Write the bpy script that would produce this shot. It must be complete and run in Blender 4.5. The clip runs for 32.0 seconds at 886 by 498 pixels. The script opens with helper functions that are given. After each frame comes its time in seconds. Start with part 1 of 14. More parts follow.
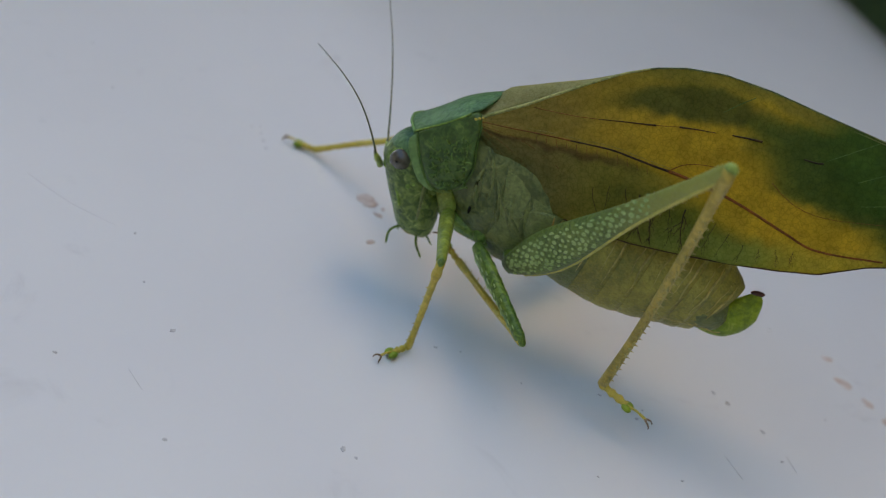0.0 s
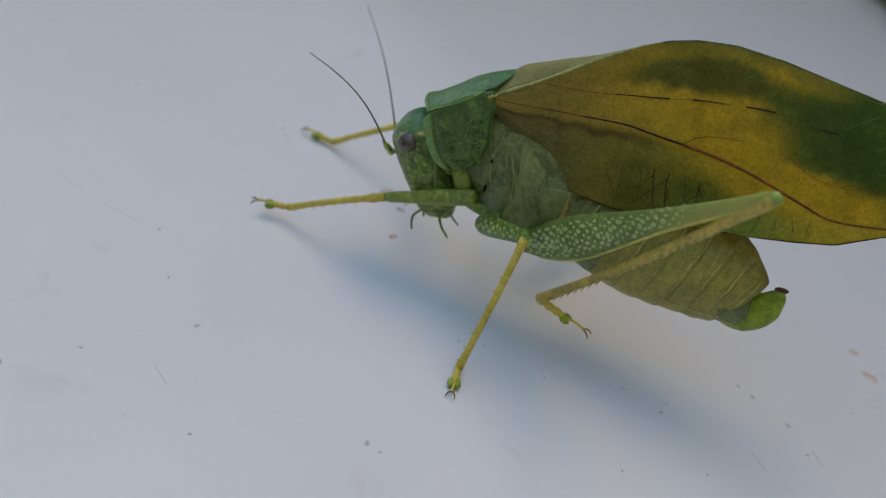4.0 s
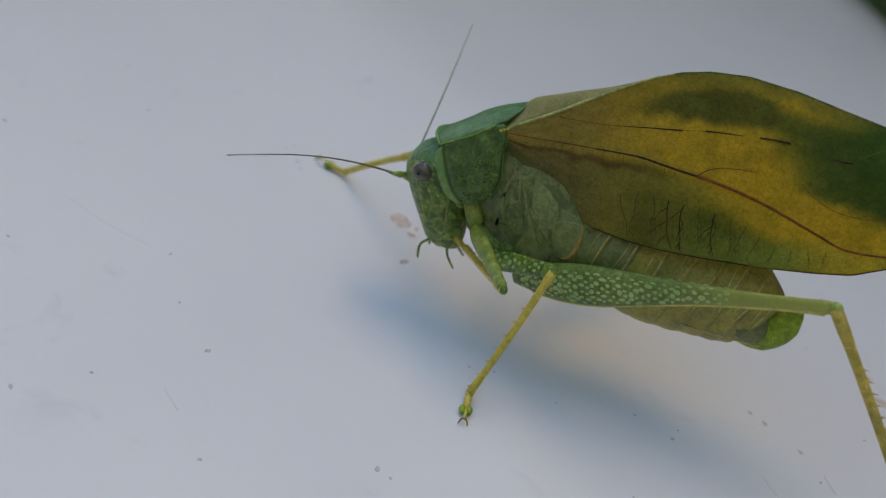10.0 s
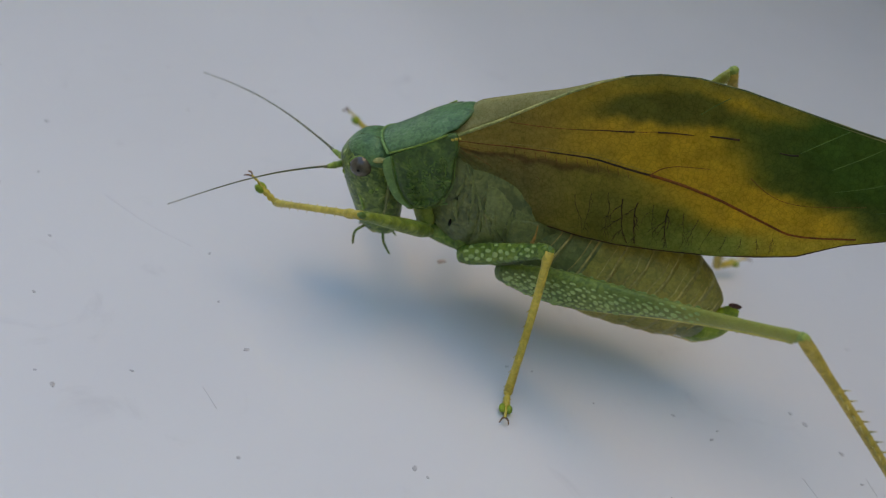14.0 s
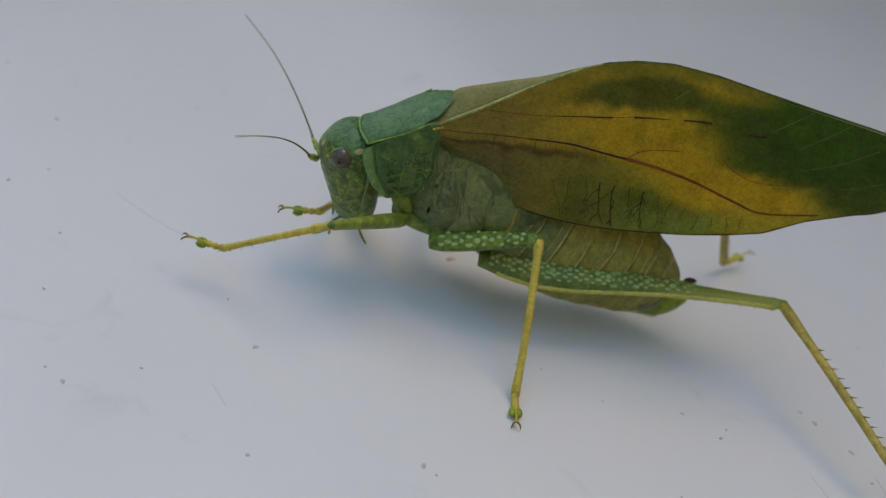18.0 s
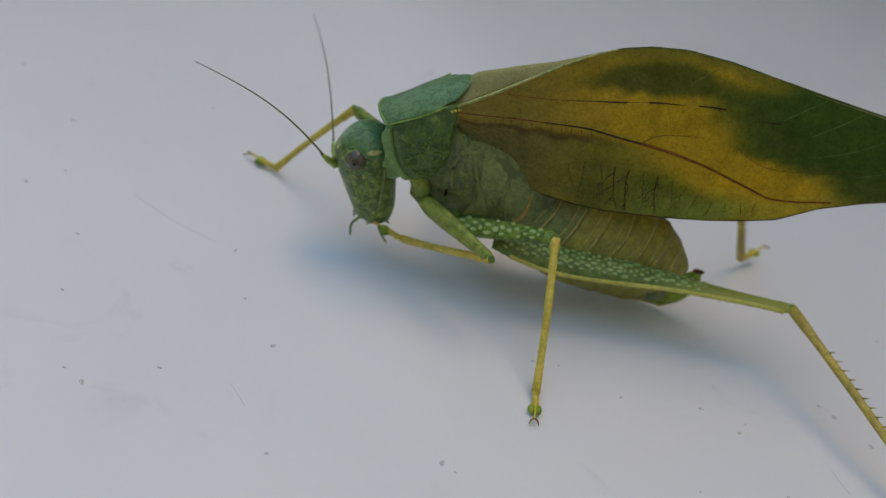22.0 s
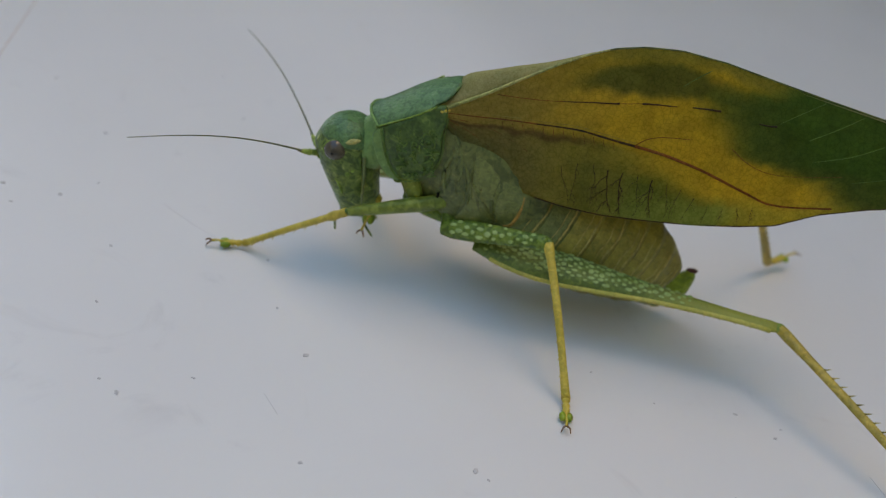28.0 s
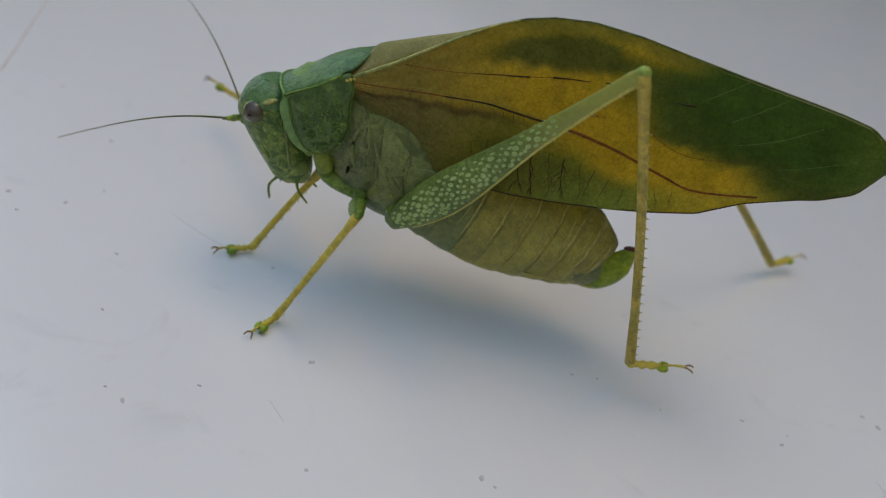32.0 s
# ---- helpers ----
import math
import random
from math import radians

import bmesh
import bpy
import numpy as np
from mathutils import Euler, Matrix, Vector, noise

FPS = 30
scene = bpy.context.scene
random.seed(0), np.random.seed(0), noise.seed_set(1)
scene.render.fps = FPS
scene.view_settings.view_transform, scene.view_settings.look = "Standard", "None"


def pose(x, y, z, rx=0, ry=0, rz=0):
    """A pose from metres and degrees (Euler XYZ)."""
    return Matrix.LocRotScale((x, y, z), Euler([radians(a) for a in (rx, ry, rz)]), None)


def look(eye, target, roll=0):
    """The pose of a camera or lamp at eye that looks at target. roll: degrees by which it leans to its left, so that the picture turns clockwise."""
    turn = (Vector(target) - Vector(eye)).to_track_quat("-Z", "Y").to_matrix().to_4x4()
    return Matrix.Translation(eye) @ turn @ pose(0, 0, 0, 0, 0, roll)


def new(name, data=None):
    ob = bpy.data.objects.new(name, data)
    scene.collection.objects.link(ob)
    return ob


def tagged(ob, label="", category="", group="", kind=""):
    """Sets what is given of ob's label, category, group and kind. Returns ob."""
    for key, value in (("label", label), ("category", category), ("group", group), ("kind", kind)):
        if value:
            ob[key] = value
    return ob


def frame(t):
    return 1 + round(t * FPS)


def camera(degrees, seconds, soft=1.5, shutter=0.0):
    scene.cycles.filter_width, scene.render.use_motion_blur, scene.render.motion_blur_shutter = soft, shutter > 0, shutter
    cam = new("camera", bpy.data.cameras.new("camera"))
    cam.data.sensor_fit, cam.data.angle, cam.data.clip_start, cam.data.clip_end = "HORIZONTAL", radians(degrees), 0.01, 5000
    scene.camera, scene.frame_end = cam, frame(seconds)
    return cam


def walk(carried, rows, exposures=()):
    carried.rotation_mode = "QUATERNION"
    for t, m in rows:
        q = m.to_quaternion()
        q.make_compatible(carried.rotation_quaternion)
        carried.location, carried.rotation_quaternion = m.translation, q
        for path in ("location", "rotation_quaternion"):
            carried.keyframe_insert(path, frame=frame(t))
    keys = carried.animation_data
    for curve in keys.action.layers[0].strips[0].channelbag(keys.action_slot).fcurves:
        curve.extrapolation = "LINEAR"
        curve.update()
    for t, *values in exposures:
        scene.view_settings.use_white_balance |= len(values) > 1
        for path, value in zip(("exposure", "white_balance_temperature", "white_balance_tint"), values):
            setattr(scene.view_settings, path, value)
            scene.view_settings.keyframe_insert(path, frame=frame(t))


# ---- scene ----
# ---------------------------------------------------------------- camera
# a phone held by hand over the panel, turning a little to follow the insect
SKY_STRENGTH, SUN_STRENGTH = 0.8, 1.6
EXPOSURES = ((0, -0.55, 7900, 3), (14, -0.54, 8050, 3), (18, -0.54, 8250, 3), (32, -0.53, 8450, 3))
cam = camera(40, 32.0, 1.2)
cam.data.dof.use_dof, cam.data.dof.focus_distance, cam.data.dof.aperture_fstop = True, 0.104, 30.0
walk(cam, [
        (0, pose(0, -0.10198, 0.07141, 54.1, -16.2, 5.9)), (0.5, pose(0, -0.10198, 0.07141, 54.1, -15.7, 5.8)),
        (1, pose(0, -0.10198, 0.07141, 54.1, -16, 6.1)), (1.5, pose(0, -0.10198, 0.07141, 54, -15.4, 6.1)),
        (2, pose(0, -0.10198, 0.07141, 53.7, -15.7, 6.5)), (2.5, pose(0, -0.10198, 0.07141, 53.7, -15.5, 6.5)),
        (3, pose(0, -0.10198, 0.07141, 53.6, -15.7, 6.5)), (3.5, pose(0, -0.10198, 0.07141, 53.5, -15.4, 6.6)),
        (5.5, pose(0, -0.10198, 0.07141, 54.3, -15.4, 6.7)), (6, pose(0, -0.10198, 0.07141, 54.2, -15.7, 6.5)),
        (6.5, pose(0, -0.10198, 0.07141, 54.4, -15.5, 6.8)), (7, pose(0, -0.10198, 0.07141, 54.7, -15.3, 6.8)),
        (7.5, pose(0, -0.10198, 0.07141, 54.7, -15.2, 7.1)), (8, pose(0, -0.10198, 0.07141, 54.7, -15.2, 7.1)),
        (8.5, pose(0, -0.10198, 0.07141, 54.6, -15.4, 6.9)), (9, pose(0, -0.10198, 0.07141, 54.5, -15.5, 6.8)),
        (9.5, pose(0, -0.10198, 0.07141, 54.5, -15.3, 7)), (10, pose(0, -0.10198, 0.07141, 54.7, -15.1, 7.1)),
        (10.5, pose(0, -0.10198, 0.07141, 54.6, -14.7, 7.6)), (11, pose(0, -0.10198, 0.07141, 54.3, -14.8, 7.7)),
        (11.5, pose(0, -0.10198, 0.07141, 54.3, -14.9, 7.3)), (12, pose(0, -0.10198, 0.07141, 54.2, -14.7, 7.6)),
        (12.5, pose(0, -0.10198, 0.07141, 54.3, -14.5, 7.7)), (13, pose(0, -0.10198, 0.07141, 54.5, -14.5, 8.1)),
        (13.5, pose(0, -0.10198, 0.07141, 54.5, -14, 8.3)), (14, pose(0, -0.10198, 0.07141, 54.3, -14.1, 8.6)),
        (14.5, pose(0, -0.10198, 0.07141, 54.4, -13.8, 8.5)), (16.5, pose(0, -0.10198, 0.07141, 54.7, -13.1, 9.4)),
        (17, pose(0, -0.10198, 0.07141, 54.5, -13.4, 9.5)), (17.5, pose(0, -0.10198, 0.07141, 54.4, -13.6, 9.2)),
        (18, pose(0, -0.10198, 0.07141, 54.1, -13.9, 9)), (18.5, pose(0, -0.10198, 0.07141, 54.2, -13.6, 9.1)),
        (19, pose(0, -0.10198, 0.07141, 54.4, -13.4, 9.3)), (19.5, pose(0, -0.10198, 0.07141, 54.4, -13.1, 9.3)),
        (20, pose(0, -0.10198, 0.07141, 54.2, -13.3, 9.2)), (20.5, pose(0, -0.10198, 0.07141, 54, -13.3, 9.2)),
        (21, pose(0, -0.10198, 0.07141, 53.9, -13.4, 8.9)), (21.5, pose(0, -0.10198, 0.07141, 54.1, -13, 9)),
        (22, pose(0, -0.10198, 0.07141, 53.9, -13, 9.3)), (22.5, pose(0, -0.10198, 0.07141, 54, -12.8, 9.2)),
        (23, pose(0, -0.10198, 0.07141, 53.9, -13, 8.9)), (23.5, pose(0, -0.10198, 0.07141, 53.8, -13.1, 9)),
        (24, pose(0, -0.10198, 0.07141, 54, -13, 9)), (24.5, pose(0, -0.10198, 0.07141, 54.1, -12.5, 9.4)),
        (25, pose(0, -0.10198, 0.07141, 54.2, -12.2, 9.6)), (25.5, pose(0, -0.10198, 0.07141, 53.9, -12.3, 9.6)),
        (27.5, pose(0, -0.10198, 0.07141, 54, -12, 9.8)), (28, pose(0, -0.10198, 0.07141, 54.1, -11.6, 10.1)),
        (28.5, pose(0, -0.10198, 0.07141, 54.1, -11.9, 9.9)), (29, pose(0, -0.10198, 0.07141, 54.1, -11.8, 9.9)),
        (29.5, pose(0, -0.10198, 0.07141, 54.2, -12, 9.7)), (30, pose(0, -0.10198, 0.07141, 54.1, -11.7, 9.9)),
        (30.5, pose(0, -0.10198, 0.07141, 54.2, -11.4, 10.2)), (31, pose(0, -0.10198, 0.07141, 54.2, -11.3, 10.1)),
        (31.5, pose(0, -0.10198, 0.07141, 54.2, -11.5, 10)), (32, pose(0, -0.10198, 0.07141, 54.4, -11.3, 10.2)),], EXPOSURES)

# ---------------------------------------------------------------- world, sun, exposure
world = bpy.data.worlds.new("sky")
scene.world = world
world.use_nodes = True
wn = world.node_tree.nodes
sky = wn.new("ShaderNodeTexSky")
sky.sky_type = "NISHITA"
sky.sun_disc = False
sky.ozone_density, sky.dust_density = 3.0, 0.1
SUN_ELEVATION, SUN_HEADING = radians(71), radians(52)   # heading: from +x towards +y
sky.sun_elevation = SUN_ELEVATION
sky.sun_rotation = radians(90) - SUN_HEADING
world.node_tree.links.new(sky.outputs[0], wn["Background"].inputs[0])
wn["Background"].inputs[1].default_value = SKY_STRENGTH

sun_data = bpy.data.lights.new("sun", "SUN")
sun_data.energy, sun_data.angle, sun_data.color = SUN_STRENGTH, radians(36), (1.0, 0.6, 0.17)
sun_dir = Vector((math.cos(SUN_ELEVATION) * math.cos(SUN_HEADING), math.cos(SUN_ELEVATION) * math.sin(SUN_HEADING), math.sin(SUN_ELEVATION)))
new("sun", sun_data).matrix_world = look(sun_dir, (0, 0, 0))

MM = 0.001


# ---------------------------------------------------------------- materials
def nodes_of(name):
    m = bpy.data.materials.new(name)
    m.use_nodes = True
    nt = m.node_tree
    return m, nt, nt.nodes["Principled BSDF"]


def put(nt, kind, **inputs):
    n = nt.nodes.new(kind)
    for k, v in inputs.items():
        n.inputs[k].default_value = v
    return n


def blend(nt, fac, a, b, how="MIX"):
    n = nt.nodes.new("ShaderNodeMix")
    n.data_type, n.blend_type = "RGBA", how
    for i, v in ((0, fac), (6, a), (7, b)):
        if isinstance(v, bpy.types.NodeSocket):
            nt.links.new(v, n.inputs[i])
        else:
            n.inputs[i].default_value = v if i == 0 else (*v, 1)
    return n.outputs[2]


def ramp(nt, fac, lo, hi):
    n = put(nt, "ShaderNodeMapRange")
    n.interpolation_type = "SMOOTHSTEP"
    n.inputs["From Min"].default_value, n.inputs["From Max"].default_value = lo, hi
    nt.links.new(fac, n.inputs["Value"])
    return n.outputs[0]


def grain(nt, scale, detail=4.0, rough=0.55, warp=0.0):
    """Noise in the object's own space; scale counts features to the metre."""
    co = nt.nodes.new("ShaderNodeTexCoord")
    n = put(nt, "ShaderNodeTexNoise", Scale=scale, Detail=detail, Roughness=rough, Distortion=warp)
    nt.links.new(co.outputs["Object"], n.inputs["Vector"])
    return n.outputs[0]


def relief(nt, bsdf, height, strength, depth):
    b = put(nt, "ShaderNodeBump", Strength=strength, Distance=depth)
    nt.links.new(height, b.inputs["Height"])
    nt.links.new(b.outputs[0], bsdf.inputs["Normal"])


def skin(name, dark, light, pale=None, scale=900, rough=0.42, gloss=0.4, mottle=0.6, tip=None):
    """Insect cuticle: mottled colour at three scales, pits and a waxy sheen."""
    m, nt, bs = nodes_of(name)
    big, mid, fine = grain(nt, scale * 0.35, 3), grain(nt, scale * 1.9, 4, 0.6, 0.9), grain(nt, scale * 6, 4, 0.65)
    c = blend(nt, ramp(nt, big, 0.35, 0.65), dark, light)
    low = blend(nt, 1.0, c, (1 - 0.6 * mottle, 1 - 0.52 * mottle, 1 - 0.55 * mottle), "MULTIPLY")
    c = blend(nt, ramp(nt, mid, 0.56, 0.4), c, low)
    shade = blend(nt, mottle, c, pale or tuple(min(1, v * 1.8) for v in light))
    c = blend(nt, ramp(nt, mid, 0.58, 0.74), c, shade)
    c = blend(nt, ramp(nt, fine, 0.3, 0.7), c, blend(nt, 1.0, c, (1.22, 1.2, 1.15), "MULTIPLY"))
    if tip:                                          # fades to another colour along the piece's own length
        xyz = nt.nodes.new("ShaderNodeSeparateXYZ")
        nt.links.new(nt.nodes.new("ShaderNodeTexCoord").outputs["Object"], xyz.inputs[0])
        c = blend(nt, ramp(nt, xyz.outputs[0], tip[1] * 0.001, tip[2] * 0.001), c, blend(nt, 0.75, c, tip[0]))
    nt.links.new(c, bs.inputs["Base Color"])
    bs.inputs["Roughness"].default_value = rough
    bs.inputs["Specular IOR Level"].default_value = gloss
    co = nt.nodes.new("ShaderNodeTexCoord")
    pit = put(nt, "ShaderNodeTexVoronoi", Scale=scale * 5.0)
    nt.links.new(co.outputs["Object"], pit.inputs["Vector"])
    mix = nt.nodes.new("ShaderNodeMath")
    mix.operation = "MULTIPLY_ADD"
    mix.inputs[1].default_value = 1.4
    nt.links.new(mid, mix.inputs[0])
    nt.links.new(pit.outputs[0], mix.inputs[2])
    relief(nt, bs, mix.outputs[0], 0.45, 0.00012)
    return m


GREEN_DEEP = skin("deep_green_cuticle", (0.05, 0.105, 0.02), (0.07, 0.135, 0.025), (0.14, 0.22, 0.05), 700, mottle=0.8)
GREEN_TOP = skin("blue_green_cuticle", (0.07, 0.16, 0.06), (0.1, 0.205, 0.075), (0.18, 0.3, 0.13), 800, mottle=0.6)
GREEN_FACE = skin("mottled_green_cuticle", (0.1, 0.17, 0.035), (0.15, 0.22, 0.045), (0.38, 0.44, 0.14), 700, mottle=1.0)
GREEN_LEG = skin("leg_green_cuticle", (0.1, 0.18, 0.025), (0.145, 0.23, 0.03), (0.26, 0.34, 0.07), 800, mottle=0.85)
GREEN_LIME = skin("lime_green_cuticle", (0.17, 0.26, 0.012), (0.25, 0.34, 0.02), (0.36, 0.42, 0.07), 600, 0.35)
OLIVE = skin("olive_cuticle", (0.1, 0.13, 0.04), (0.145, 0.17, 0.05), (0.24, 0.25, 0.085), 520, mottle=0.7)
UMBER = skin("brown_olive_cuticle", (0.125, 0.16, 0.05), (0.175, 0.21, 0.065), (0.27, 0.3, 0.11), 800, mottle=0.45)
OLIVE_WARM = skin("warm_olive_cuticle", (0.22, 0.21, 0.042), (0.31, 0.28, 0.052), (0.42, 0.38, 0.1), 800, mottle=0.45)
YELLOW_LEG = skin("yellow_leg_cuticle", (0.46, 0.36, 0.05), (0.58, 0.46, 0.08), (0.66, 0.56, 0.2), 900, 0.4, mottle=0.35)
YELLOW_DULL = skin("dull_yellow_leg_cuticle", (0.34, 0.27, 0.05), (0.48, 0.36, 0.07), (0.52, 0.44, 0.16), 700, 0.42, mottle=0.45)
PALE_SPOT = skin("pale_green_spot", (0.27, 0.4, 0.13), (0.36, 0.48, 0.18), (0.42, 0.53, 0.24), 900, 0.5, mottle=0.4)
PALE_RIM = skin("pale_cream_rim", (0.3, 0.32, 0.1), (0.42, 0.4, 0.14), (0.5, 0.5, 0.25), 900, 0.5)
PALE_LINE = skin("pale_fold_line", (0.36, 0.3, 0.09), (0.5, 0.42, 0.14), (0.55, 0.5, 0.25), 700, 0.5)
DARK_VEIN = skin("dark_brown_vein", (0.035, 0.02, 0.008), (0.07, 0.035, 0.01), (0.1, 0.05, 0.02), 900, 0.6, 0.2)
RED_VEIN = skin("rust_brown_vein", (0.144, 0.045, 0.007), (0.225, 0.077, 0.011), (0.27, 0.117, 0.027), 900, 0.55, 0.2)
FRONT_THIGH = skin("front_thigh_cuticle", (0.15, 0.21, 0.03), (0.22, 0.28, 0.045), (0.32, 0.38, 0.1), 700, mottle=0.6)
GREEN_THIGH = skin("hind_thigh_cuticle", (0.1, 0.16, 0.03), (0.14, 0.205, 0.04), (0.24, 0.33, 0.09), 800, mottle=0.6, tip=((0.36, 0.37, 0.07), 13, 26))
KEEL = skin("pale_yellow_keel", (0.4, 0.4, 0.08), (0.52, 0.48, 0.11), (0.58, 0.55, 0.2), 900, 0.45, mottle=0.35)
FLAP_EDGE = skin("orange_brown_edge", (0.34, 0.2, 0.05), (0.46, 0.28, 0.07), (0.5, 0.36, 0.13), 900, 0.5)
WORM = skin("worm_mark_cuticle", (0.09, 0.17, 0.035), (0.14, 0.24, 0.055), (0.2, 0.3, 0.08), 900, 0.5, 0.3)
NECK = skin("pale_neck_membrane", (0.14, 0.26, 0.08), (0.2, 0.34, 0.11), (0.28, 0.42, 0.16), 500, 0.5, 0.35, 0.35)
FEELER_BASE = skin("yellow_green_cuticle", (0.26, 0.36, 0.07), (0.34, 0.44, 0.1), (0.42, 0.5, 0.16), 900, 0.45)
LEAF_VEIN = skin("pale_green_vein", (0.169, 0.287, 0.051), (0.254, 0.372, 0.085), (0.338, 0.473, 0.135), 900, 0.55, 0.2)
WING_VEIN = skin("wing_vein", (0.085, 0.165, 0.03), (0.11, 0.2, 0.04), (0.14, 0.22, 0.05), 900, 0.55, 0.2)
BROWN_TIP = skin("dark_red_brown_tip", (0.05, 0.012, 0.008), (0.09, 0.02, 0.012), (0.12, 0.04, 0.03), 900, 0.4)
CLAW = skin("brown_claw", (0.16, 0.09, 0.05), (0.25, 0.15, 0.09), (0.35, 0.25, 0.18), 900, 0.4)
ANTENNA = skin("brown_green_antenna", (0.1, 0.115, 0.055), (0.15, 0.16, 0.08), (0.22, 0.23, 0.12), 900, 0.5)
BLACK = skin("black_slit", (0.004, 0.004, 0.003), (0.008, 0.008, 0.006), (0.01, 0.01, 0.01), 900, 0.7, 0.1)


def eye_material():
    m, nt, bs = nodes_of("grey_compound_eye")
    co = nt.nodes.new("ShaderNodeTexCoord")
    v = put(nt, "ShaderNodeTexVoronoi", Scale=9000.0)
    v.feature = "DISTANCE_TO_EDGE"
    nt.links.new(co.outputs["Object"], v.inputs["Vector"])
    c = blend(nt, ramp(nt, grain(nt, 900, 3), 0.3, 0.7), (0.045, 0.04, 0.028), (0.11, 0.098, 0.07))
    nt.links.new(c, bs.inputs["Base Color"])
    bs.inputs["Roughness"].default_value = 0.12
    relief(nt, bs, v.outputs[0], 0.3, 0.00003)
    return m


EYE = eye_material()


def wing_material(name, cell, tint):
    """Leathery forewing: pigment from the wing's own colour layer, a fine net of veins, light through it."""
    m, nt, bs = nodes_of(name)
    att = nt.nodes.new("ShaderNodeVertexColor")
    att.layer_name = "pigment"
    co = nt.nodes.new("ShaderNodeTexCoord")
    net = put(nt, "ShaderNodeTexVoronoi", Scale=cell)
    net.feature = "DISTANCE_TO_EDGE"
    nt.links.new(co.outputs["Object"], net.inputs["Vector"])
    fine, big = grain(nt, 2600, 5, 0.6), grain(nt, 260, 4, 0.6)
    c = blend(nt, ramp(nt, fine, 0.35, 0.8), att.outputs[0], blend(nt, 1.0, att.outputs[0], tint, "MULTIPLY"))
    c = blend(nt, ramp(nt, big, 0.42, 0.72), c, blend(nt, 1.0, c, (0.8, 0.82, 0.74), "MULTIPLY"))
    line = ramp(nt, net.outputs[0], 0.0, 0.09)
    c = blend(nt, line, blend(nt, 1.0, c, (0.76, 0.8, 0.68), "MULTIPLY"), c)
    nt.links.new(c, bs.inputs["Base Color"])
    bs.inputs["Roughness"].default_value = 0.5
    bs.inputs["Specular IOR Level"].default_value = 0.3
    relief(nt, bs, line, 0.25, 0.00008)
    tr = nt.nodes.new("ShaderNodeBsdfTranslucent")
    nt.links.new(c, tr.inputs[0])
    mix = nt.nodes.new("ShaderNodeMixShader")
    mix.inputs[0].default_value = 0.5
    nt.links.new(bs.outputs[0], mix.inputs[1])
    nt.links.new(tr.outputs[0], mix.inputs[2])
    clear = nt.nodes.new("ShaderNodeBsdfTransparent")
    nt.links.new(blend(nt, 0.25, c, (1.0, 0.9, 0.6)), clear.inputs[0])
    sheer = nt.nodes.new("ShaderNodeMixShader")
    sheer.inputs[0].default_value = 0.28
    nt.links.new(mix.outputs[0], sheer.inputs[1])
    nt.links.new(clear.outputs[0], sheer.inputs[2])
    nt.links.new(sheer.outputs[0], nt.nodes["Material Output"].inputs[0])
    return m


WING = wing_material("leaf_wing", 2300.0, (0.72, 0.75, 0.6))
WING_TOP = wing_material("pale_wing_top", 3600.0, (0.8, 0.8, 0.7))


def panel_material():
    """White painted panel: faint grime, scuffs and a soft gloss."""
    m, nt, bs = nodes_of("white_paint")
    big, mid, fine = grain(nt, 14, 4), grain(nt, 90, 6, 0.6, 1.5), grain(nt, 1500, 3, 0.6)
    c = blend(nt, ramp(nt, big, 0.3, 0.75), (0.78, 0.785, 0.79), (0.73, 0.735, 0.745))
    c = blend(nt, ramp(nt, mid, 0.6, 0.82), c, (0.66, 0.66, 0.67))
    c = blend(nt, ramp(nt, fine, 0.7, 0.86), c, (0.68, 0.675, 0.68))
    nt.links.new(c, bs.inputs["Base Color"])
    r = put(nt, "ShaderNodeMapRange")
    r.inputs["To Min"].default_value, r.inputs["To Max"].default_value = 0.26, 0.36
    nt.links.new(mid, r.inputs["Value"])
    nt.links.new(r.outputs[0], bs.inputs["Roughness"])
    bs.inputs["Specular IOR Level"].default_value = 0.6
    bs.inputs["Coat Weight"].default_value, bs.inputs["Coat Roughness"].default_value, bs.inputs["Coat IOR"].default_value = 1.0, 0.1, 1.7
    relief(nt, bs, fine, 0.05, 0.00004)
    return m


PAINT = panel_material()


def plain(name, dark, light, scale, rough=0.8):
    m, nt, bs = nodes_of(name)
    c = blend(nt, ramp(nt, grain(nt, scale, 5, 0.6), 0.3, 0.7), dark, light)
    nt.links.new(c, bs.inputs["Base Color"])
    bs.inputs["Roughness"].default_value = rough
    relief(nt, bs, grain(nt, scale * 3, 4), 0.4, 0.2 / scale)
    return m


MUD = plain("dried_mud", (0.46, 0.35, 0.3), (0.63, 0.55, 0.5), 1500)
GRIT = plain("grey_grit", (0.42, 0.42, 0.43), (0.58, 0.57, 0.58), 2500)
# ochre of the unseen walls, chosen for the warm light they bounce
BLOCKER = plain("ochre_blocker", (0.62, 0.48, 0.3), (0.7, 0.55, 0.36), 25)
HEDGE = plain("hedge_leaves", (0.02, 0.04, 0.012), (0.05, 0.09, 0.025), 18)
# unseen ground, its colour kept pale to throw sunlight back up
GROUND = plain("pale_bounce_ground", (0.36, 0.35, 0.33), (0.46, 0.45, 0.42), 6)


# ---------------------------------------------------------------- mesh helpers (millimetres in, metres out)
def part(name, bm, material, parent=None, label="", smooth=True):
    bmesh.ops.recalc_face_normals(bm, faces=bm.faces)
    me = bpy.data.meshes.new(name)
    bm.to_mesh(me)
    bm.free()
    for p in me.polygons:
        p.use_smooth = smooth
    me.materials.append(material)
    ob = new(name, me)
    if parent:
        ob.parent = parent
    return tagged(ob, label)


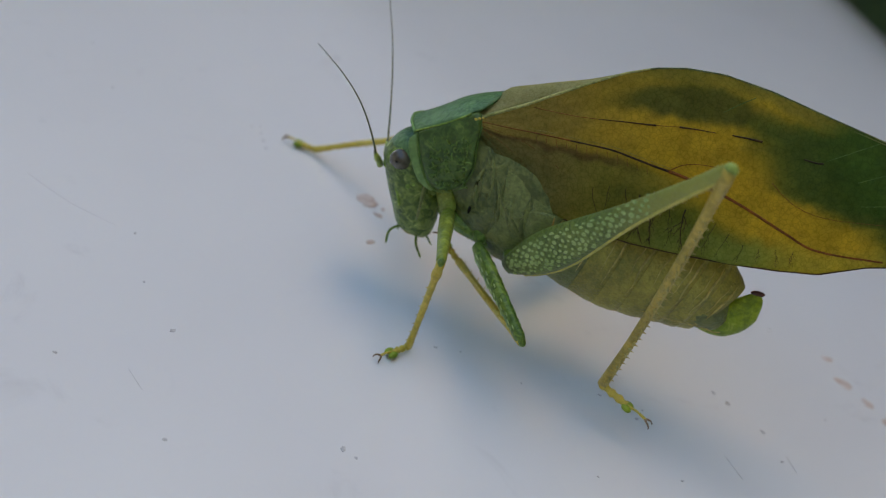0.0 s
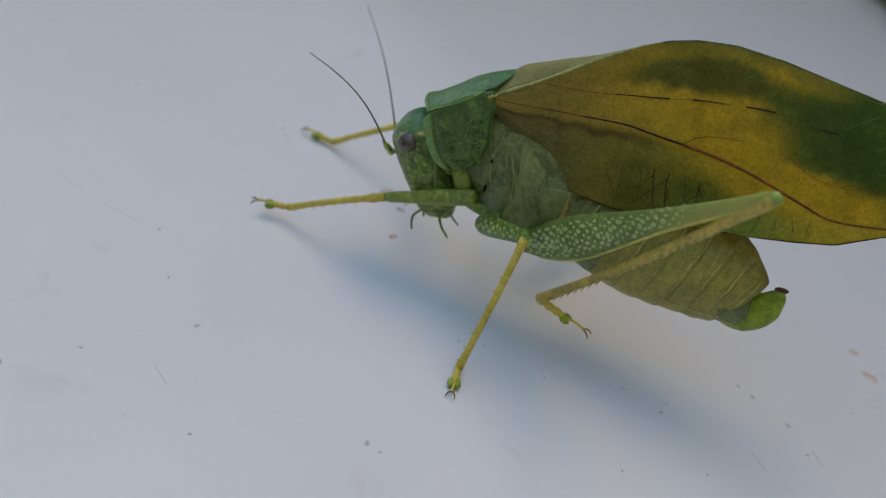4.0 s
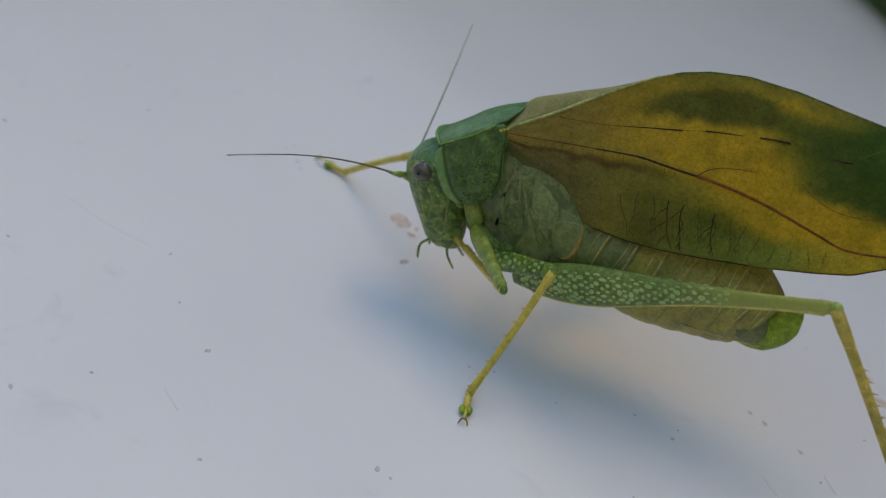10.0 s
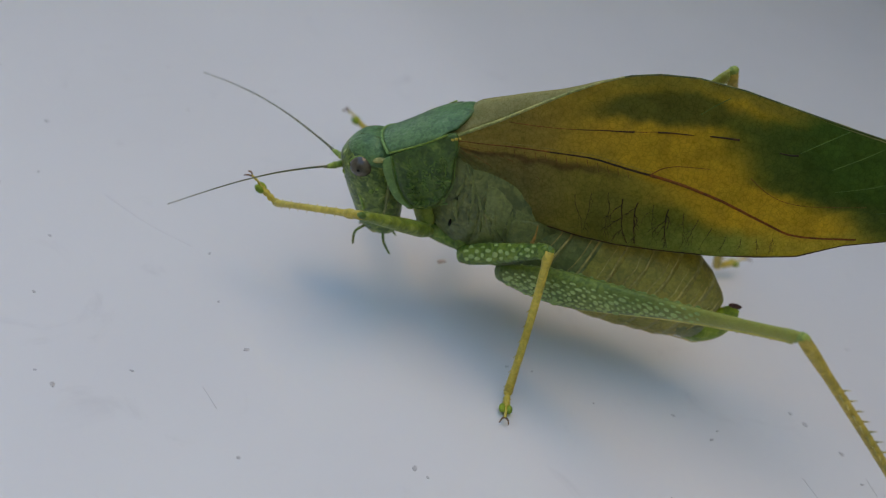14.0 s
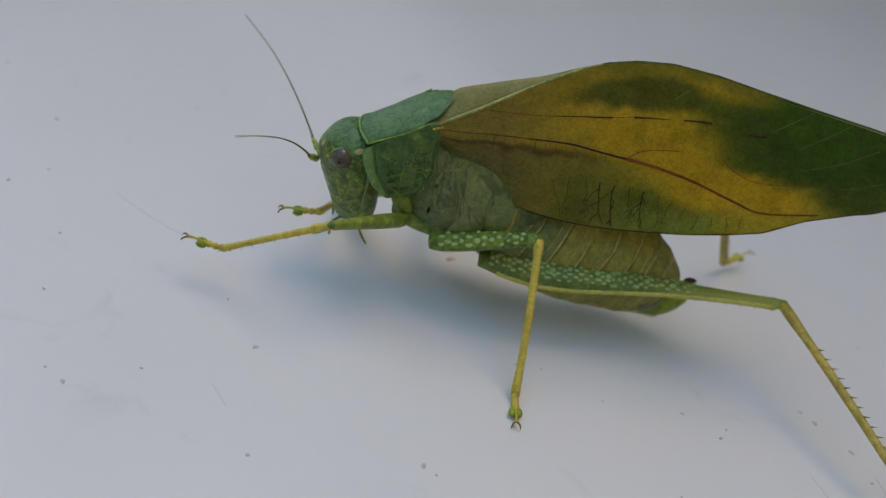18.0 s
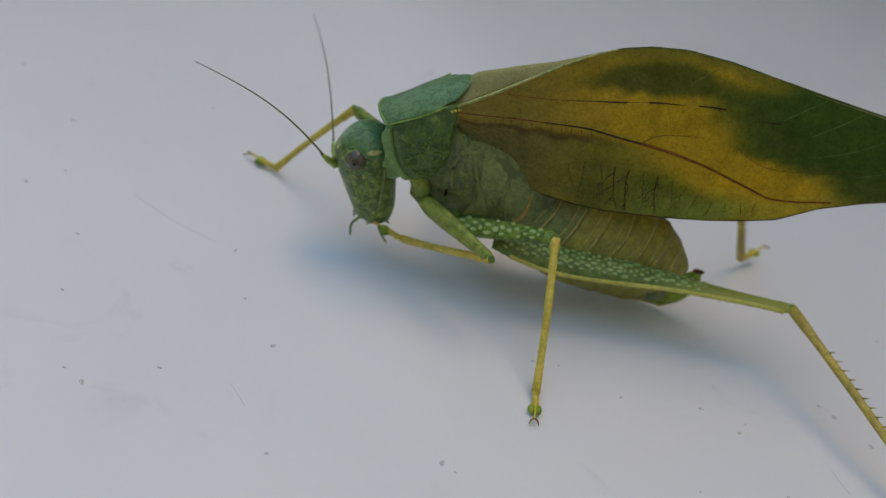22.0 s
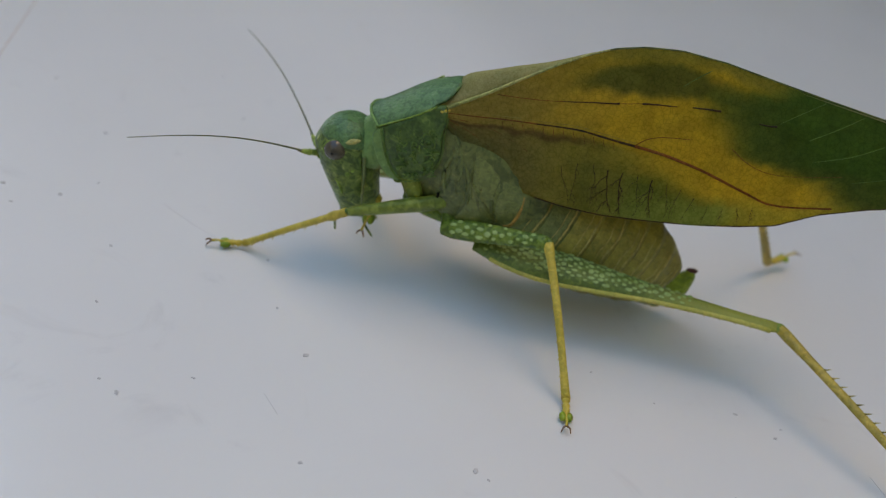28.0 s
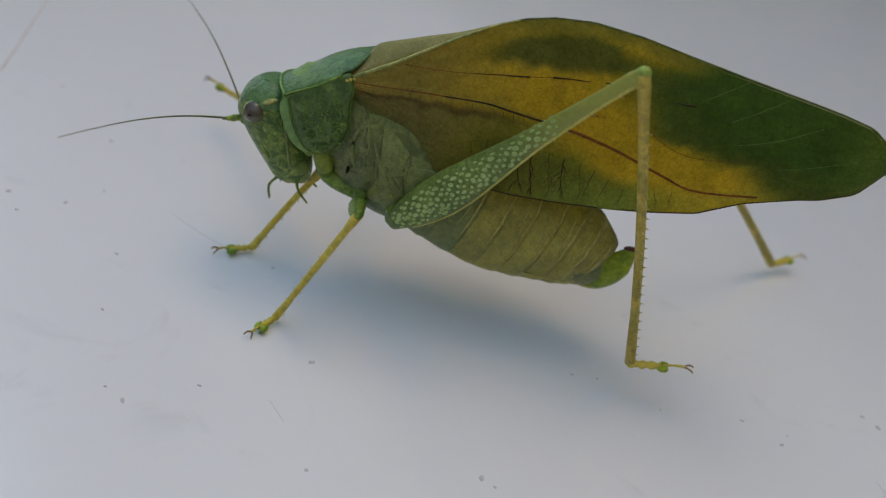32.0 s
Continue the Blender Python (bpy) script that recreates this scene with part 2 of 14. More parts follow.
def ring_loft(bm, rings, caps=True):
    """Closed rings of equal count, skinned in order."""
    made = [[bm.verts.new(Vector(p) * MM) for p in r] for r in rings]
    n = len(made[0])
    for a, b in zip(made, made[1:]):
        for i in range(n):
            bm.faces.new((a[i], a[(i + 1) % n], b[(i + 1) % n], b[i]))
    if caps:
        bm.faces.new(made[0])
        bm.faces.new(made[-1])


def smooth_path(points, steps):
    """Catmull-Rom through the points."""
    pts = [Vector(p) for p in points]
    out = []
    for i in range(len(pts) - 1):
        a, b, c, d = pts[max(i - 1, 0)], pts[i], pts[i + 1], pts[min(i + 2, len(pts) - 1)]
        for k in range(steps):
            t = k / steps
            out.append(0.5 * (2 * b + (c - a) * t + (2 * a - 5 * b + 4 * c - d) * t * t + (3 * b - a - 3 * c + d) * t ** 3))
    return out + [pts[-1]]


def tube(bm, points, radii, sides=8, flat=1.0):
    """A round or flattened tube along points."""
    pts = [Vector(p) for p in points]
    rings, up = [], Vector((0, 0, 1))
    for i, p in enumerate(pts):
        d = (pts[min(i + 1, len(pts) - 1)] - pts[max(i - 1, 0)]).normalized()
        side = up.cross(d)
        side = side.normalized() if side.length > 1e-4 else Vector((0, 1, 0))
        top = d.cross(side)
        r = radii[i] if isinstance(radii, (list, tuple)) else radii
        rings.append([p + side * math.cos(a) * r * flat + top * math.sin(a) * r for a in (2 * math.pi * k / sides for k in range(sides))])
    ring_loft(bm, rings)


def oval_loft(bm, sections, sides=24, along="x", power=1.0):
    """Sections (position, centre, half height, half width) along x, or (z, x back, x front, half width) along z."""
    rings = []
    for s in sections:
        ring = []
        for k in range(sides):
            a = 2 * math.pi * k / sides
            ca, sa = math.cos(a), math.sin(a)
            if along == "x":
                ring.append((s[0], s[3] * math.copysign(abs(ca) ** power, ca), s[1] + s[2] * math.copysign(abs(sa) ** power, sa)))
            else:
                ring.append(((s[1] + s[2]) / 2 + (s[2] - s[1]) / 2 * ca, s[3] * math.copysign(abs(sa) ** power, sa), s[0]))
        rings.append(ring)
    ring_loft(bm, rings)


def finer(sections, steps):
    """Smoothly interpolated sections."""
    out = []
    for i in range(len(sections) - 1):
        a, b, c, d = (np.array(sections[j]) for j in (max(i - 1, 0), i, i + 1, min(i + 2, len(sections) - 1)))
        for k in range(steps):
            t = k / steps
            out.append(tuple(0.5 * (2 * b + (c - a) * t + (2 * a - 5 * b + 4 * c - d) * t * t + (3 * b - a - 3 * c + d) * t ** 3)))
    return out + [tuple(sections[-1])]


def ball(bm, at, r, stretch=(1, 1, 1), seg=16, rings=10):
    """A stretched sphere round a point, its poles along z."""
    c, k = Vector(at), Vector(stretch) * r
    def spot(a, b):
        return bm.verts.new(Vector((c.x + k.x * math.sin(b) * math.cos(a), c.y + k.y * math.sin(b) * math.sin(a), c.z + k.z * math.cos(b))) * MM)

    rows = [[spot(2 * math.pi * q / seg, math.pi * p / rings) for q in range(seg)] for p in range(1, rings)]
    north, south = spot(0, 0), spot(0, math.pi)
    for q in range(seg):
        n = (q + 1) % seg
        bm.faces.new((north, rows[0][q], rows[0][n]))
        bm.faces.new((south, rows[-1][n], rows[-1][q]))
        for a, b in zip(rows, rows[1:]):
            bm.faces.new((a[q], b[q], b[n], a[n]))


def plate(bm, outline, y, bulge, side=1, thick=0.35, shift=(0, 0, 0)):
    """A domed plate in the x-z plane, its rim rounded by its thickness."""
    pts = smooth_path(list(outline) + [outline[0]], 4)[:-1]
    pts = [Vector((p[0], 0, p[1])) for p in pts]
    mid = sum(pts, Vector()) / len(pts)
    rings = []
    for f in (1.0, 0.97, 0.85, 0.65, 0.4, 0.15):
        up = bulge * (1 - f ** 2) + (0 if f == 1.0 else thick)
        ring = []
        for p in pts:
            q = mid + (p - mid) * f
            ring.append((q.x + shift[0], side * (y + up) + shift[1], q.z + shift[2]))
        rings.append(ring)
    ring_loft(bm, rings)


# ---------------------------------------------------------------- the white panel, what lies beyond, and unseen walls added to shape the light
CREASE = (Vector((8.1, 32.1)), Vector((0.65, -0.76)))    # a point and the direction of the soft fold
EDGE = (Vector((120.0, 167.0)), Vector((0.234, -0.972)))   # where the sheet rolls over


def panel_height(x, y):
    p = Vector((x, y))
    d = (p - CREASE[0]).dot(Vector((-CREASE[1].y, CREASE[1].x)) * 1.0)
    drop = 0.12 * (math.sqrt(d * d + 3) + d) / 2
    e = (p - EDGE[0]).dot(Vector((-EDGE[1].y, EDGE[1].x)))
    if e > -34:
        drop += 0.0055 * (e + 34) ** 2
    return -drop


def build_panel():
    bm = bmesh.new()
    xs = [-420, -300, -200, -140] + [-100 + 4 * i for i in range(56)]
    ys = [-420, -300, -220, -160, -120] + [-90 + 4 * i for i in range(70)] + [210, 240, 280]
    grid = []
    for x in xs:
        row = []
        for y in ys:
            e = (Vector((x, y)) - EDGE[0]).dot(Vector((-EDGE[1].y, EDGE[1].x)))
            over = max(0.0, e - 16)
            q = Vector((x, y)) - Vector((-EDGE[1].y, EDGE[1].x)) * over
            row.append(bm.verts.new(Vector((q.x, q.y, panel_height(q.x, q.y) - over * 1.2)) * MM))
        grid.append(row)
    for a, b in zip(grid, grid[1:]):
        for i in range(len(ys) - 1):
            bm.faces.new((a[i], b[i], b[i + 1], a[i + 1]))
    ob = part("panel", bm, PAINT)
    sol = ob.modifiers.new("thickness", "SOLIDIFY")
    sol.thickness, sol.offset = 0.0015, -1 if ob.data.polygons[0].normal.z > 0 else 1
    tagged(ob, "white painted sheet with a soft fold, rolled edge and grime", "panel", kind="structure")
    # ground out of view, a pale reflector that fills the insect's near side
    bm = bmesh.new()
    bmesh.ops.create_grid(bm, x_segments=40, y_segments=40, size=60)
    for v in bm.verts:
        v.co.z = -0.75 + 0.01 * noise.noise(v.co * 0.7)
    g = part("ground", bm, GROUND)
    # hedge mostly out of view: height blocks sky, left end opens a bright reflection
    bm = bmesh.new()
    rows = []
    for i in range(41):
        x = -0.95 + 5.0 * i / 40
        rows.append([bm.verts.new((x + 0.3 * noise.noise((x * 2, j * 0.7, 1)), 1.9 + 0.3 * noise.noise((x * 1.5, j * 0.5, 3)), -0.75 + 3.6 * j / 24 + 0.35 * noise.noise((x * 1.7, 5, j * 0.3)))) for j in range(25)])
    for a, b in zip(rows, rows[1:]):
        for j in range(24):
            bm.faces.new((a[j], b[j], b[j + 1], a[j + 1]))
    hedge = part("backdrop", bm, HEDGE)
    hedge.modifiers.new("thickness", "SOLIDIFY").thickness = 0.4
    tagged(hedge, "dark green hedge beyond the panel, sized to block sky light", "hedge", kind="structure")
    # unseen walls, added to narrow the sky and bounce warm light
    for name, at, size in (("wall_south", (-0.5, -2.2, 0.75), (3.1, 0.1, 3.0)), ("wall_east", (1.1, -0.25, 1.25), (0.1, 4.0, 4.0)), ("wall_west", (-2.1, -0.25, 0.55), (0.1, 4.0, 2.6))):
        bm = bmesh.new()
        bmesh.ops.create_cube(bm, size=1, matrix=Matrix.Translation(at) @ Matrix.Diagonal((*size, 1)))
        bmesh.ops.bevel(bm, geom=bm.edges[:], offset=0.01, segments=1, affect="EDGES")
        tagged(part(name, bm, BLOCKER, smooth=False), "unseen ochre wall added to block sky and bounce warm light", "wall", kind="structure")
    tagged(g, "unseen ground below the panel, made pale to bounce sunlight", "ground", kind="structure")


build_panel()


def flake(name, x, y, w, h, material, seed, thick=0.12):
    """A small irregular flake of dirt lying on the panel."""
    rnd = random.Random(seed)
    bm = bmesh.new()
    n = 14
    ph = rnd.random() * 6
    rim = [0.65 + 0.5 * noise.noise((seed * 3.1 + math.cos(a) * 1.3, math.sin(a) * 1.3, seed)) + 0.38 * rnd.random() for a in (2 * math.pi * k / n for k in range(n))]
    rings = []
    for f, z in ((1.0, 0.0), (0.9, thick * 0.7), (0.5, thick), (0.1, thick * 0.9)):
        rings.append([(w / 2 * f * rim[k] * math.cos(2 * math.pi * k / n), h / 2 * f * rim[k] * math.sin(2 * math.pi * k / n), z) for k in range(n)])
    ring_loft(bm, rings)
    ob = part(name, bm, material)
    ob.matrix_basis = pose(x * MM, y * MM, (panel_height(x, y) - 0.01) * MM, 0, 0, math.degrees(ph))
    return ob


def build_dirt():
    mud = [(1.2, 7.0, 3.0, 2.6), (2.6, 4.9, 1.3, .7), (3.0, 6.2, .8, .5), (2.6, -0.2, 1.2, .7), (56, 2.5, 3.0, 1.6), (58.5, 0.2, 2.2, 1.2), (55.0, 6.5, 1.6, .9), (60, -2, 1.6, 1.0)]
    for i, (x, y, w, h) in enumerate(mud):
        tagged(flake("dried_mud", x, y, w, h, MUD, 11 + i), "brown flake of dried mud on white paint", "dirt", "dirt on the panel")
    grit = [(30.9, -15.4, .7), (31.5, -14.0, .4), (27.2, -13.6, .6), (39.2, -8.2, .7), (40.6, -9.2, .9), (-19, -9.8, .5), (-16.1, -16.3, .45), (-12, -21.5, .9), (4.8, -29.7, .9), (6.0, -30.3, .5), (-25.1, -32, .9), (-27, -31, .5),
            (11.0, -13.6, .5), (13.4, -13.2, .4), (19.5, -15.2, .35), (-12.2, 13.8, .5), (-12.6, 15.4, .4), (-13.4, 14.6, .35), (-11.6, 12.6, .6), (-11.0, 11.2, .4), (-4.6, 9.9, .35), (-41, 4, .8), (-38, -5, .5), (-33, -14, .6),
            (44, -12, .8), (45.5, -15.5, .5), (35, -22, .5), (27, -24.5, .4), (-46, -9, .9), (-44, -11.5, .6), (-40.5, -8.4, .8), (-31, -22, .6), (-20, -28, .5), (-9, -34, .6), (15, -33, .4), (22, -30, .5), (-50, 12, .6), (-29, 14, .5), (-34, 22, .4), (-23, 20, .35), (48, 8, .6), (52, -6, .5)]
    for i, (x, y, w) in enumerate(grit):
        tagged(flake("dirt_speck", x, y, w * 0.85, w * 0.55, GRIT, 101 + i, 0.06), "small grey speck of dirt on white paint", "dirt", "specks on the panel")
    for i, (path, r) in enumerate((([(-57.2, 12.0), (-57.6, 14.3), (-58.7, 20.8), (-59.9, 27.8), (-60.6, 32)], 0.09), ([(-31, -5.5), (-26, -8.0), (-21, -9.5)], 0.014), ([(-14.0, -27.5), (-12.2, -29.5)], 0.03), ([(39.5, -17), (41.0, -19.5)], 0.03), ([(46, -14.5), (46.8, -16.5)], 0.03))):
        bm = bmesh.new()
        pts = [(p[0], p[1], panel_height(p[0], p[1]) + 0.01) for p in smooth_path([(*q, 0) for q in path], 5)]
        tube(bm, pts, [r * (0.6 + 0.8 * abs(noise.noise((k * 0.37, i, 0)))) for k in range(len(pts))], 6)
        tagged(part("scratch", bm, MUD if i == 0 else GRIT), "thin brown scratch in white paint" if i == 0 else "faint grey scratch in white paint", "scratch", "scratches on the panel")


build_dirt()

# ---------------------------------------------------------------- the katydid (x forward, y to its left, z up)
katydid = tagged(new("katydid"), "green leaf-winged katydid standing on white paint, grooming", "insect")


def along(x, xs, vs):
    return float(np.interp(-x, [-a for a in xs], vs))


RIDGE_X = (3.0, -0.8, -3.5, -6.0, -8.2, -10.5, -12.9, -16.0, -20.1, -24.9, -30.1, -35.0, -38.0, -40.5, -42.0, -43.2)
RIDGE_Z = (18.95, 21.35, 23.3, 25.05, 26.5, 27.65, 28.4, 28.85, 28.7, 28.1, 27.5, 27.0, 26.65, 26.2, 25.2, 23.6)
LOWER_X = (2.7, 0.6, -1.2, -3.8, -6.7, -9.8, -13.2, -18.0, -25.5, -28.7, -32.2, -36.5, -38.3, -41.0, -43.2)
LOWER_Z = (18.0, 16.0, 14.6, 13.4, 13.1, 13.0, 13.25, 13.95, 15.15, 15.85, 17.6, 19.0, 19.4, 20.5, 23.2)
RIDGE_Y = ((3.1, -1.3, -5.5, -9.9, -26.9, -43.2), (2.5, 1.6, 0.9, 0.5, 0.35, 0.25))
SLOPE = ((3.1, -6.9, -21.9, -36.9, -43.2), (0.10, 0.22, 0.27, 0.22, 0.15))


def ridge_z(x):
    return along(x, RIDGE_X, RIDGE_Z)


def lower_z(x):
    return along(x, LOWER_X, LOWER_Z)


def wing_y(x, z):
    d = max(0.0, ridge_z(x) - z)
    h = max(0.5, ridge_z(x) - lower_z(x))
    return along(x, *RIDGE_Y) + d * along(x, *SLOPE) + 0.5 * math.sin(math.pi * min(1, d / h))


def step(a, b, v):
    t = min(1, max(0, (v - a) / (b - a)))
    return t * t * (3 - 2 * t)


def mixed(a, b, f):
    return tuple(p + (q - p) * f for p, q in zip(a, b))


def wing_colour(u, v, n1, n2):
    """Yellowing leaf: brown at the root, gold in the middle, green blotches and green hind part."""
    gold, brown, umber, sepia = (0.85, 0.6, 0.055), (0.52, 0.39, 0.09), (0.36, 0.29, 0.09), (0.2, 0.11, 0.035)
    green, moss, lime, olive = (0.11, 0.21, 0.03), (0.17, 0.19, 0.035), (0.46, 0.54, 0.12), (0.46, 0.4, 0.07)
    u, v = u + 0.008 * n1, v + 0.02 * n2
    vein_v = float(np.interp(u, (0, 0.1, 0.19, 0.38, 0.53, 0.68, 0.8), (0.5, 0.43, 0.5, 0.58, 0.68, 0.83, 0.94)))
    c = mixed(brown, gold, step(0.1, 0.36, u + 0.05 * n1))
    below = step(-0.03, 0.03, v - vein_v)
    c = mixed(c, mixed(umber, olive, step(0.12, 0.3, u)), below * step(0.5, 0.3, u))
    c = mixed(c, moss, 0.55 * below * step(0.1, 0.2, v - vein_v + 0.05 * n1) * step(0.24, 0.32, u) * step(0.7, 0.5, u))
    c = mixed(c, green, 0.6 * below * step(0.05, 0.16, v - vein_v + 0.06 * n1) * step(0.33, 0.42, u) * step(0.66, 0.54, u))
    c = mixed(c, lime, 0.75 * step(0.76, 0.96, v + 0.04 * n1) * step(0.3, 0.42, u) * step(0.72, 0.55, u))
    c = mixed(c, mixed(gold, lime, 0.4), 0.8 * step(0.8, 0.92, v) * step(0.55, 0.66, u))
    c = mixed(c, olive, 0.8 * step(0.09, 0.03, v + 0.03 * n1) * step(0.22, 0.3, u))
    c = mixed(c, sepia, 0.75 * step(0.05, 0.0, abs(v - vein_v - 0.015)) * step(0.38, 0.24, u + 0.04 * n1))
    c = mixed(c, (0.23, 0.26, 0.085), 0.8 * step(0.24, 0.06, u) * step(0.5, 0.85, v + 0.05 * n1))
    blot = step(1.3, 0.6, math.hypot((u - 0.385) / 0.15, (v - 0.165) / 0.095) + 0.18 * n1)
    c = mixed(c, moss, 0.9 * blot)
    edge = float(np.interp(v, (0, 0.07, 0.13, 0.2, 0.37, 0.5, 0.56, 0.66, 0.93, 1), (0.62, 0.58, 0.53, 0.5, 0.55, 0.58, 0.66, 0.74, 0.81, 0.82)))
    rear = step(-0.06, 0.07, u - edge + 0.025 * n1)
    c = mixed(c, green, rear)
    c = mixed(c, mixed(moss, green, 0.4), 0.8 * step(0.12, 0.0, abs(u - edge - 0.06)) * step(0.05, 0.2, v))
    c = mixed(c, lime, 0.3 * rear * step(0.86, 1.0, u))
    return tuple(max(0.004, k * (1 + 0.14 * n2)) for k in c)


def paint(ob, colours):
    layer = ob.data.color_attributes.new("pigment", "FLOAT_COLOR", "POINT")
    for i, c in enumerate(colours):
        layer.data[i].color = (*c, 1)


def ripple(u, v):
    return (0.10 * noise.noise((u * 14, v * 7, 9.1)) + 0.04 * noise.noise((u * 60, v * 26, 2.0))) * min(1, max(0, 6 * v * (1 - u)))


def build_forewing(side):
    NU, NV = 150, 56
    bm = bmesh.new()
    rows, colours = [], []
    for i in range(NU + 1):
        u = i / NU
        x = 3.1 - 46.3 * u
        zt, zb = ridge_z(x), lower_z(x)
        row = []
        for j in range(NV + 1):
            v = j / NV
            z = zt + (zb - zt) * v
            n1 = noise.noise((u * 9, v * 4, 3.7))
            n2 = noise.fractal((u * 30, v * 14, 1.3), 0.6, 2.0, 4)
            z -= far_drop(x) * (1 - v) if side < 0 else 0
            row.append(bm.verts.new(Vector((x, side * (wing_y(x, z) + ripple(u, v)), z)) * MM))
            colours.append(wing_colour(u, v, n1, n2))
        rows.append(row)
    bm.verts.index_update()
    for a, b in zip(rows, rows[1:]):
        for j in range(NV):
            bm.faces.new((a[j], b[j], b[j + 1], a[j + 1]))
    wing = part("forewing", bm, WING, katydid, "leaf-like green and gold forewing with brown veins")
    paint(wing, colours)
    sol = wing.modifiers.new("thickness", "SOLIDIFY")
    sol.thickness, sol.offset = 0.00006, 0
    return wing


def far_drop(x):
    """The left wing lies over the right one: how far the right ridge sits lower."""
    return 1.5 * step(0.0, -8.0, x)


def on_wing(points, side, lift=0.08, steps=6):
    out = []
    for p in smooth_path([(a, 0, b) for a, b in points], steps):
        z = min(max(p.z, lower_z(p.x) + 0.05), ridge_z(p.x) - 0.02)
        v = (ridge_z(p.x) - z) / max(0.5, ridge_z(p.x) - lower_z(p.x))
        out.append((p.x, side * (wing_y(p.x, z) + ripple((3.1 - p.x) / 46.3, v) + lift), z))
    return out


def vein(name, wing, points, side, r0, r1, material, label="", lift=0.05):
    bm = bmesh.new()
    pts = on_wing(points, side, lift)
    n = len(pts) - 1
    tube(bm, pts, [r0 + (r1 - r0) * k / n for k in range(n + 1)], 6)
    part(name, bm, material, wing, label)


def build_veins(wing, side):
    main = [(2.8, 18.9), (-1.4, 19.3), (-5.5, 19.8), (-9.0, 20.25), (-11.6, 20.25), (-14.3, 20.25), (-17.7, 20.05), (-21.3, 19.4), (-25.0, 18.4), (-27.9, 17.75), (-33.2, 18.4)]
    vein("main_vein", wing, main[:3], side, 0.05, 0.08, RED_VEIN, "rust brown root of the main vein", 0.0)
    vein("main_vein", wing, main[2:6], side, 0.08, 0.12, DARK_VEIN, "dark brown stretch of the main vein", 0.0)
    vein("main_vein", wing, main[5:], side, 0.15, 0.09, RED_VEIN, "rust brown main vein", 0.03)
    vein("pale_vein", wing, [(x, z + 0.28) for x, z in main[1:6]], side, 0.04, 0.04, OLIVE_WARM, "pale line beside the main vein", 0.0)
    vein("upper_vein", wing, [(-1.5, 21.4), (-5.0, 21.8), (-7.7, 22.4), (-12.0, 23.4), (-13.9, 23.9)], side, 0.04, 0.025, RED_VEIN, "", 0.02)
    vein("vein_dash", wing, [(-7.2, 22.3), (-9.8, 22.9), (-12.0, 23.4)], side, 0.03, 0.08, DARK_VEIN, "", 0.06)
    vein("vein_dash", wing, [(-13.9, 23.9), (-15.4, 24.2), (-16.9, 24.4)], side, 0.09, 0.03, DARK_VEIN, "", 0.06)
    vein("vein_dash", wing, [(-18.2, 24.6), (-19.4, 24.75), (-20.7, 24.85)], side, 0.05, 0.10, DARK_VEIN, "", 0.06)
    vein("vein_dash", wing, [(-24.3, 24.5), (-25.2, 24.5), (-25.9, 24.6)], side, 0.05, 0.09, DARK_VEIN, "", 0.06)
    vein("cross_vein", wing, [(-14.4, 20.4), (-15.2, 21.1), (-16.5, 21.6), (-19.0, 22.0)], side, 0.04, 0.02, RED_VEIN, "", 0.06)
    vein("cross_vein", wing, [(-22.6, 22.0), (-25.0, 20.8), (-28.0, 20.6), (-33.0, 21.6)], side, 0.03, 0.015, RED_VEIN, "", 0.06)
    for a, b, c in (((-16.9, 26.1), (-18.0, 27.1), (-19.0, 27.9)), ((-26.0, 24.8), (-27.8, 26.1), (-29.5, 27.3)), ((-29.0, 24.0), (-31.2, 25.4), (-33.3, 26.9)), ((-29.9, 22.3), (-33.0, 23.4), (-36.5, 25.3)), ((-34.0, 21.2), (-37.0, 22.2), (-40.0, 23.4))):
        vein("side_vein", wing, [a, b, c], side, 0.025, 0.035, WING_VEIN, "", 0.03)
    rnd = random.Random(5)
    def crack(bm, x, z, lean, length, r, depth):
        """A wavering dark branch running down the wing, forking on its way."""
        pts, turn = [(x, z)], lean
        for q in range(8):
            turn = 0.8 * turn + rnd.uniform(-0.3, 0.3)
            x, z = x - length / 8 * math.sin(turn), z - length / 8 * math.cos(turn)
            if z < lower_z(x) + 0.2:
                break
            pts.append((x, z))
        if len(pts) < 3:
            return
        path = on_wing(pts, side, 0.05, 3)
        tube(bm, path, [r * (1 - 0.65 * q / len(path)) for q in range(len(path))], 5)
        for x, z in pts[1:-1]:
            if depth and rnd.random() < 0.6:
                crack(bm, x, z, lean + rnd.choice((-1, 1)) * rnd.uniform(0.6, 1.15), length * rnd.uniform(0.22, 0.45), r * 0.62, depth - 1)

    for k in range(14):
        x0 = -8.6 - 1.35 * k
        top = along(x0, [p[0] for p in main], [p[1] for p in main])
        strong = k in (3, 4, 6)
        z0 = top - (top - lower_z(x0)) * (0.38 if strong else rnd.uniform(0.3, 0.6))
        bm = bmesh.new()
        crack(bm, x0, z0, 0.12, (z0 - lower_z(x0)) * 1.05, 0.055 if strong else 0.024, 2 if strong else 1)
        part("crack_vein", bm, DARK_VEIN, wing)
    for k in range(12):
        x0 = -2.5 - 0.9 * k
        z0 = along(x0, [p[0] for p in main], [p[1] for p in main]) - 0.2
        vein("root_vein", wing, [(x0, z0), (x0 - 0.1, z0 - 0.3), (x0 - 0.3, z0 - 0.55 - 0.3 * rnd.random())], side, 0.03, 0.015, RED_VEIN, "", 0.03)
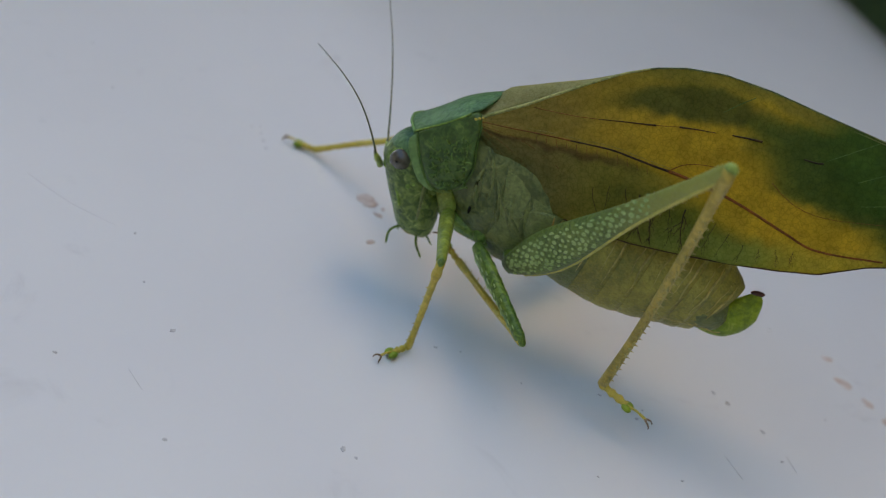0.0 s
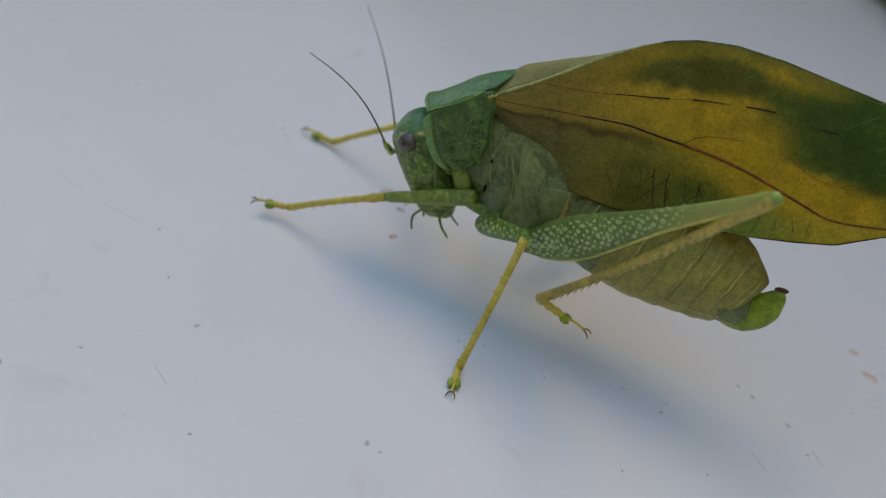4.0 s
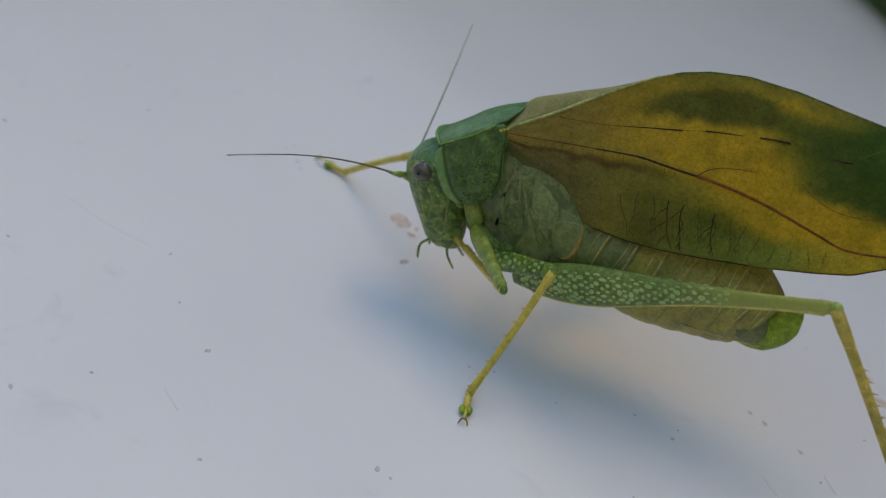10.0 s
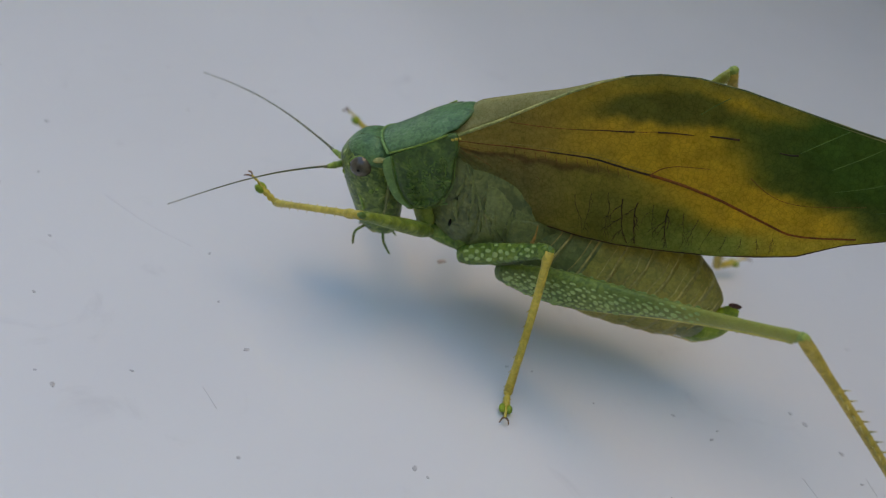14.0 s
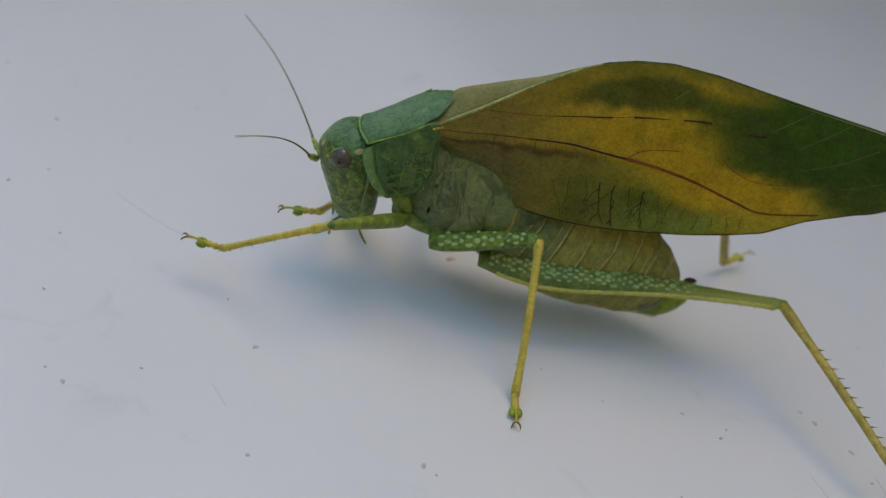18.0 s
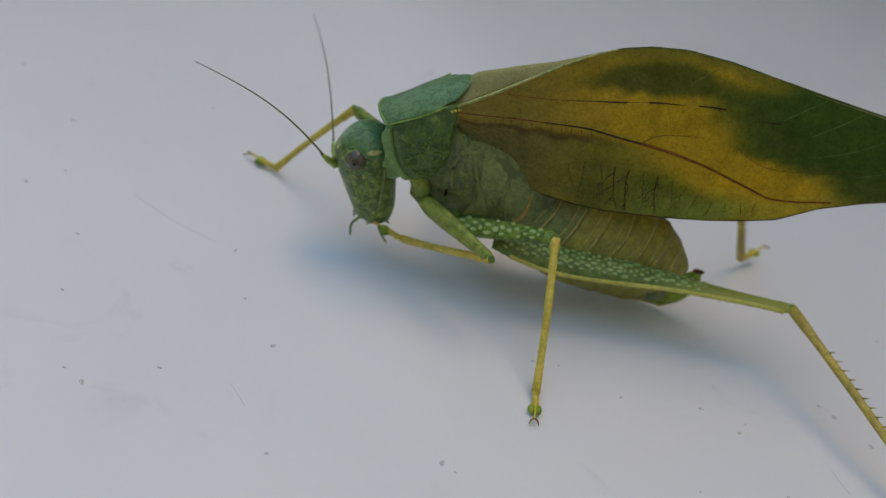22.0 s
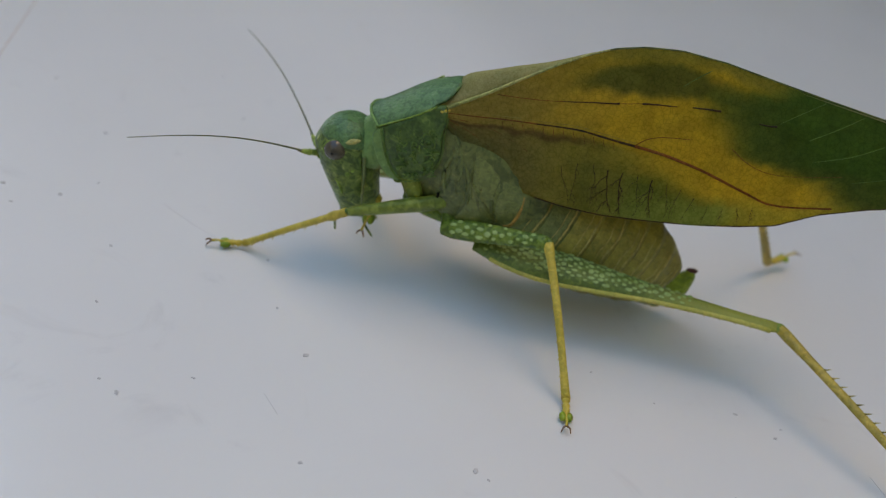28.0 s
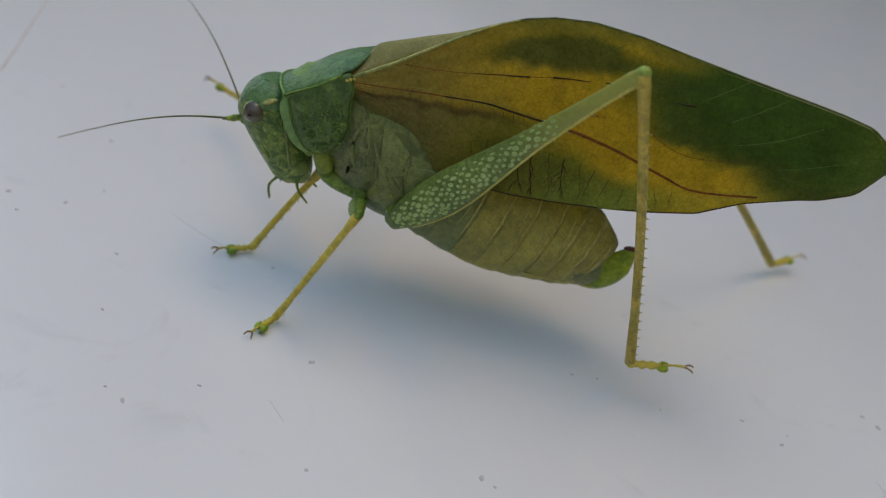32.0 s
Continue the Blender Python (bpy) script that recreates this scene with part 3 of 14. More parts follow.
    for pts in ([(2.0, 18.4), (-1.0, 17.2), (-4.0, 15.4), (-6.0, 14.2)], [(2.2, 18.7), (-2.0, 18.3), (-6.0, 16.8), (-9.0, 14.6)], [(2.0, 18.0), (-0.2, 16.6), (-2.2, 14.9)]):
        vein("root_vein", wing, pts, side, 0.04, 0.02, RED_VEIN, "", 0.0)
    def ridge_line(a, b, r0, r1, material, label):
        bm = bmesh.new()
        xs = np.linspace(a, b, 60)
        edge = [(x, side * (wing_y(x, ridge_z(x)) + 0.02), ridge_z(x) + 0.03 - (far_drop(x) if side < 0 else 0)) for x in xs]
        tube(bm, edge, [r0 + (r1 - r0) * q / 59 for q in range(60)], 6)
        part("ridge_edge", bm, material, wing, label)

    ridge_line(3.0 if side > 0 else 1.0, -10.0, 0.17 if side > 0 else 0.08, 0.08, PALE_RIM, "pale folded upper edge of the wing")
    ridge_line(-10.0, -43.0, 0.07, 0.05, OLIVE, "thin dark upper edge of the wing")
    bm = bmesh.new()
    edge = [(x, side * (wing_y(x, lower_z(x)) + 0.02), lower_z(x)) for x in np.linspace(-7.0, -43.0, 80)]
    tube(bm, edge, 0.06, 6)
    part("lower_edge", bm, DARK_VEIN, wing, "dark thin lower edge of the wing")


def build_wing_top():
    """The flat fields of both forewings, overlapping on the back."""
    bm = bmesh.new()
    rows, colours = [], []
    for i in range(61):
        x = 3.4 - 46.0 * (i / 60) ** 1.6
        y = along(x, *RIDGE_Y)
        row = []
        for j in range(17):
            f = j / 8 - 1
            row.append(bm.verts.new(Vector((x, y * f, ridge_z(min(x, 3.1)) - far_drop(x) * (1 - f) / 2 + 2.0 * (0.3 + 0.7 * step(3.2, 1.0, x)) * (1 - f * f) * min(1, y / 2.4))) * MM))
            n = noise.fractal((x * 0.8, y * f * 1.2, 2.2), 0.6, 2.0, 3)
            colours.append(mixed((0.5, 0.5, 0.2), (0.7, 0.66, 0.34), min(1, max(0, 0.6 + 0.5 * n))))
        rows.append(row)
    for a, b in zip(rows, rows[1:]):
        for j in range(16):
            bm.faces.new((a[j], b[j], b[j + 1], a[j + 1]))
    top = part("wing_top", bm, WING_TOP, katydid, "pale olive netted field of the folded wings")
    paint(top, colours)
    sol = top.modifiers.new("thickness", "SOLIDIFY")
    sol.thickness, sol.offset = 0.0002, -1


for s in (1, -1):
    w_ob = build_forewing(s)
    build_veins(w_ob, s)
build_wing_top()


THORAX = [(7.4, 11.8, 1.4, 1.2), (6.2, 12.8, 2.4, 1.8), (4.0, 13.9, 4.3, 2.4), (1.8, 13.3, 5.9, 2.9), (0.0, 12.6, 6.3, 3.2), (-2.5, 12.0, 6.3, 3.45), (-6.0, 11.6, 5.4, 3.35), (-8.5, 11.4, 4.2, 3.0)]


def thorax_y(x, z):
    c, h, w = (along(x, [t[0] for t in THORAX], [t[k] for t in THORAX]) for k in (1, 2, 3))
    return w * max(0.05, 1 - min(1, abs(z - c) / h) ** 2.5) ** 0.4


def build_thorax():
    bm = bmesh.new()
    oval_loft(bm, finer(THORAX, 4), 32, power=0.8)
    thorax = part("thorax", bm, OLIVE, katydid, "olive green thorax under the wings")
    outlines = (((1.4, 17.2), (0.9, 12.4), (1.9, 9.0), (-0.2, 8.2), (-1.0, 11.0), (-0.9, 16.0)), ((-0.9, 16.0), (-1.2, 11.0), (-0.5, 8.0), (-3.6, 7.6), (-4.2, 10.5), (-3.6, 14.4)), ((-3.8, 14.2), (-4.4, 10.5), (-3.9, 7.7), (-6.4, 8.0), (-7.0, 10.2), (-6.6, 13.4)))
    for s in (1, -1):
        for k, outline in enumerate(outlines):
            bm = bmesh.new()
            pts = [Vector((p[0], 0, p[1])) for p in smooth_path([(a, b, 0) for a, b in outline + outline[:1]], 5)[:-1]]
            mid = sum(pts, Vector()) / len(pts)
            rings = []
            for f in (1.0, 0.95, 0.8, 0.6, 0.4, 0.15):
                ring = [mid + (p - mid) * f for p in pts]
                rings.append([(p.x, s * (thorax_y(p.x, p.z) - 0.05 + 0.2 * (1 - f ** 6) + 0.06 * noise.noise((p.x * 0.9, p.z * 0.9, k))), p.z) for p in ring])
            ring_loft(bm, rings)
            part("side_plate", bm, (OLIVE, UMBER, UMBER)[k], thorax, "grooved olive plate on the thorax side")
        for k in range(7):
            bm = bmesh.new()
            x0 = 0.8 - 0.9 * k
            top = 15.6 - 0.35 * k
            bend = (0.9, 0.5, 0.2, -0.2)[k % 4]
            path = [(x0 + bend * math.sin(math.pi * q / 9) - 0.06 * q, top - (5.6 - 0.15 * k) * q / 9) for q in range(10)]
            tube(bm, [(x, s * (thorax_y(x, z) + 0.0), z) for x, z in path], [0.06 + 0.2 * math.sin(math.pi * q / 9) for q in range(10)], 5)
            part("plate_ridge", bm, OLIVE if k % 3 else UMBER, thorax)
        bm = bmesh.new()
        ball(bm, (5.4, s * 1.8, 10.6), 0.45, (1.1, 0.7, 0.8), 12, 8)
        part("breast_spur", bm, GREEN_LEG, thorax, "small green knob under the shield")
    for s in (1, -1):
        for k in range(7):
            bm = bmesh.new()
            z0, x0 = 17.6 - 0.5 * k, 1.5 - 0.12 * k
            path = smooth_path([(x0, 0, z0), (x0 - 0.9 - 0.15 * k, 0, z0 - 1.6), (x0 - 1.0 - 0.45 * k, 0, z0 - 3.6), (x0 - 0.6 - 0.75 * k, 0, z0 - 5.4)], 4)
            tube(bm, [(p.x, s * (thorax_y(p.x, p.z) + 0.04), p.z) for p in path], [0.06 + 0.16 * math.sin(math.pi * q / (len(path) - 1)) for q in range(len(path))], 5)
            part("root_fold", bm, UMBER if k % 2 else OLIVE, thorax, "soft fold at the wing root")
    for s in (1, -1):
        bm = bmesh.new()
        plate(bm, ((-3.9, 12.8), (-3.9, 10.6), (-4.5, 9.4), (-5.5, 9.3), (-6.1, 11.0), (-6.2, 13.0)), 3.3, 0.12, s, 0.2)
        part("root_flap", bm, UMBER, thorax, "rounded olive flap below the wing root")
        bm = bmesh.new()
        tube(bm, smooth_path([(-6.2, s * 3.5, 12.9), (-6.2, s * 3.55, 11.2), (-5.7, s * 3.5, 9.7), (-5.0, s * 3.5, 9.3)], 5), [0.04 + 0.15 * math.sin(math.pi * q / 17) for q in range(16)], 7, 0.7)
        part("flap_edge", bm, FLAP_EDGE, thorax, "orange brown edge of the flap")
    bm = bmesh.new()
    oval_loft(bm, finer([(4.6, 9.0, 0.9, 1.6), (3.0, 8.5, 1.3, 2.4), (0.0, 7.9, 1.2, 2.6), (-4.0, 7.6, 1.2, 2.6), (-6.5, 7.8, 0.9, 2.0)], 3), 18)
    part("breast_plate", bm, GREEN_LEG, thorax, "pale green underside of the thorax")


build_thorax()


def build_pronotum():
    bm = bmesh.new()
    rows = []
    for i in range(25):
        f = i / 24
        x0 = 8.1 - 5.2 * f
        z0 = 16.05 + 3.85 * f
        w = 2.75 + 0.62 * f - 0.9 * step(0.72, 1.0, f)
        row = []
        for j in range(21):
            g = j / 10 - 1
            crown = (0.9 + 0.7 * f) * (1 - g * g)
            bow = (0.9 if f < 0.5 else -1.9) * (1 - g * g) * (2 * f - 1) ** 2
            row.append(bm.verts.new(Vector((x0 + bow + 0.35 * crown, w * g, z0 + crown * 0.75 - (0.35 if f < 0.5 else 0.08) * bow)) * MM))
        rows.append(row)
    for a, b in zip(rows, rows[1:]):
        for j in range(20):
            bm.faces.new((a[j], b[j], b[j + 1], a[j + 1]))
    shield = part("neck_shield", bm, GREEN_TOP, katydid, "blue-green saddle-shaped shield behind the head")
    sol = shield.modifiers.new("thickness", "SOLIDIFY")
    sol.thickness, sol.offset = 0.00025, -1
    outline = ((7.75, 16.2), (5.3, 18.0), (2.9, 19.75), (2.3, 18.7), (2.3, 16.8), (2.1, 14.6), (2.8, 12.6), (4.1, 11.6), (5.5, 11.7), (6.8, 13.5))
    for s in (1, -1):
        bm = bmesh.new()
        plate(bm, outline, 2.9, 0.35, s, 0.3)
        lobe = part("side_lobe", bm, GREEN_DEEP, shield, "dark green side lobe with pale worm marks")
        rim = smooth_path([(x, s * 3.15, z) for x, z in ((7.85, 16.1), (6.9, 13.4), (5.6, 11.6), (4.1, 11.5), (2.7, 12.5), (2.0, 14.6), (2.2, 16.8), (2.2, 18.7))], 5)
        bm = bmesh.new()
        tube(bm, rim, [0.13 - 0.08 * min(1, 2.2 * k / len(rim)) for k in range(len(rim))], 8, 0.6)
        part("lobe_rim", bm, WORM, shield, "pale rim of the side lobe")
        bm = bmesh.new()
        tube(bm, smooth_path([(8.1, s * 2.78, 16.12), (5.5, s * 3.08, 17.85), (3.4, s * 3.2, 19.55)], 6), 0.09, 6)
        part("shield_keel", bm, LEAF_VEIN, shield, "pale keel along the shield's side")
        rnd = random.Random(8)
        bm = bmesh.new()
        for k in range(60):
            x, z = rnd.uniform(2.6, 6.2), rnd.uniform(11.8, 17.0)
            if z > 15.6 + (6.6 - x) * 0.8 or x > 6.4 - (13.5 - z) * 0.25:
                continue
            a, turn = rnd.uniform(0, 6.3), rnd.uniform(-2.5, 2.5)
            pts = []
            for q in range(5):
                pts.append((x, s * (3.2 + 0.35 * (1 - ((x - 4) / 3) ** 2 * 0.7 - ((z - 14) / 5) ** 2 * 0.5) + 0.02), z))
                x, z, a = x + 0.17 * math.cos(a), z + 0.17 * math.sin(a), a + turn * 0.5
            tube(bm, pts, 0.085, 5)
        tagged(part("worm_pattern", bm, WORM, lobe, "pale green worm-like marks"), kind="stuff")
    for s in (1, -1):
        bm = bmesh.new()
        plate(bm, ((7.2, 16.4), (6.5, 13.6), (5.6, 11.9), (5.4, 11.0), (6.8, 11.6), (7.9, 13.3), (8.5, 15.2)), 2.72, 0.18, s, 0.14)
        part("collar_fold", bm, NECK, shield, "pale green fold before the side lobe")
    bm = bmesh.new()
    tube(bm, smooth_path([(9.3, 0, 16.5), (9.0, 1.4, 16.35), (8.15, 2.75, 16.0)], 6), 0.14, 6)
    tube(bm, smooth_path([(9.3, 0, 16.5), (9.0, -1.4, 16.35), (8.15, -2.75, 16.0)], 6), 0.14, 6)
    part("shield_collar", bm, NECK, shield, "pale raised front rim of the shield")
    for s in (1, -1):
        bm = bmesh.new()
        for k in range(3):
            ball(bm, (2.9 - 0.3 * k, s * (3.2 + 0.05 * k), 19.2 + 0.16 * k), 0.19 - 0.03 * k, (1, 0.8, 0.8), 10, 6)
        part("wing_hinge", bm, YELLOW_LEG, katydid, "yellow wing hinge at the shoulder")
        bm = bmesh.new()
        ball(bm, (1.5, s * 3.0, 10.6), 0.28, (0.5, 0.5, 1.4), 10, 8)
        part("breathing_slit", bm, BLACK, katydid, "small black breathing slit")


build_pronotum()

# ---------------------------------------------------------------- head, on a neck pivot
PIVOT = Vector((7.5, 0, 12.07))
head_bm = bmesh.new()
oval_loft(head_bm, [(z - PIVOT.z, a - PIVOT.x, b - PIVOT.x, w) for z, a, b, w in finer(
    [(2.1, 6.0, 8.7, 0.9), (2.8, 5.7, 9.3, 1.5), (4.6, 5.6, 10.1, 2.05), (7.0, 5.9, 11.2, 2.45), (9.0, 6.2, 12.0, 2.65), (10.8, 6.5, 12.5, 2.75), (12.3, 6.9, 12.1, 2.65), (13.4, 7.4, 11.3, 2.1), (14.0, 8.3, 10.3, 1.1)], 4)], 30, "z")
head = part("head", head_bm, GREEN_FACE, katydid, "mottled green head with a sloping face")
antennae = []


def build_head():
    bm = bmesh.new()
    rings = []
    for z, a, b, w in finer([(11.9, 6.7, 11.9, 2.5), (12.4, 6.85, 12.05, 2.66), (13.45, 7.35, 11.35, 2.14), (14.06, 8.25, 10.35, 1.15), (14.12, 9.2, 9.5, 0.15)], 3):
        rings.append([((a + b) / 2 + (b - a) / 2 * 1.01 * math.cos(t) - PIVOT.x, w * 1.02 * math.sin(t), z - PIVOT.z) for t in (2 * math.pi * k / 28 for k in range(28))])
    ring_loft(bm, rings)
    part("crown", bm, GREEN_TOP, head, "blue-green crown of the head")
    bm = bmesh.new()
    tube(bm, [Vector(p) - PIVOT for p in smooth_path([(11.2, 0.4, 13.62), (9.6, 0.9, 14.1), (8.6, 1.5, 13.75), (8.0, 2.1, 13.1)], 5)], 0.05, 5)
    part("crown_line", bm, GREEN_DEEP, head, "dark line over the crown")
    for s in (1, -1):
        bm = bmesh.new()
        ball(bm, Vector((10.25, s * 2.35, 11.45)) - PIVOT, 1.12, (0.95, 0.95, 1.05), 24, 16)
        eye = part("eye", bm, EYE, head, "grey domed compound eye with a dark centre")
        bm = bmesh.new()
        ring = [Vector((10.25 + 1.08 * math.cos(a), s * 2.42, 11.45 + 1.12 * math.sin(a))) - PIVOT for a in (2 * math.pi * k / 24 for k in range(25))]
        tube(bm, ring, 0.09, 6)
        part("eye_rim", bm, LEAF_VEIN, head, "pale green rim round the eye")
        bm = bmesh.new()
        ball(bm, Vector((10.3, s * 3.2, 11.5)) - PIVOT, 0.36, (1, 0.6, 1), 14, 10)
        part("pupil", bm, BLACK, head, "dark false pupil of the eye")
        bm = bmesh.new()
        tube(bm, [Vector(p) - PIVOT for p in smooth_path([(9.5, s * 2.5, 12.5), (8.8, s * 2.55, 12.85), (8.1, s * 2.3, 13.0)], 5)], [0.06 + 0.2 * math.sin(math.pi * k / 10) for k in range(11)], 6)
        part("eye_stripe", bm, PALE_RIM, head, "pale yellow stripe behind the eye")
        bm = bmesh.new()
        tube(bm, [Vector(p) - PIVOT for p in smooth_path([(7.5, s * 2.35, 11.2), (7.2, s * 2.5, 8.5), (7.1, s * 2.1, 6.0), (7.0, s * 1.6, 4.4)], 5)], 0.2, 6, 0.6)
        part("cheek_ridge", bm, UMBER, head, "brownish ridge down the cheek")
        bm = bmesh.new()
        ball(bm, Vector((7.6, s * 0.75, 3.3)) - PIVOT, 1.0, (0.9, 0.75, 1.3), 14, 10)
        part("jaw", bm, OLIVE_WARM, head, "brown-green jaw")
        for k, pts in enumerate((((9.6, 1.5, 5.6), (8.6, 2.0, 5.2), (7.4, 1.95, 5.3)), ((9.2, 1.1, 4.0), (8.3, 1.6, 3.6), (7.2, 1.5, 3.7)), ((10.6, 1.5, 8.2), (9.6, 2.35, 7.4), (9.0, 2.3, 5.9)))):
            bm = bmesh.new()
            tube(bm, [Vector((p[0], s * p[1], p[2])) - PIVOT for p in smooth_path(pts, 5)], 0.13, 6)
            part("mouth_groove", bm, GREEN_DEEP if k < 2 else LEAF_VEIN, head)
        rnd = random.Random(21)
        bm = bmesh.new()
        for k in range(30):
            z = rnd.uniform(4.0, 11.0)
            a = rnd.uniform(0.12, 2.4)
            w = float(np.interp(z, (2.5, 5, 7, 9, 10.8), (0.6, 1.95, 2.4, 2.65, 2.75)))
            xb, xf = float(np.interp(z, (2.5, 5, 7, 9, 10.8), (6.3, 5.9, 6.0, 6.2, 6.5))), float(np.interp(z, (2.5, 5, 7, 9, 10.8), (7.6, 9.7, 10.9, 12.0, 12.5)))
            p = Vector(((xb + xf) / 2 + (xf - xb) / 2 * math.cos(a), s * w * math.sin(a), z)) - PIVOT
            if (p + PIVOT - Vector((10.25, s * 2.3, 11.45))).length < 1.3:
                continue
            ball(bm, p, rnd.uniform(0.1, 0.24), (1.0, 0.2, rnd.uniform(0.5, 1.6)), 8, 5)
        tagged(part("face_mottling", bm, LEAF_VEIN, head, "pale green mottling on the face"), kind="stuff")
        for k, (root, mid, tip) in enumerate((((8.3, 1.0, 3.0), (9.2, 1.5, 1.9), (9.1, 1.7, 0.2)), ((6.8, 0.9, 2.9), (6.4, 1.4, 1.6), (5.5, 1.6, 0.3)))):
            bm = bmesh.new()
            path = smooth_path([(p[0], s * p[1], p[2]) for p in (root, mid, tip)], 5)
            tube(bm, [Vector(p) - PIVOT for p in path], [0.16 - 0.006 * q for q in range(len(path) - 1)] + [0.05], 7)
            part("palp", bm, GREEN_LEG, head, "jointed green palp at the mouth")
        bm = bmesh.new()
        tube(bm, [(0, 0, 0), (0.5, 0, 0.02), (1.1, 0, 0.05), (1.6, 0, 0.08)], [0.15, 0.15, 0.14, 0.12], 10)
        path = [(0.8 + 19.7 * f, 0, 0.9 * math.sin(math.pi * f) + 0.05) for f in (k / 40 for k in range(41))]
        tube(bm, path, [0.11 - 0.075 * (k / 40) ** 0.7 for k in range(41)], 7)
        ant = part("antenna", bm, ANTENNA, head, "thin brown-green thread-like antenna")
        antennae.append(ant)
        bm = bmesh.new()
        ball(bm, (0.1, 0, 0), 0.34, (1.2, 1, 1), 12, 8)
        tube(bm, [(-1.1, 0, -0.05), (-0.4, 0, 0), (0.3, 0, 0), (0.8, 0, 0.03), (1.3, 0, 0.05)], [0.34, 0.3, 0.29, 0.25, 0.14], 10)
        part("antenna_base", bm, FEELER_BASE, ant, "swollen pale green base of the antenna")
    bm = bmesh.new()
    oval_loft(bm, [(x - PIVOT.x, z - PIVOT.z, h, w) for x, z, h, w in ((8.6, 11.0, 2.8, 1.9), (7.4, 11.6, 3.4, 2.3), (6.2, 12.4, 3.5, 2.5), (5.0, 13.0, 3.0, 2.3))], 18)
    part("neck", bm, NECK, head, "green neck membrane")


build_head()
for piece in [head] + [c for c in head.children if not c.name.startswith("antenna")]:
    for v in piece.data.vertices:
        v.co.z *= 0.8 if v.co.z < 0 else 1.0

# ---------------------------------------------------------------- abdomen, telescoping from a pivot
ABDOMEN = Vector((-5.0, 0, 7.99))
SECTIONS = [(-3.0, 10.4, 2.4, 2.6), (-5.5, 9.8, 3.5, 3.2), (-8.0, 9.0, 4.3, 3.6), (-11.0, 8.2, 4.9, 3.8), (-14.0, 7.35, 5.2, 3.85), (-17.0, 6.8, 5.0, 3.7), (-19.5, 6.2, 4.5, 3.3), (-21.4, 5.2, 3.7, 2.7), (-22.7, 4.3, 2.7, 1.9), (-23.5, 3.9, 1.5, 1.1)]


def section_at(x):
    xs = [-s[0] for s in SECTIONS]
    return [float(np.interp(-x, xs, [s[k] for s in SECTIONS])) for k in (1, 2, 3)]


abd_bm = bmesh.new()
oval_loft(abd_bm, [(x - ABDOMEN.x, z - ABDOMEN.z, h - 0.25, w - 0.25) for x, z, h, w in finer(SECTIONS, 3)], 28)
abdomen = part("abdomen", abd_bm, OLIVE, katydid, "swollen olive abdomen banded with pale folds")


def build_abdomen():
    ends = (-3.2, -5.8, -8.3, -10.8, -13.2, -15.5, -17.7, -19.6, -21.2, -22.6)
    for k, (a, b) in enumerate(zip(ends, ends[1:])):
        bm = bmesh.new()
        rings = []
        for i in range(6):
            f = i / 5
            x = a + (b - 0.35 - a) * f
            z, h, w = section_at(x)
            grow = 0.02 + 0.16 * f - (0.12 if i == 5 else 0)
            ring = []
            for q in range(30):
                t = 2 * math.pi * q / 30
                lean = -2.0 * math.sin(t) + 0.4
                ring.append((x + lean - ABDOMEN.x, (w + grow) * math.cos(t), z + (h + grow) * math.sin(t) - ABDOMEN.z))
            rings.append(ring)
        ring_loft(bm, rings, False)
        seg = part("abdomen_ring", bm, UMBER if k < 3 else OLIVE_WARM, abdomen, "olive ring of the abdomen")
        sol = seg.modifiers.new("thickness", "SOLIDIFY")
        sol.thickness, sol.offset = 0.00012, -1
        for s in (1, -1):
            for line in range(2):
                bm = bmesh.new()
                pts = []
                x = b + (a - b) * line * 0.3
                z, h, w = section_at(x)
                for q in range(9):
                    t = (-0.35, -0.1, 0.2)[line] + (1.55, 1.1, 0.85)[line] * q / 8
                    grow = 0.16 - 0.05 * line
                    pts.append((x - 2.0 * math.sin(t) + 0.4 - ABDOMEN.x + 0.25 * noise.noise((q * 0.5, k + 0.3 * line, s)), s * (w + grow) * math.cos(t), z + (h + grow) * math.sin(t) - ABDOMEN.z))
                tube(bm, pts, [0.015 + (0.1, 0.045, 0.05)[line] * math.sin(math.pi * q / 8) for q in range(9)], 6)
                part("fold_line", bm, PALE_LINE, abdomen)
    for s in (1, -1):
        bm = bmesh.new()
        pts = []
        for q in range(24):
            x = -8 - 14 * q / 23
            z, h, w = section_at(x)
            t = -0.75
            pts.append((x - ABDOMEN.x - 1.2, s * (w + 0.14) * math.cos(t), z + (h + 0.14) * math.sin(t) - ABDOMEN.z + 0.12 * noise.noise((q * 0.8, s, 4))))
        tube(bm, pts, [0.05 + 0.07 * abs(noise.noise((q * 0.6, 1, s))) for q in range(24)], 6)
        part("side_fold", bm, PALE_LINE, abdomen, "wavy pale fold along the belly")
    bm = bmesh.new()
    rings = []
    path = smooth_path([(-20.8, 0, 3.2), (-22.4, 0, 2.8), (-24.0, 0, 3.3), (-25.1, 0, 4.6), (-25.9, 0, 6.0)], 5)
    n = len(path)
    for i, p in enumerate(path):
        d = (path[min(i + 1, n - 1)] - path[max(i - 1, 0)]).normalized()
        up = Vector((d.z, 0, -d.x))
        h = float(np.interp(i / (n - 1), (0, 0.35, 0.7, 0.9, 1), (1.2, 1.75, 1.5, 0.8, 0.35)))
        w = float(np.interp(i / (n - 1), (0, 0.35, 0.8, 1), (0.9, 0.75, 0.4, 0.18)))
        rings.append([p + up * h * math.sin(t) + Vector((0, w * math.cos(t), 0)) - ABDOMEN for t in (2 * math.pi * q / 16 for q in range(16))])
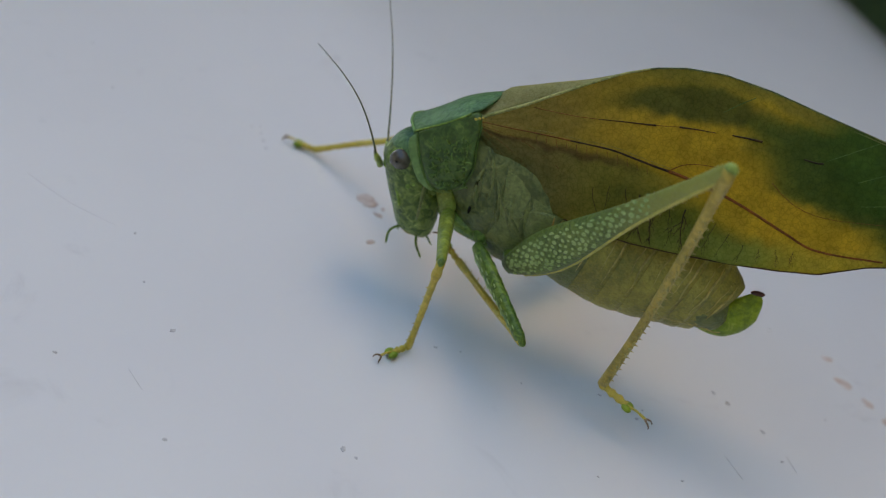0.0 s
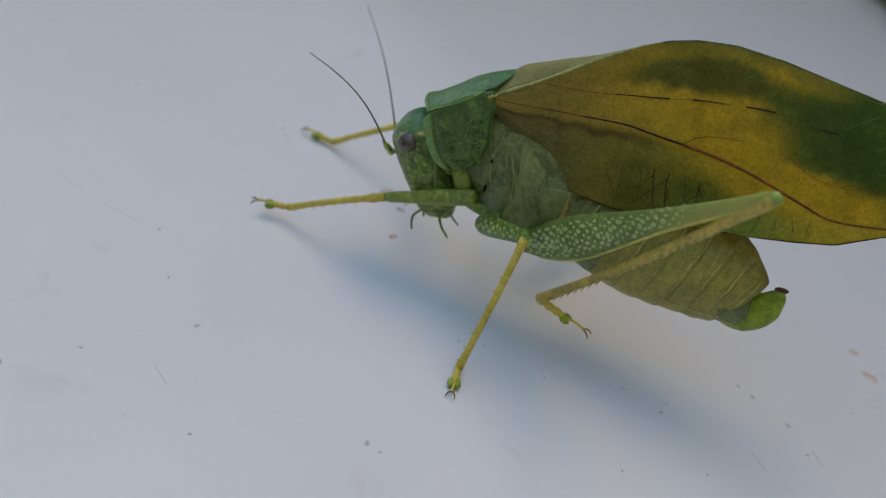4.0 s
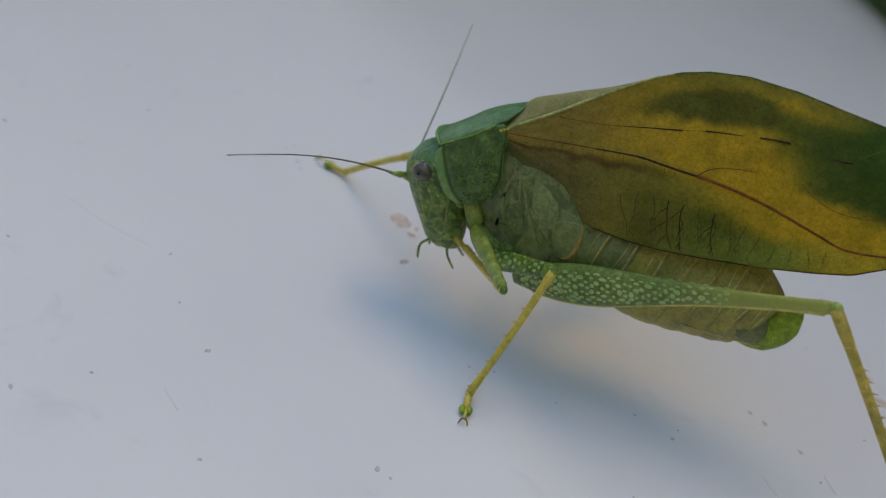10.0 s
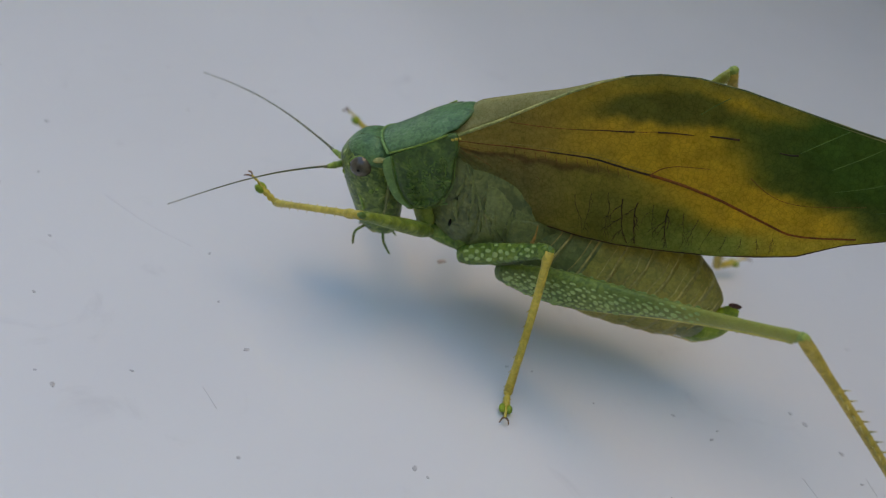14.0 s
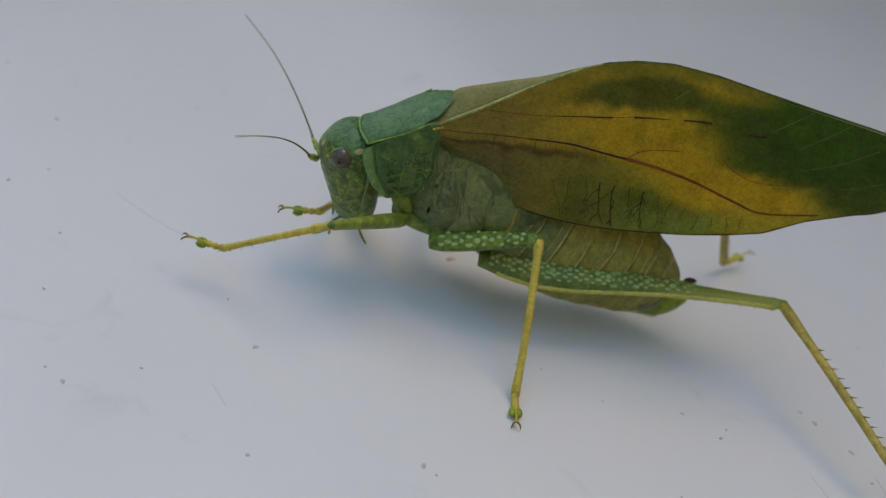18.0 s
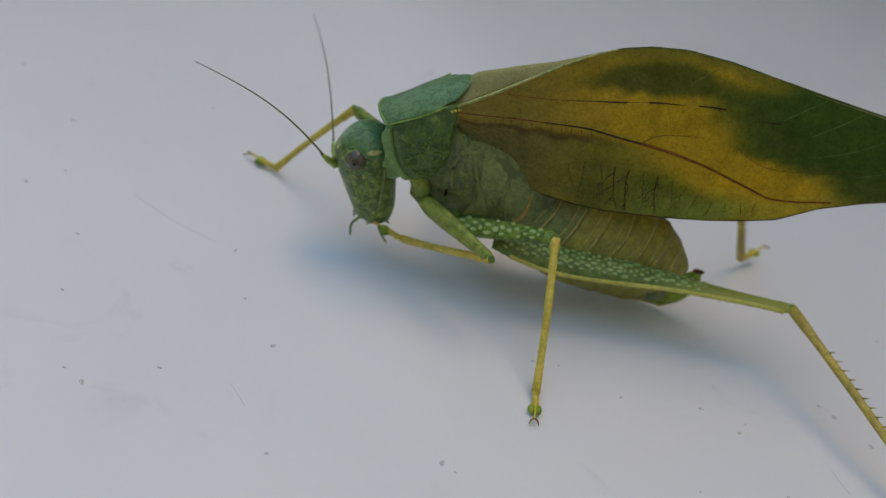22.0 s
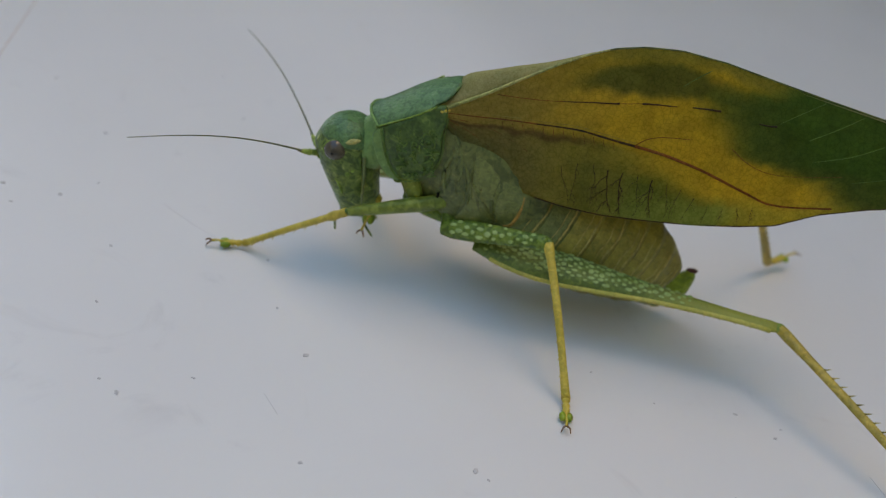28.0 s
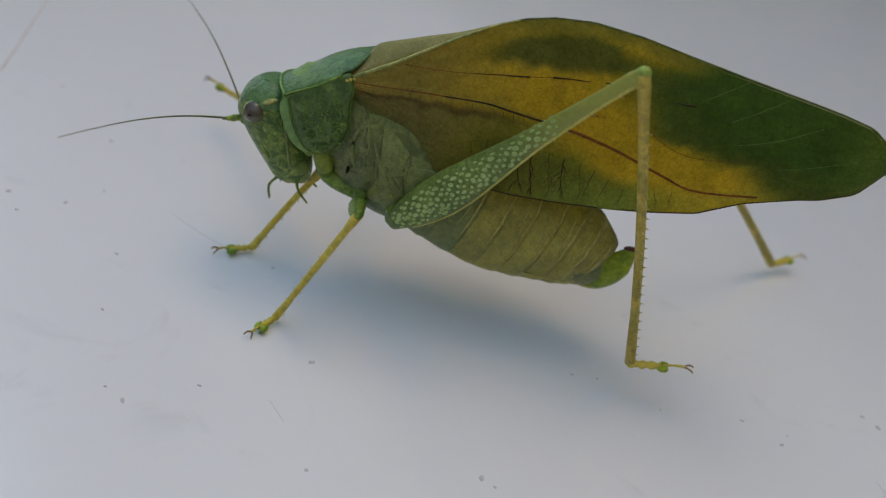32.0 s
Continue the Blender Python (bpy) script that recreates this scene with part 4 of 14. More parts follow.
    ring_loft(bm, rings)
    part("ovipositor", bm, GREEN_LIME, abdomen, "bright green upturned egg-laying blade")
    bm = bmesh.new()
    ball(bm, Vector((-25.75, 0, 6.15)) - ABDOMEN, 0.5, (1.3, 0.45, 0.55), 12, 8)
    part("blade_tip", bm, BROWN_TIP, abdomen, "dark red-brown tip of the blade")
    for s in (1, -1):
        bm = bmesh.new()
        tube(bm, [Vector(p) - ABDOMEN for p in smooth_path([(-22.0, s * 0.9, 7.6), (-23.3, s * 0.9, 7.2), (-24.4, s * 0.5, 6.6)], 4)], [0.3, 0.3, 0.28, 0.26, 0.24, 0.2, 0.16, 0.1, 0.06], 7)
        part("tail_feeler", bm, GREEN_LIME, abdomen, "short green tail feeler")


build_abdomen()


# ---------------------------------------------------------------- legs: each piece lies along its own x, its back along z
def build_leg(kind, side, femur_len, tibia_len):
    rnd = random.Random(kind + str(side))
    if kind == "hind":
        prof = ((0, .8), (.03, 1.05), (.08, 1.45), (.15, 1.8), (.22, 1.95), (.3, 1.88), (.4, 1.58), (.5, 1.25), (.6, .95), (.72, .74), (.85, .6), (.94, .58), (.98, .66), (1, .5))
        flat, tib, tars = 0.55, 0.47, 1.45
    elif kind == "mid":
        prof = ((0, .7), (.1, .95), (.3, 1.0), (.6, .85), (.85, .7), (.95, .72), (1, .5))
        flat, tib, tars = 0.7, 0.42, 1.0
    else:
        prof = ((0, .7), (.1, .95), (.35, .92), (.7, .72), (.9, .6), (.96, .62), (1, .4))
        flat, tib, tars = 0.75, 0.4, 1.0
    fs = [f for f, _ in prof]
    rs = [r for _, r in prof]
    bm = bmesh.new()
    ts = np.linspace(0, 1, 34)
    rad = [float(np.interp(t, fs, rs)) for t in ts]
    drop = [0.2 * (float(np.interp(t, fs, rs)) - .7) if kind == "hind" else 0 for t in ts]
    tube(bm, [(femur_len * t, 0, -d) for t, d in zip(ts, drop)], rad, 18, flat)
    femur = part("femur", bm, {"hind": GREEN_THIGH, "mid": GREEN_LEG, "front": FRONT_THIGH}[kind], katydid, {"hind": "long green hind thigh with pale spots, swollen at the base", "mid": "green spotted middle thigh", "front": "green front thigh"}[kind])
    bm = bmesh.new()
    ball(bm, (femur_len, 0, 0), 0.56 if kind == "hind" else 0.45, (1.1, 0.75, 1.0), 14, 10)
    part("knee", bm, FEELER_BASE if kind == "hind" else GREEN_LEG, femur, "rounded knee joint")
    if kind != "front":
        bm = bmesh.new()
        rows = (5, 0.62) if kind == "hind" else (2, 0.9)
        for s in (1, -1):
            for i in range(38 if kind == "hind" else 12):
                t = (0.04 + 0.66 * i / 37) if kind == "hind" else (0.12 + 0.75 * i / 11)
                r = float(np.interp(t, fs, rs))
                d = 0.2 * (r - .7) if kind == "hind" else 0
                count = max(1, int(round(r * 2.4)))
                for j in range(count):
                    v = (j + 0.5 + 0.5 * (i % 2) * (count > 1) + rnd.uniform(-.15, .15)) / count * 1.5 - 0.8
                    if abs(v) > 0.86:
                        continue
                    ang = math.asin(v)
                    size = rnd.uniform(0.17, 0.29) * (1 if kind == "hind" else 0.95)
                    ball(bm, (femur_len * t + rnd.uniform(-.12, .12), s * r * flat * math.cos(ang), r * v - d), size, (rnd.uniform(0.85, 1.5), 0.12, rnd.uniform(0.7, 1.05)), 8, 5)
        tagged(part("spot_pattern", bm, PALE_SPOT, femur, "rows of raised pale green spots"), kind="stuff")
    if kind == "hind":
        bm = bmesh.new()
        tube(bm, [(femur_len * t, 0, -float(np.interp(t, fs, rs)) - 0.2 * (float(np.interp(t, fs, rs)) - .7) + 0.1) for t in np.linspace(0.06, 0.97, 24)], 0.26, 8)
        part("thigh_keel", bm, KEEL, femur, "pale keel under the thigh")
        for i in range(7):
            bm = bmesh.new()
            t = 0.6 + 0.05 * i
            z = -float(np.interp(t, fs, rs))
            tube(bm, [(femur_len * t, 0, z), (femur_len * t + 0.25, 0, z - 0.35)], [0.1, 0.02], 5)
            part("thorn", bm, PALE_LINE, femur)
    bm = bmesh.new()
    ts = np.linspace(0, 1, 26)
    shape = [tib * float(np.interp(t, (0, .05, .12, .25, .8, .95, 1), (1.15, 1.2, .95, .92, .85, 1.0, 1.05))) for t in ts]
    bow = 0.35 if kind == "hind" else 0.15
    tube(bm, [(tibia_len * t, 0, bow * math.sin(math.pi * t)) for t in ts], shape, 12, 0.85)
    tibia = part("tibia", bm, YELLOW_DULL if kind == "hind" else YELLOW_LEG, katydid, "thin yellow shin" + (" with rows of thorns" if kind == "hind" else ""))
    if kind == "front":
        bm = bmesh.new()
        ball(bm, (1.4, 0, 0.05), 0.52, (1.9, 0.9, 0.9), 14, 8)
        part("hearing_bulge", bm, YELLOW_LEG, tibia, "swollen hearing organ below the knee")
    count, a, b, long = (24, 0.18, 0.97, 0.75) if kind == "hind" else (7, 0.3, 0.95, 0.4)
    for s in (1, -1):
        for i in range(count):
            t = a + (b - a) * i / (count - 1)
            bm = bmesh.new()
            z = bow * math.sin(math.pi * t) + (0.8 if kind == "hind" else -0.8) * tib * 0.6
            lean = (0.45 if kind == "hind" else -0.3)
            tube(bm, [(tibia_len * t, s * tib * 0.55, z), (tibia_len * t + long * 0.55, s * (tib * 0.55 + long * 0.62), z + lean * long)], [0.11 if kind == "hind" else 0.07, 0.015], 5)
            part("thorn", bm, PALE_LINE if kind == "hind" else YELLOW_LEG, tibia)
    k = tars
    bm = bmesh.new()
    ball(bm, (0.1 * k, 0, 0), 0.42 * k ** 0.5, (1, 0.9, 0.9), 12, 8)
    tube(bm, smooth_path([(0, 0, 0), (0.7 * k, 0, -0.05), (1.3 * k, 0, 0), (1.9 * k, 0, -0.05)], 4), [0.3 * k ** 0.5 * (1 + 0.22 * math.sin(q * 1.7)) for q in range(13)], 10)
    tube(bm, smooth_path([(2.0 * k, 0, 0.05), (2.7 * k, 0, 0.25), (3.4 * k, 0, 0.2)], 4), [0.14, 0.12, 0.11, 0.11, 0.11, 0.12, 0.13, 0.14, 0.12], 8)
    foot = part("foot", bm, YELLOW_LEG, katydid, "jointed yellow foot")
    for s in (1, -1):
        bm = bmesh.new()
        ball(bm, (2.05 * k, s * 0.3, -0.06), 0.42, (1.25, 0.8, 0.75), 12, 8)
        part("pad", bm, GREEN_LIME, foot, "green lobed pad of the foot")
        bm = bmesh.new()
        tube(bm, smooth_path([(3.35 * k, s * 0.05, 0.2), (3.6 * k, s * 0.28, 0.22), (3.85 * k, s * 0.4, 0.02), (3.85 * k, s * 0.42, -0.15)], 3), [0.1, 0.1, 0.09, 0.09, 0.08, 0.07, 0.06, 0.05, 0.04, 0.02], 6)
        part("claw", bm, CLAW, foot, "small brown claw")
    hip = {"hind": ((-2.6, 0.8, 9.6), (-3.2, 1.8, 8.3), (-3.35, 2.8, 7.0)), "mid": ((0.5, 1.0, 9.8), (0.1, 1.8, 8.7), (-0.1, 2.7, 7.6)), "front": ((4.9, 1.2, 12.2), (4.1, 1.9, 10.6), (3.4, 2.4, 9.3))}[kind]
    bm = bmesh.new()
    path = smooth_path([(x, side * y, z) for x, y, z in hip], 6)
    thick = {"hind": 1.1, "mid": 0.9, "front": 0.9}[kind]
    tube(bm, path, [thick * float(np.interp(q / 12, (0, 0.3, 0.75, 0.92, 1), (1.25, 1.15, 1.0, 0.8, 0.35))) for q in range(13)], 18, 0.85)
    part("hip", bm, FRONT_THIGH if kind == "front" else GREEN_LEG, katydid, "tapered green hip joint")
    return femur, tibia, foot


front_near = build_leg("front", 1, 9.2, 11.4)
mid_near = build_leg("mid", 1, 10.5, 14.1)
hind_near = build_leg("hind", 1, 29.5, 30.5)
front_far = build_leg("front", -1, 11.3, 12.3)
hind_far = build_leg("hind", -1, 29.5, 30.5)
mid_far = build_leg("mid", -1, 10.5, 14.1)


# ---------------------------------------------------------------- what moves
def motions():
    walk(katydid, [
        (0, pose(0.01296, -0.00806, 0.00222, 5.9, 5.8, 165.6)), (0.5, pose(0.01308, -0.00799, 0.00207, 6, 6, 164.8)),
        (1, pose(0.01326, -0.00835, 0.00174, 5.9, 7, 166.4)), (1.5, pose(0.01367, -0.009, 0.0005, 5.6, 6.9, 167.8)),
        (2, pose(0.01345, -0.00892, 0.00053, 5.7, 6.8, 166.8)), (2.5, pose(0.01316, -0.00894, 0.00109, 5.7, 6.8, 167)),
        (3, pose(0.01286, -0.00814, 0.00183, 6, 7.3, 166.1)), (3.5, pose(0.01242, -0.00754, 0.00263, 6, 6.7, 165.4)),
        (5.5, pose(0.01189, -0.00666, 0.0037, 6.2, 7.6, 166.5)), (6, pose(0.01177, -0.00692, 0.00437, 6.3, 8.1, 166.5)),
        (6.5, pose(0.01208, -0.0067, 0.00403, 6.3, 8.7, 166.5)), (7, pose(0.01243, -0.00797, 0.00285, 6.1, 8.6, 167.4)),
        (7.5, pose(0.01225, -0.00797, 0.00311, 6, 7.2, 166.9)), (8, pose(0.01238, -0.00795, 0.00316, 6.1, 6.6, 165.4)),
        (9, pose(0.01235, -0.00782, 0.00295, 6.1, 6.9, 165.9)), (10, pose(0.01245, -0.00798, 0.0028, 6, 7, 166.6)),
        (10.5, pose(0.01257, -0.00781, 0.00239, 6, 6.9, 167)), (11, pose(0.0125, -0.00871, 0.00209, 5.8, 6.8, 167.6)),
        (11.5, pose(0.01152, -0.0087, 0.00147, 5, 5.8, 170.8)), (12, pose(0.00984, -0.00877, 0.00133, 4.3, 5.3, 172.2)),
        (12.5, pose(0.00898, -0.00805, 0.00102, 3, 5.4, 174.6)), (13, pose(0.00798, -0.00756, 0.00089, 1.6, 4.7, 177.3)),
        (13.5, pose(0.00603, -0.00709, 0.00087, 0.4, 3.8, 178)), (14, pose(0.00407, -0.0067, 0.00068, -0.8, 3.2, -179.5)),
        (14.5, pose(0.00298, -0.00635, 0.00046, -0.5, 2.2, 179.1)), (16.5, pose(-0.0002, -0.00602, -0.00026, -0.5, 2, -173.1)),
        (17, pose(0.00015, -0.00561, -0.00016, -0.3, 1.3, -172.4)), (17.5, pose(0.0002, -0.0058, -0.00017, -0.1, 1.3, -172.2)),
        (18, pose(0.00031, -0.00561, -0.00002, -0.1, 0.7, -172.5)), (18.5, pose(0.00017, -0.00408, -0.00008, 0.2, -0.6, -173.9)),
        (19, pose(0.00021, -0.00426, -0.00013, 0.1, -0.6, -173.2)), (19.5, pose(0.00019, -0.00417, -0.00009, -0.1, -0.6, -172.7)),
        (20, pose(0.00014, -0.00387, 0.00011, -0.2, -0.4, -173.3)), (20.5, pose(-0.00015, -0.00329, 0.00008, -0.1, 0, -174.1)),
        (21, pose(0.00007, -0.00301, 0.00004, 0, 0, -174.8)), (21.5, pose(-0.00001, -0.00301, -0.00006, -0.1, -0.2, -174.1)),
        (22, pose(0, -0.0032, 0, -0, 0, -174)), (22.5, pose(-0, -0.00312, 0.00015, -0.1, -0.4, -173.7)),
        (23, pose(-0.00011, -0.00338, 0.00013, -0.2, -0.5, -173)), (23.5, pose(-0.00133, -0.00355, -0.00016, -0.3, -0.2, -173)),
        (24, pose(-0.0027, -0.00394, -0.00011, -0.4, -0, -174.9)), (24.5, pose(-0.0032, -0.00328, 0.00008, -0.2, -0.9, -176.3)),
        (25, pose(-0.0032, -0.00312, 0.00006, -0.2, -0.9, -176.4)), (25.5, pose(-0.00318, -0.00321, -0, 0.1, -0.9, -176.2)),
        (27.5, pose(-0.00329, -0.00513, 0.00043, 1.2, -0.6, -175)), (28, pose(-0.00349, -0.00489, 0.00019, 1.5, -0.5, -175.8)),
        (28.5, pose(-0.00474, -0.00575, 0.0006, 1.5, -0.3, -177.7)), (29, pose(-0.0063, -0.00605, 0.00115, 1.5, 0.3, -178.6)),
        (29.5, pose(-0.00707, -0.0067, 0.00155, 1.5, 0.7, -178.9)), (30, pose(-0.00741, -0.00705, 0.00171, 1.5, 0.9, 180)),
        (30.5, pose(-0.00752, -0.00705, 0.00165, 1.6, 1.2, -178.8)), (31, pose(-0.00817, -0.00755, 0.00158, 1.8, 0.1, -180)),
        (31.5, pose(-0.01005, -0.00715, 0.0023, 2.2, -0.4, 176.6)), (32, pose(-0.01193, -0.00817, 0.00284, 2.1, 0, 178.9)),])
    walk(head, [
        (0, pose(0.00615, 0, 0.01304, 0, -6.1, 0.4)), (0.5, pose(0.00639, 0, 0.01309, 0, -5.5, 0.2)),
        (1.5, pose(0.00704, 0, 0.01403, 0, -5.7, -0.3)), (2, pose(0.00712, 0, 0.01453, 0, -3.8, -0.5)),
        (2.5, pose(0.0071, 0, 0.01455, 0, -3.1, -0.4)), (3, pose(0.00708, 0, 0.01388, 0, -2.3, -0.3)),
        (3.5, pose(0.00712, 0, 0.01365, 0, 1.3, -0.2)), (5.5, pose(0.0058, 0, 0.01088, 0, 8.8, 1)), (6, pose(0.00617, 0, 0.01098, 0, 9.9, 0.8)),
        (6.5, pose(0.00632, 0, 0.01113, 0, 7.8, 0.7)), (7, pose(0.00692, 0, 0.01266, 0, 6.7, 0.1)), (7.5, pose(0.00725, 0, 0.01358, 0, 4.2, -0.2)),
        (8, pose(0.00722, 0, 0.01411, 0, 4.5, -0.3)), (8.5, pose(0.00674, 0, 0.01366, 0, 2.4, -0)), (9, pose(0.00668, 0, 0.01328, 0, 0, 0.1)),
        (10, pose(0.0066, 0, 0.01334, 0, -1.5, 0.1)), (10.5, pose(0.00681, 0, 0.01392, 0, -2.1, -0.1)),
        (11.5, pose(0.00687, 0, 0.01434, 0, -3, -0.3)), (13, pose(0.00726, 0, 0.01424, 0, -3.7, -0.5)),
        (13.5, pose(0.00709, 0, 0.01381, 0, -4, -0.4)), (14, pose(0.00755, 0, 0.01414, 0, -4.7, -0.7)),
        (14.5, pose(0.00777, 0, 0.01413, 0, -4.5, -0.8)), (16.5, pose(0.00694, 0, 0.0136, 0, -12.3, -0.2)),
        (17.5, pose(0.00709, 0, 0.01369, 0, -8.7, -0.3)), (18, pose(0.00743, 0, 0.01405, 0, -4.8, -0.6)),
        (18.5, pose(0.00764, 0, 0.01409, 0, -4.1, -0.7)), (19.5, pose(0.00737, 0, 0.01212, 0, -6.3, 0.1)),
        (20, pose(0.00783, 0, 0.0118, 0, -6.4, -0.1)), (20.5, pose(0.00773, 0, 0.01303, 0, -4.9, -0.5)),
        (21, pose(0.00747, 0, 0.01287, 0, -3.1, -0.2)), (21.5, pose(0.00753, 0, 0.01208, 0, -1.8, -0)), (23, pose(0.00742, 0, 0.01197, 0, 0.2, 0.1)),
        (24, pose(0.00843, 0, 0.01328, 0, 1.2, -0.9)), (24.5, pose(0.00836, 0, 0.01355, 0, 0.4, -0.9)),
        (25, pose(0.00825, 0, 0.01242, 0, -1.7, -0.5)), (25.5, pose(0.0081, 0, 0.01085, 0, -1.1, 0.1)), (27.5, pose(0.00785, 0, 0.01139, 0, 0.2, 0)),
        (28, pose(0.00879, 0, 0.01298, 0, 1.2, -1)), (28.5, pose(0.00865, 0, 0.01361, 0, 2.2, -1.1)),
        (29.5, pose(0.00823, 0, 0.01398, 0, 2.2, -0.9)), (30.5, pose(0.00814, 0, 0.01404, 0, 1.8, -0.9)),
        (31, pose(0.00803, 0, 0.01421, 0, 3.2, -0.9)), (31.5, pose(0.00815, 0, 0.014, 0, 7.4, -0.8)), (32, pose(0.00805, 0, 0.01425, 0, 7.7, -0.9)),])
    walk(antennae[0], [
        (0, pose(0.00514, 0.0009, -0.00219, -20.1, -42.9, 74.1)), (0.5, pose(0.00514, 0.0009, -0.00219, -19.2, -40.1, 72.8)),
        (1, pose(0.00514, 0.0009, -0.00219, -15.2, -9.2, 65.9)), (1.5, pose(0.00514, 0.0009, -0.00219, -14.4, -13.5, 59.6)),
        (2, pose(0.00514, 0.0009, -0.00219, -15.6, -38.2, 55.9)), (2.5, pose(0.00514, 0.0009, -0.00219, -15.7, -6.1, 70.1)),
        (3, pose(0.00514, 0.0009, -0.00219, -14.8, -15.1, 61.9)), (3.5, pose(0.00514, 0.0009, -0.00219, -20.5, -39.8, 81.9)),
        (5.5, pose(0.00514, 0.0009, -0.00219, -19.8, -36, 83.3)), (6, pose(0.00514, 0.0009, -0.00219, -15.3, -11.1, 66.7)),
        (6.5, pose(0.00514, 0.0009, -0.00219, -17.2, -41.3, 60.8)), (7, pose(0.00514, 0.0009, -0.00219, -16, -6.5, 73.7)),
        (7.5, pose(0.00514, 0.0009, -0.00219, -14.9, -23.4, 59.8)), (8, pose(0.00514, 0.0009, -0.00219, -19.7, -37.4, 79.8)),
        (8.5, pose(0.00514, 0.0009, -0.00219, -15.4, -13.1, 67)), (9, pose(0.00514, 0.0009, -0.00219, -16.6, -32.1, 65.3)),
        (9.5, pose(0.00514, 0.0009, -0.00219, -16.9, -28.2, 70.2)), (10, pose(0.00514, 0.0009, -0.00219, -14.6, -13.2, 61.2)),
        (10.5, pose(0.00514, 0.0009, -0.00219, -16.3, -39.1, 58.4)), (11, pose(0.00514, 0.0009, -0.00219, -15.4, -12.8, 66.7)),
        (11.5, pose(0.00514, 0.0009, -0.00219, -13.8, -26.3, 52.9)), (12, pose(0.00514, 0.0009, -0.00219, -17.2, -27.7, 72.7)),
        (12.5, pose(0.00514, 0.0009, -0.00219, -15, -18.5, 62.2)), (13, pose(0.00514, 0.0009, -0.00219, -14.7, -14, 61.4)),
        (13.5, pose(0.00514, 0.0009, -0.00219, -15.4, -33.2, 58.3)), (14, pose(0.00514, 0.0009, -0.00219, -14.3, -8.7, 59.5)),
        (14.5, pose(0.00514, 0.0009, -0.00219, -16.4, -34.9, 62.3)), (16.5, pose(0.00514, 0.0009, -0.00219, -12.3, -24.2, 46.4)),
        (17, pose(0.00514, 0.0009, -0.00219, -17.4, -20.1, 83.4)), (17.2, pose(0.00514, 0.0009, -0.00219, -17.8, -34.8, 69.9)),
        (17.5, pose(0.00514, 0.0009, -0.00219, -12.8, -52.3, 37.4)), (18, pose(0.00514, 0.0009, -0.00219, -16.9, -29.8, 68.6)),
        (18.5, pose(0.00514, 0.0009, -0.00219, -12.7, -11.9, 50.1)), (19, pose(0.00514, 0.0009, -0.00219, -19.1, -50.6, 60.1)),
        (19.5, pose(0.00514, 0.0009, -0.00219, -16.9, -36.4, 63.4)), (20, pose(0.00514, 0.0009, -0.00219, -10.8, -38.7, 36.3)),
        (20.5, pose(0.00514, 0.0009, -0.00219, -14.3, -8.6, 59.5)), (21, pose(0.00514, 0.0009, -0.00219, -12.8, -28.1, 47.8)),
        (21.5, pose(0.00514, 0.0009, -0.00219, -13.4, -16.5, 53.3)), (22, pose(0.00514, 0.0009, -0.00219, -12.1, -38.6, 41.3)),
        (22.5, pose(0.00514, 0.0009, -0.00219, -13.4, -42.6, 44.3)), (22.7, pose(0.00514, 0.0009, -0.00219, -14.1, -25.9, 54.8)),
        (23, pose(0.00514, 0.0009, -0.00219, -15.4, 0.8, 66.4)), (23.5, pose(0.00514, 0.0009, -0.00219, -13.7, -28.2, 52)),
        (24, pose(0.00514, 0.0009, -0.00219, -14.1, -10, 57.7)), (24.5, pose(0.00514, 0.0009, -0.00219, -12, -20.5, 45.8)),
        (25, pose(0.00514, 0.0009, -0.00219, -17.1, -24.7, 74.4)), (25.5, pose(0.00514, 0.0009, -0.00219, -16.8, -40.5, 59.8)),
        (27.5, pose(0.00514, 0.0009, -0.00219, -14.2, -11.8, 58.5)), (28, pose(0.00514, 0.0009, -0.00219, -12.6, -17.5, 48.9)),
        (28.5, pose(0.00514, 0.0009, -0.00219, -14.1, -28.7, 53.5)), (29, pose(0.00514, 0.0009, -0.00219, -14.8, -14.7, 62.4)),
        (29.5, pose(0.00514, 0.0009, -0.00219, -13.8, -26.2, 53.3)), (30, pose(0.00514, 0.0009, -0.00219, -16.1, -45.3, 53.2)),
        (30.5, pose(0.00514, 0.0009, -0.00219, -15.8, -15.2, 69.8)), (31, pose(0.00514, 0.0009, -0.00219, -14.6, -18, 60.3)),
        (31.5, pose(0.00514, 0.0009, -0.00219, -19.6, -34.6, 84.7)), (32, pose(0.00514, 0.0009, -0.00219, -15.6, -15.5, 67.9)),])
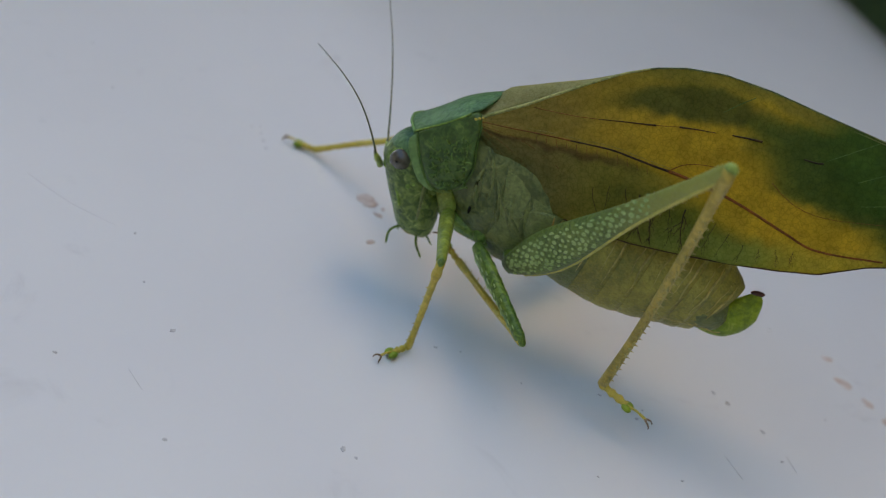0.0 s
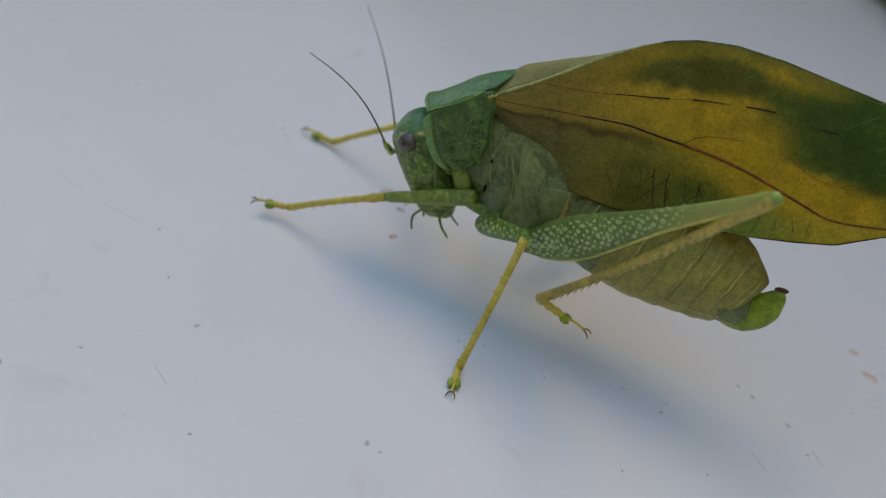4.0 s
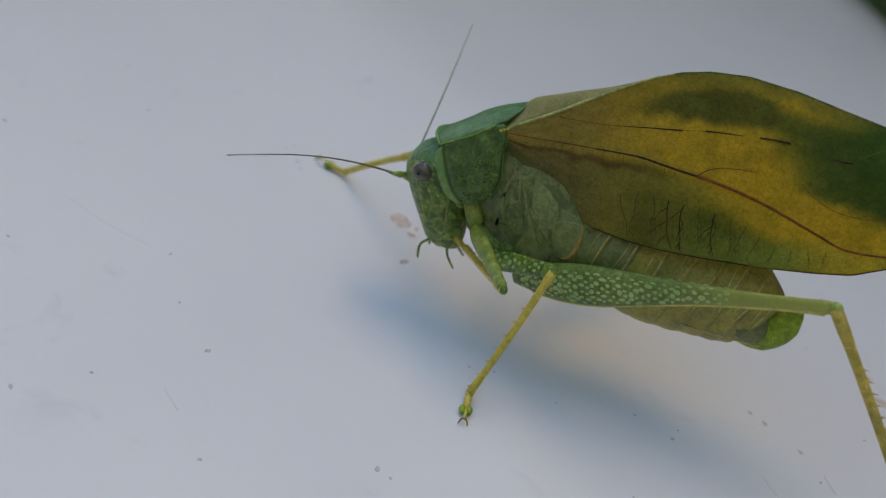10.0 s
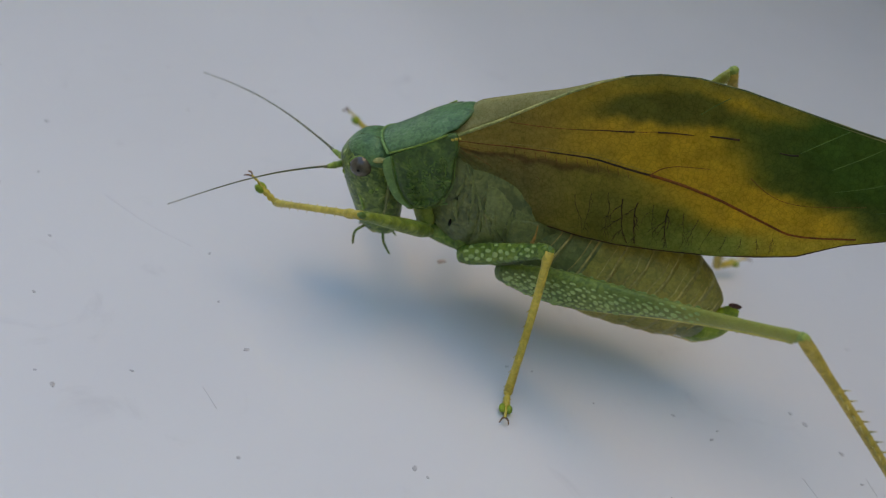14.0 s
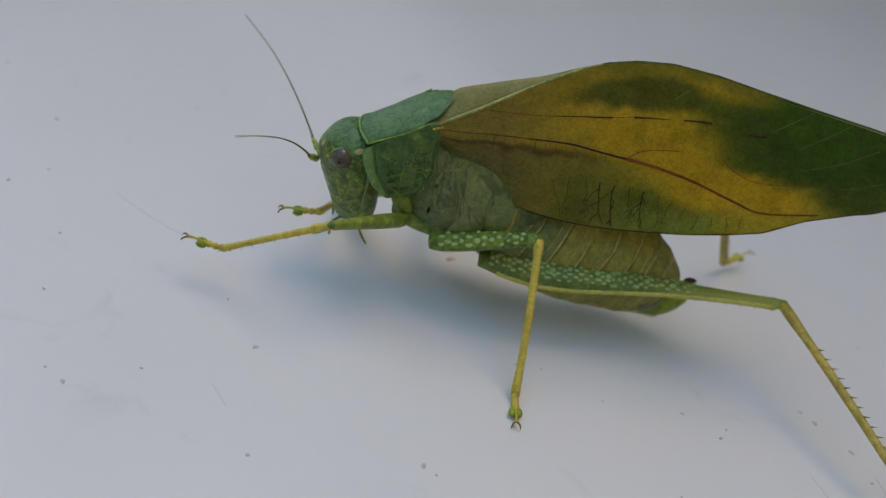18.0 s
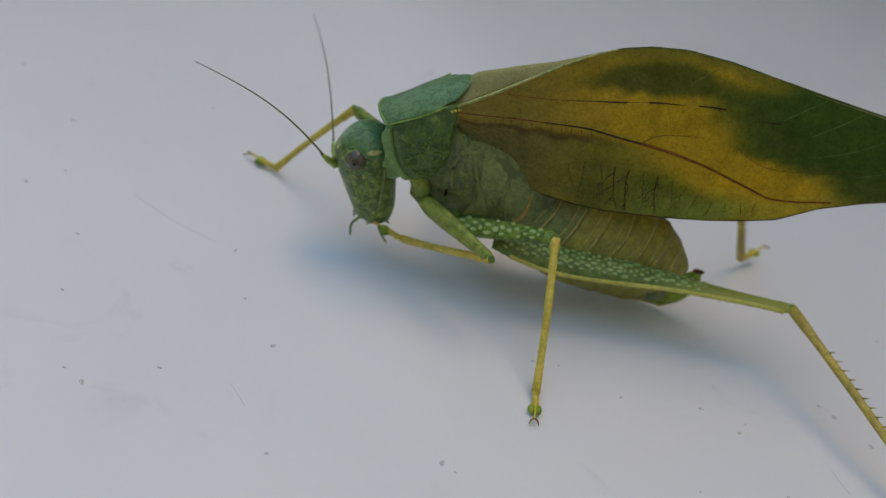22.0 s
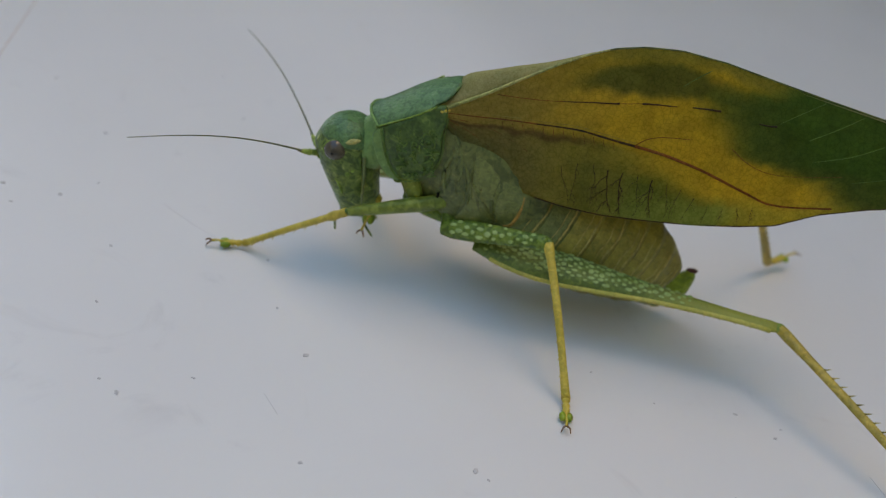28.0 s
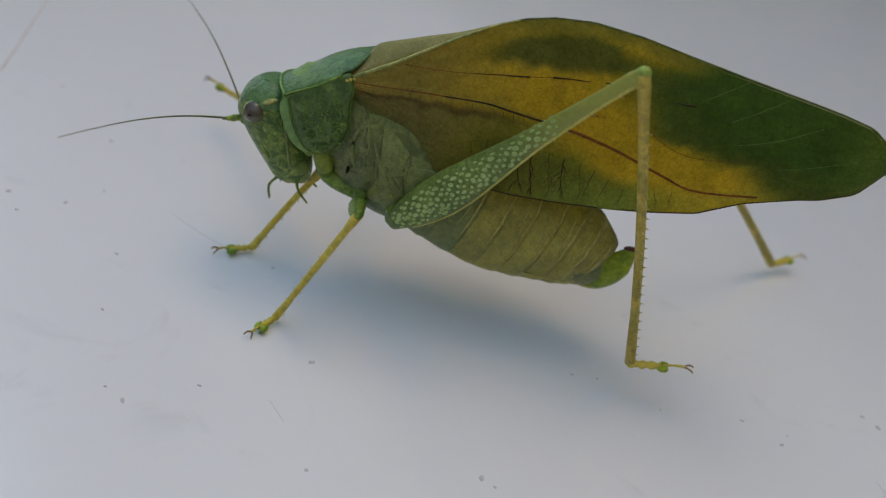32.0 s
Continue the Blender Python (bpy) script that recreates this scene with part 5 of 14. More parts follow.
    walk(antennae[1], [
        (0, pose(0.00489, -0.0009, -0.00221, 15.2, -32.6, -57.5)), (0.5, pose(0.00489, -0.0009, -0.00221, 14.7, -6.2, -61.9)),
        (1, pose(0.00489, -0.0009, -0.00221, 16.6, -1.9, -84.3)), (1.5, pose(0.00489, -0.0009, -0.00221, 16.5, 13.1, -69.2)),
        (2, pose(0.00489, -0.0009, -0.00221, 14.2, -28.3, -54.6)), (2.5, pose(0.00489, -0.0009, -0.00221, 15, 6, -61.3)),
        (3, pose(0.00489, -0.0009, -0.00221, 7.7, 7.8, -25.6)), (3.5, pose(0.00489, -0.0009, -0.00221, 13.3, -20.1, -52.2)),
        (5.5, pose(0.00489, -0.0009, -0.00221, 15.2, -23.5, -62.1)), (6, pose(0.00489, -0.0009, -0.00221, 16.7, -29.1, -68.1)),
        (6.5, pose(0.00489, -0.0009, -0.00221, 14, -5.5, -57.4)), (7, pose(0.00489, -0.0009, -0.00221, 7.9, -6.2, -28.2)),
        (7.5, pose(0.00489, -0.0009, -0.00221, 8.9, -14.7, -32.5)), (8, pose(0.00489, -0.0009, -0.00221, 13.4, -21.2, -52.6)),
        (8.5, pose(0.00489, -0.0009, -0.00221, 13.6, -21.2, -53.6)), (9, pose(0.00489, -0.0009, -0.00221, 14.9, -27.2, -58.6)),
        (9.5, pose(0.00489, -0.0009, -0.00221, 14.4, -26.5, -56.2)), (10, pose(0.00489, -0.0009, -0.00221, 18.5, -28.5, -84.6)),
        (10.2, pose(0.00489, -0.0009, -0.00221, 15.8, -20.5, -67.5)), (10.5, pose(0.00489, -0.0009, -0.00221, 11.7, -5.6, -44.6)),
        (11, pose(0.00489, -0.0009, -0.00221, 7.4, 15.6, -22.5)), (11.5, pose(0.00489, -0.0009, -0.00221, 9.7, -8.6, -35.9)),
        (12, pose(0.00489, -0.0009, -0.00221, 10.4, 6.7, -36.3)), (12.5, pose(0.00489, -0.0009, -0.00221, 16, 13.8, -63.6)),
        (13, pose(0.00489, -0.0009, -0.00221, 12.8, -13.3, -50.5)), (13.5, pose(0.00489, -0.0009, -0.00221, 15.5, 16.8, -57.2)),
        (14, pose(0.00489, -0.0009, -0.00221, 10.1, 8.2, -34.7)), (14.5, pose(0.00489, -0.0009, -0.00221, 12.3, 6.1, -44.9)),
        (16.5, pose(0.00489, -0.0009, -0.00221, 11.5, 15.2, -37.9)), (17, pose(0.00489, -0.0009, -0.00221, 13, -0.8, -50.4)),
        (17.5, pose(0.00489, -0.0009, -0.00221, 15.7, -2.2, -70.2)), (18, pose(0.00489, -0.0009, -0.00221, 14.4, -5.4, -59.5)),
        (18.5, pose(0.00489, -0.0009, -0.00221, 11, 0.7, -40.1)), (19, pose(0.00489, -0.0009, -0.00221, 16.2, -6.6, -75.8)),
        (19.5, pose(0.00489, -0.0009, -0.00221, 16, -4.6, -73.9)), (20, pose(0.00489, -0.0009, -0.00221, 16.7, 4.4, -83.7)),
        (20.5, pose(0.00489, -0.0009, -0.00221, 12.8, -6.1, -50)), (21, pose(0.00489, -0.0009, -0.00221, 16.6, -2.1, -84.8)),
        (21.1, pose(0.00489, -0.0009, -0.00221, 16.6, -11.5, -80.2)), (21.2, pose(0.00489, -0.0009, -0.00221, 17.2, -37.7, -64.1)),
        (21.3, pose(0.00489, -0.0009, -0.00221, -14.8, -60, 38.2)), (21.4, pose(0.00489, -0.0009, -0.00221, -18.7, -38.7, 71.7)),
        (21.5, pose(0.00489, -0.0009, -0.00221, -18.1, -29.8, 78.3)), (21.6, pose(0.00489, -0.0009, -0.00221, -18.3, -39.6, 68.4)),
        (21.7, pose(0.00489, -0.0009, -0.00221, -11.6, -56.3, 31.8)), (21.8, pose(0.00489, -0.0009, -0.00221, 13.5, -44.3, -44.1)),
        (21.9, pose(0.00489, -0.0009, -0.00221, 15.8, -21.9, -66.7)), (22, pose(0.00489, -0.0009, -0.00221, 16.1, -11.2, -73.9)),
        (22.5, pose(0.00489, -0.0009, -0.00221, 17.8, 20, -87.2)), (23, pose(0.00489, -0.0009, -0.00221, 16.6, -5.1, -83.7)),
        (23.2, pose(0.00489, -0.0009, -0.00221, 15.1, -0.7, -64.5)), (23.5, pose(0.00489, -0.0009, -0.00221, 10, 6, -34.9)),
        (23.7, pose(0.00489, -0.0009, -0.00221, 12.8, -2.3, -49.8)), (24, pose(0.00489, -0.0009, -0.00221, 16.2, -14.6, -73.3)),
        (24.3, pose(0.00489, -0.0009, -0.00221, 11.7, 3.8, -42.6)), (24.5, pose(0.00489, -0.0009, -0.00221, 7.4, 15.4, -22.6)),
        (25, pose(0.00489, -0.0009, -0.00221, 8.7, 24.9, -24)), (25.2, pose(0.00489, -0.0009, -0.00221, 10.3, 11.2, -34.4)),
        (25.5, pose(0.00489, -0.0009, -0.00221, 12.5, -10.3, -48.8)), (26.5, pose(0.00489, -0.0009, -0.00221, 16.2, -18.6, -71.3)),
        (27.5, pose(0.00489, -0.0009, -0.00221, 18.3, -24, -95.6)), (27.7, pose(0.00489, -0.0009, -0.00221, 16.9, -17.2, -79.5)),
        (28, pose(0.00489, -0.0009, -0.00221, 14, -4.7, -57.1)), (28.5, pose(0.00489, -0.0009, -0.00221, 16.9, -12.7, -83.9)),
        (28.8, pose(0.00489, -0.0009, -0.00221, 14.5, 0.9, -59.1)), (29, pose(0.00489, -0.0009, -0.00221, 12.2, 9.8, -43.1)),
        (29.5, pose(0.00489, -0.0009, -0.00221, 9.8, -6.5, -35.8)), (30, pose(0.00489, -0.0009, -0.00221, 15, -0.5, -63.3)),
        (30.5, pose(0.00489, -0.0009, -0.00221, 10.8, 6.8, -38)), (31, pose(0.00489, -0.0009, -0.00221, 9.7, -11.7, -36)),
        (31.5, pose(0.00489, -0.0009, -0.00221, 13.1, -8.3, -52.3)), (32, pose(0.00489, -0.0009, -0.00221, 13.4, -10.1, -53.6)),])
    walk(abdomen, [
        (0, pose(-0.00431, 0, 0.00939, 0, 7.8, 2.7)), (0.5, pose(-0.00418, 0, 0.00939, 0, 7.8, 3)), (1.5, pose(-0.00473, 0, 0.00939, 0, 8.3, 2.2)),
        (2.5, pose(-0.00491, 0, 0.00939, 0, 7.7, 1.9)), (3.5, pose(-0.00527, 0, 0.00939, 0, 5.4, 0.7)),
        (5.5, pose(-0.00562, 0, 0.00919, 0, 0.4, -2.4)), (6, pose(-0.00598, 0, 0.00919, 0, 2.1, -1.9)), (7, pose(-0.00598, 0, 0.00939, 0, 5.1, -0.6)),
        (8, pose(-0.00556, 0, 0.00939, 0, 4.5, -0.1)), (10, pose(-0.00514, 0, 0.00939, 0, 6.6, 1.3)), (11, pose(-0.00526, 0, 0.00939, 0, 6.9, 1)),
        (13, pose(-0.0057, 0, 0.00859, 0, 3.9, -1.9)), (14, pose(-0.00542, 0, 0.00859, 0, 1.9, -2.1)),
        (16.5, pose(-0.00514, 0, 0.00799, 0, 1.2, -0.4)), (17, pose(-0.00519, 0, 0.00799, 0, 1.4, -0.9)),
        (17.5, pose(-0.00498, 0, 0.00799, 0, -0.6, -0.2)), (18, pose(-0.00494, 0, 0.00799, 0, 1.1, 1.4)),
        (18.5, pose(-0.00491, 0, 0.00799, 0, 1.3, 1.8)), (19, pose(-0.00487, 0, 0.00799, 0, -0.8, 0.9)),
        (20, pose(-0.00472, 0, 0.00799, 0, -1.5, 2.1)), (20.5, pose(-0.00482, 0, 0.00799, 0, 0.5, 2.2)),
        (21, pose(-0.00484, 0, 0.00799, 0, 0.0, 1.6)), (22, pose(-0.0047, 0, 0.00799, 0, -1.5, 2.2)), (23, pose(-0.00485, 0, 0.00799, 0, -0.8, 1.1)),
        (23.5, pose(-0.00487, 0, 0.00799, 0, -1.5, 0.4)), (24, pose(-0.00458, 0, 0.00799, 0, -2.2, 2.8)),
        (24.5, pose(-0.00454, 0, 0.00799, 0, -0.4, 4.1)), (25.5, pose(-0.00442, 0, 0.00799, 0, -2.3, 4.5)),
        (28, pose(-0.0043, 0, 0.00799, 0, -1.3, 6.6)), (28.5, pose(-0.00435, 0, 0.00799, 0, 1.1, 6.5)),
        (29, pose(-0.00427, 0, 0.00799, 0, 0.6, 6.3)), (29.5, pose(-0.00415, 0, 0.00799, 0, -1.1, 6.2)),
        (30, pose(-0.00439, 0, 0.00799, 0, 1.2, 4.8)), (30.5, pose(-0.00416, 0, 0.00799, 0, -0.5, 6.2)),
        (31, pose(-0.00421, 0, 0.00799, 0, -0.3, 5.6)), (31.5, pose(-0.00414, 0, 0.00799, 0, 3.0, 6.2)), (32, pose(-0.00436, 0, 0.00799, 0, 4.0, 5.6)),])
    walk(front_near[0], [
        (0, pose(0.00353, 0.00205, 0.00915, -4.1, 2.1, 105.1)), (0.5, pose(0.00354, 0.00199, 0.00912, -4.3, 0.8, 105)),
        (1, pose(0.00356, 0.00193, 0.00909, -6.3, -1.5, 105)), (1.2, pose(0.0035, 0.0021, 0.00906, -8.9, -4.7, 104)),
        (1.5, pose(0.00341, 0.00237, 0.00903, -13.1, -9.3, 102.6)), (1.6, pose(0.00338, 0.00245, 0.00902, -13.3, -9.5, 101.8)),
        (1.7, pose(0.00333, 0.00273, 0.00907, -32.3, -14.5, 93.4)), (1.8, pose(0.00327, 0.003, 0.00912, -59, -11.6, 80.1)),
        (1.9, pose(0.00274, 0.00303, 0.00922, -59.7, -3.1, 42.8)), (2, pose(0.00221, 0.00305, 0.00932, -30.6, 14.3, -5)),
        (2.2, pose(0.00226, 0.00304, 0.00933, -39.3, 15.5, -4.7)), (2.5, pose(0.00233, 0.00302, 0.00935, -52.3, 17.4, -4.4)),
        (2.7, pose(0.00238, 0.00301, 0.00937, -54, 18.5, -3.2)), (2.9, pose(0.00243, 0.00299, 0.00938, -55.8, 19.7, -1.9)),
        (3.1, pose(0.00247, 0.00298, 0.0094, -56.1, 19.6, 1.5)), (3.2, pose(0.00327, 0.003, 0.00912, -65.9, -9.7, 45.4)),
        (3.3, pose(0.00277, 0.00303, 0.00927, -56.9, 3.1, 23)), (3.4, pose(0.00226, 0.00305, 0.00942, -23.2, 19.2, -3.9)),
        (3.5, pose(0.00223, 0.00305, 0.00944, -21.1, 19.7, -4)), (4, pose(0.00208, 0.00306, 0.00952, -29.5, 20.5, -4.4)),
        (4.5, pose(0.00194, 0.00307, 0.0096, -38.1, 21.3, -4.8)), (5, pose(0.00179, 0.00308, 0.00968, -46.5, 22.2, -5.3)),
        (5.5, pose(0.00164, 0.00309, 0.00976, -54.5, 23.2, -5.9)), (5.8, pose(0.0023, 0.00305, 0.00952, -56.5, 24.5, -5.4)),
        (6, pose(0.00273, 0.00303, 0.00936, -57.6, 25.3, -5)), (6.2, pose(0.00267, 0.00303, 0.00935, -47.9, 24, -5.1)),
        (6.5, pose(0.00259, 0.00303, 0.00934, -35.5, 22.4, -5.1)), (6.7, pose(0.00253, 0.00304, 0.00933, -41.8, 21.1, -6.2)),
        (6.8, pose(0.0025, 0.00304, 0.00933, -44.5, 20.4, -6.7)), (7, pose(0.00244, 0.00304, 0.00932, -48.9, 19, -7.9)),
        (7.1, pose(0.00241, 0.00304, 0.00932, -44, 19.1, -8.1)), (7.2, pose(0.00238, 0.00304, 0.00932, -39.8, 19.3, -8.3)),
        (7.3, pose(0.00282, 0.00302, 0.00922, -51.5, -1.5, 22.4)), (7.4, pose(0.00327, 0.003, 0.00912, -60.1, -15.9, 48.6)),
        (7.5, pose(0.00327, 0.003, 0.00912, -57.8, -24.9, 54.2)), (7.6, pose(0.00327, 0.003, 0.00912, -59.9, -24.4, 58.6)),
        (7.7, pose(0.00327, 0.003, 0.00912, -61.3, -23.6, 62.6)), (7.8, pose(0.00327, 0.003, 0.00912, -65.9, -24.2, 74.2)),
        (7.9, pose(0.00327, 0.003, 0.00912, -69.3, -24, 86.4)), (8, pose(0.00327, 0.003, 0.00912, -46.4, -11.3, 96.3)),
        (8.1, pose(0.00327, 0.003, 0.00912, -48.4, -7.3, 106)), (8.2, pose(0.00327, 0.003, 0.00912, -45.7, -1.9, 114.2)),
        (8.3, pose(0.00327, 0.003, 0.00912, -38.1, 0.4, 115)), (8.4, pose(0.00327, 0.003, 0.00912, -30.6, 2.6, 116.2)),
        (8.5, pose(0.00327, 0.003, 0.00912, -23.5, 4.5, 117.9)), (8.6, pose(0.00327, 0.003, 0.00912, -17.6, 5.6, 119.9)),
        (8.7, pose(0.00327, 0.003, 0.00912, -12.3, 6.4, 121.9)), (8.8, pose(0.00327, 0.003, 0.00912, -7.4, 7, 123.9)),
        (9, pose(0.00327, 0.003, 0.00912, 0.7, 7.6, 127.4)), (9.5, pose(0.00327, 0.003, 0.00912, 4, 7.2, 125.9)),
        (10, pose(0.00327, 0.003, 0.00912, 6.8, 5.2, 124.2)), (10.1, pose(0.00327, 0.003, 0.00912, -17.2, 1.1, 115.6)),
        (10.2, pose(0.00327, 0.003, 0.00912, -43.9, -8.7, 108.7)), (10.3, pose(0.00327, 0.003, 0.00912, -61.9, -16.9, 95.1)),
        (10.4, pose(0.00327, 0.003, 0.00912, -59.5, -24.5, 81.1)), (10.5, pose(0.00327, 0.003, 0.00912, -58.6, -21.9, 68.2)),
        (10.6, pose(0.00327, 0.003, 0.00912, -56.2, -19, 64.5)), (10.7, pose(0.00327, 0.003, 0.00912, -54.1, -15.9, 60.8)),
        (10.8, pose(0.00314, 0.00301, 0.00914, -50.3, -7.8, 40.6)), (10.9, pose(0.00302, 0.00301, 0.00917, -45.3, 3.8, 16.6)),
        (11, pose(0.00289, 0.00302, 0.0092, -33.3, 17, -5.9)), (11.2, pose(0.00257, 0.00303, 0.00923, -36.7, 17.3, -8.4)),
        (11.3, pose(0.00241, 0.00304, 0.00924, -37.9, 17.4, -9.7)), (11.4, pose(0.00264, 0.00303, 0.0092, -46.3, 5.7, -0.8)),
        (11.5, pose(0.00327, 0.003, 0.00912, -60.7, -15.3, 20.9)), (11.6, pose(0.00327, 0.003, 0.00912, -54.1, -15.2, 40.7)),
        (11.7, pose(0.00327, 0.003, 0.00912, -44.6, -10.4, 55.1)), (11.8, pose(0.00327, 0.003, 0.00912, -49.1, -9.6, 46.3)),
        (11.9, pose(0.00327, 0.003, 0.00912, -53.4, -7.5, 36.5)), (12, pose(0.00327, 0.003, 0.00912, -58.1, -3.7, 24.6)),
        (12.1, pose(0.00327, 0.003, 0.00912, -54.7, -6.2, 31.1)), (12.2, pose(0.00327, 0.003, 0.00912, -51.7, -7.9, 36.5)),
        (12.3, pose(0.00327, 0.003, 0.00912, -48.8, -9.1, 41.4)), (12.4, pose(0.00327, 0.003, 0.00912, -49.4, -12.1, 46.3)),
        (12.5, pose(0.00327, 0.003, 0.00912, -50, -15, 51.2)), (12.6, pose(0.00327, 0.003, 0.00912, -56.5, -17.3, 42.9)),
        (12.7, pose(0.00327, 0.003, 0.00912, -60.7, -17.5, 31.9)), (12.8, pose(0.00327, 0.003, 0.00912, -57.5, -19, 31.5)),
        (12.9, pose(0.00327, 0.003, 0.00912, -54.1, -20.4, 31)), (13, pose(0.00327, 0.003, 0.00912, -50.5, -21.6, 30.2)),
        (13.1, pose(0.00327, 0.003, 0.00912, -54.5, -22.2, 32.6)), (13.2, pose(0.00327, 0.003, 0.00912, -58.4, -22.6, 34.9)),
        (13.3, pose(0.00327, 0.003, 0.00912, -55.8, -21.4, 31.8)), (13.4, pose(0.00327, 0.003, 0.00912, -53.1, -20.1, 28.7)),
        (13.5, pose(0.00327, 0.003, 0.00912, -50.3, -18.6, 25.5)), (13.6, pose(0.00327, 0.003, 0.00912, -51.4, -16, 29.4)),
        (13.7, pose(0.00327, 0.003, 0.00912, -51.7, -13.1, 32.7)), (13.8, pose(0.00327, 0.003, 0.00912, -51.4, -9.9, 35.6)),
        (13.9, pose(0.00327, 0.003, 0.00912, -56.6, -18.8, 41.7)), (14, pose(0.00327, 0.003, 0.00912, -63.5, -26.8, 46.9)),
        (14.1, pose(0.00327, 0.003, 0.00912, -51.1, -20.5, 57.5)), (14.2, pose(0.00327, 0.003, 0.00912, -35.6, -11, 63.6)),
        (14.3, pose(0.00327, 0.003, 0.00912, -43.2, -14.5, 56.9)), (14.4, pose(0.00327, 0.003, 0.00912, -48.4, -16, 48.5)),
        (14.5, pose(0.00327, 0.003, 0.00912, -50.6, -15.3, 37.7)), (14.6, pose(0.00329, 0.00307, 0.00913, -50.9, -16, 40.2)),
        (14.8, pose(0.00334, 0.00321, 0.00916, -51, -16.9, 44.9)), (14.9, pose(0.00336, 0.00327, 0.00918, -50.8, -17.2, 47)),
        (15, pose(0.00339, 0.00334, 0.00919, -50.4, -17.3, 49)), (15.1, pose(0.00341, 0.00341, 0.00921, -50, -17.4, 51)),
        (15.3, pose(0.00346, 0.00355, 0.00924, -48.6, -17.4, 54.6)), (15.4, pose(0.00348, 0.00362, 0.00925, -47.7, -17.3, 56.2)),
        (15.6, pose(0.00352, 0.00375, 0.00928, -45.4, -16.9, 59.4)), (15.8, pose(0.00357, 0.00389, 0.00931, -42.6, -16.2, 62.3)),
        (15.9, pose(0.00359, 0.00396, 0.00933, -41, -15.8, 63.7)), (16.1, pose(0.00364, 0.0041, 0.00936, -37.4, -14.7, 66.3)),
        (16.2, pose(0.00366, 0.00417, 0.00937, -35.4, -14.1, 67.6)), (16.4, pose(0.00371, 0.0043, 0.0094, -31.3, -12.6, 70.1)),
        (16.5, pose(0.00373, 0.00437, 0.00942, -29.1, -11.8, 71.3)), (16.8, pose(0.00396, 0.00529, 0.00955, -27.5, -10.7, 72.8)),
        (17, pose(0.00411, 0.00591, 0.00965, -26.6, -9.9, 73.8)), (17.1, pose(0.00411, 0.00593, 0.00965, -26.4, -9.9, 73.9)),
        (17.5, pose(0.00411, 0.00601, 0.00966, -25.7, -9.9, 74.4)), (17.6, pose(0.00369, 0.0045, 0.00939, -33.5, -34.1, 85.3)),
        (17.7, pose(0.00327, 0.003, 0.00912, 136.2, -2.9, 62.2)), (17.8, pose(0.00327, 0.003, 0.00912, -42.6, -29.8, 74.5)),
        (17.9, pose(0.00327, 0.003, 0.00912, -43.8, -11.9, 48.4)), (18, pose(0.00327, 0.003, 0.00912, -46.4, -11.8, 42)),
        (18.1, pose(0.00327, 0.003, 0.00912, -47.6, -12.3, 42.4)), (18.2, pose(0.00327, 0.003, 0.00912, -48.8, -12.5, 42.6)),
        (18.3, pose(0.00281, 0.00284, 0.00925, -48, -4.5, 36.2)), (18.4, pose(0.00236, 0.00268, 0.00938, -48.5, 4.6, 28.9)),
        (18.5, pose(0.0019, 0.00251, 0.00951, -51.2, 15.2, 19.5)), (18.8, pose(0.00164, 0.00253, 0.00955, -47.2, 14.4, 16.3)),
        (19, pose(0.00146, 0.00255, 0.00958, -44.2, 14, 14)), (19.5, pose(0.00157, 0.00246, 0.00955, -47.6, 14.5, 16.8)),
        (19.8, pose(0.00163, 0.00241, 0.00953, -47.4, 14.3, 19)), (20.2, pose(0.00172, 0.00234, 0.00951, -46.4, 13, 23)),
        (20.3, pose(0.00249, 0.00267, 0.00931, -51.7, -4.9, 46.4)), (20.4, pose(0.00327, 0.003, 0.00912, -60.6, -19, 66.3)),
        (20.5, pose(0.00327, 0.003, 0.00912, -53.6, -20, 75.5)), (20.6, pose(0.00327, 0.003, 0.00912, -49.9, -7.5, 92.4)),
        (20.7, pose(0.00327, 0.003, 0.00912, -43.6, -5.6, 103.3)), (20.8, pose(0.00327, 0.003, 0.00912, -28.1, -5.6, 116.2)),
        (20.9, pose(0.00327, 0.003, 0.00912, -17.3, -0.4, 123.4)), (21, pose(0.00327, 0.003, 0.00912, -7, 2.7, 131.2)),
        (21.5, pose(0.00327, 0.003, 0.00912, -4.2, 1.5, 134)), (22, pose(0.00327, 0.003, 0.00912, -0.7, 2.1, 136.7)),
        (22.2, pose(0.00327, 0.003, 0.00912, -1.3, 0.9, 134.7)), (22.5, pose(0.00327, 0.003, 0.00912, -2.1, -1, 131.8)),
        (22.8, pose(0.00327, 0.003, 0.00912, -0.6, -2.5, 128.9)), (23, pose(0.00327, 0.003, 0.00912, 0.5, -3.3, 126.9)),
        (23.1, pose(0.00327, 0.003, 0.00912, -11.1, -14.6, 113.1)), (23.2, pose(0.00327, 0.003, 0.00912, -13.5, -25.5, 97.9)),
        (23.3, pose(0.00327, 0.003, 0.00912, -50.8, -32.9, 90.8)), (23.4, pose(0.00327, 0.003, 0.00912, -57.8, -32.8, 74.1)),
        (23.5, pose(0.00327, 0.003, 0.00912, -50.1, -18.4, 52.7)), (23.6, pose(0.00031, 0.00235, 0.01015, -56.1, 24.4, 4.2)),
        (23.7, pose(0.00058, 0.00238, 0.01001, -52.7, 23.1, 5.8)), (23.8, pose(0.00084, 0.00242, 0.00988, -48.7, 19.3, 10.1)),
        (23.9, pose(0.0011, 0.00246, 0.00974, -45.7, 16.3, 12.7)), (24, pose(0.00136, 0.0025, 0.0096, -43.3, 13.8, 14.6)),
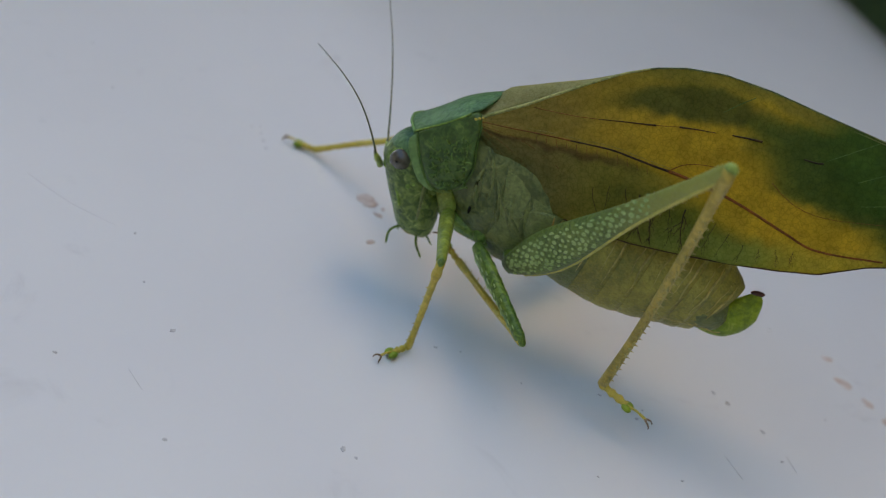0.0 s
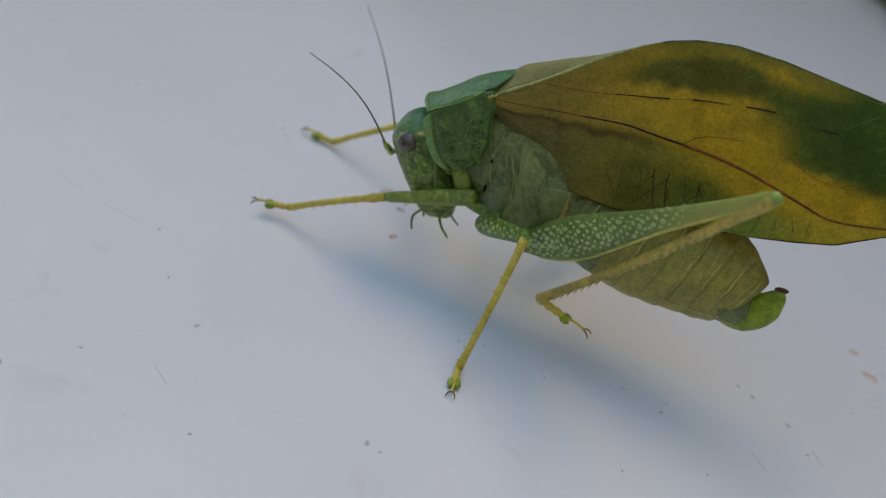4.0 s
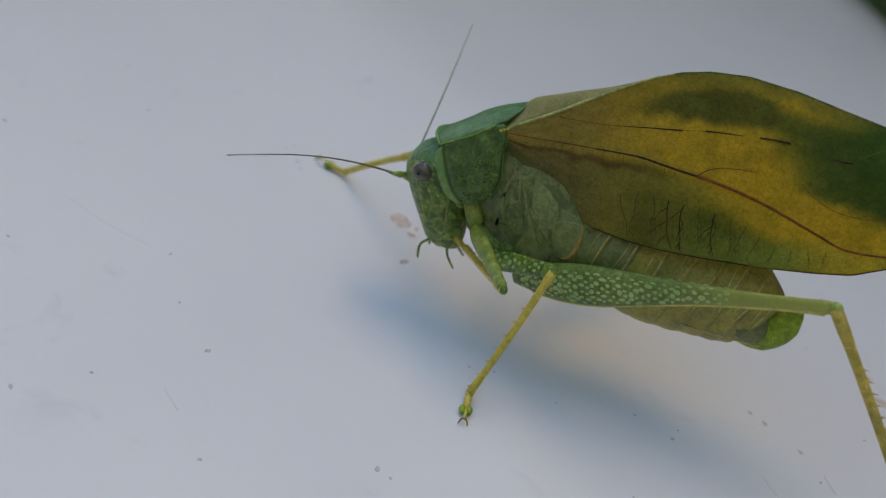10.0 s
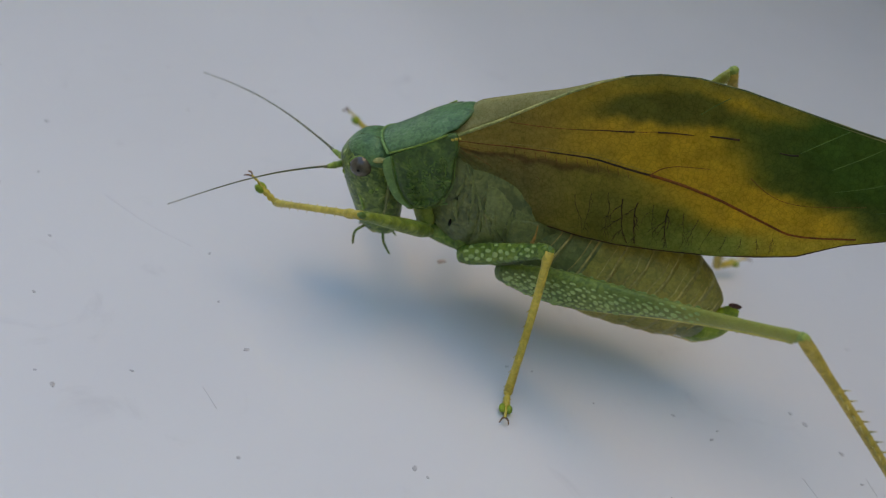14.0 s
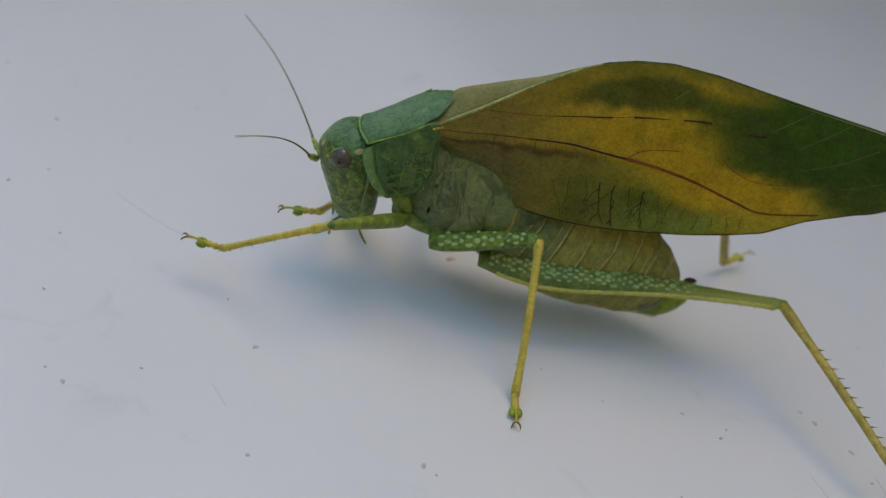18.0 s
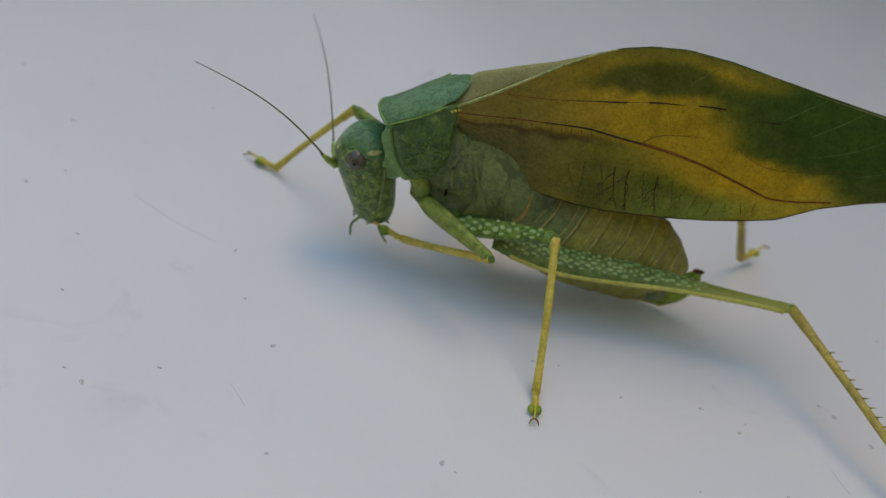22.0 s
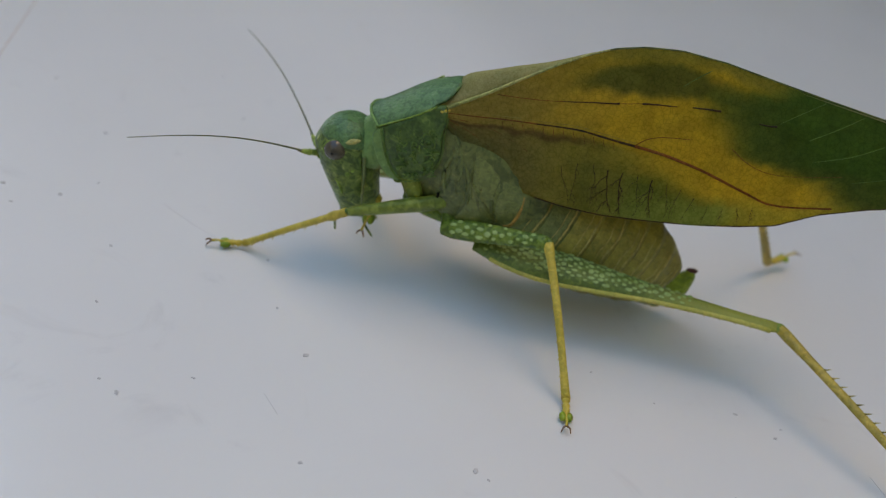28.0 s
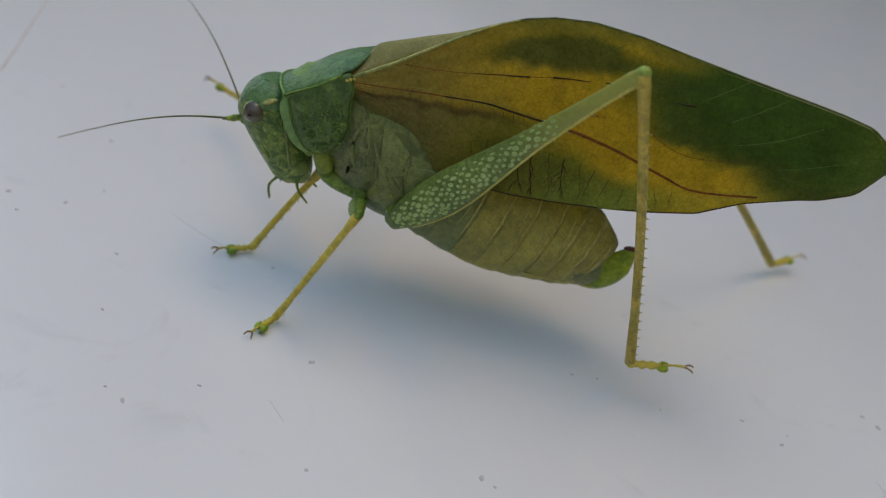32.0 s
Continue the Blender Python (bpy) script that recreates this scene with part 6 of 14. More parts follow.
        (24.2, pose(0.00135, 0.00245, 0.00961, -40.6, 13.3, 16.5)), (24.5, pose(0.00135, 0.00237, 0.00961, -36.6, 12.8, 19)),
        (25, pose(0.00135, 0.00223, 0.00963, -41.1, 13.9, 21.7)), (25.5, pose(0.00122, 0.00227, 0.00967, -39.8, 14.5, 19.7)),
        (26.5, pose(0.00097, 0.00235, 0.00974, -40.6, 16.9, 14.5)), (27.2, pose(0.0008, 0.00241, 0.0098, -41.4, 19, 10.4)),
        (27.5, pose(0.00072, 0.00243, 0.00982, -41.8, 20, 8.5)), (28, pose(0.0006, 0.00247, 0.00986, -34.9, 16.5, 10.4)),
        (28.1, pose(0.00048, 0.00253, 0.00986, -32.8, 15.4, 10.4)), (28.2, pose(0.00020, 0.00259, 0.00986, -28.9, 15.4, 8.7)),
        (28.3, pose(-0.00014, 0.00265, 0.00986, -23.3, 15.8, 6.2)), (28.4, pose(-0.00047, 0.00271, 0.00986, -16.5, 16.4, 3.5)),
        (28.5, pose(-0.00072, 0.00277, 0.00986, -11.5, 16.6, 1.8)), (28.6, pose(-0.00107, 0.00283, 0.00986, -0.7, 17.4, -1.3)),
        (28.7, pose(-0.00137, 0.00289, 0.00986, 9.4, 18.1, -4.0)), (28.8, pose(-0.00162, 0.00295, 0.00986, 19.6, 18.8, -6.6)),
        (28.9, pose(-0.00184, 0.00301, 0.00986, 28.5, 19.4, -9.3)), (29, pose(-0.00202, 0.00307, 0.00986, 37.3, 20.0, -12.3)),
        (29.2, pose(-0.00193, 0.00307, 0.00986, 52.1, 21.8, -19.5)), (29.5, pose(-0.00122, 0.00307, 0.00986, 61.4, 24.1, -32.3)),
        (30, pose(-0.00161, 0.00307, 0.00986, 60.1, 24.0, -31.4)), (30.5, pose(-0.00208, 0.00307, 0.00986, 41.9, 17.7, -23.8)),
        (31, pose(-0.00256, 0.00307, 0.00986, 33.1, 16.1, -21.6)), (31.2, pose(-0.00285, 0.00307, 0.00986, 32.6, 16.0, -21.9)),
        (31.3, pose(-0.00306, 0.00307, 0.00986, 33.9, 16.7, -22.4)), (31.5, pose(-0.00330, 0.00307, 0.00986, 37.6, 18.2, -24.9)),
        (31.7, pose(-0.00372, 0.00307, 0.00986, 30.8, 16.3, -24.8)), (31.8, pose(-0.00367, 0.00307, 0.00986, 29.5, 15.4, -26.8)),
        (32, pose(-0.00311, 0.00307, 0.00986, 29.3, 14.0, -34.1)),])
    walk(front_near[1], [
        (0, pose(0.00113, 0.01093, 0.00882, -165.7, 73, -61.1)), (0.5, pose(0.00116, 0.01087, 0.00899, -164.7, 73.7, -60.2)),
        (1, pose(0.00118, 0.01081, 0.00933, -160.3, 70.9, -56.5)), (1.2, pose(0.00128, 0.011, 0.00981, -153.3, 69.9, -51.5)),
        (1.5, pose(0.00144, 0.01123, 0.01052, -142.8, 68.2, -44.4)), (1.6, pose(0.00153, 0.01134, 0.01054, -141.2, 68.8, -43.6)),
        (1.7, pose(0.0028, 0.01162, 0.01137, -125.2, 50.8, -47.9)), (1.8, pose(0.00482, 0.01188, 0.01096, -102.9, 30.5, -52.6)),
        (1.9, pose(0.00948, 0.00926, 0.00971, -86.4, 30.2, -45.4)), (2, pose(0.01109, 0.00227, 0.00704, -32, 21.2, -9.4)),
        (2.2, pose(0.0111, 0.00231, 0.00688, -41, 21.6, -10.2)), (2.5, pose(0.01109, 0.00235, 0.00661, -54.6, 22.1, -11.2)),
        (2.7, pose(0.01109, 0.00253, 0.00645, -56.5, 23.1, -10.2)), (2.9, pose(0.01108, 0.0027, 0.00628, -58.5, 24.1, -9.2)),
        (3.1, pose(0.01114, 0.00321, 0.00631, -60.8, 26.4, -10.4)), (3.2, pose(0.00964, 0.00946, 0.01066, -73.4, 20.1, -24.3)),
        (3.3, pose(0.01122, 0.00661, 0.00877, -68.6, 26, -20.5)), (3.4, pose(0.01093, 0.00246, 0.0064, -24.6, 26.5, -7.5)),
        (3.5, pose(0.01087, 0.00245, 0.00633, -22.4, 27.2, -7.2)), (4, pose(0.01068, 0.0024, 0.0063, -31.4, 27.4, -8.8)),
        (4.5, pose(0.01047, 0.00235, 0.00625, -40.4, 27.6, -10.4)), (5, pose(0.01027, 0.0023, 0.00619, -49.3, 27.6, -11.9)),
        (5.5, pose(0.01005, 0.00223, 0.00614, -57.7, 27.7, -13.3)), (5.8, pose(0.01063, 0.00227, 0.00571, -59.9, 28.7, -13)),
        (6, pose(0.01102, 0.0023, 0.00542, -61.2, 29.4, -12.8)), (6.2, pose(0.01104, 0.00229, 0.0056, -50.9, 29.3, -11.9)),
        (6.5, pose(0.01106, 0.00227, 0.00583, -37.8, 28.8, -10.5)), (6.7, pose(0.01106, 0.00211, 0.00603, -44.3, 26.9, -12.2)),
        (6.8, pose(0.01106, 0.00203, 0.00613, -46.9, 26, -13)), (7, pose(0.01105, 0.00185, 0.00633, -51.3, 24.2, -14.5)),
        (7.1, pose(0.01101, 0.00182, 0.00631, -46.3, 24.8, -14.2)), (7.2, pose(0.01097, 0.00179, 0.00628, -41.9, 25.4, -14)),
        (7.3, pose(0.01133, 0.00653, 0.00945, -64.6, 30, -25.9)), (7.4, pose(0.00912, 0.00964, 0.01163, -68.4, 26.2, -24.8)),
        (7.5, pose(0.00815, 0.00977, 0.013, -59.6, 27.2, -17.5)), (7.6, pose(0.00764, 0.01015, 0.01292, -64, 28.8, -21.5)),
        (7.7, pose(0.00715, 0.01049, 0.0128, -68.4, 30.1, -25.3)), (7.8, pose(0.00555, 0.01108, 0.01288, -75.3, 30.6, -31)),
        (7.9, pose(0.0038, 0.01139, 0.01286, -81.8, 30.3, -34.9)), (8, pose(0.00228, 0.01197, 0.01092, -123, 32.1, -56.1)),
        (8.1, pose(0.00075, 0.01177, 0.01028, -126.9, 21.9, -55.7)), (8.2, pose(-0.0005, 0.01139, 0.00943, -133.1, 11.3, -56)),
        (8.3, pose(-0.00061, 0.01134, 0.00905, -141.1, 10.4, -56.5)), (8.4, pose(-0.00079, 0.01125, 0.0087, -148.9, 9.7, -56.5)),
        (8.5, pose(-0.00102, 0.01111, 0.00839, -156.2, 9.2, -56.1)), (8.6, pose(-0.00129, 0.01094, 0.00822, -162.2, 9.2, -55.4)),
        (8.7, pose(-0.00156, 0.01076, 0.00809, -167.6, 9.4, -54.6)), (8.8, pose(-0.00182, 0.01058, 0.008, -172.5, 9.9, -53.9)),
        (9, pose(-0.00227, 0.01024, 0.0079, 179.3, 11.2, -52.8)), (9.5, pose(-0.00208, 0.0104, 0.00796, 176, 10.4, -55.4)),
        (10, pose(-0.00188, 0.01058, 0.00827, 173, 11.1, -57.8)), (10.1, pose(-0.0007, 0.0113, 0.00893, -162.4, 12.5, -60.1)),
        (10.2, pose(0.00036, 0.01162, 0.0105, -133.6, 18.7, -61)), (10.3, pose(0.00248, 0.01177, 0.01179, -106.2, 28.5, -54.8)),
        (10.4, pose(0.00457, 0.01127, 0.01293, -90.4, 38.4, -44.7)), (10.5, pose(0.00644, 0.01092, 0.01255, -66.7, 30.4, -12.9)),
        (10.6, pose(0.00702, 0.01085, 0.01211, -66.3, 30.9, -11)), (10.7, pose(0.00758, 0.01073, 0.01163, -65.6, 31.2, -8.7)),
        (10.8, pose(0.01006, 0.00894, 0.01038, -64.5, 32.3, -16.8)), (10.9, pose(0.01181, 0.00564, 0.00855, -55.1, 30.1, -15.2)),
        (11, pose(0.01164, 0.00211, 0.00651, -35, 23.6, -10.7)), (11.2, pose(0.01126, 0.00175, 0.00649, -38.6, 23.7, -13.6)),
        (11.3, pose(0.01106, 0.00157, 0.00648, -39.8, 23.7, -15)), (11.4, pose(0.0118, 0.0029, 0.00829, -51.5, 23.1, -21.1)),
        (11.5, pose(0.01156, 0.00616, 0.01155, -61, 16.1, -30.9)), (11.6, pose(0.01, 0.00879, 0.01153, -65.3, 30.7, -27.2)),
        (11.7, pose(0.00845, 0.01042, 0.01077, -69.5, 42.5, -16)), (11.8, pose(0.00953, 0.00956, 0.01064, -66.9, 35.9, -18.5)),
        (11.9, pose(0.01061, 0.00842, 0.01031, -65.1, 28.6, -19.3)), (12, pose(0.01162, 0.00682, 0.0097, -64.7, 20.4, -17.7)),
        (12.1, pose(0.0111, 0.00772, 0.0101, -64.6, 26, -20.2)), (12.2, pose(0.01059, 0.00842, 0.01038, -65.3, 31.1, -21.7)),
        (12.3, pose(0.01009, 0.00901, 0.01057, -66.7, 36, -22.6)), (12.4, pose(0.00948, 0.00951, 0.01105, -69.1, 37.4, -25.3)),
        (12.5, pose(0.00883, 0.00993, 0.01149, -71.4, 38.6, -27.5)), (12.6, pose(0.00971, 0.00898, 0.01185, -64.8, 28.4, -26.7)),
        (12.7, pose(0.01072, 0.00763, 0.01189, -60.7, 17.6, -24.7)), (12.8, pose(0.01068, 0.00755, 0.01211, -57.3, 18.6, -22.1)),
        (12.9, pose(0.01067, 0.00744, 0.01232, -53.7, 19.6, -19.3)), (13, pose(0.01067, 0.0073, 0.0125, -49.9, 20.3, -16.3)),
        (13.1, pose(0.01045, 0.00759, 0.01259, -52.5, 18.1, -17.4)), (13.2, pose(0.01023, 0.00786, 0.01265, -54.8, 15.8, -18.3)),
        (13.3, pose(0.01055, 0.00752, 0.01247, -53.5, 16.7, -17.6)), (13.4, pose(0.01085, 0.00715, 0.01227, -52, 17.4, -16.8)),
        (13.5, pose(0.01114, 0.00676, 0.01205, -50.1, 18.1, -15.8)), (13.6, pose(0.01098, 0.00734, 0.01166, -54, 21.9, -16.9)),
        (13.7, pose(0.01081, 0.00784, 0.0112, -57.8, 25.4, -17.6)), (13.8, pose(0.01064, 0.00828, 0.01069, -61.3, 28.6, -17.7)),
        (13.9, pose(0.00978, 0.00879, 0.01209, -63.3, 27.8, -27.3)), (14, pose(0.00888, 0.009, 0.01326, -62.5, 25.7, -35.1)),
        (14.1, pose(0.0079, 0.01027, 0.01233, -73.6, 40.5, -31.5)), (14.2, pose(0.00728, 0.01109, 0.01087, -82.3, 54.8, -24.7)),
        (14.3, pose(0.00814, 0.01046, 0.01142, -71, 45.5, -20.6)), (14.4, pose(0.00913, 0.00962, 0.01166, -62.2, 35.7, -16.6)),
        (14.5, pose(0.01029, 0.00842, 0.01155, -55.4, 25, -11.7)), (14.6, pose(0.01005, 0.00878, 0.01167, -57, 27.2, -13.7)),
        (14.8, pose(0.00958, 0.00942, 0.01183, -60.4, 31.3, -17.3)), (14.9, pose(0.00936, 0.0097, 0.01189, -62.2, 33.2, -18.9)),
        (15, pose(0.00914, 0.00997, 0.01193, -64.1, 35.1, -20.6)), (15.1, pose(0.00894, 0.01023, 0.01196, -66, 36.9, -22.2)),
        (15.3, pose(0.00855, 0.0107, 0.01199, -70.2, 40.5, -25.2)), (15.4, pose(0.00836, 0.01092, 0.01199, -72.5, 42.3, -26.8)),
        (15.6, pose(0.00801, 0.01133, 0.01195, -77.5, 45.7, -29.8)), (15.8, pose(0.00768, 0.01171, 0.01188, -83, 49.1, -32.9)),
        (15.9, pose(0.00752, 0.0119, 0.01183, -86, 50.8, -34.4)), (16.1, pose(0.00721, 0.01225, 0.01169, -92.5, 54, -37.7)),
        (16.2, pose(0.00706, 0.01242, 0.01161, -96, 55.6, -39.5)), (16.4, pose(0.00677, 0.01275, 0.01141, -103.4, 58.6, -43.1)),
        (16.5, pose(0.00662, 0.0129, 0.0113, -107.3, 60.1, -45)), (16.8, pose(0.00663, 0.01393, 0.01126, -108.8, 61.3, -43.9)),
        (17, pose(0.00664, 0.01461, 0.01123, -109.6, 62.1, -43.1)), (17.1, pose(0.00662, 0.01464, 0.01123, -110.2, 62.2, -43.5)),
        (17.5, pose(0.00654, 0.01474, 0.01124, -112.7, 62.4, -45.5)), (17.6, pose(0.00431, 0.0121, 0.01454, -41.6, 46.5, 32.2)),
        (17.7, pose(0.00756, 0.01113, 0.00958, 135.5, -9.3, 68.4)), (17.8, pose(0.0054, 0.01069, 0.01369, -45.2, 34.1, 20.4)),
        (17.9, pose(0.00924, 0.00973, 0.01102, -69.2, 43.6, -23.9)), (18, pose(0.00996, 0.00902, 0.011, -60.5, 35.5, -15.8)),
        (18.1, pose(0.00991, 0.00906, 0.01107, -59.3, 33, -13.3)), (18.2, pose(0.00988, 0.00908, 0.01111, -58.3, 30.4, -10.7)),
        (18.3, pose(0.01021, 0.00826, 0.00997, -62.2, 33.1, -14.8)), (18.4, pose(0.01038, 0.00711, 0.00864, -65.3, 34.7, -17)),
        (18.5, pose(0.01027, 0.00548, 0.0071, -66.8, 35.1, -15.8)), (18.8, pose(0.01019, 0.00503, 0.00726, -61.1, 35.7, -15.4)),
        (19, pose(0.01012, 0.00471, 0.00736, -56.9, 36.1, -14.9)), (19.5, pose(0.0101, 0.00504, 0.00725, -61.9, 35.8, -15.4)),
        (19.8, pose(0.01006, 0.00531, 0.00726, -62.2, 36.3, -14.3)), (20.2, pose(0.00997, 0.00584, 0.00743, -62.4, 37.2, -12.9)),
        (20.3, pose(0.00882, 0.00931, 0.01009, -80.7, 37.6, -34.7)), (20.4, pose(0.00677, 0.01096, 0.01211, -84, 34.1, -43.2)),
        (20.5, pose(0.00544, 0.01137, 0.01226, -95.5, 40.5, -47.9)), (20.6, pose(0.00288, 0.01211, 0.01032, -115, 33.2, -46.8)),
        (20.7, pose(0.00116, 0.01191, 0.01002, -128.4, 28.9, -50.6)), (20.8, pose(-0.00077, 0.01122, 0.01001, -148.4, 26.4, -51.5)),
        (20.9, pose(-0.00179, 0.01068, 0.00918, -161, 24, -48.8)), (21, pose(-0.00278, 0.00992, 0.00868, -172.4, 23.4, -45.5)),
        (21.5, pose(-0.00312, 0.00962, 0.00888, -175.4, 24.8, -44)), (22, pose(-0.00342, 0.00931, 0.00878, -179.3, 25.4, -43)),
        (22.2, pose(-0.0032, 0.00953, 0.00897, -178.6, 26.3, -44.6)), (22.5, pose(-0.00286, 0.00986, 0.00928, -177.7, 27.7, -47.2)),
        (22.8, pose(-0.0025, 0.01016, 0.00951, -179.4, 28, -50.9)), (23, pose(-0.00224, 0.01035, 0.00965, 179.4, 28.1, -53.4)),
        (23.1, pose(-0.00022, 0.01119, 0.01143, -165.8, 40.5, -60.4)), (23.2, pose(0.00213, 0.01123, 0.01307, -158.5, 54.8, -70.2)),
        (23.3, pose(0.00316, 0.01073, 0.01411, -92.2, 49.3, -35.7)), (23.4, pose(0.00539, 0.01044, 0.0141, -63.6, 37.4, -17.3)),
        (23.5, pose(0.00855, 0.00995, 0.01203, -61.6, 34.1, -14)), (23.6, pose(0.00867, 0.00296, 0.00635, -59.5, 28.7, -3.4)),
        (23.7, pose(0.009, 0.00323, 0.00641, -57.2, 29.5, -4.4)), (23.8, pose(0.00939, 0.00395, 0.00684, -56.6, 32, -8.1)),
        (23.9, pose(0.00971, 0.00441, 0.00715, -55.7, 33.8, -10.4)), (24, pose(0.01, 0.00476, 0.00741, -54.8, 35.4, -12.1)),
        (24.2, pose(0.00994, 0.00499, 0.00749, -52.5, 37, -10.5)), (24.5, pose(0.00984, 0.00528, 0.00757, -48.9, 39.5, -7.7)),
        (25, pose(0.00964, 0.00554, 0.00741, -54.2, 38.2, -7)), (25.5, pose(0.00961, 0.00527, 0.00736, -51.5, 37.7, -6)),
        (26.5, pose(0.00949, 0.00455, 0.00707, -51.2, 37, -8.3)), (27.2, pose(0.00935, 0.00398, 0.00681, -50.7, 36.2, -9.4)),
        (27.5, pose(0.00927, 0.00371, 0.00668, -50.5, 35.7, -9.7)), (28, pose(0.00928, 0.00406, 0.00725, -43.8, 37.6, -8.8)),
        (28.1, pose(0.00921, 0.00413, 0.00742, -42.3, 39.2, -9.8)), (28.2, pose(0.00897, 0.00393, 0.00742, -37.2, 39.6, -8.8)),
        (28.3, pose(0.00866, 0.00360, 0.00735, -29.6, 39.6, -7.1)), (28.4, pose(0.00834, 0.00325, 0.00726, -20.7, 39.5, -5.2)),
        (28.5, pose(0.00809, 0.00304, 0.00723, -14.3, 39.7, -4.2)), (28.6, pose(0.00771, 0.00263, 0.00711, -0.9, 39.4, -1.6)),
        (28.7, pose(0.00736, 0.00228, 0.00701, 11.6, 39.2, 0.5)), (28.8, pose(0.00703, 0.00194, 0.00690, 24.1, 39.0, 2.6)),
        (28.9, pose(0.00672, 0.00161, 0.00681, 35.4, 39.0, 4.6)), (29, pose(0.00643, 0.00123, 0.00671, 46.9, 38.8, 6.9)),
        (29.2, pose(0.00612, 0.00022, 0.00644, 67.9, 37.8, 11.5)), (29.5, pose(0.00588, -0.00142, 0.00610, 89.2, 36.7, 19.4)),
        (30, pose(0.00556, -0.00131, 0.00612, 86.5, 37.5, 17.6)), (30.5, pose(0.00594, -0.00046, 0.00707, 60.1, 42.8, 10.8)),
        (31, pose(0.00566, -0.00019, 0.00730, 48.8, 45.8, 7.4)), (31.2, pose(0.00535, -0.00023, 0.00732, 51.6, 48.6, 11.5)),
        (31.3, pose(0.00509, -0.00028, 0.00722, 54.8, 49.2, 13.8)), (31.5, pose(0.00462, -0.00061, 0.00699, 64.6, 50.1, 19.8)),
        (31.7, pose(0.00430, -0.00063, 0.00728, 56.3, 53.7, 16.1)), (31.8, pose(0.00425, -0.00093, 0.00742, 57.2, 55.7, 16.8)),
        (32, pose(0.00428, -0.00194, 0.00763, 67.8, 59.2, 22.7)),])
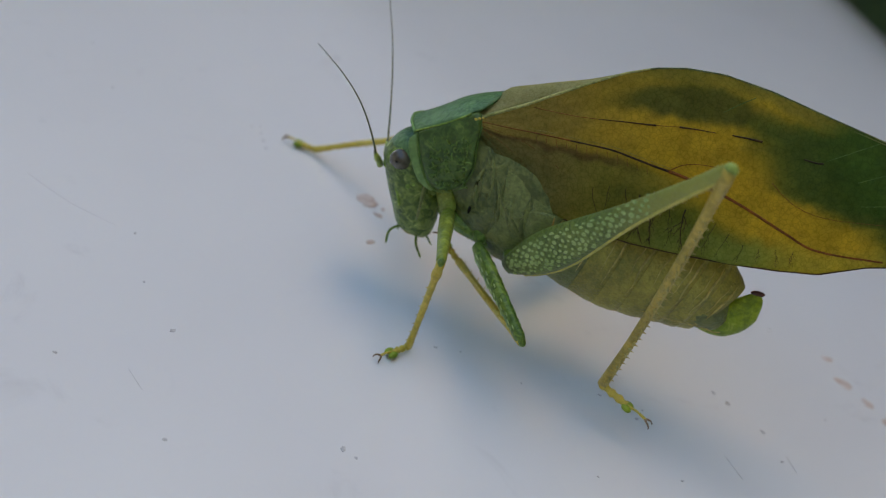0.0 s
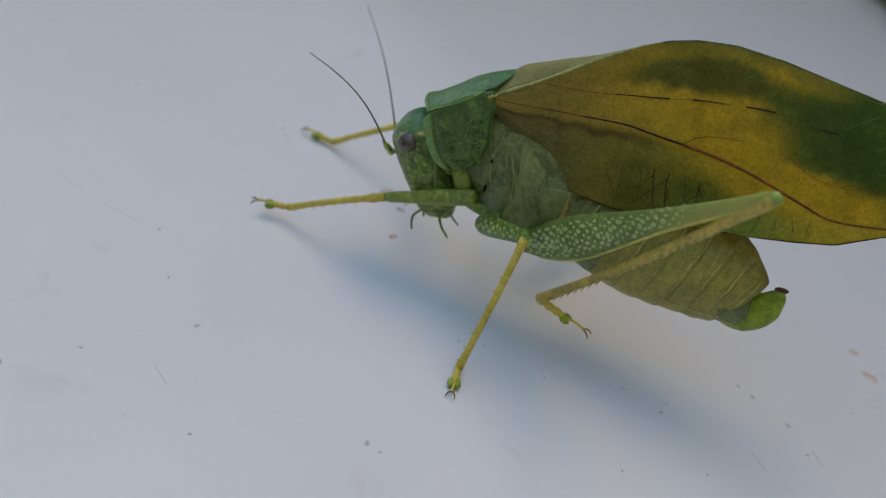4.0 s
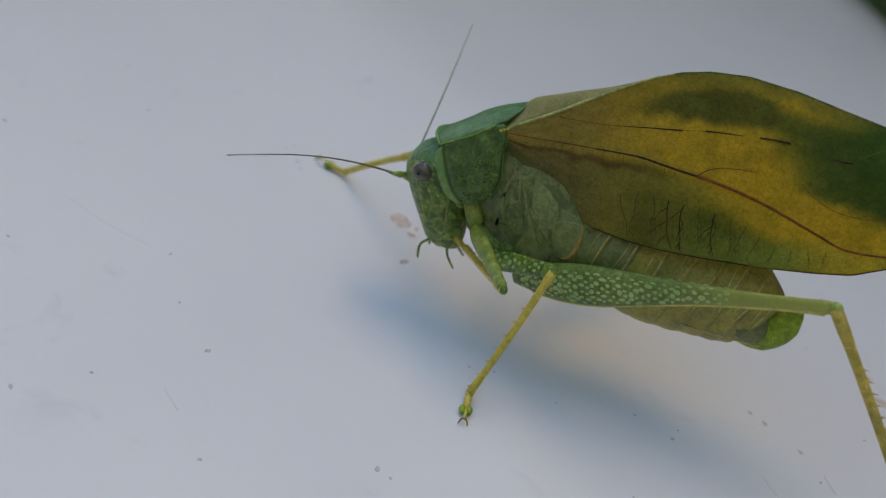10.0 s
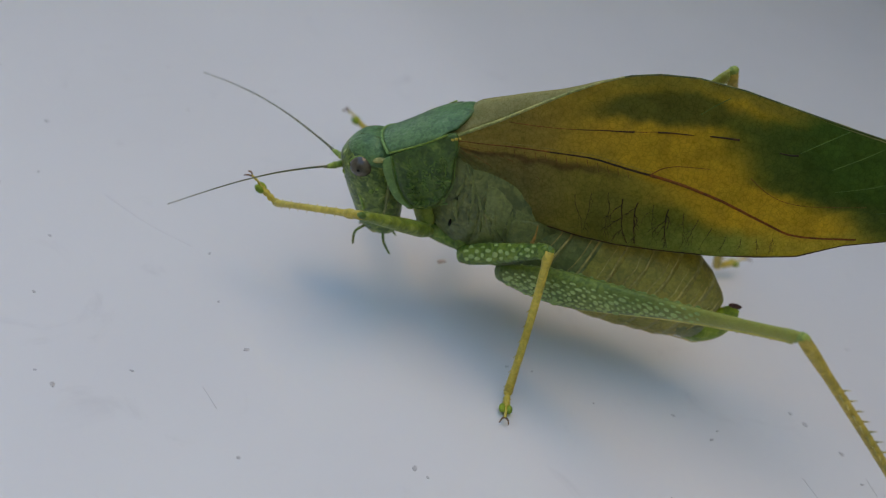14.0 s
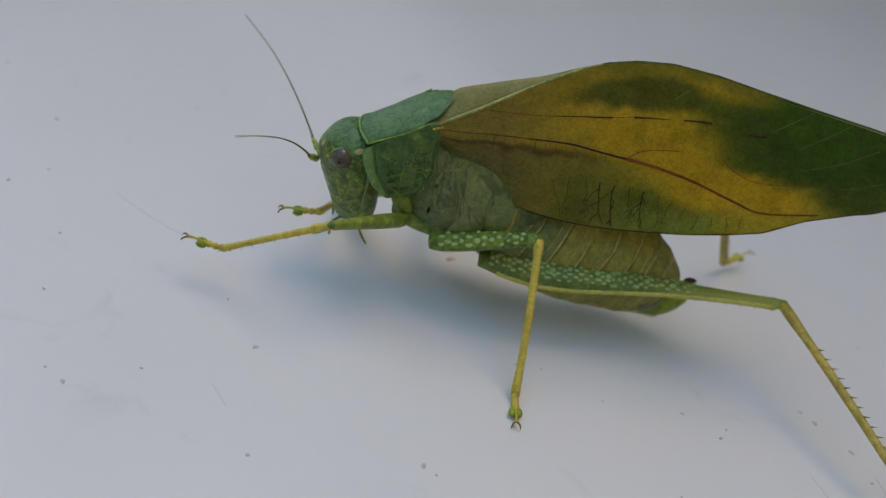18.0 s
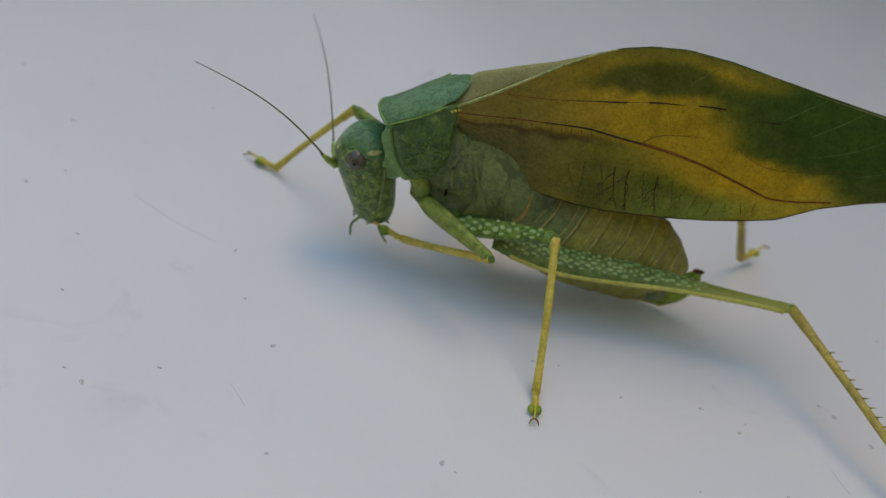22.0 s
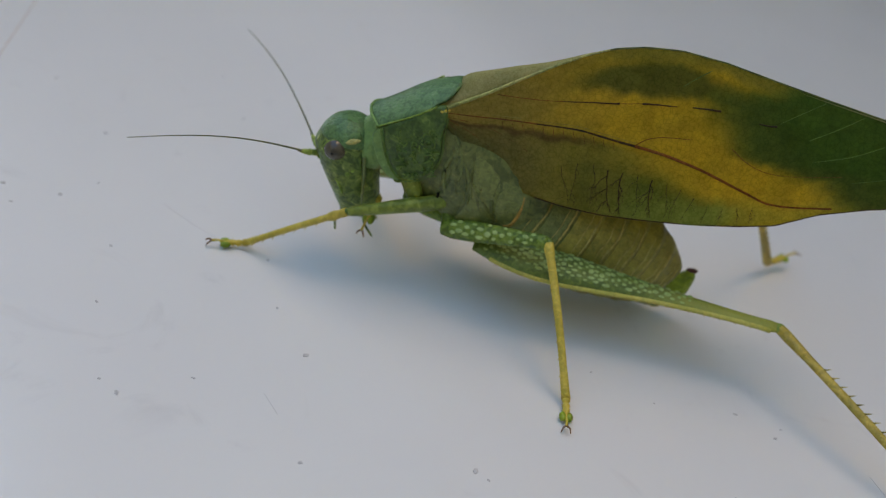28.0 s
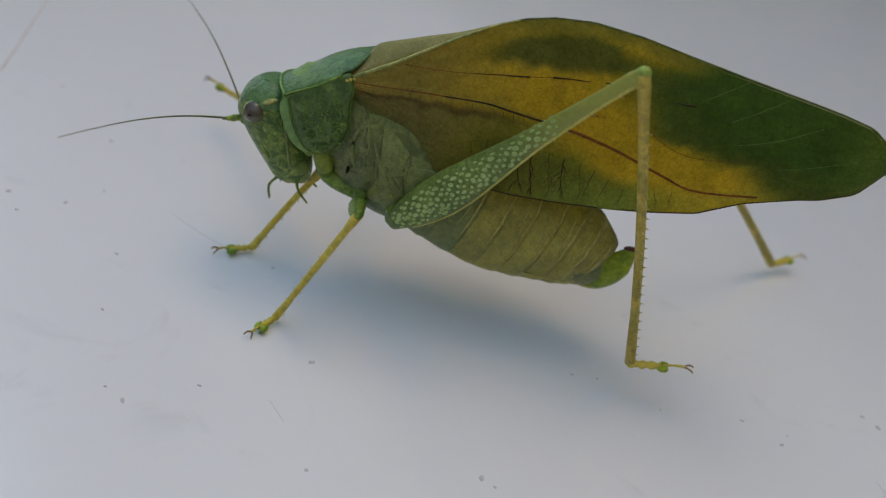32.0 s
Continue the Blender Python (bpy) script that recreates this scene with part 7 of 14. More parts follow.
    walk(front_near[2], [
        (0, pose(0.00274, 0.00801, -0.00208, -8, 6.1, 60.2)), (0.5, pose(0.00275, 0.00809, -0.00195, -8, 6.5, 63.7)),
        (1, pose(0.00324, 0.0077, -0.00144, -8.8, 5.9, 64.8)), (1.2, pose(0.00372, 0.00794, -0.00089, -8.8, 6, 63)),
        (1.5, pose(0.00446, 0.00827, -0.00007, -8.8, 6.3, 59.5)), (1.6, pose(0.00451, 0.0085, -0.00009, -8.8, 6.6, 58.4)),
        (1.7, pose(0.00764, 0.00627, 0.00254, -8.5, -9.8, 34.1)), (1.8, pose(0.01078, 0.00407, 0.00517, -6, -27.1, 0.3)),
        (1.9, pose(0.01641, 0.00225, 0.00397, -5.4, -12.6, -2.2)), (2, pose(0.02158, 0.00053, 0.00293, -5.3, -2.7, -3.6)),
        (2.2, pose(0.02153, 0.00043, 0.00268, -6.2, -2.2, 4)), (2.5, pose(0.02144, 0.00029, 0.00231, -7.2, -1.5, 13.6)),
        (2.7, pose(0.02141, 0.00067, 0.00198, -7.8, -1.2, 19.4)), (2.9, pose(0.02136, 0.00104, 0.00164, -8.4, -1, 24.3)),
        (3.1, pose(0.02118, 0.00136, 0.00125, -8.7, -0.6, 28.5)), (3.2, pose(0.01939, 0.00505, 0.00674, -7.5, -30.4, 7.4)),
        (3.3, pose(0.02082, 0.00303, 0.00377, -7.6, -14.4, 14.5)), (3.4, pose(0.02105, 0.00113, 0.00132, -7.9, -1.6, 19.3)),
        (3.5, pose(0.02093, 0.00117, 0.00112, -8, -1.4, 20)), (4, pose(0.02068, 0.00085, 0.00105, -8.2, -1.3, 22.2)),
        (4.5, pose(0.02041, 0.00053, 0.00098, -8.5, -1.3, 24.3)), (5, pose(0.02015, 0.00022, 0.00091, -8.8, -1.2, 26.3)),
        (5.5, pose(0.01988, -0.00009, 0.00084, -9, -1.2, 28.2)), (5.8, pose(0.02038, 0.00002, 0.00024, -8.7, -2.3, 22.2)),
        (6, pose(0.0207, 0.00009, -0.00018, -8.4, -3.1, 18.2)), (6.2, pose(0.02077, 0.00024, 0.00003, -8.7, -3.2, 19.4)),
        (6.5, pose(0.02088, 0.00046, 0.00033, -9, -3.2, 21.2)), (6.7, pose(0.021, -0.00003, 0.00086, -9, -3, 22.1)),
        (6.8, pose(0.02105, -0.00027, 0.00113, -9, -2.9, 22.5)), (7, pose(0.02112, -0.00076, 0.00166, -9, -2.8, 23.3)),
        (7.1, pose(0.02105, -0.00073, 0.00152, -8.9, -2.4, 24)), (7.2, pose(0.02097, -0.0007, 0.00139, -8.8, -2.1, 24.7)),
        (7.3, pose(0.02021, 0.00222, 0.00376, -8.4, -8, 20.5)), (7.4, pose(0.0184, 0.00535, 0.0066, -7.9, -15.3, 15.2)),
        (7.5, pose(0.01781, 0.00671, 0.00778, -7.7, -15.6, 14.5)), (7.6, pose(0.01694, 0.0065, 0.00742, -7.6, -17.7, 13.2)),
        (7.7, pose(0.01606, 0.00627, 0.00707, -7.5, -19.4, 12)), (7.8, pose(0.01396, 0.00602, 0.00708, -7.7, -9.8, 16)),
        (7.9, pose(0.01187, 0.00575, 0.00711, -8.3, 6.3, 22.2)), (8, pose(0.00767, 0.00395, 0.00486, -8.3, 10.3, 22)),
        (8.1, pose(0.00671, 0.00303, 0.00603, -7.6, -1.6, 15.5)), (8.2, pose(0.00575, 0.00212, 0.0072, -6.6, -23.5, 2.7)),
        (8.3, pose(0.00559, 0.002, 0.00699, -6.6, -23.5, 2.5)), (8.4, pose(0.00542, 0.00188, 0.00678, -6.6, -23.4, 2.3)),
        (8.5, pose(0.00525, 0.00176, 0.00657, -6.5, -23.4, 2.1)), (8.6, pose(0.0051, 0.00168, 0.00639, -6.5, -23.4, 2.1)),
        (8.7, pose(0.00495, 0.00159, 0.00622, -6.5, -23.5, 2)), (8.8, pose(0.00479, 0.0015, 0.00604, -6.5, -23.5, 2)),
        (9, pose(0.00449, 0.00133, 0.00569, -6.6, -23.7, 1.9)), (9.5, pose(0.00429, 0.00117, 0.00589, -6.3, -26.4, -0.4)),
        (10, pose(0.00409, 0.00111, 0.00608, -6, -29.3, -2.7)), (10.1, pose(0.00484, 0.00165, 0.00646, -6.4, -22.4, 1.9)),
        (10.2, pose(0.0056, 0.00218, 0.00684, -6.8, -13.4, 7.2)), (10.3, pose(0.00826, 0.00358, 0.00635, -8.4, 11.4, 22)),
        (10.4, pose(0.01092, 0.00499, 0.00586, -10.1, 27.9, 33.3)), (10.5, pose(0.01602, 0.00874, 0.00678, -7.8, -6.7, 17.8)),
        (10.6, pose(0.01662, 0.00899, 0.00626, -8.2, 2.8, 23.3)), (10.7, pose(0.01723, 0.00924, 0.00574, -8.7, 11, 28.1)),
        (10.8, pose(0.01928, 0.00615, 0.00429, -8.5, 7.1, 28.8)), (10.9, pose(0.02133, 0.00305, 0.00284, -8.5, 3.5, 29.4)),
        (11, pose(0.0219, 0.00017, 0.00194, -8.4, 0.3, 30)), (11.2, pose(0.02141, -0.00071, 0.00191, -8, 0.5, 30.5)),
        (11.3, pose(0.02114, -0.00114, 0.0019, -7.7, 0.5, 30.7)), (11.4, pose(0.02158, -0.00086, 0.00382, -7.2, -3.1, 26.2)),
        (11.5, pose(0.02096, 0.00053, 0.00839, -6.1, -14.7, 11.4)), (11.6, pose(0.01873, 0.0043, 0.00572, -6.7, 4.1, 21.8)),
        (11.7, pose(0.01652, 0.00811, 0.00307, -7.6, 22, 32.3)), (11.8, pose(0.01829, 0.00662, 0.00397, -6.9, 14.4, 28.1)),
        (11.9, pose(0.02005, 0.00511, 0.00485, -6.4, 8.6, 25)), (12, pose(0.0218, 0.00357, 0.00573, -6.1, 4.2, 22.6)),
        (12.1, pose(0.02072, 0.00418, 0.0051, -6, 9, 25)), (12.2, pose(0.01966, 0.00481, 0.00449, -6.1, 14, 27.6)),
        (12.3, pose(0.01861, 0.00546, 0.00387, -6.2, 19, 30.5)), (12.4, pose(0.01767, 0.00563, 0.00412, -6.4, 23.7, 33.5)),
        (12.5, pose(0.01673, 0.00582, 0.00437, -6.6, 28.3, 36.9)), (12.6, pose(0.01867, 0.00448, 0.00642, -4.8, 11.2, 24.5)),
        (12.7, pose(0.02059, 0.00308, 0.00845, -3.2, -13.7, 8.4)), (12.8, pose(0.02069, 0.00349, 0.00847, -3.4, -2.1, 15.4)),
        (12.9, pose(0.02081, 0.0039, 0.0085, -3.6, 7.6, 21.2)), (13, pose(0.02093, 0.0043, 0.00854, -3.7, 15.1, 25.9)),
        (13.1, pose(0.02079, 0.00436, 0.00904, -2.5, -1.2, 15.4)), (13.2, pose(0.02065, 0.00442, 0.00955, -1.4, -20.8, 2.1)),
        (13.3, pose(0.02096, 0.00421, 0.00921, -1.5, -12.7, 7.9)), (13.4, pose(0.02126, 0.004, 0.00886, -1.5, -5.1, 13)),
        (13.5, pose(0.02157, 0.0038, 0.00851, -1.5, 1.5, 17.3)), (13.6, pose(0.0211, 0.00426, 0.00741, -1.3, 2.4, 17.7)),
        (13.7, pose(0.02063, 0.00473, 0.00631, -1, 3.3, 17.9)), (13.8, pose(0.02017, 0.00523, 0.00523, -0.8, 4.1, 18.2)),
        (13.9, pose(0.01873, 0.00416, 0.00677, 0.1, -8.7, 8.1)), (14, pose(0.01729, 0.00309, 0.00831, 1.6, -30.8, -12.4)),
        (14.1, pose(0.0153, 0.00573, 0.00493, 0.3, -6.2, 8.3)), (14.2, pose(0.01325, 0.00835, 0.00156, -0.9, 22.7, 29.9)),
        (14.3, pose(0.01562, 0.00764, 0.00329, -0.5, 13.1, 24.2)), (14.4, pose(0.018, 0.00697, 0.00501, -0.4, 7.8, 21.3)),
        (14.5, pose(0.02041, 0.00632, 0.00672, -0.3, 4.5, 19.6)), (14.6, pose(0.0199, 0.00638, 0.00645, -0.3, 4.5, 20.4)),
        (14.8, pose(0.01888, 0.00652, 0.00592, -0.4, 4.5, 22.2)), (14.9, pose(0.01838, 0.00661, 0.00565, -0.4, 4.5, 23.2)),
        (15, pose(0.01788, 0.00669, 0.00538, -0.4, 4.5, 24.3)), (15.1, pose(0.01738, 0.00679, 0.00512, -0.5, 4.4, 25.5)),
        (15.3, pose(0.01639, 0.007, 0.00459, -0.6, 4.4, 28.1)), (15.4, pose(0.01589, 0.00712, 0.00432, -0.6, 4.3, 29.6)),
        (15.6, pose(0.01491, 0.00738, 0.00379, -0.7, 4.2, 32.9)), (15.8, pose(0.01395, 0.00766, 0.00326, -0.9, 4.1, 36.8)),
        (15.9, pose(0.01346, 0.00782, 0.003, -0.9, 4, 38.9)), (16.1, pose(0.01251, 0.00815, 0.00247, -1.1, 3.7, 43.5)),
        (16.2, pose(0.01204, 0.00832, 0.0022, -1.1, 3.6, 46)), (16.4, pose(0.0111, 0.00869, 0.00168, -1.3, 3.2, 51.4)),
        (16.5, pose(0.01064, 0.00889, 0.00142, -1.4, 3, 54.3)), (16.8, pose(0.01057, 0.01014, 0.00126, -1, 4, 49.7)),
        (17, pose(0.01054, 0.01097, 0.00115, -0.8, 4.9, 45.8)), (17.1, pose(0.01048, 0.01097, 0.00115, -0.8, 4.6, 45.6)),
        (17.5, pose(0.01024, 0.01098, 0.00113, -0.8, 3.7, 45.1)), (17.6, pose(0.01096, 0.01628, 0.00628, -0.7, 14.8, 40.1)),
        (17.7, pose(0.01169, 0.02159, 0.01141, -0.5, 31.1, 31.4)), (17.8, pose(0.01425, 0.01398, 0.00729, -0.3, 21.1, 22)),
        (17.9, pose(0.01679, 0.00638, 0.00316, -0.2, 15.6, 17.6)), (18, pose(0.01889, 0.00649, 0.00438, 0.1, -6.5, 1.2)),
        (18.1, pose(0.01922, 0.00687, 0.00486, -0, -2.9, 4.6)), (18.2, pose(0.01954, 0.00725, 0.00535, -0, -0, 7.3)),
        (18.3, pose(0.01944, 0.00582, 0.00374, -0.1, 1.2, 7.5)), (18.4, pose(0.01934, 0.00438, 0.00215, -0.1, 2.3, 7.8)),
        (18.5, pose(0.01925, 0.00294, 0.00055, -0.1, 3.4, 8.1)), (18.8, pose(0.01911, 0.00258, 0.0006, -0.1, 3.3, 6.2)),
        (19, pose(0.01902, 0.00234, 0.00064, -0, 3.3, 5)), (19.5, pose(0.01901, 0.00258, 0.00059, 0.1, 3.4, 1.3)),
        (19.8, pose(0.01897, 0.00305, 0.00051, 0.1, 3.3, -0.4)), (20.2, pose(0.01882, 0.00382, 0.00054, 0.1, 3.1, -2.7)),
        (20.3, pose(0.01624, 0.00417, 0.00314, 0.1, -4.3, -4.9)), (20.4, pose(0.01365, 0.0045, 0.00573, 0.1, -17.3, -9.1)),
        (20.5, pose(0.01125, 0.00495, 0.00485, 0.1, 13.8, 12.3)), (20.6, pose(0.00941, 0.00516, 0.00408, 0.1, 1.7, 2.2)),
        (20.7, pose(0.00749, 0.0042, 0.00451, 0.1, -2, -1.4)), (20.8, pose(0.00559, 0.00323, 0.00493, 0, -6.6, -6.1)),
        (20.9, pose(0.00507, 0.00285, 0.00455, 0, -7.5, -6.9)), (21, pose(0.00456, 0.00246, 0.00416, -0, -8.5, -7.9)),
        (21.5, pose(0.00433, 0.00243, 0.00409, 0.1, -9, -9.3)), (22, pose(0.00412, 0.00229, 0.00389, 0, -10.1, -10.1)),
        (22.2, pose(0.00407, 0.00235, 0.00393, 0, -7.2, -8.4)), (22.5, pose(0.004, 0.00245, 0.00399, 0.1, -2.7, -5.6)),
        (22.8, pose(0.00386, 0.00235, 0.00416, 0.1, 1.9, -2.9)), (23, pose(0.00376, 0.00228, 0.00428, 0.1, 5.1, -1)),
        (23.1, pose(0.00406, 0.00366, 0.00402, 0.3, 20.4, 11.7)), (23.2, pose(0.00436, 0.00504, 0.00376, 0.4, 31, 22.6)),
        (23.3, pose(0.00919, 0.00639, 0.00546, 0.3, 12.8, 11)), (23.4, pose(0.01403, 0.00774, 0.00717, 0.3, 3, 5.7)),
        (23.5, pose(0.01771, 0.00766, 0.00563, 0.3, 2.9, 8.9)), (23.6, pose(0.01866, 0.00237, 0.00089, 0.3, 2.9, 12.8)),
        (23.7, pose(0.01889, 0.00247, 0.0008, 0.3, 2.8, 15.3)), (23.8, pose(0.01896, 0.00258, 0.00081, 0.3, 2.8, 17.9)),
        (23.9, pose(0.01903, 0.00269, 0.00081, 0.4, 2.7, 20.4)), (24, pose(0.01909, 0.0028, 0.00082, 0.4, 2.7, 23)),
        (24.2, pose(0.01889, 0.00333, 0.00062, 0.4, 3, 23)), (24.5, pose(0.01856, 0.0041, 0.00033, 0.5, 3.6, 22.9)),
        (25, pose(0.01854, 0.00444, 0.00037, 0.5, 3.6, 21.4)), (25.5, pose(0.01858, 0.00433, 0.00039, 0.2, 3.8, 20.5)),
        (26.5, pose(0.0185, 0.00324, 0.0002, -0.4, 3.8, 18.4)), (27.2, pose(0.01843, 0.00247, 0.00008, -0.8, 3.8, 16.9)),
        (27.5, pose(0.0184, 0.00215, 0.00003, -1, 3.8, 16.3)), (28, pose(0.0182, 0.00268, 0.00029, -1.3, 3.8, 16.3)),
        (28.1, pose(0.01792, 0.00263, 0.00022, -1.3, 3.8, 17.2)), (28.2, pose(0.01765, 0.00258, 0.00015, -1.3, 3.8, 18.1)),
        (28.3, pose(0.01737, 0.00252, 0.00008, -1.3, 3.8, 19.1)), (28.4, pose(0.0171, 0.00246, 0.00001, -1.3, 3.8, 20)),
        (28.5, pose(0.01683, 0.0024, -0.00006, -1.3, 3.8, 20.9)), (28.6, pose(0.01651, 0.00238, -0.00013, -1.3, 3.7, 21.6)),
        (28.7, pose(0.01619, 0.00236, -0.0002, -1.4, 3.6, 22.3)), (28.8, pose(0.01588, 0.00234, -0.00028, -1.4, 3.5, 23)),
        (28.9, pose(0.01556, 0.00232, -0.00036, -1.4, 3.4, 23.7)), (29, pose(0.01525, 0.0023, -0.00043, -1.5, 3.3, 24.4)),
        (29.2, pose(0.01495, 0.00202, -0.00054, -1.6, 3.1, 25.1)), (29.5, pose(0.0145, 0.00161, -0.00071, -1.7, 3, 26.1)),
        (30, pose(0.01418, 0.00143, -0.00083, -1.8, 3, 28.5)), (30.5, pose(0.01416, 0.0011, -0.00068, -2, 2.6, 27.1)),
        (31, pose(0.01354, 0.00084, -0.00087, -1.6, 3.7, 28.1)), (31.2, pose(0.01274, 0.00128, -0.00123, -1.6, 4.1, 30)),
        (31.3, pose(0.01233, 0.00149, -0.00141, -1.6, 4.2, 30.9)), (31.5, pose(0.0115, 0.00187, -0.00176, -1.6, 4.6, 32.8)),
        (31.7, pose(0.01078, 0.00124, -0.00191, -1.7, 4.4, 32.5)), (31.8, pose(0.01041, 0.00093, -0.00199, -1.7, 4.3, 32.3)),
        (32, pose(0.00967, 0.00032, -0.00216, -1.8, 4.1, 32)),])
    walk(mid_near[0], [
        (0, pose(-0.00011, 0.0032, 0.00753, 17.2, 22.4, 137.9)), (0.6, pose(-0.00011, 0.0032, 0.00753, 15.4, 19.2, 136.5)),
        (0.7, pose(-0.00011, 0.0032, 0.00753, 19.3, 0.4, 134.5)), (0.8, pose(-0.00011, 0.0032, 0.00753, 26.1, -23.2, 130.7)),
        (0.9, pose(-0.00011, 0.0032, 0.00753, 14.2, -74, 127)), (1, pose(-0.00011, 0.0032, 0.00753, -15.1, -62, 149.5)),
        (1.1, pose(0.00045, 0.0022, 0.00642, -12.2, -54.4, 131.4)), (1.2, pose(0.00101, 0.00119, 0.00531, -16.7, -42.4, 118.5)),
        (1.5, pose(0.00095, 0.00162, 0.00585, -25, -41.6, 124)), (2, pose(0.00116, 0.00164, 0.00572, -22.9, -42, 129.3)),
        (2.5, pose(0.00137, 0.00138, 0.00575, -20.6, -37.9, 129.2)), (2.8, pose(0.00149, 0.00122, 0.00577, -19, -34.2, 128.7)),
        (3, pose(0.00158, 0.00112, 0.00578, -18.1, -31.8, 128.5)), (3.5, pose(0.00161, 0.00105, 0.00597, -14.7, -25.7, 127.4)),
        (4.5, pose(0.00166, 0.00089, 0.00636, -13.7, -19.9, 127)), (5.5, pose(0.00172, 0.00074, 0.00674, -13, -14.3, 126.7)),
        (6, pose(0.00175, 0.00067, 0.00693, -11.6, -9.8, 126.1)), (6.5, pose(0.00184, 0.00089, 0.00658, -15.3, -12.6, 128.9)),
        (6.8, pose(0.0019, 0.00103, 0.00637, -17.4, -18, 131.6)), (7, pose(0.00194, 0.00112, 0.00622, -18.9, -21.6, 133.6)),
        (8, pose(0.00211, 0.00119, 0.0064, -17.2, -19.1, 137.3)), (8.5, pose(0.00206, 0.00119, 0.00632, -17.3, -19.8, 136.3)),
        (9, pose(0.00201, 0.00118, 0.00625, -17.9, -21, 135.5)), (10, pose(0.0021, 0.00141, 0.00609, -20.6, -21.8, 138.8)),
        (10.5, pose(0.00214, 0.00152, 0.00602, -23.3, -23.6, 140.9)), (11, pose(0.00218, 0.00163, 0.00594, -23.8, -26.5, 143.9)),
        (11.5, pose(0.00183, 0.00188, 0.00616, -23.7, -30.3, 145.8)), (11.8, pose(0.00163, 0.00203, 0.00629, -20.4, -31.6, 146.5)),
        (12, pose(0.00149, 0.00213, 0.00637, -18.2, -32.4, 146.9)), (12.5, pose(0.00114, 0.00238, 0.00659, -19.5, -33.5, 147.4)),
        (13, pose(0.00079, 0.00263, 0.00681, -20, -34.2, 147.8)), (13.3, pose(0.00052, 0.0028, 0.00702, -17.5, -34.2, 147.7)),
        (13.7, pose(0.00016, 0.00303, 0.00731, -15.1, -34.2, 147.6)), (14, pose(-0.00011, 0.0032, 0.00753, -14, -34.3, 147.5)),
        (14.2, pose(-0.00006, 0.00319, 0.00751, -14.2, -34.5, 149.2)), (14.5, pose(0.00001, 0.00317, 0.00748, -14.6, -34.5, 151.7)),
        (15, pose(0.00013, 0.00314, 0.00744, -19, -33.5, 155.9)), (15.5, pose(0.00025, 0.00312, 0.00739, -23.8, -31.9, 159.9)),
        (15.9, pose(0.00035, 0.0031, 0.00735, -27.9, -30.2, 162.9)), (16.5, pose(0.00049, 0.00306, 0.00729, -34.1, -26.8, 166.8)),
        (17, pose(0.00061, 0.00304, 0.00725, -40, -23.1, 169)), (18, pose(0.00057, 0.003, 0.00723, -37.1, -24.6, 164.9)),
        (18.2, pose(0.00053, 0.00301, 0.00725, -37.9, -23.5, 163.8)), (18.5, pose(0.00048, 0.00302, 0.00728, -38.9, -21.8, 162.1)),
        (19.5, pose(0.00039, 0.00302, 0.00733, -39, -22.3, 161.9)), (20, pose(0.0004, 0.00301, 0.00733, -38.1, -21, 160.8)),
        (20.5, pose(0.00034, 0.00302, 0.00736, -37.6, -19.4, 159.1)), (21, pose(0.00028, 0.00304, 0.00739, -37.8, -19.1, 158.6)),
        (22.5, pose(0.00028, 0.00304, 0.00739, -38.1, -19.1, 157.8)), (23, pose(0.00033, 0.00302, 0.00737, -38.3, -19.6, 158.3)),
        (23.2, pose(0.00035, 0.00301, 0.00736, -37.7, -19.8, 158.5)), (23.5, pose(0.00037, 0.003, 0.00735, -36.6, -20, 158.7)),
        (23.8, pose(0.0004, 0.00299, 0.00734, -33.1, -20.1, 158.6)), (24, pose(0.00042, 0.00298, 0.00734, -30.6, -19.9, 158.5)),
        (24.5, pose(0.00033, 0.00302, 0.00738, -31.6, -16.5, 158)), (25.5, pose(0.00026, 0.00305, 0.00743, -34.4, -15.3, 159.2)),
        (26.5, pose(0.0003, 0.00305, 0.00741, -31.8, -16.4, 160.3)), (27.5, pose(0.00034, 0.00304, 0.0074, -29.2, -17.3, 161.2)),
        (28, pose(0.00036, 0.00304, 0.00739, -29.4, -16.8, 161.2)), (28.1, pose(0.00034, 0.00305, 0.00741, -32.5, -14.9, 164.5)),
        (28.2, pose(0.00032, 0.00307, 0.00744, -36, -12.7, 167.9)), (28.3, pose(0.0003, 0.00309, 0.00746, -39.8, -10.2, 171.4)),
        (28.4, pose(0.00028, 0.00311, 0.00748, -43.9, -7.3, 175)), (28.5, pose(0.00026, 0.00313, 0.0075, -48.4, -4, 178.5)),
        (28.6, pose(0.00024, 0.00315, 0.00752, -53.3, 0.2, -179)), (28.7, pose(0.00022, 0.00317, 0.00755, -58.3, 4.5, -176.8)),
        (28.8, pose(0.0002, 0.00319, 0.00757, -63.3, 8.8, -175.2)), (28.9, pose(0.00018, 0.00321, 0.00759, -68.2, 12.9, -174.1)),
        (29, pose(0.00016, 0.00323, 0.00761, -73, 16.6, -173.5)), (29.1, pose(0.00002, 0.00332, 0.00763, -67.1, 13.1, -173.9)),
        (29.2, pose(-0.00013, 0.0034, 0.00764, -59.4, 8.6, -175.4)), (29.3, pose(-0.00028, 0.00349, 0.00765, -49.5, 3.2, -178.5)),
        (29.4, pose(-0.00042, 0.00358, 0.00767, -37.2, -2.3, 176.3)), (29.5, pose(-0.00057, 0.00367, 0.00768, -23.4, -6.7, 169.2)),
        (29.6, pose(-0.00072, 0.00375, 0.00769, -10.1, -9.4, 161.8)), (29.7, pose(-0.00086, 0.00384, 0.0077, 1.3, -10.2, 155.1)),
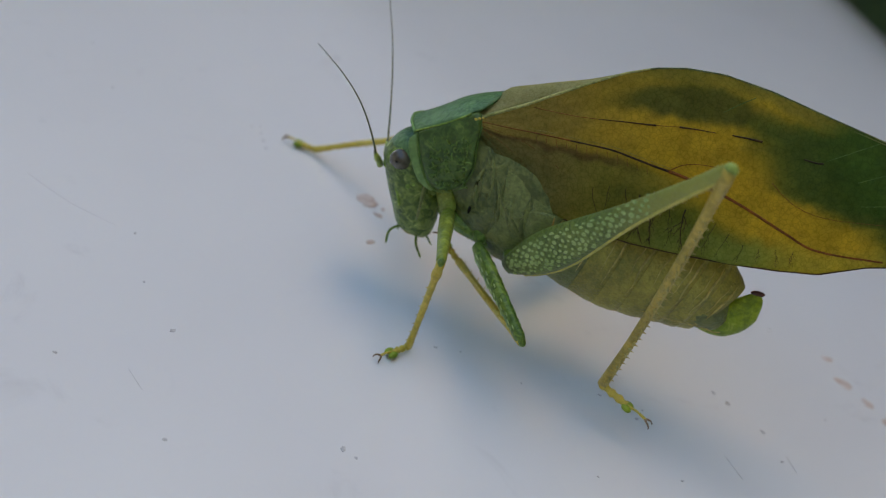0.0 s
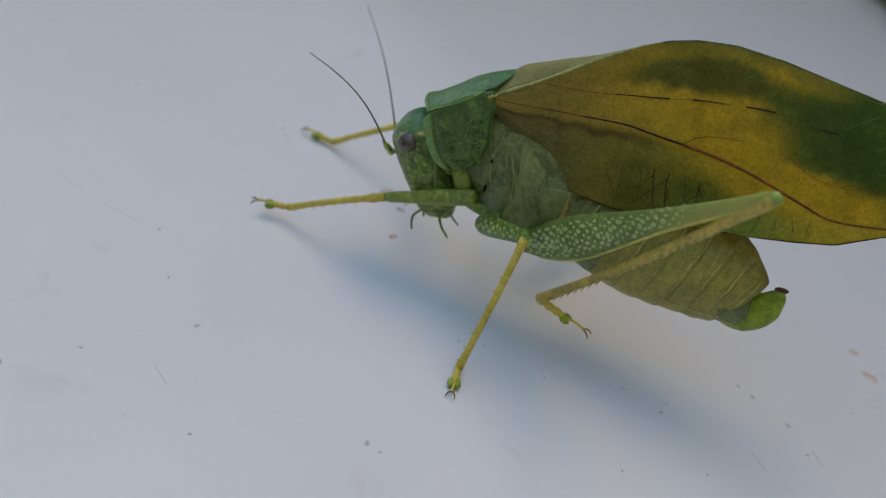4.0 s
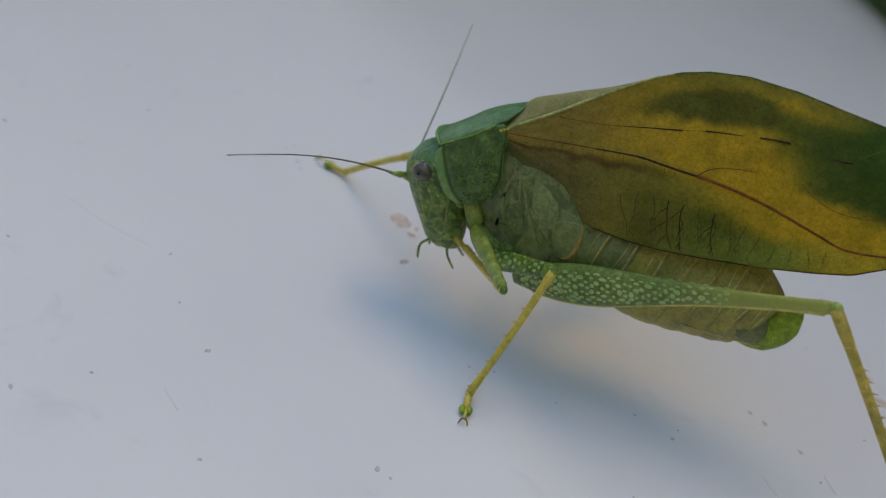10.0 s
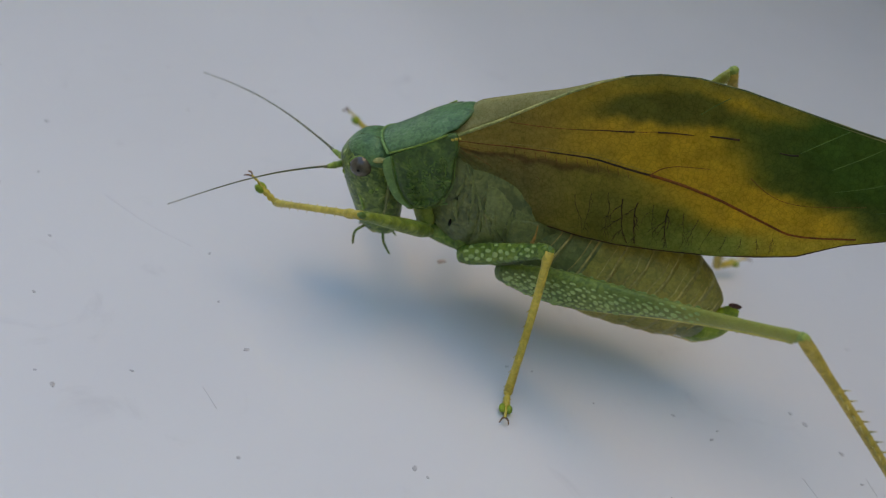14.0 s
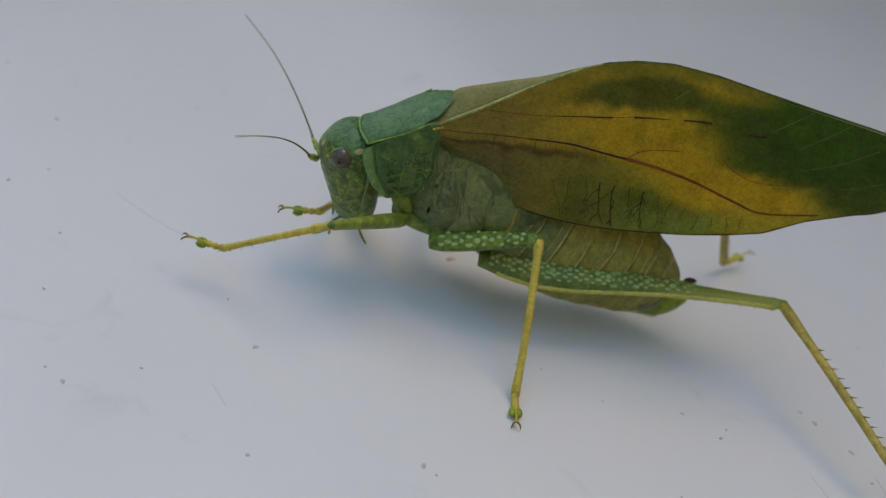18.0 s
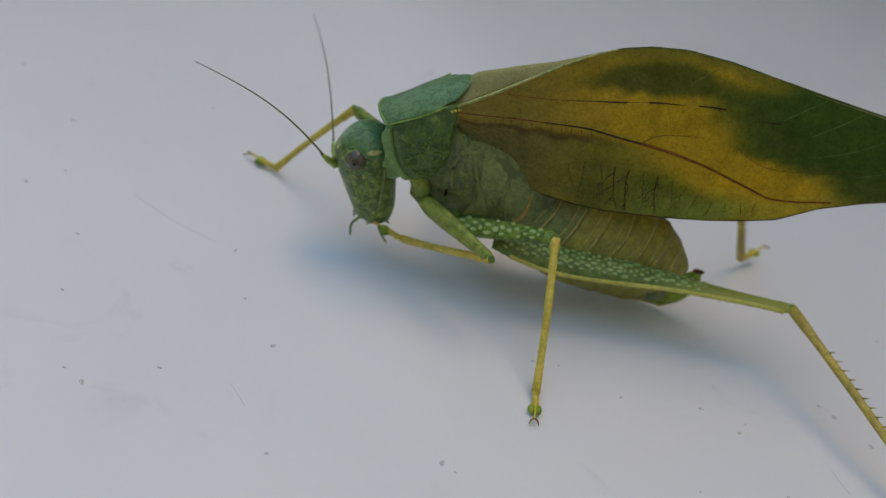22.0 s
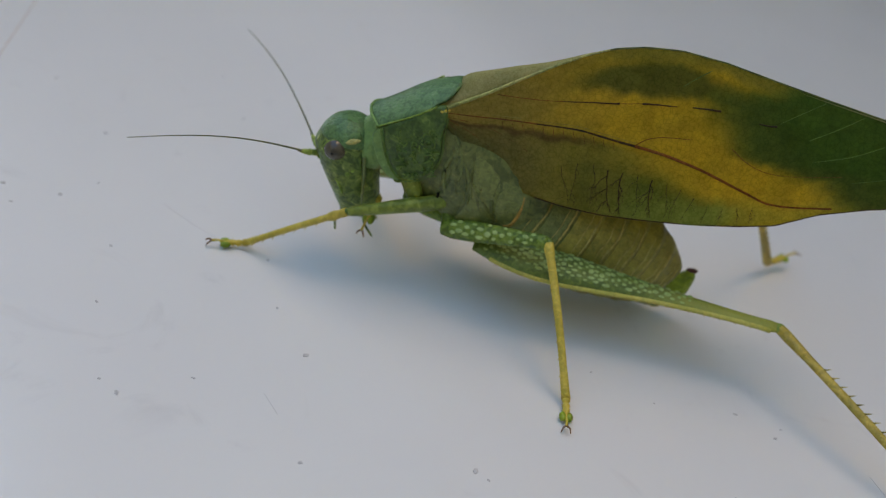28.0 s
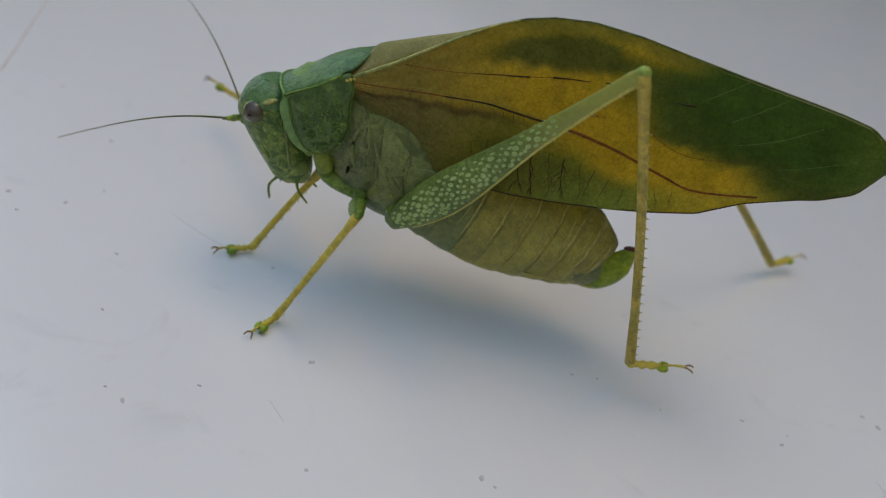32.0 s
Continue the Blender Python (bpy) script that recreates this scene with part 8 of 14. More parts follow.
        (29.8, pose(-0.00101, 0.00393, 0.00772, 10.2, -9.9, 149.9)), (29.9, pose(-0.00116, 0.00401, 0.00773, 17, -9.1, 145.9)),
        (30, pose(-0.0013, 0.0041, 0.00774, 22.2, -8, 143)), (30.5, pose(-0.00115, 0.00394, 0.00771, 18.2, -8.5, 144.5)),
        (30.8, pose(-0.00106, 0.00385, 0.00769, 20.3, -8.1, 145.6)), (31, pose(-0.001, 0.00379, 0.00768, 21.7, -7.8, 146.4)),
        (31.1, pose(-0.00011, 0.0032, 0.00753, 33.4, -14.2, 144.1)), (31.2, pose(-0.00011, 0.0032, 0.00753, 23.3, -31.9, 124.9)),
        (31.3, pose(-0.00011, 0.0032, 0.00753, -20.5, -33.4, 105.6)), (31.4, pose(0.00003, 0.00195, 0.00697, -26.6, -30, 101.4)),
        (31.5, pose(0.00017, 0.00069, 0.00641, -28.4, -23.9, 96.3)), (32, pose(0.00046, 0.00045, 0.00599, -25.7, -25.3, 99.9)),])
    walk(mid_near[1], [
        (0, pose(-0.00731, 0.00971, 0.00352, 164.1, 2, -49.4)), (0.6, pose(-0.0073, 0.01003, 0.00408, 165.4, 3.7, -49.7)),
        (0.7, pose(-0.00747, 0.01069, 0.00746, 159.8, 16.8, -51.7)), (0.8, pose(-0.00641, 0.01051, 0.01166, 150.4, 35, -56.4)),
        (0.9, pose(-0.00185, 0.00551, 0.01762, 39.3, 83.9, 179.8)), (1, pose(-0.00436, 0.0057, 0.0168, -20.2, 69.1, 117.2)),
        (1.1, pose(-0.00359, 0.00677, 0.01496, -40.3, 79, 81.6)), (1.2, pose(-0.00269, 0.00801, 0.01239, -94.5, 77.7, 12.4)),
        (1.5, pose(-0.00344, 0.00814, 0.01281, -96, 71.4, 10.4)), (2, pose(-0.00377, 0.00768, 0.01275, -91, 73.2, 22.5)),
        (2.5, pose(-0.00387, 0.0078, 0.01219, -94.8, 73.8, 21.3)), (2.8, pose(-0.00394, 0.008, 0.01167, -91.4, 74.4, 26.3)),
        (3, pose(-0.00398, 0.00811, 0.01131, -88.6, 74.6, 30.1)), (3.5, pose(-0.00414, 0.00857, 0.01053, -89.3, 76.7, 31.5)),
        (4.5, pose(-0.00428, 0.00878, 0.00993, -91.1, 77.1, 31.1)), (5.5, pose(-0.00435, 0.0089, 0.00933, -90.8, 77.4, 32.6)),
        (6, pose(-0.00435, 0.00903, 0.00872, -101.3, 78.3, 22.6)), (6.5, pose(-0.00459, 0.00887, 0.00887, -99.3, 74.9, 25.8)),
        (6.8, pose(-0.00473, 0.0085, 0.0096, -105.7, 72.8, 19.7)), (7, pose(-0.00479, 0.00819, 0.01008, -108.3, 71.5, 17.2)),
        (8, pose(-0.00518, 0.00793, 0.00983, -112.8, 72.3, 17.7)), (8.5, pose(-0.00509, 0.00801, 0.00988, -109.8, 72.7, 19.6)),
        (9, pose(-0.00498, 0.00805, 0.01001, -105.3, 72.7, 23)), (10, pose(-0.00524, 0.00782, 0.01, -105.2, 70.2, 24.8)),
        (10.5, pose(-0.00533, 0.00758, 0.01023, -100.2, 68.4, 30.2)), (11, pose(-0.00542, 0.00717, 0.01062, -105.8, 68, 25.8)),
        (11.5, pose(-0.00567, 0.00697, 0.01145, -103.9, 69, 28.5)), (11.8, pose(-0.00583, 0.00697, 0.01179, -103.8, 72.2, 31)),
        (12, pose(-0.00594, 0.00698, 0.01199, -103.2, 74.3, 33.2)), (12.5, pose(-0.00624, 0.00709, 0.01238, -92.6, 73.8, 43.7)),
        (13, pose(-0.00656, 0.00726, 0.0127, -85.4, 73.5, 51.1)), (13.3, pose(-0.00682, 0.00744, 0.01292, -77.1, 75.2, 61)),
        (13.7, pose(-0.00717, 0.00768, 0.01322, -64.1, 76.2, 75.5)), (14, pose(-0.00742, 0.00786, 0.01345, -54.8, 75.9, 85.6)),
        (14.2, pose(-0.0075, 0.00762, 0.01345, -49, 74.5, 93.1)), (14.5, pose(-0.00761, 0.00727, 0.01342, -42.6, 72.1, 102.2)),
        (15, pose(-0.00786, 0.00672, 0.01323, -45.8, 67.7, 101.5)), (15.5, pose(-0.00812, 0.00618, 0.01294, -49.4, 63.1, 100.7)),
        (15.9, pose(-0.00833, 0.00577, 0.01263, -52.3, 59.2, 100)), (16.5, pose(-0.00864, 0.00521, 0.01203, -56.7, 53.2, 99.1)),
        (17, pose(-0.00888, 0.00487, 0.01136, -64.5, 49.1, 93.1)), (18, pose(-0.00865, 0.00548, 0.01159, -60.8, 51, 93.2)),
        (18.2, pose(-0.00872, 0.00569, 0.01143, -60.1, 49.5, 93.8)), (18.5, pose(-0.0088, 0.00601, 0.01118, -59, 47.2, 94.8)),
        (19.5, pose(-0.00885, 0.00603, 0.01131, -59.5, 47.5, 93.5)), (20, pose(-0.00885, 0.00622, 0.0111, -58.6, 47.5, 94.7)),
        (20.5, pose(-0.00891, 0.00655, 0.01085, -56.7, 46.4, 97)), (21, pose(-0.00895, 0.00666, 0.01083, -56.8, 46.2, 96.5)),
        (22.5, pose(-0.00891, 0.00678, 0.01082, -57.5, 46.2, 94.9)), (23, pose(-0.00887, 0.00667, 0.01089, -57.8, 46.3, 94.6)),
        (23.2, pose(-0.00885, 0.00663, 0.01092, -55.6, 45.8, 97.5)), (23.5, pose(-0.00882, 0.00659, 0.01094, -52.4, 45, 101.8)),
        (23.8, pose(-0.00878, 0.00658, 0.01094, -46.7, 45.2, 109.1)), (24, pose(-0.00877, 0.00661, 0.01091, -42.7, 45.1, 114)),
        (24.5, pose(-0.009, 0.00679, 0.01037, -42.7, 42.3, 116.3)), (25.5, pose(-0.0092, 0.00665, 0.0102, -46.5, 41.3, 114.1)),
        (26.5, pose(-0.00918, 0.00645, 0.01037, -45.2, 44.5, 115.1)), (27.5, pose(-0.00915, 0.00627, 0.01052, -43.8, 47.7, 116.4)),
        (28, pose(-0.00915, 0.00628, 0.01043, -42.9, 46.4, 117.9)), (28.1, pose(-0.00944, 0.00577, 0.01012, -47.2, 45, 117.7)),
        (28.2, pose(-0.0097, 0.00522, 0.00975, -52, 43.4, 117.6)), (28.3, pose(-0.00992, 0.00463, 0.00932, -57.1, 41.4, 117.5)),
        (28.4, pose(-0.0101, 0.00402, 0.00881, -62.5, 39.1, 117.5)), (28.5, pose(-0.01021, 0.00341, 0.00824, -68.2, 36.6, 117.8)),
        (28.6, pose(-0.01026, 0.00296, 0.00749, -74.2, 33.6, 118.4)), (28.7, pose(-0.01023, 0.00259, 0.00672, -80, 30.6, 119.5)),
        (28.8, pose(-0.01014, 0.00232, 0.00596, -85.7, 27.7, 120.9)), (28.9, pose(-0.01, 0.00216, 0.00525, -91, 25.1, 122.7)),
        (29, pose(-0.00983, 0.0021, 0.00461, -95.9, 22.9, 124.8)), (29.1, pose(-0.01015, 0.00224, 0.00525, -89.6, 26.2, 125.1)),
        (29.2, pose(-0.01048, 0.00258, 0.00608, -81.1, 30.5, 125.8)), (29.3, pose(-0.01076, 0.00322, 0.00707, -69.5, 35.8, 127.7)),
        (29.4, pose(-0.01089, 0.00426, 0.00809, -54.1, 41.7, 131.9)), (29.5, pose(-0.01081, 0.00561, 0.00891, -35.2, 47, 139)),
        (29.6, pose(-0.01056, 0.00698, 0.00941, -15.7, 50.3, 147.9)), (29.7, pose(-0.01024, 0.00818, 0.00957, 2, 51.6, 157)),
        (29.8, pose(-0.00995, 0.00912, 0.00952, 16.3, 51.5, 164.6)), (29.9, pose(-0.00974, 0.00983, 0.00938, 27.3, 50.9, 170.5)),
        (30, pose(-0.0096, 0.01036, 0.00921, 35.6, 50.1, 175.1)), (30.5, pose(-0.0096, 0.00997, 0.00927, 29.3, 50.8, 170.8)),
        (30.8, pose(-0.00964, 0.00972, 0.00917, 31.4, 48.6, 173.2)), (31, pose(-0.00966, 0.00954, 0.0091, 32.7, 47.2, 174.7)),
        (31.1, pose(-0.00836, 0.00917, 0.01011, 55.7, 49.7, -158.5)), (31.2, pose(-0.00521, 0.01051, 0.01308, 104.7, 69.7, -116.7)),
        (31.3, pose(-0.00246, 0.01164, 0.01331, -141.1, 62.2, -50.6)), (31.4, pose(-0.00177, 0.01086, 0.01222, -112, 65.3, -26.7)),
        (31.5, pose(-0.00089, 0.01023, 0.01067, -87.3, 64.2, -3.1)), (32, pose(-0.00117, 0.00981, 0.01047, -93.6, 66.8, -5.7)),])
    walk(mid_near[2], [
        (0, pose(0.00185, -0.001, 0.00302, -5.5, -33.7, -8.7)), (0.6, pose(0.00181, -0.0007, 0.00318, -5.6, -34.2, -8.5)),
        (0.7, pose(0.00089, 0.0001, 0.00338, -6, -23.6, -1.7)), (0.8, pose(-0.00002, 0.0009, 0.00357, -6.4, -11.2, 4.9)),
        (0.9, pose(-0.00336, 0.00552, 0.0036, -12.9, 50.5, 63.6)), (1, pose(-0.00665, 0.01017, 0.00362, -5.1, 56.1, 117.6)),
        (1.1, pose(-0.0032, 0.00942, 0.00112, -5.8, 29.7, 103.6)), (1.2, pose(0.00024, 0.00865, -0.00139, -6.1, 10.4, 97.8)),
        (1.5, pose(0.00098, 0.00895, -0.00055, -5.8, 10.8, 100.4)), (2, pose(-0.00001, 0.00924, -0.00075, -5.8, 10.9, 99.4)),
        (2.5, pose(-0.00021, 0.00923, -0.00135, -5.9, 11, 98.8)), (2.8, pose(-0.00053, 0.00968, -0.00191, -6.1, 11.3, 99)),
        (3, pose(-0.00075, 0.00998, -0.00229, -6.3, 11.5, 99.2)), (3.5, pose(-0.00138, 0.01026, -0.0032, -5.7, 11.5, 99.7)),
        (4.5, pose(-0.00158, 0.0104, -0.00381, -6.2, 11.4, 98.6)), (5.5, pose(-0.00176, 0.01056, -0.00443, -6.8, 11.3, 97.5)),
        (6, pose(-0.00171, 0.01012, -0.00509, -7.2, 11.4, 97.3)), (6.5, pose(-0.00128, 0.01047, -0.00474, -7.3, 11.9, 101.3)),
        (6.8, pose(-0.00082, 0.0099, -0.00387, -7, 11.9, 103.2)), (7, pose(-0.00052, 0.00951, -0.00329, -6.8, 11.9, 104.3)),
        (8, pose(-0.0011, 0.00922, -0.0036, -4.9, 11, 104.1)), (8.5, pose(-0.00115, 0.00941, -0.00359, -5.2, 11.1, 101.9)),
        (9, pose(-0.00112, 0.00968, -0.00345, -5.8, 11.5, 99.7)), (10, pose(-0.00091, 0.00982, -0.00327, -5.7, 11.9, 101.2)),
        (10.5, pose(-0.00084, 0.01019, -0.00288, -5.5, 12.2, 102.1)), (11, pose(-0.00066, 0.00947, -0.00245, -5.3, 12.3, 102.9)),
        (11.5, pose(-0.00123, 0.00938, -0.00171, -5, 10.7, 99)), (11.8, pose(-0.00214, 0.00919, -0.00163, -4.9, 10, 97.8)),
        (12, pose(-0.00274, 0.00907, -0.00158, -4.8, 9.5, 96.9)), (12.5, pose(-0.0034, 0.00981, -0.00116, -5.2, 7.8, 94)),
        (13, pose(-0.00405, 0.01037, -0.00082, -4.7, 5.9, 90.9)), (13.3, pose(-0.00508, 0.01059, -0.00071, -4.1, 5.2, 91.5)),
        (13.7, pose(-0.00632, 0.01095, -0.00047, -3.6, 4.1, 91.7)), (14, pose(-0.00715, 0.01128, -0.00022, -3.2, 3.3, 91.3)),
        (14.2, pose(-0.0077, 0.01138, -0.00014, -2.8, 3.5, 92.3)), (14.5, pose(-0.00853, 0.01151, 0.00001, -2.2, 3.8, 93.9)),
        (15, pose(-0.00893, 0.01196, 0.00019, -2.2, 3.9, 93.2)), (15.5, pose(-0.0093, 0.01245, 0.00036, -2.1, 3.9, 92.5)),
        (15.9, pose(-0.00958, 0.01287, 0.00051, -2.1, 4, 92)), (16.5, pose(-0.00997, 0.01354, 0.00073, -2, 4.1, 91.3)),
        (17, pose(-0.00937, 0.0141, 0.00071, -1.3, 4.4, 92)), (18, pose(-0.00915, 0.01434, 0.00063, -0.7, 4.5, 91.1)),
        (18.2, pose(-0.00932, 0.01483, 0.00071, -0.1, 4.6, 90.9)), (18.5, pose(-0.00959, 0.01556, 0.00084, 0.6, 4.8, 90.7)),
        (19.5, pose(-0.00943, 0.01555, 0.00092, 0.6, 4.4, 85.8)), (20, pose(-0.00963, 0.01571, 0.0007, 0.4, 4.2, 84.8)),
        (20.5, pose(-0.0101, 0.0162, 0.00063, -0, 4.2, 86)), (21, pose(-0.01006, 0.01636, 0.00066, -0, 4.3, 87.2)),
        (22.5, pose(-0.00974, 0.01651, 0.00064, 0.4, 4.5, 88.3)), (23, pose(-0.00964, 0.01639, 0.0007, 0.5, 4.4, 87.6)),
        (23.2, pose(-0.01013, 0.01638, 0.00081, 0.4, 4.3, 87.6)), (23.5, pose(-0.01086, 0.01636, 0.00098, 0.2, 4.2, 87.5)),
        (23.8, pose(-0.01203, 0.01598, 0.00094, 0.1, 4.1, 88.7)), (24, pose(-0.01281, 0.0157, 0.00092, 0, 4, 89.5)),
        (24.5, pose(-0.01362, 0.01614, 0.00089, 0.9, 4.3, 91.4)), (25.5, pose(-0.01353, 0.01633, 0.00089, 0.9, 4.6, 91.9)),
        (26.5, pose(-0.01344, 0.01555, 0.00049, 0.8, 5.2, 91.6)), (27.5, pose(-0.01337, 0.01477, 0.00009, 0.6, 5.8, 91.4)),
        (28, pose(-0.01372, 0.01488, 0.00023, 0.5, 6.1, 92.3)), (28.1, pose(-0.01408, 0.01459, 0.00015, 0.5, 6.1, 92.7)),
        (28.2, pose(-0.01444, 0.01431, 0.00007, 0.5, 6, 93.1)), (28.3, pose(-0.0148, 0.01402, -0.00001, 0.5, 6, 93.4)),
        (28.4, pose(-0.01515, 0.01372, -0.00009, 0.5, 5.9, 93.8)), (28.5, pose(-0.0155, 0.01343, -0.00017, 0.4, 5.9, 94.2)),
        (28.6, pose(-0.01585, 0.0133, -0.00031, 0.3, 5.8, 94.4)), (28.7, pose(-0.0162, 0.01317, -0.00045, 0.2, 5.8, 94.5)),
        (28.8, pose(-0.01655, 0.01303, -0.00059, 0.1, 5.8, 94.7)), (28.9, pose(-0.0169, 0.0129, -0.00073, -0.1, 5.7, 94.8)),
        (29, pose(-0.01725, 0.01276, -0.00088, -0.2, 5.7, 95)), (29.1, pose(-0.01742, 0.01259, -0.00098, -0.3, 5.7, 95)),
        (29.2, pose(-0.01759, 0.01243, -0.00108, -0.3, 5.7, 95.1)), (29.3, pose(-0.01775, 0.01226, -0.00119, -0.4, 5.7, 95.1)),
        (29.4, pose(-0.01792, 0.01209, -0.00129, -0.5, 5.7, 95.2)), (29.5, pose(-0.01808, 0.01192, -0.00139, -0.6, 5.6, 95.2)),
        (29.6, pose(-0.01819, 0.01177, -0.00144, -0.6, 5.6, 95.4)), (29.7, pose(-0.0183, 0.01161, -0.00148, -0.6, 5.6, 95.7)),
        (29.8, pose(-0.01841, 0.01145, -0.00152, -0.7, 5.6, 95.9)), (29.9, pose(-0.01851, 0.0113, -0.00156, -0.7, 5.6, 96.1)),
        (30, pose(-0.01862, 0.01114, -0.0016, -0.7, 5.6, 96.3)), (30.5, pose(-0.01841, 0.0114, -0.00166, -1.2, 5.8, 89.6)),
        (30.8, pose(-0.01889, 0.01081, -0.00141, -0.7, 6, 86.8)), (31, pose(-0.0192, 0.01042, -0.00125, -0.3, 6.2, 84.8)),
        (31.1, pose(-0.01684, 0.00582, -0.00065, -0.5, 51.5, 80)), (31.2, pose(-0.00741, 0.00614, -0.00015, 1.4, 50.6, 115.8)),
        (31.3, pose(0.00171, 0.00656, 0.00084, 0.3, 53.4, 88.6)), (31.4, pose(0.0035, 0.00821, -0.00059, -0.5, 16.1, 67.8)),
        (31.5, pose(0.00524, 0.0099, -0.00202, -0.6, 5.2, 64.6)), (32, pose(0.00436, 0.00926, -0.00249, -0.9, 5, 66.3)),])
    walk(hind_near[0], [
        (0, pose(-0.00329, 0.0034, 0.00673, 28, -44.5, 137.8)), (0.5, pose(-0.00329, 0.0034, 0.00673, 28.4, -44.5, 137.9)),
        (1, pose(-0.00329, 0.0034, 0.00673, 27.5, -44.5, 138)), (1.2, pose(-0.00329, 0.0034, 0.00673, 29, -46.3, 136.8)),
        (1.3, pose(-0.00329, 0.0034, 0.00673, 28.7, -47.7, 137.5)), (1.4, pose(-0.00329, 0.0034, 0.00673, 28.3, -49, 138.3)),
        (1.5, pose(-0.00329, 0.0034, 0.00673, 23.5, -49.8, 138.3)), (1.6, pose(-0.00329, 0.0034, 0.00673, 30.6, -50.1, 136.6)),
        (1.7, pose(-0.00329, 0.0034, 0.00673, 35.3, -50.4, 136.4)), (1.8, pose(-0.00329, 0.0034, 0.00673, 37.1, -48.6, 138.6)),
        (1.9, pose(-0.00329, 0.0034, 0.00673, 38.7, -44.8, 144.7)), (2, pose(-0.00329, 0.0034, 0.00673, 40.5, -40.5, 150.3)),
        (2.1, pose(-0.00329, 0.0034, 0.00673, 35, -39.6, 152.2)), (2.2, pose(-0.00329, 0.0034, 0.00673, 29.2, -38.1, 154.6)),
        (2.4, pose(-0.00329, 0.0034, 0.00673, 31.1, -45.7, 148.7)), (2.5, pose(-0.00329, 0.0034, 0.00673, 32.4, -49.4, 145.1)),
        (2.6, pose(-0.00329, 0.0034, 0.00673, 33.2, -49.6, 143.7)), (2.7, pose(-0.00329, 0.0034, 0.00673, 30.8, -46.5, 145.5)),
        (2.8, pose(-0.00329, 0.0034, 0.00673, 29.1, -46.2, 144.8)), (2.9, pose(-0.00329, 0.0034, 0.00673, 25.9, -45.4, 144.7)),
        (3, pose(-0.00329, 0.0034, 0.00673, 20.8, -43.4, 145.3)), (3.1, pose(-0.00329, 0.0034, 0.00673, 20.6, -44.8, 143.8)),
        (3.2, pose(-0.00329, 0.0034, 0.00673, 20.6, -46.1, 142.4)), (3.3, pose(-0.00329, 0.0034, 0.00673, 17.1, -44.5, 140.7)),
        (3.4, pose(-0.00329, 0.0034, 0.00673, 10.7, -41.7, 139.7)), (3.5, pose(-0.00329, 0.0034, 0.00673, 11.7, -31, 142.7)),
        (3.8, pose(-0.00329, 0.0034, 0.00673, 12.9, -33.8, 142.8)), (4, pose(-0.00329, 0.0034, 0.00673, 13.6, -35.5, 142.9)),
        (4.2, pose(-0.00329, 0.0034, 0.00673, 14.3, -37.2, 143.1)), (4.5, pose(-0.00329, 0.0034, 0.00673, 15.1, -39.5, 143.3)),
        (4.8, pose(-0.00329, 0.0034, 0.00673, 15.8, -41.8, 143.6)), (5, pose(-0.00329, 0.0034, 0.00673, 16.2, -43.2, 143.8)),
        (5.2, pose(-0.00329, 0.0034, 0.00673, 16.5, -44.5, 144.1)), (5.5, pose(-0.00329, 0.0034, 0.00673, 16.8, -46.4, 144.6)),
        (5.6, pose(-0.00329, 0.0034, 0.00673, 14.3, -40.1, 145.1)), (5.7, pose(-0.00329, 0.0034, 0.00673, 11.8, -32.2, 144.6)),
        (5.8, pose(-0.00329, 0.0034, 0.00673, 7.4, -20.8, 145)), (5.9, pose(-0.00329, 0.0034, 0.00673, 1, -18.2, 142.4)),
        (6, pose(-0.00329, 0.0034, 0.00673, -9.3, -14.6, 140)), (6.1, pose(-0.00329, 0.0034, 0.00673, -25.9, -8.6, 137.7)),
        (6.2, pose(-0.00329, 0.0034, 0.00673, -40.8, -2.4, 135.4)), (6.3, pose(-0.00329, 0.0034, 0.00673, -21.8, -17.3, 139.9)),
        (6.4, pose(-0.00329, 0.0034, 0.00673, -7.2, -26.3, 142.3)), (6.5, pose(-0.00329, 0.0034, 0.00673, 14.1, -46.2, 143.9)),
        (6.6, pose(-0.00329, 0.0034, 0.00673, 27.9, -57.9, 137.2)), (6.7, pose(-0.00329, 0.0034, 0.00673, 24.9, -53.9, 142.8)),
        (6.8, pose(-0.00329, 0.0034, 0.00673, 41.3, -47.6, 143.7)), (6.9, pose(-0.00329, 0.0034, 0.00673, 52.9, -37.9, 148)),
        (7, pose(-0.00329, 0.0034, 0.00673, 33.6, -26, 151.8)), (7.1, pose(-0.00218, 0.00306, 0.00633, 20.4, -23.8, 157)),
        (7.2, pose(-0.00106, 0.00271, 0.00593, 6.1, -18.9, 162.8)), (7.5, pose(-0.00108, 0.00275, 0.00592, 5.7, -19.3, 163.6)),
        (7.8, pose(-0.0011, 0.00278, 0.00592, 6.2, -19.6, 164.4)), (8, pose(-0.00111, 0.00281, 0.00592, 6.5, -19.8, 164.9)),
        (9, pose(-0.00109, 0.00278, 0.0059, 6.7, -19.9, 164.2)), (10, pose(-0.00118, 0.00275, 0.00592, 6.7, -20, 162.9)),
        (10.5, pose(-0.00152, 0.0028, 0.006, 8.7, -21.3, 160.8)), (11, pose(-0.00186, 0.00284, 0.00609, 12.2, -22.6, 158.8)),
        (11.2, pose(-0.00192, 0.00287, 0.00611, 10.8, -23.3, 158.6)), (11.3, pose(-0.00195, 0.00288, 0.00612, 10, -23.6, 158.6)),
        (11.5, pose(-0.00202, 0.0029, 0.00615, 8.5, -24.2, 158.5)), (11.8, pose(-0.00212, 0.00294, 0.00619, 8.2, -23.7, 158.6)),
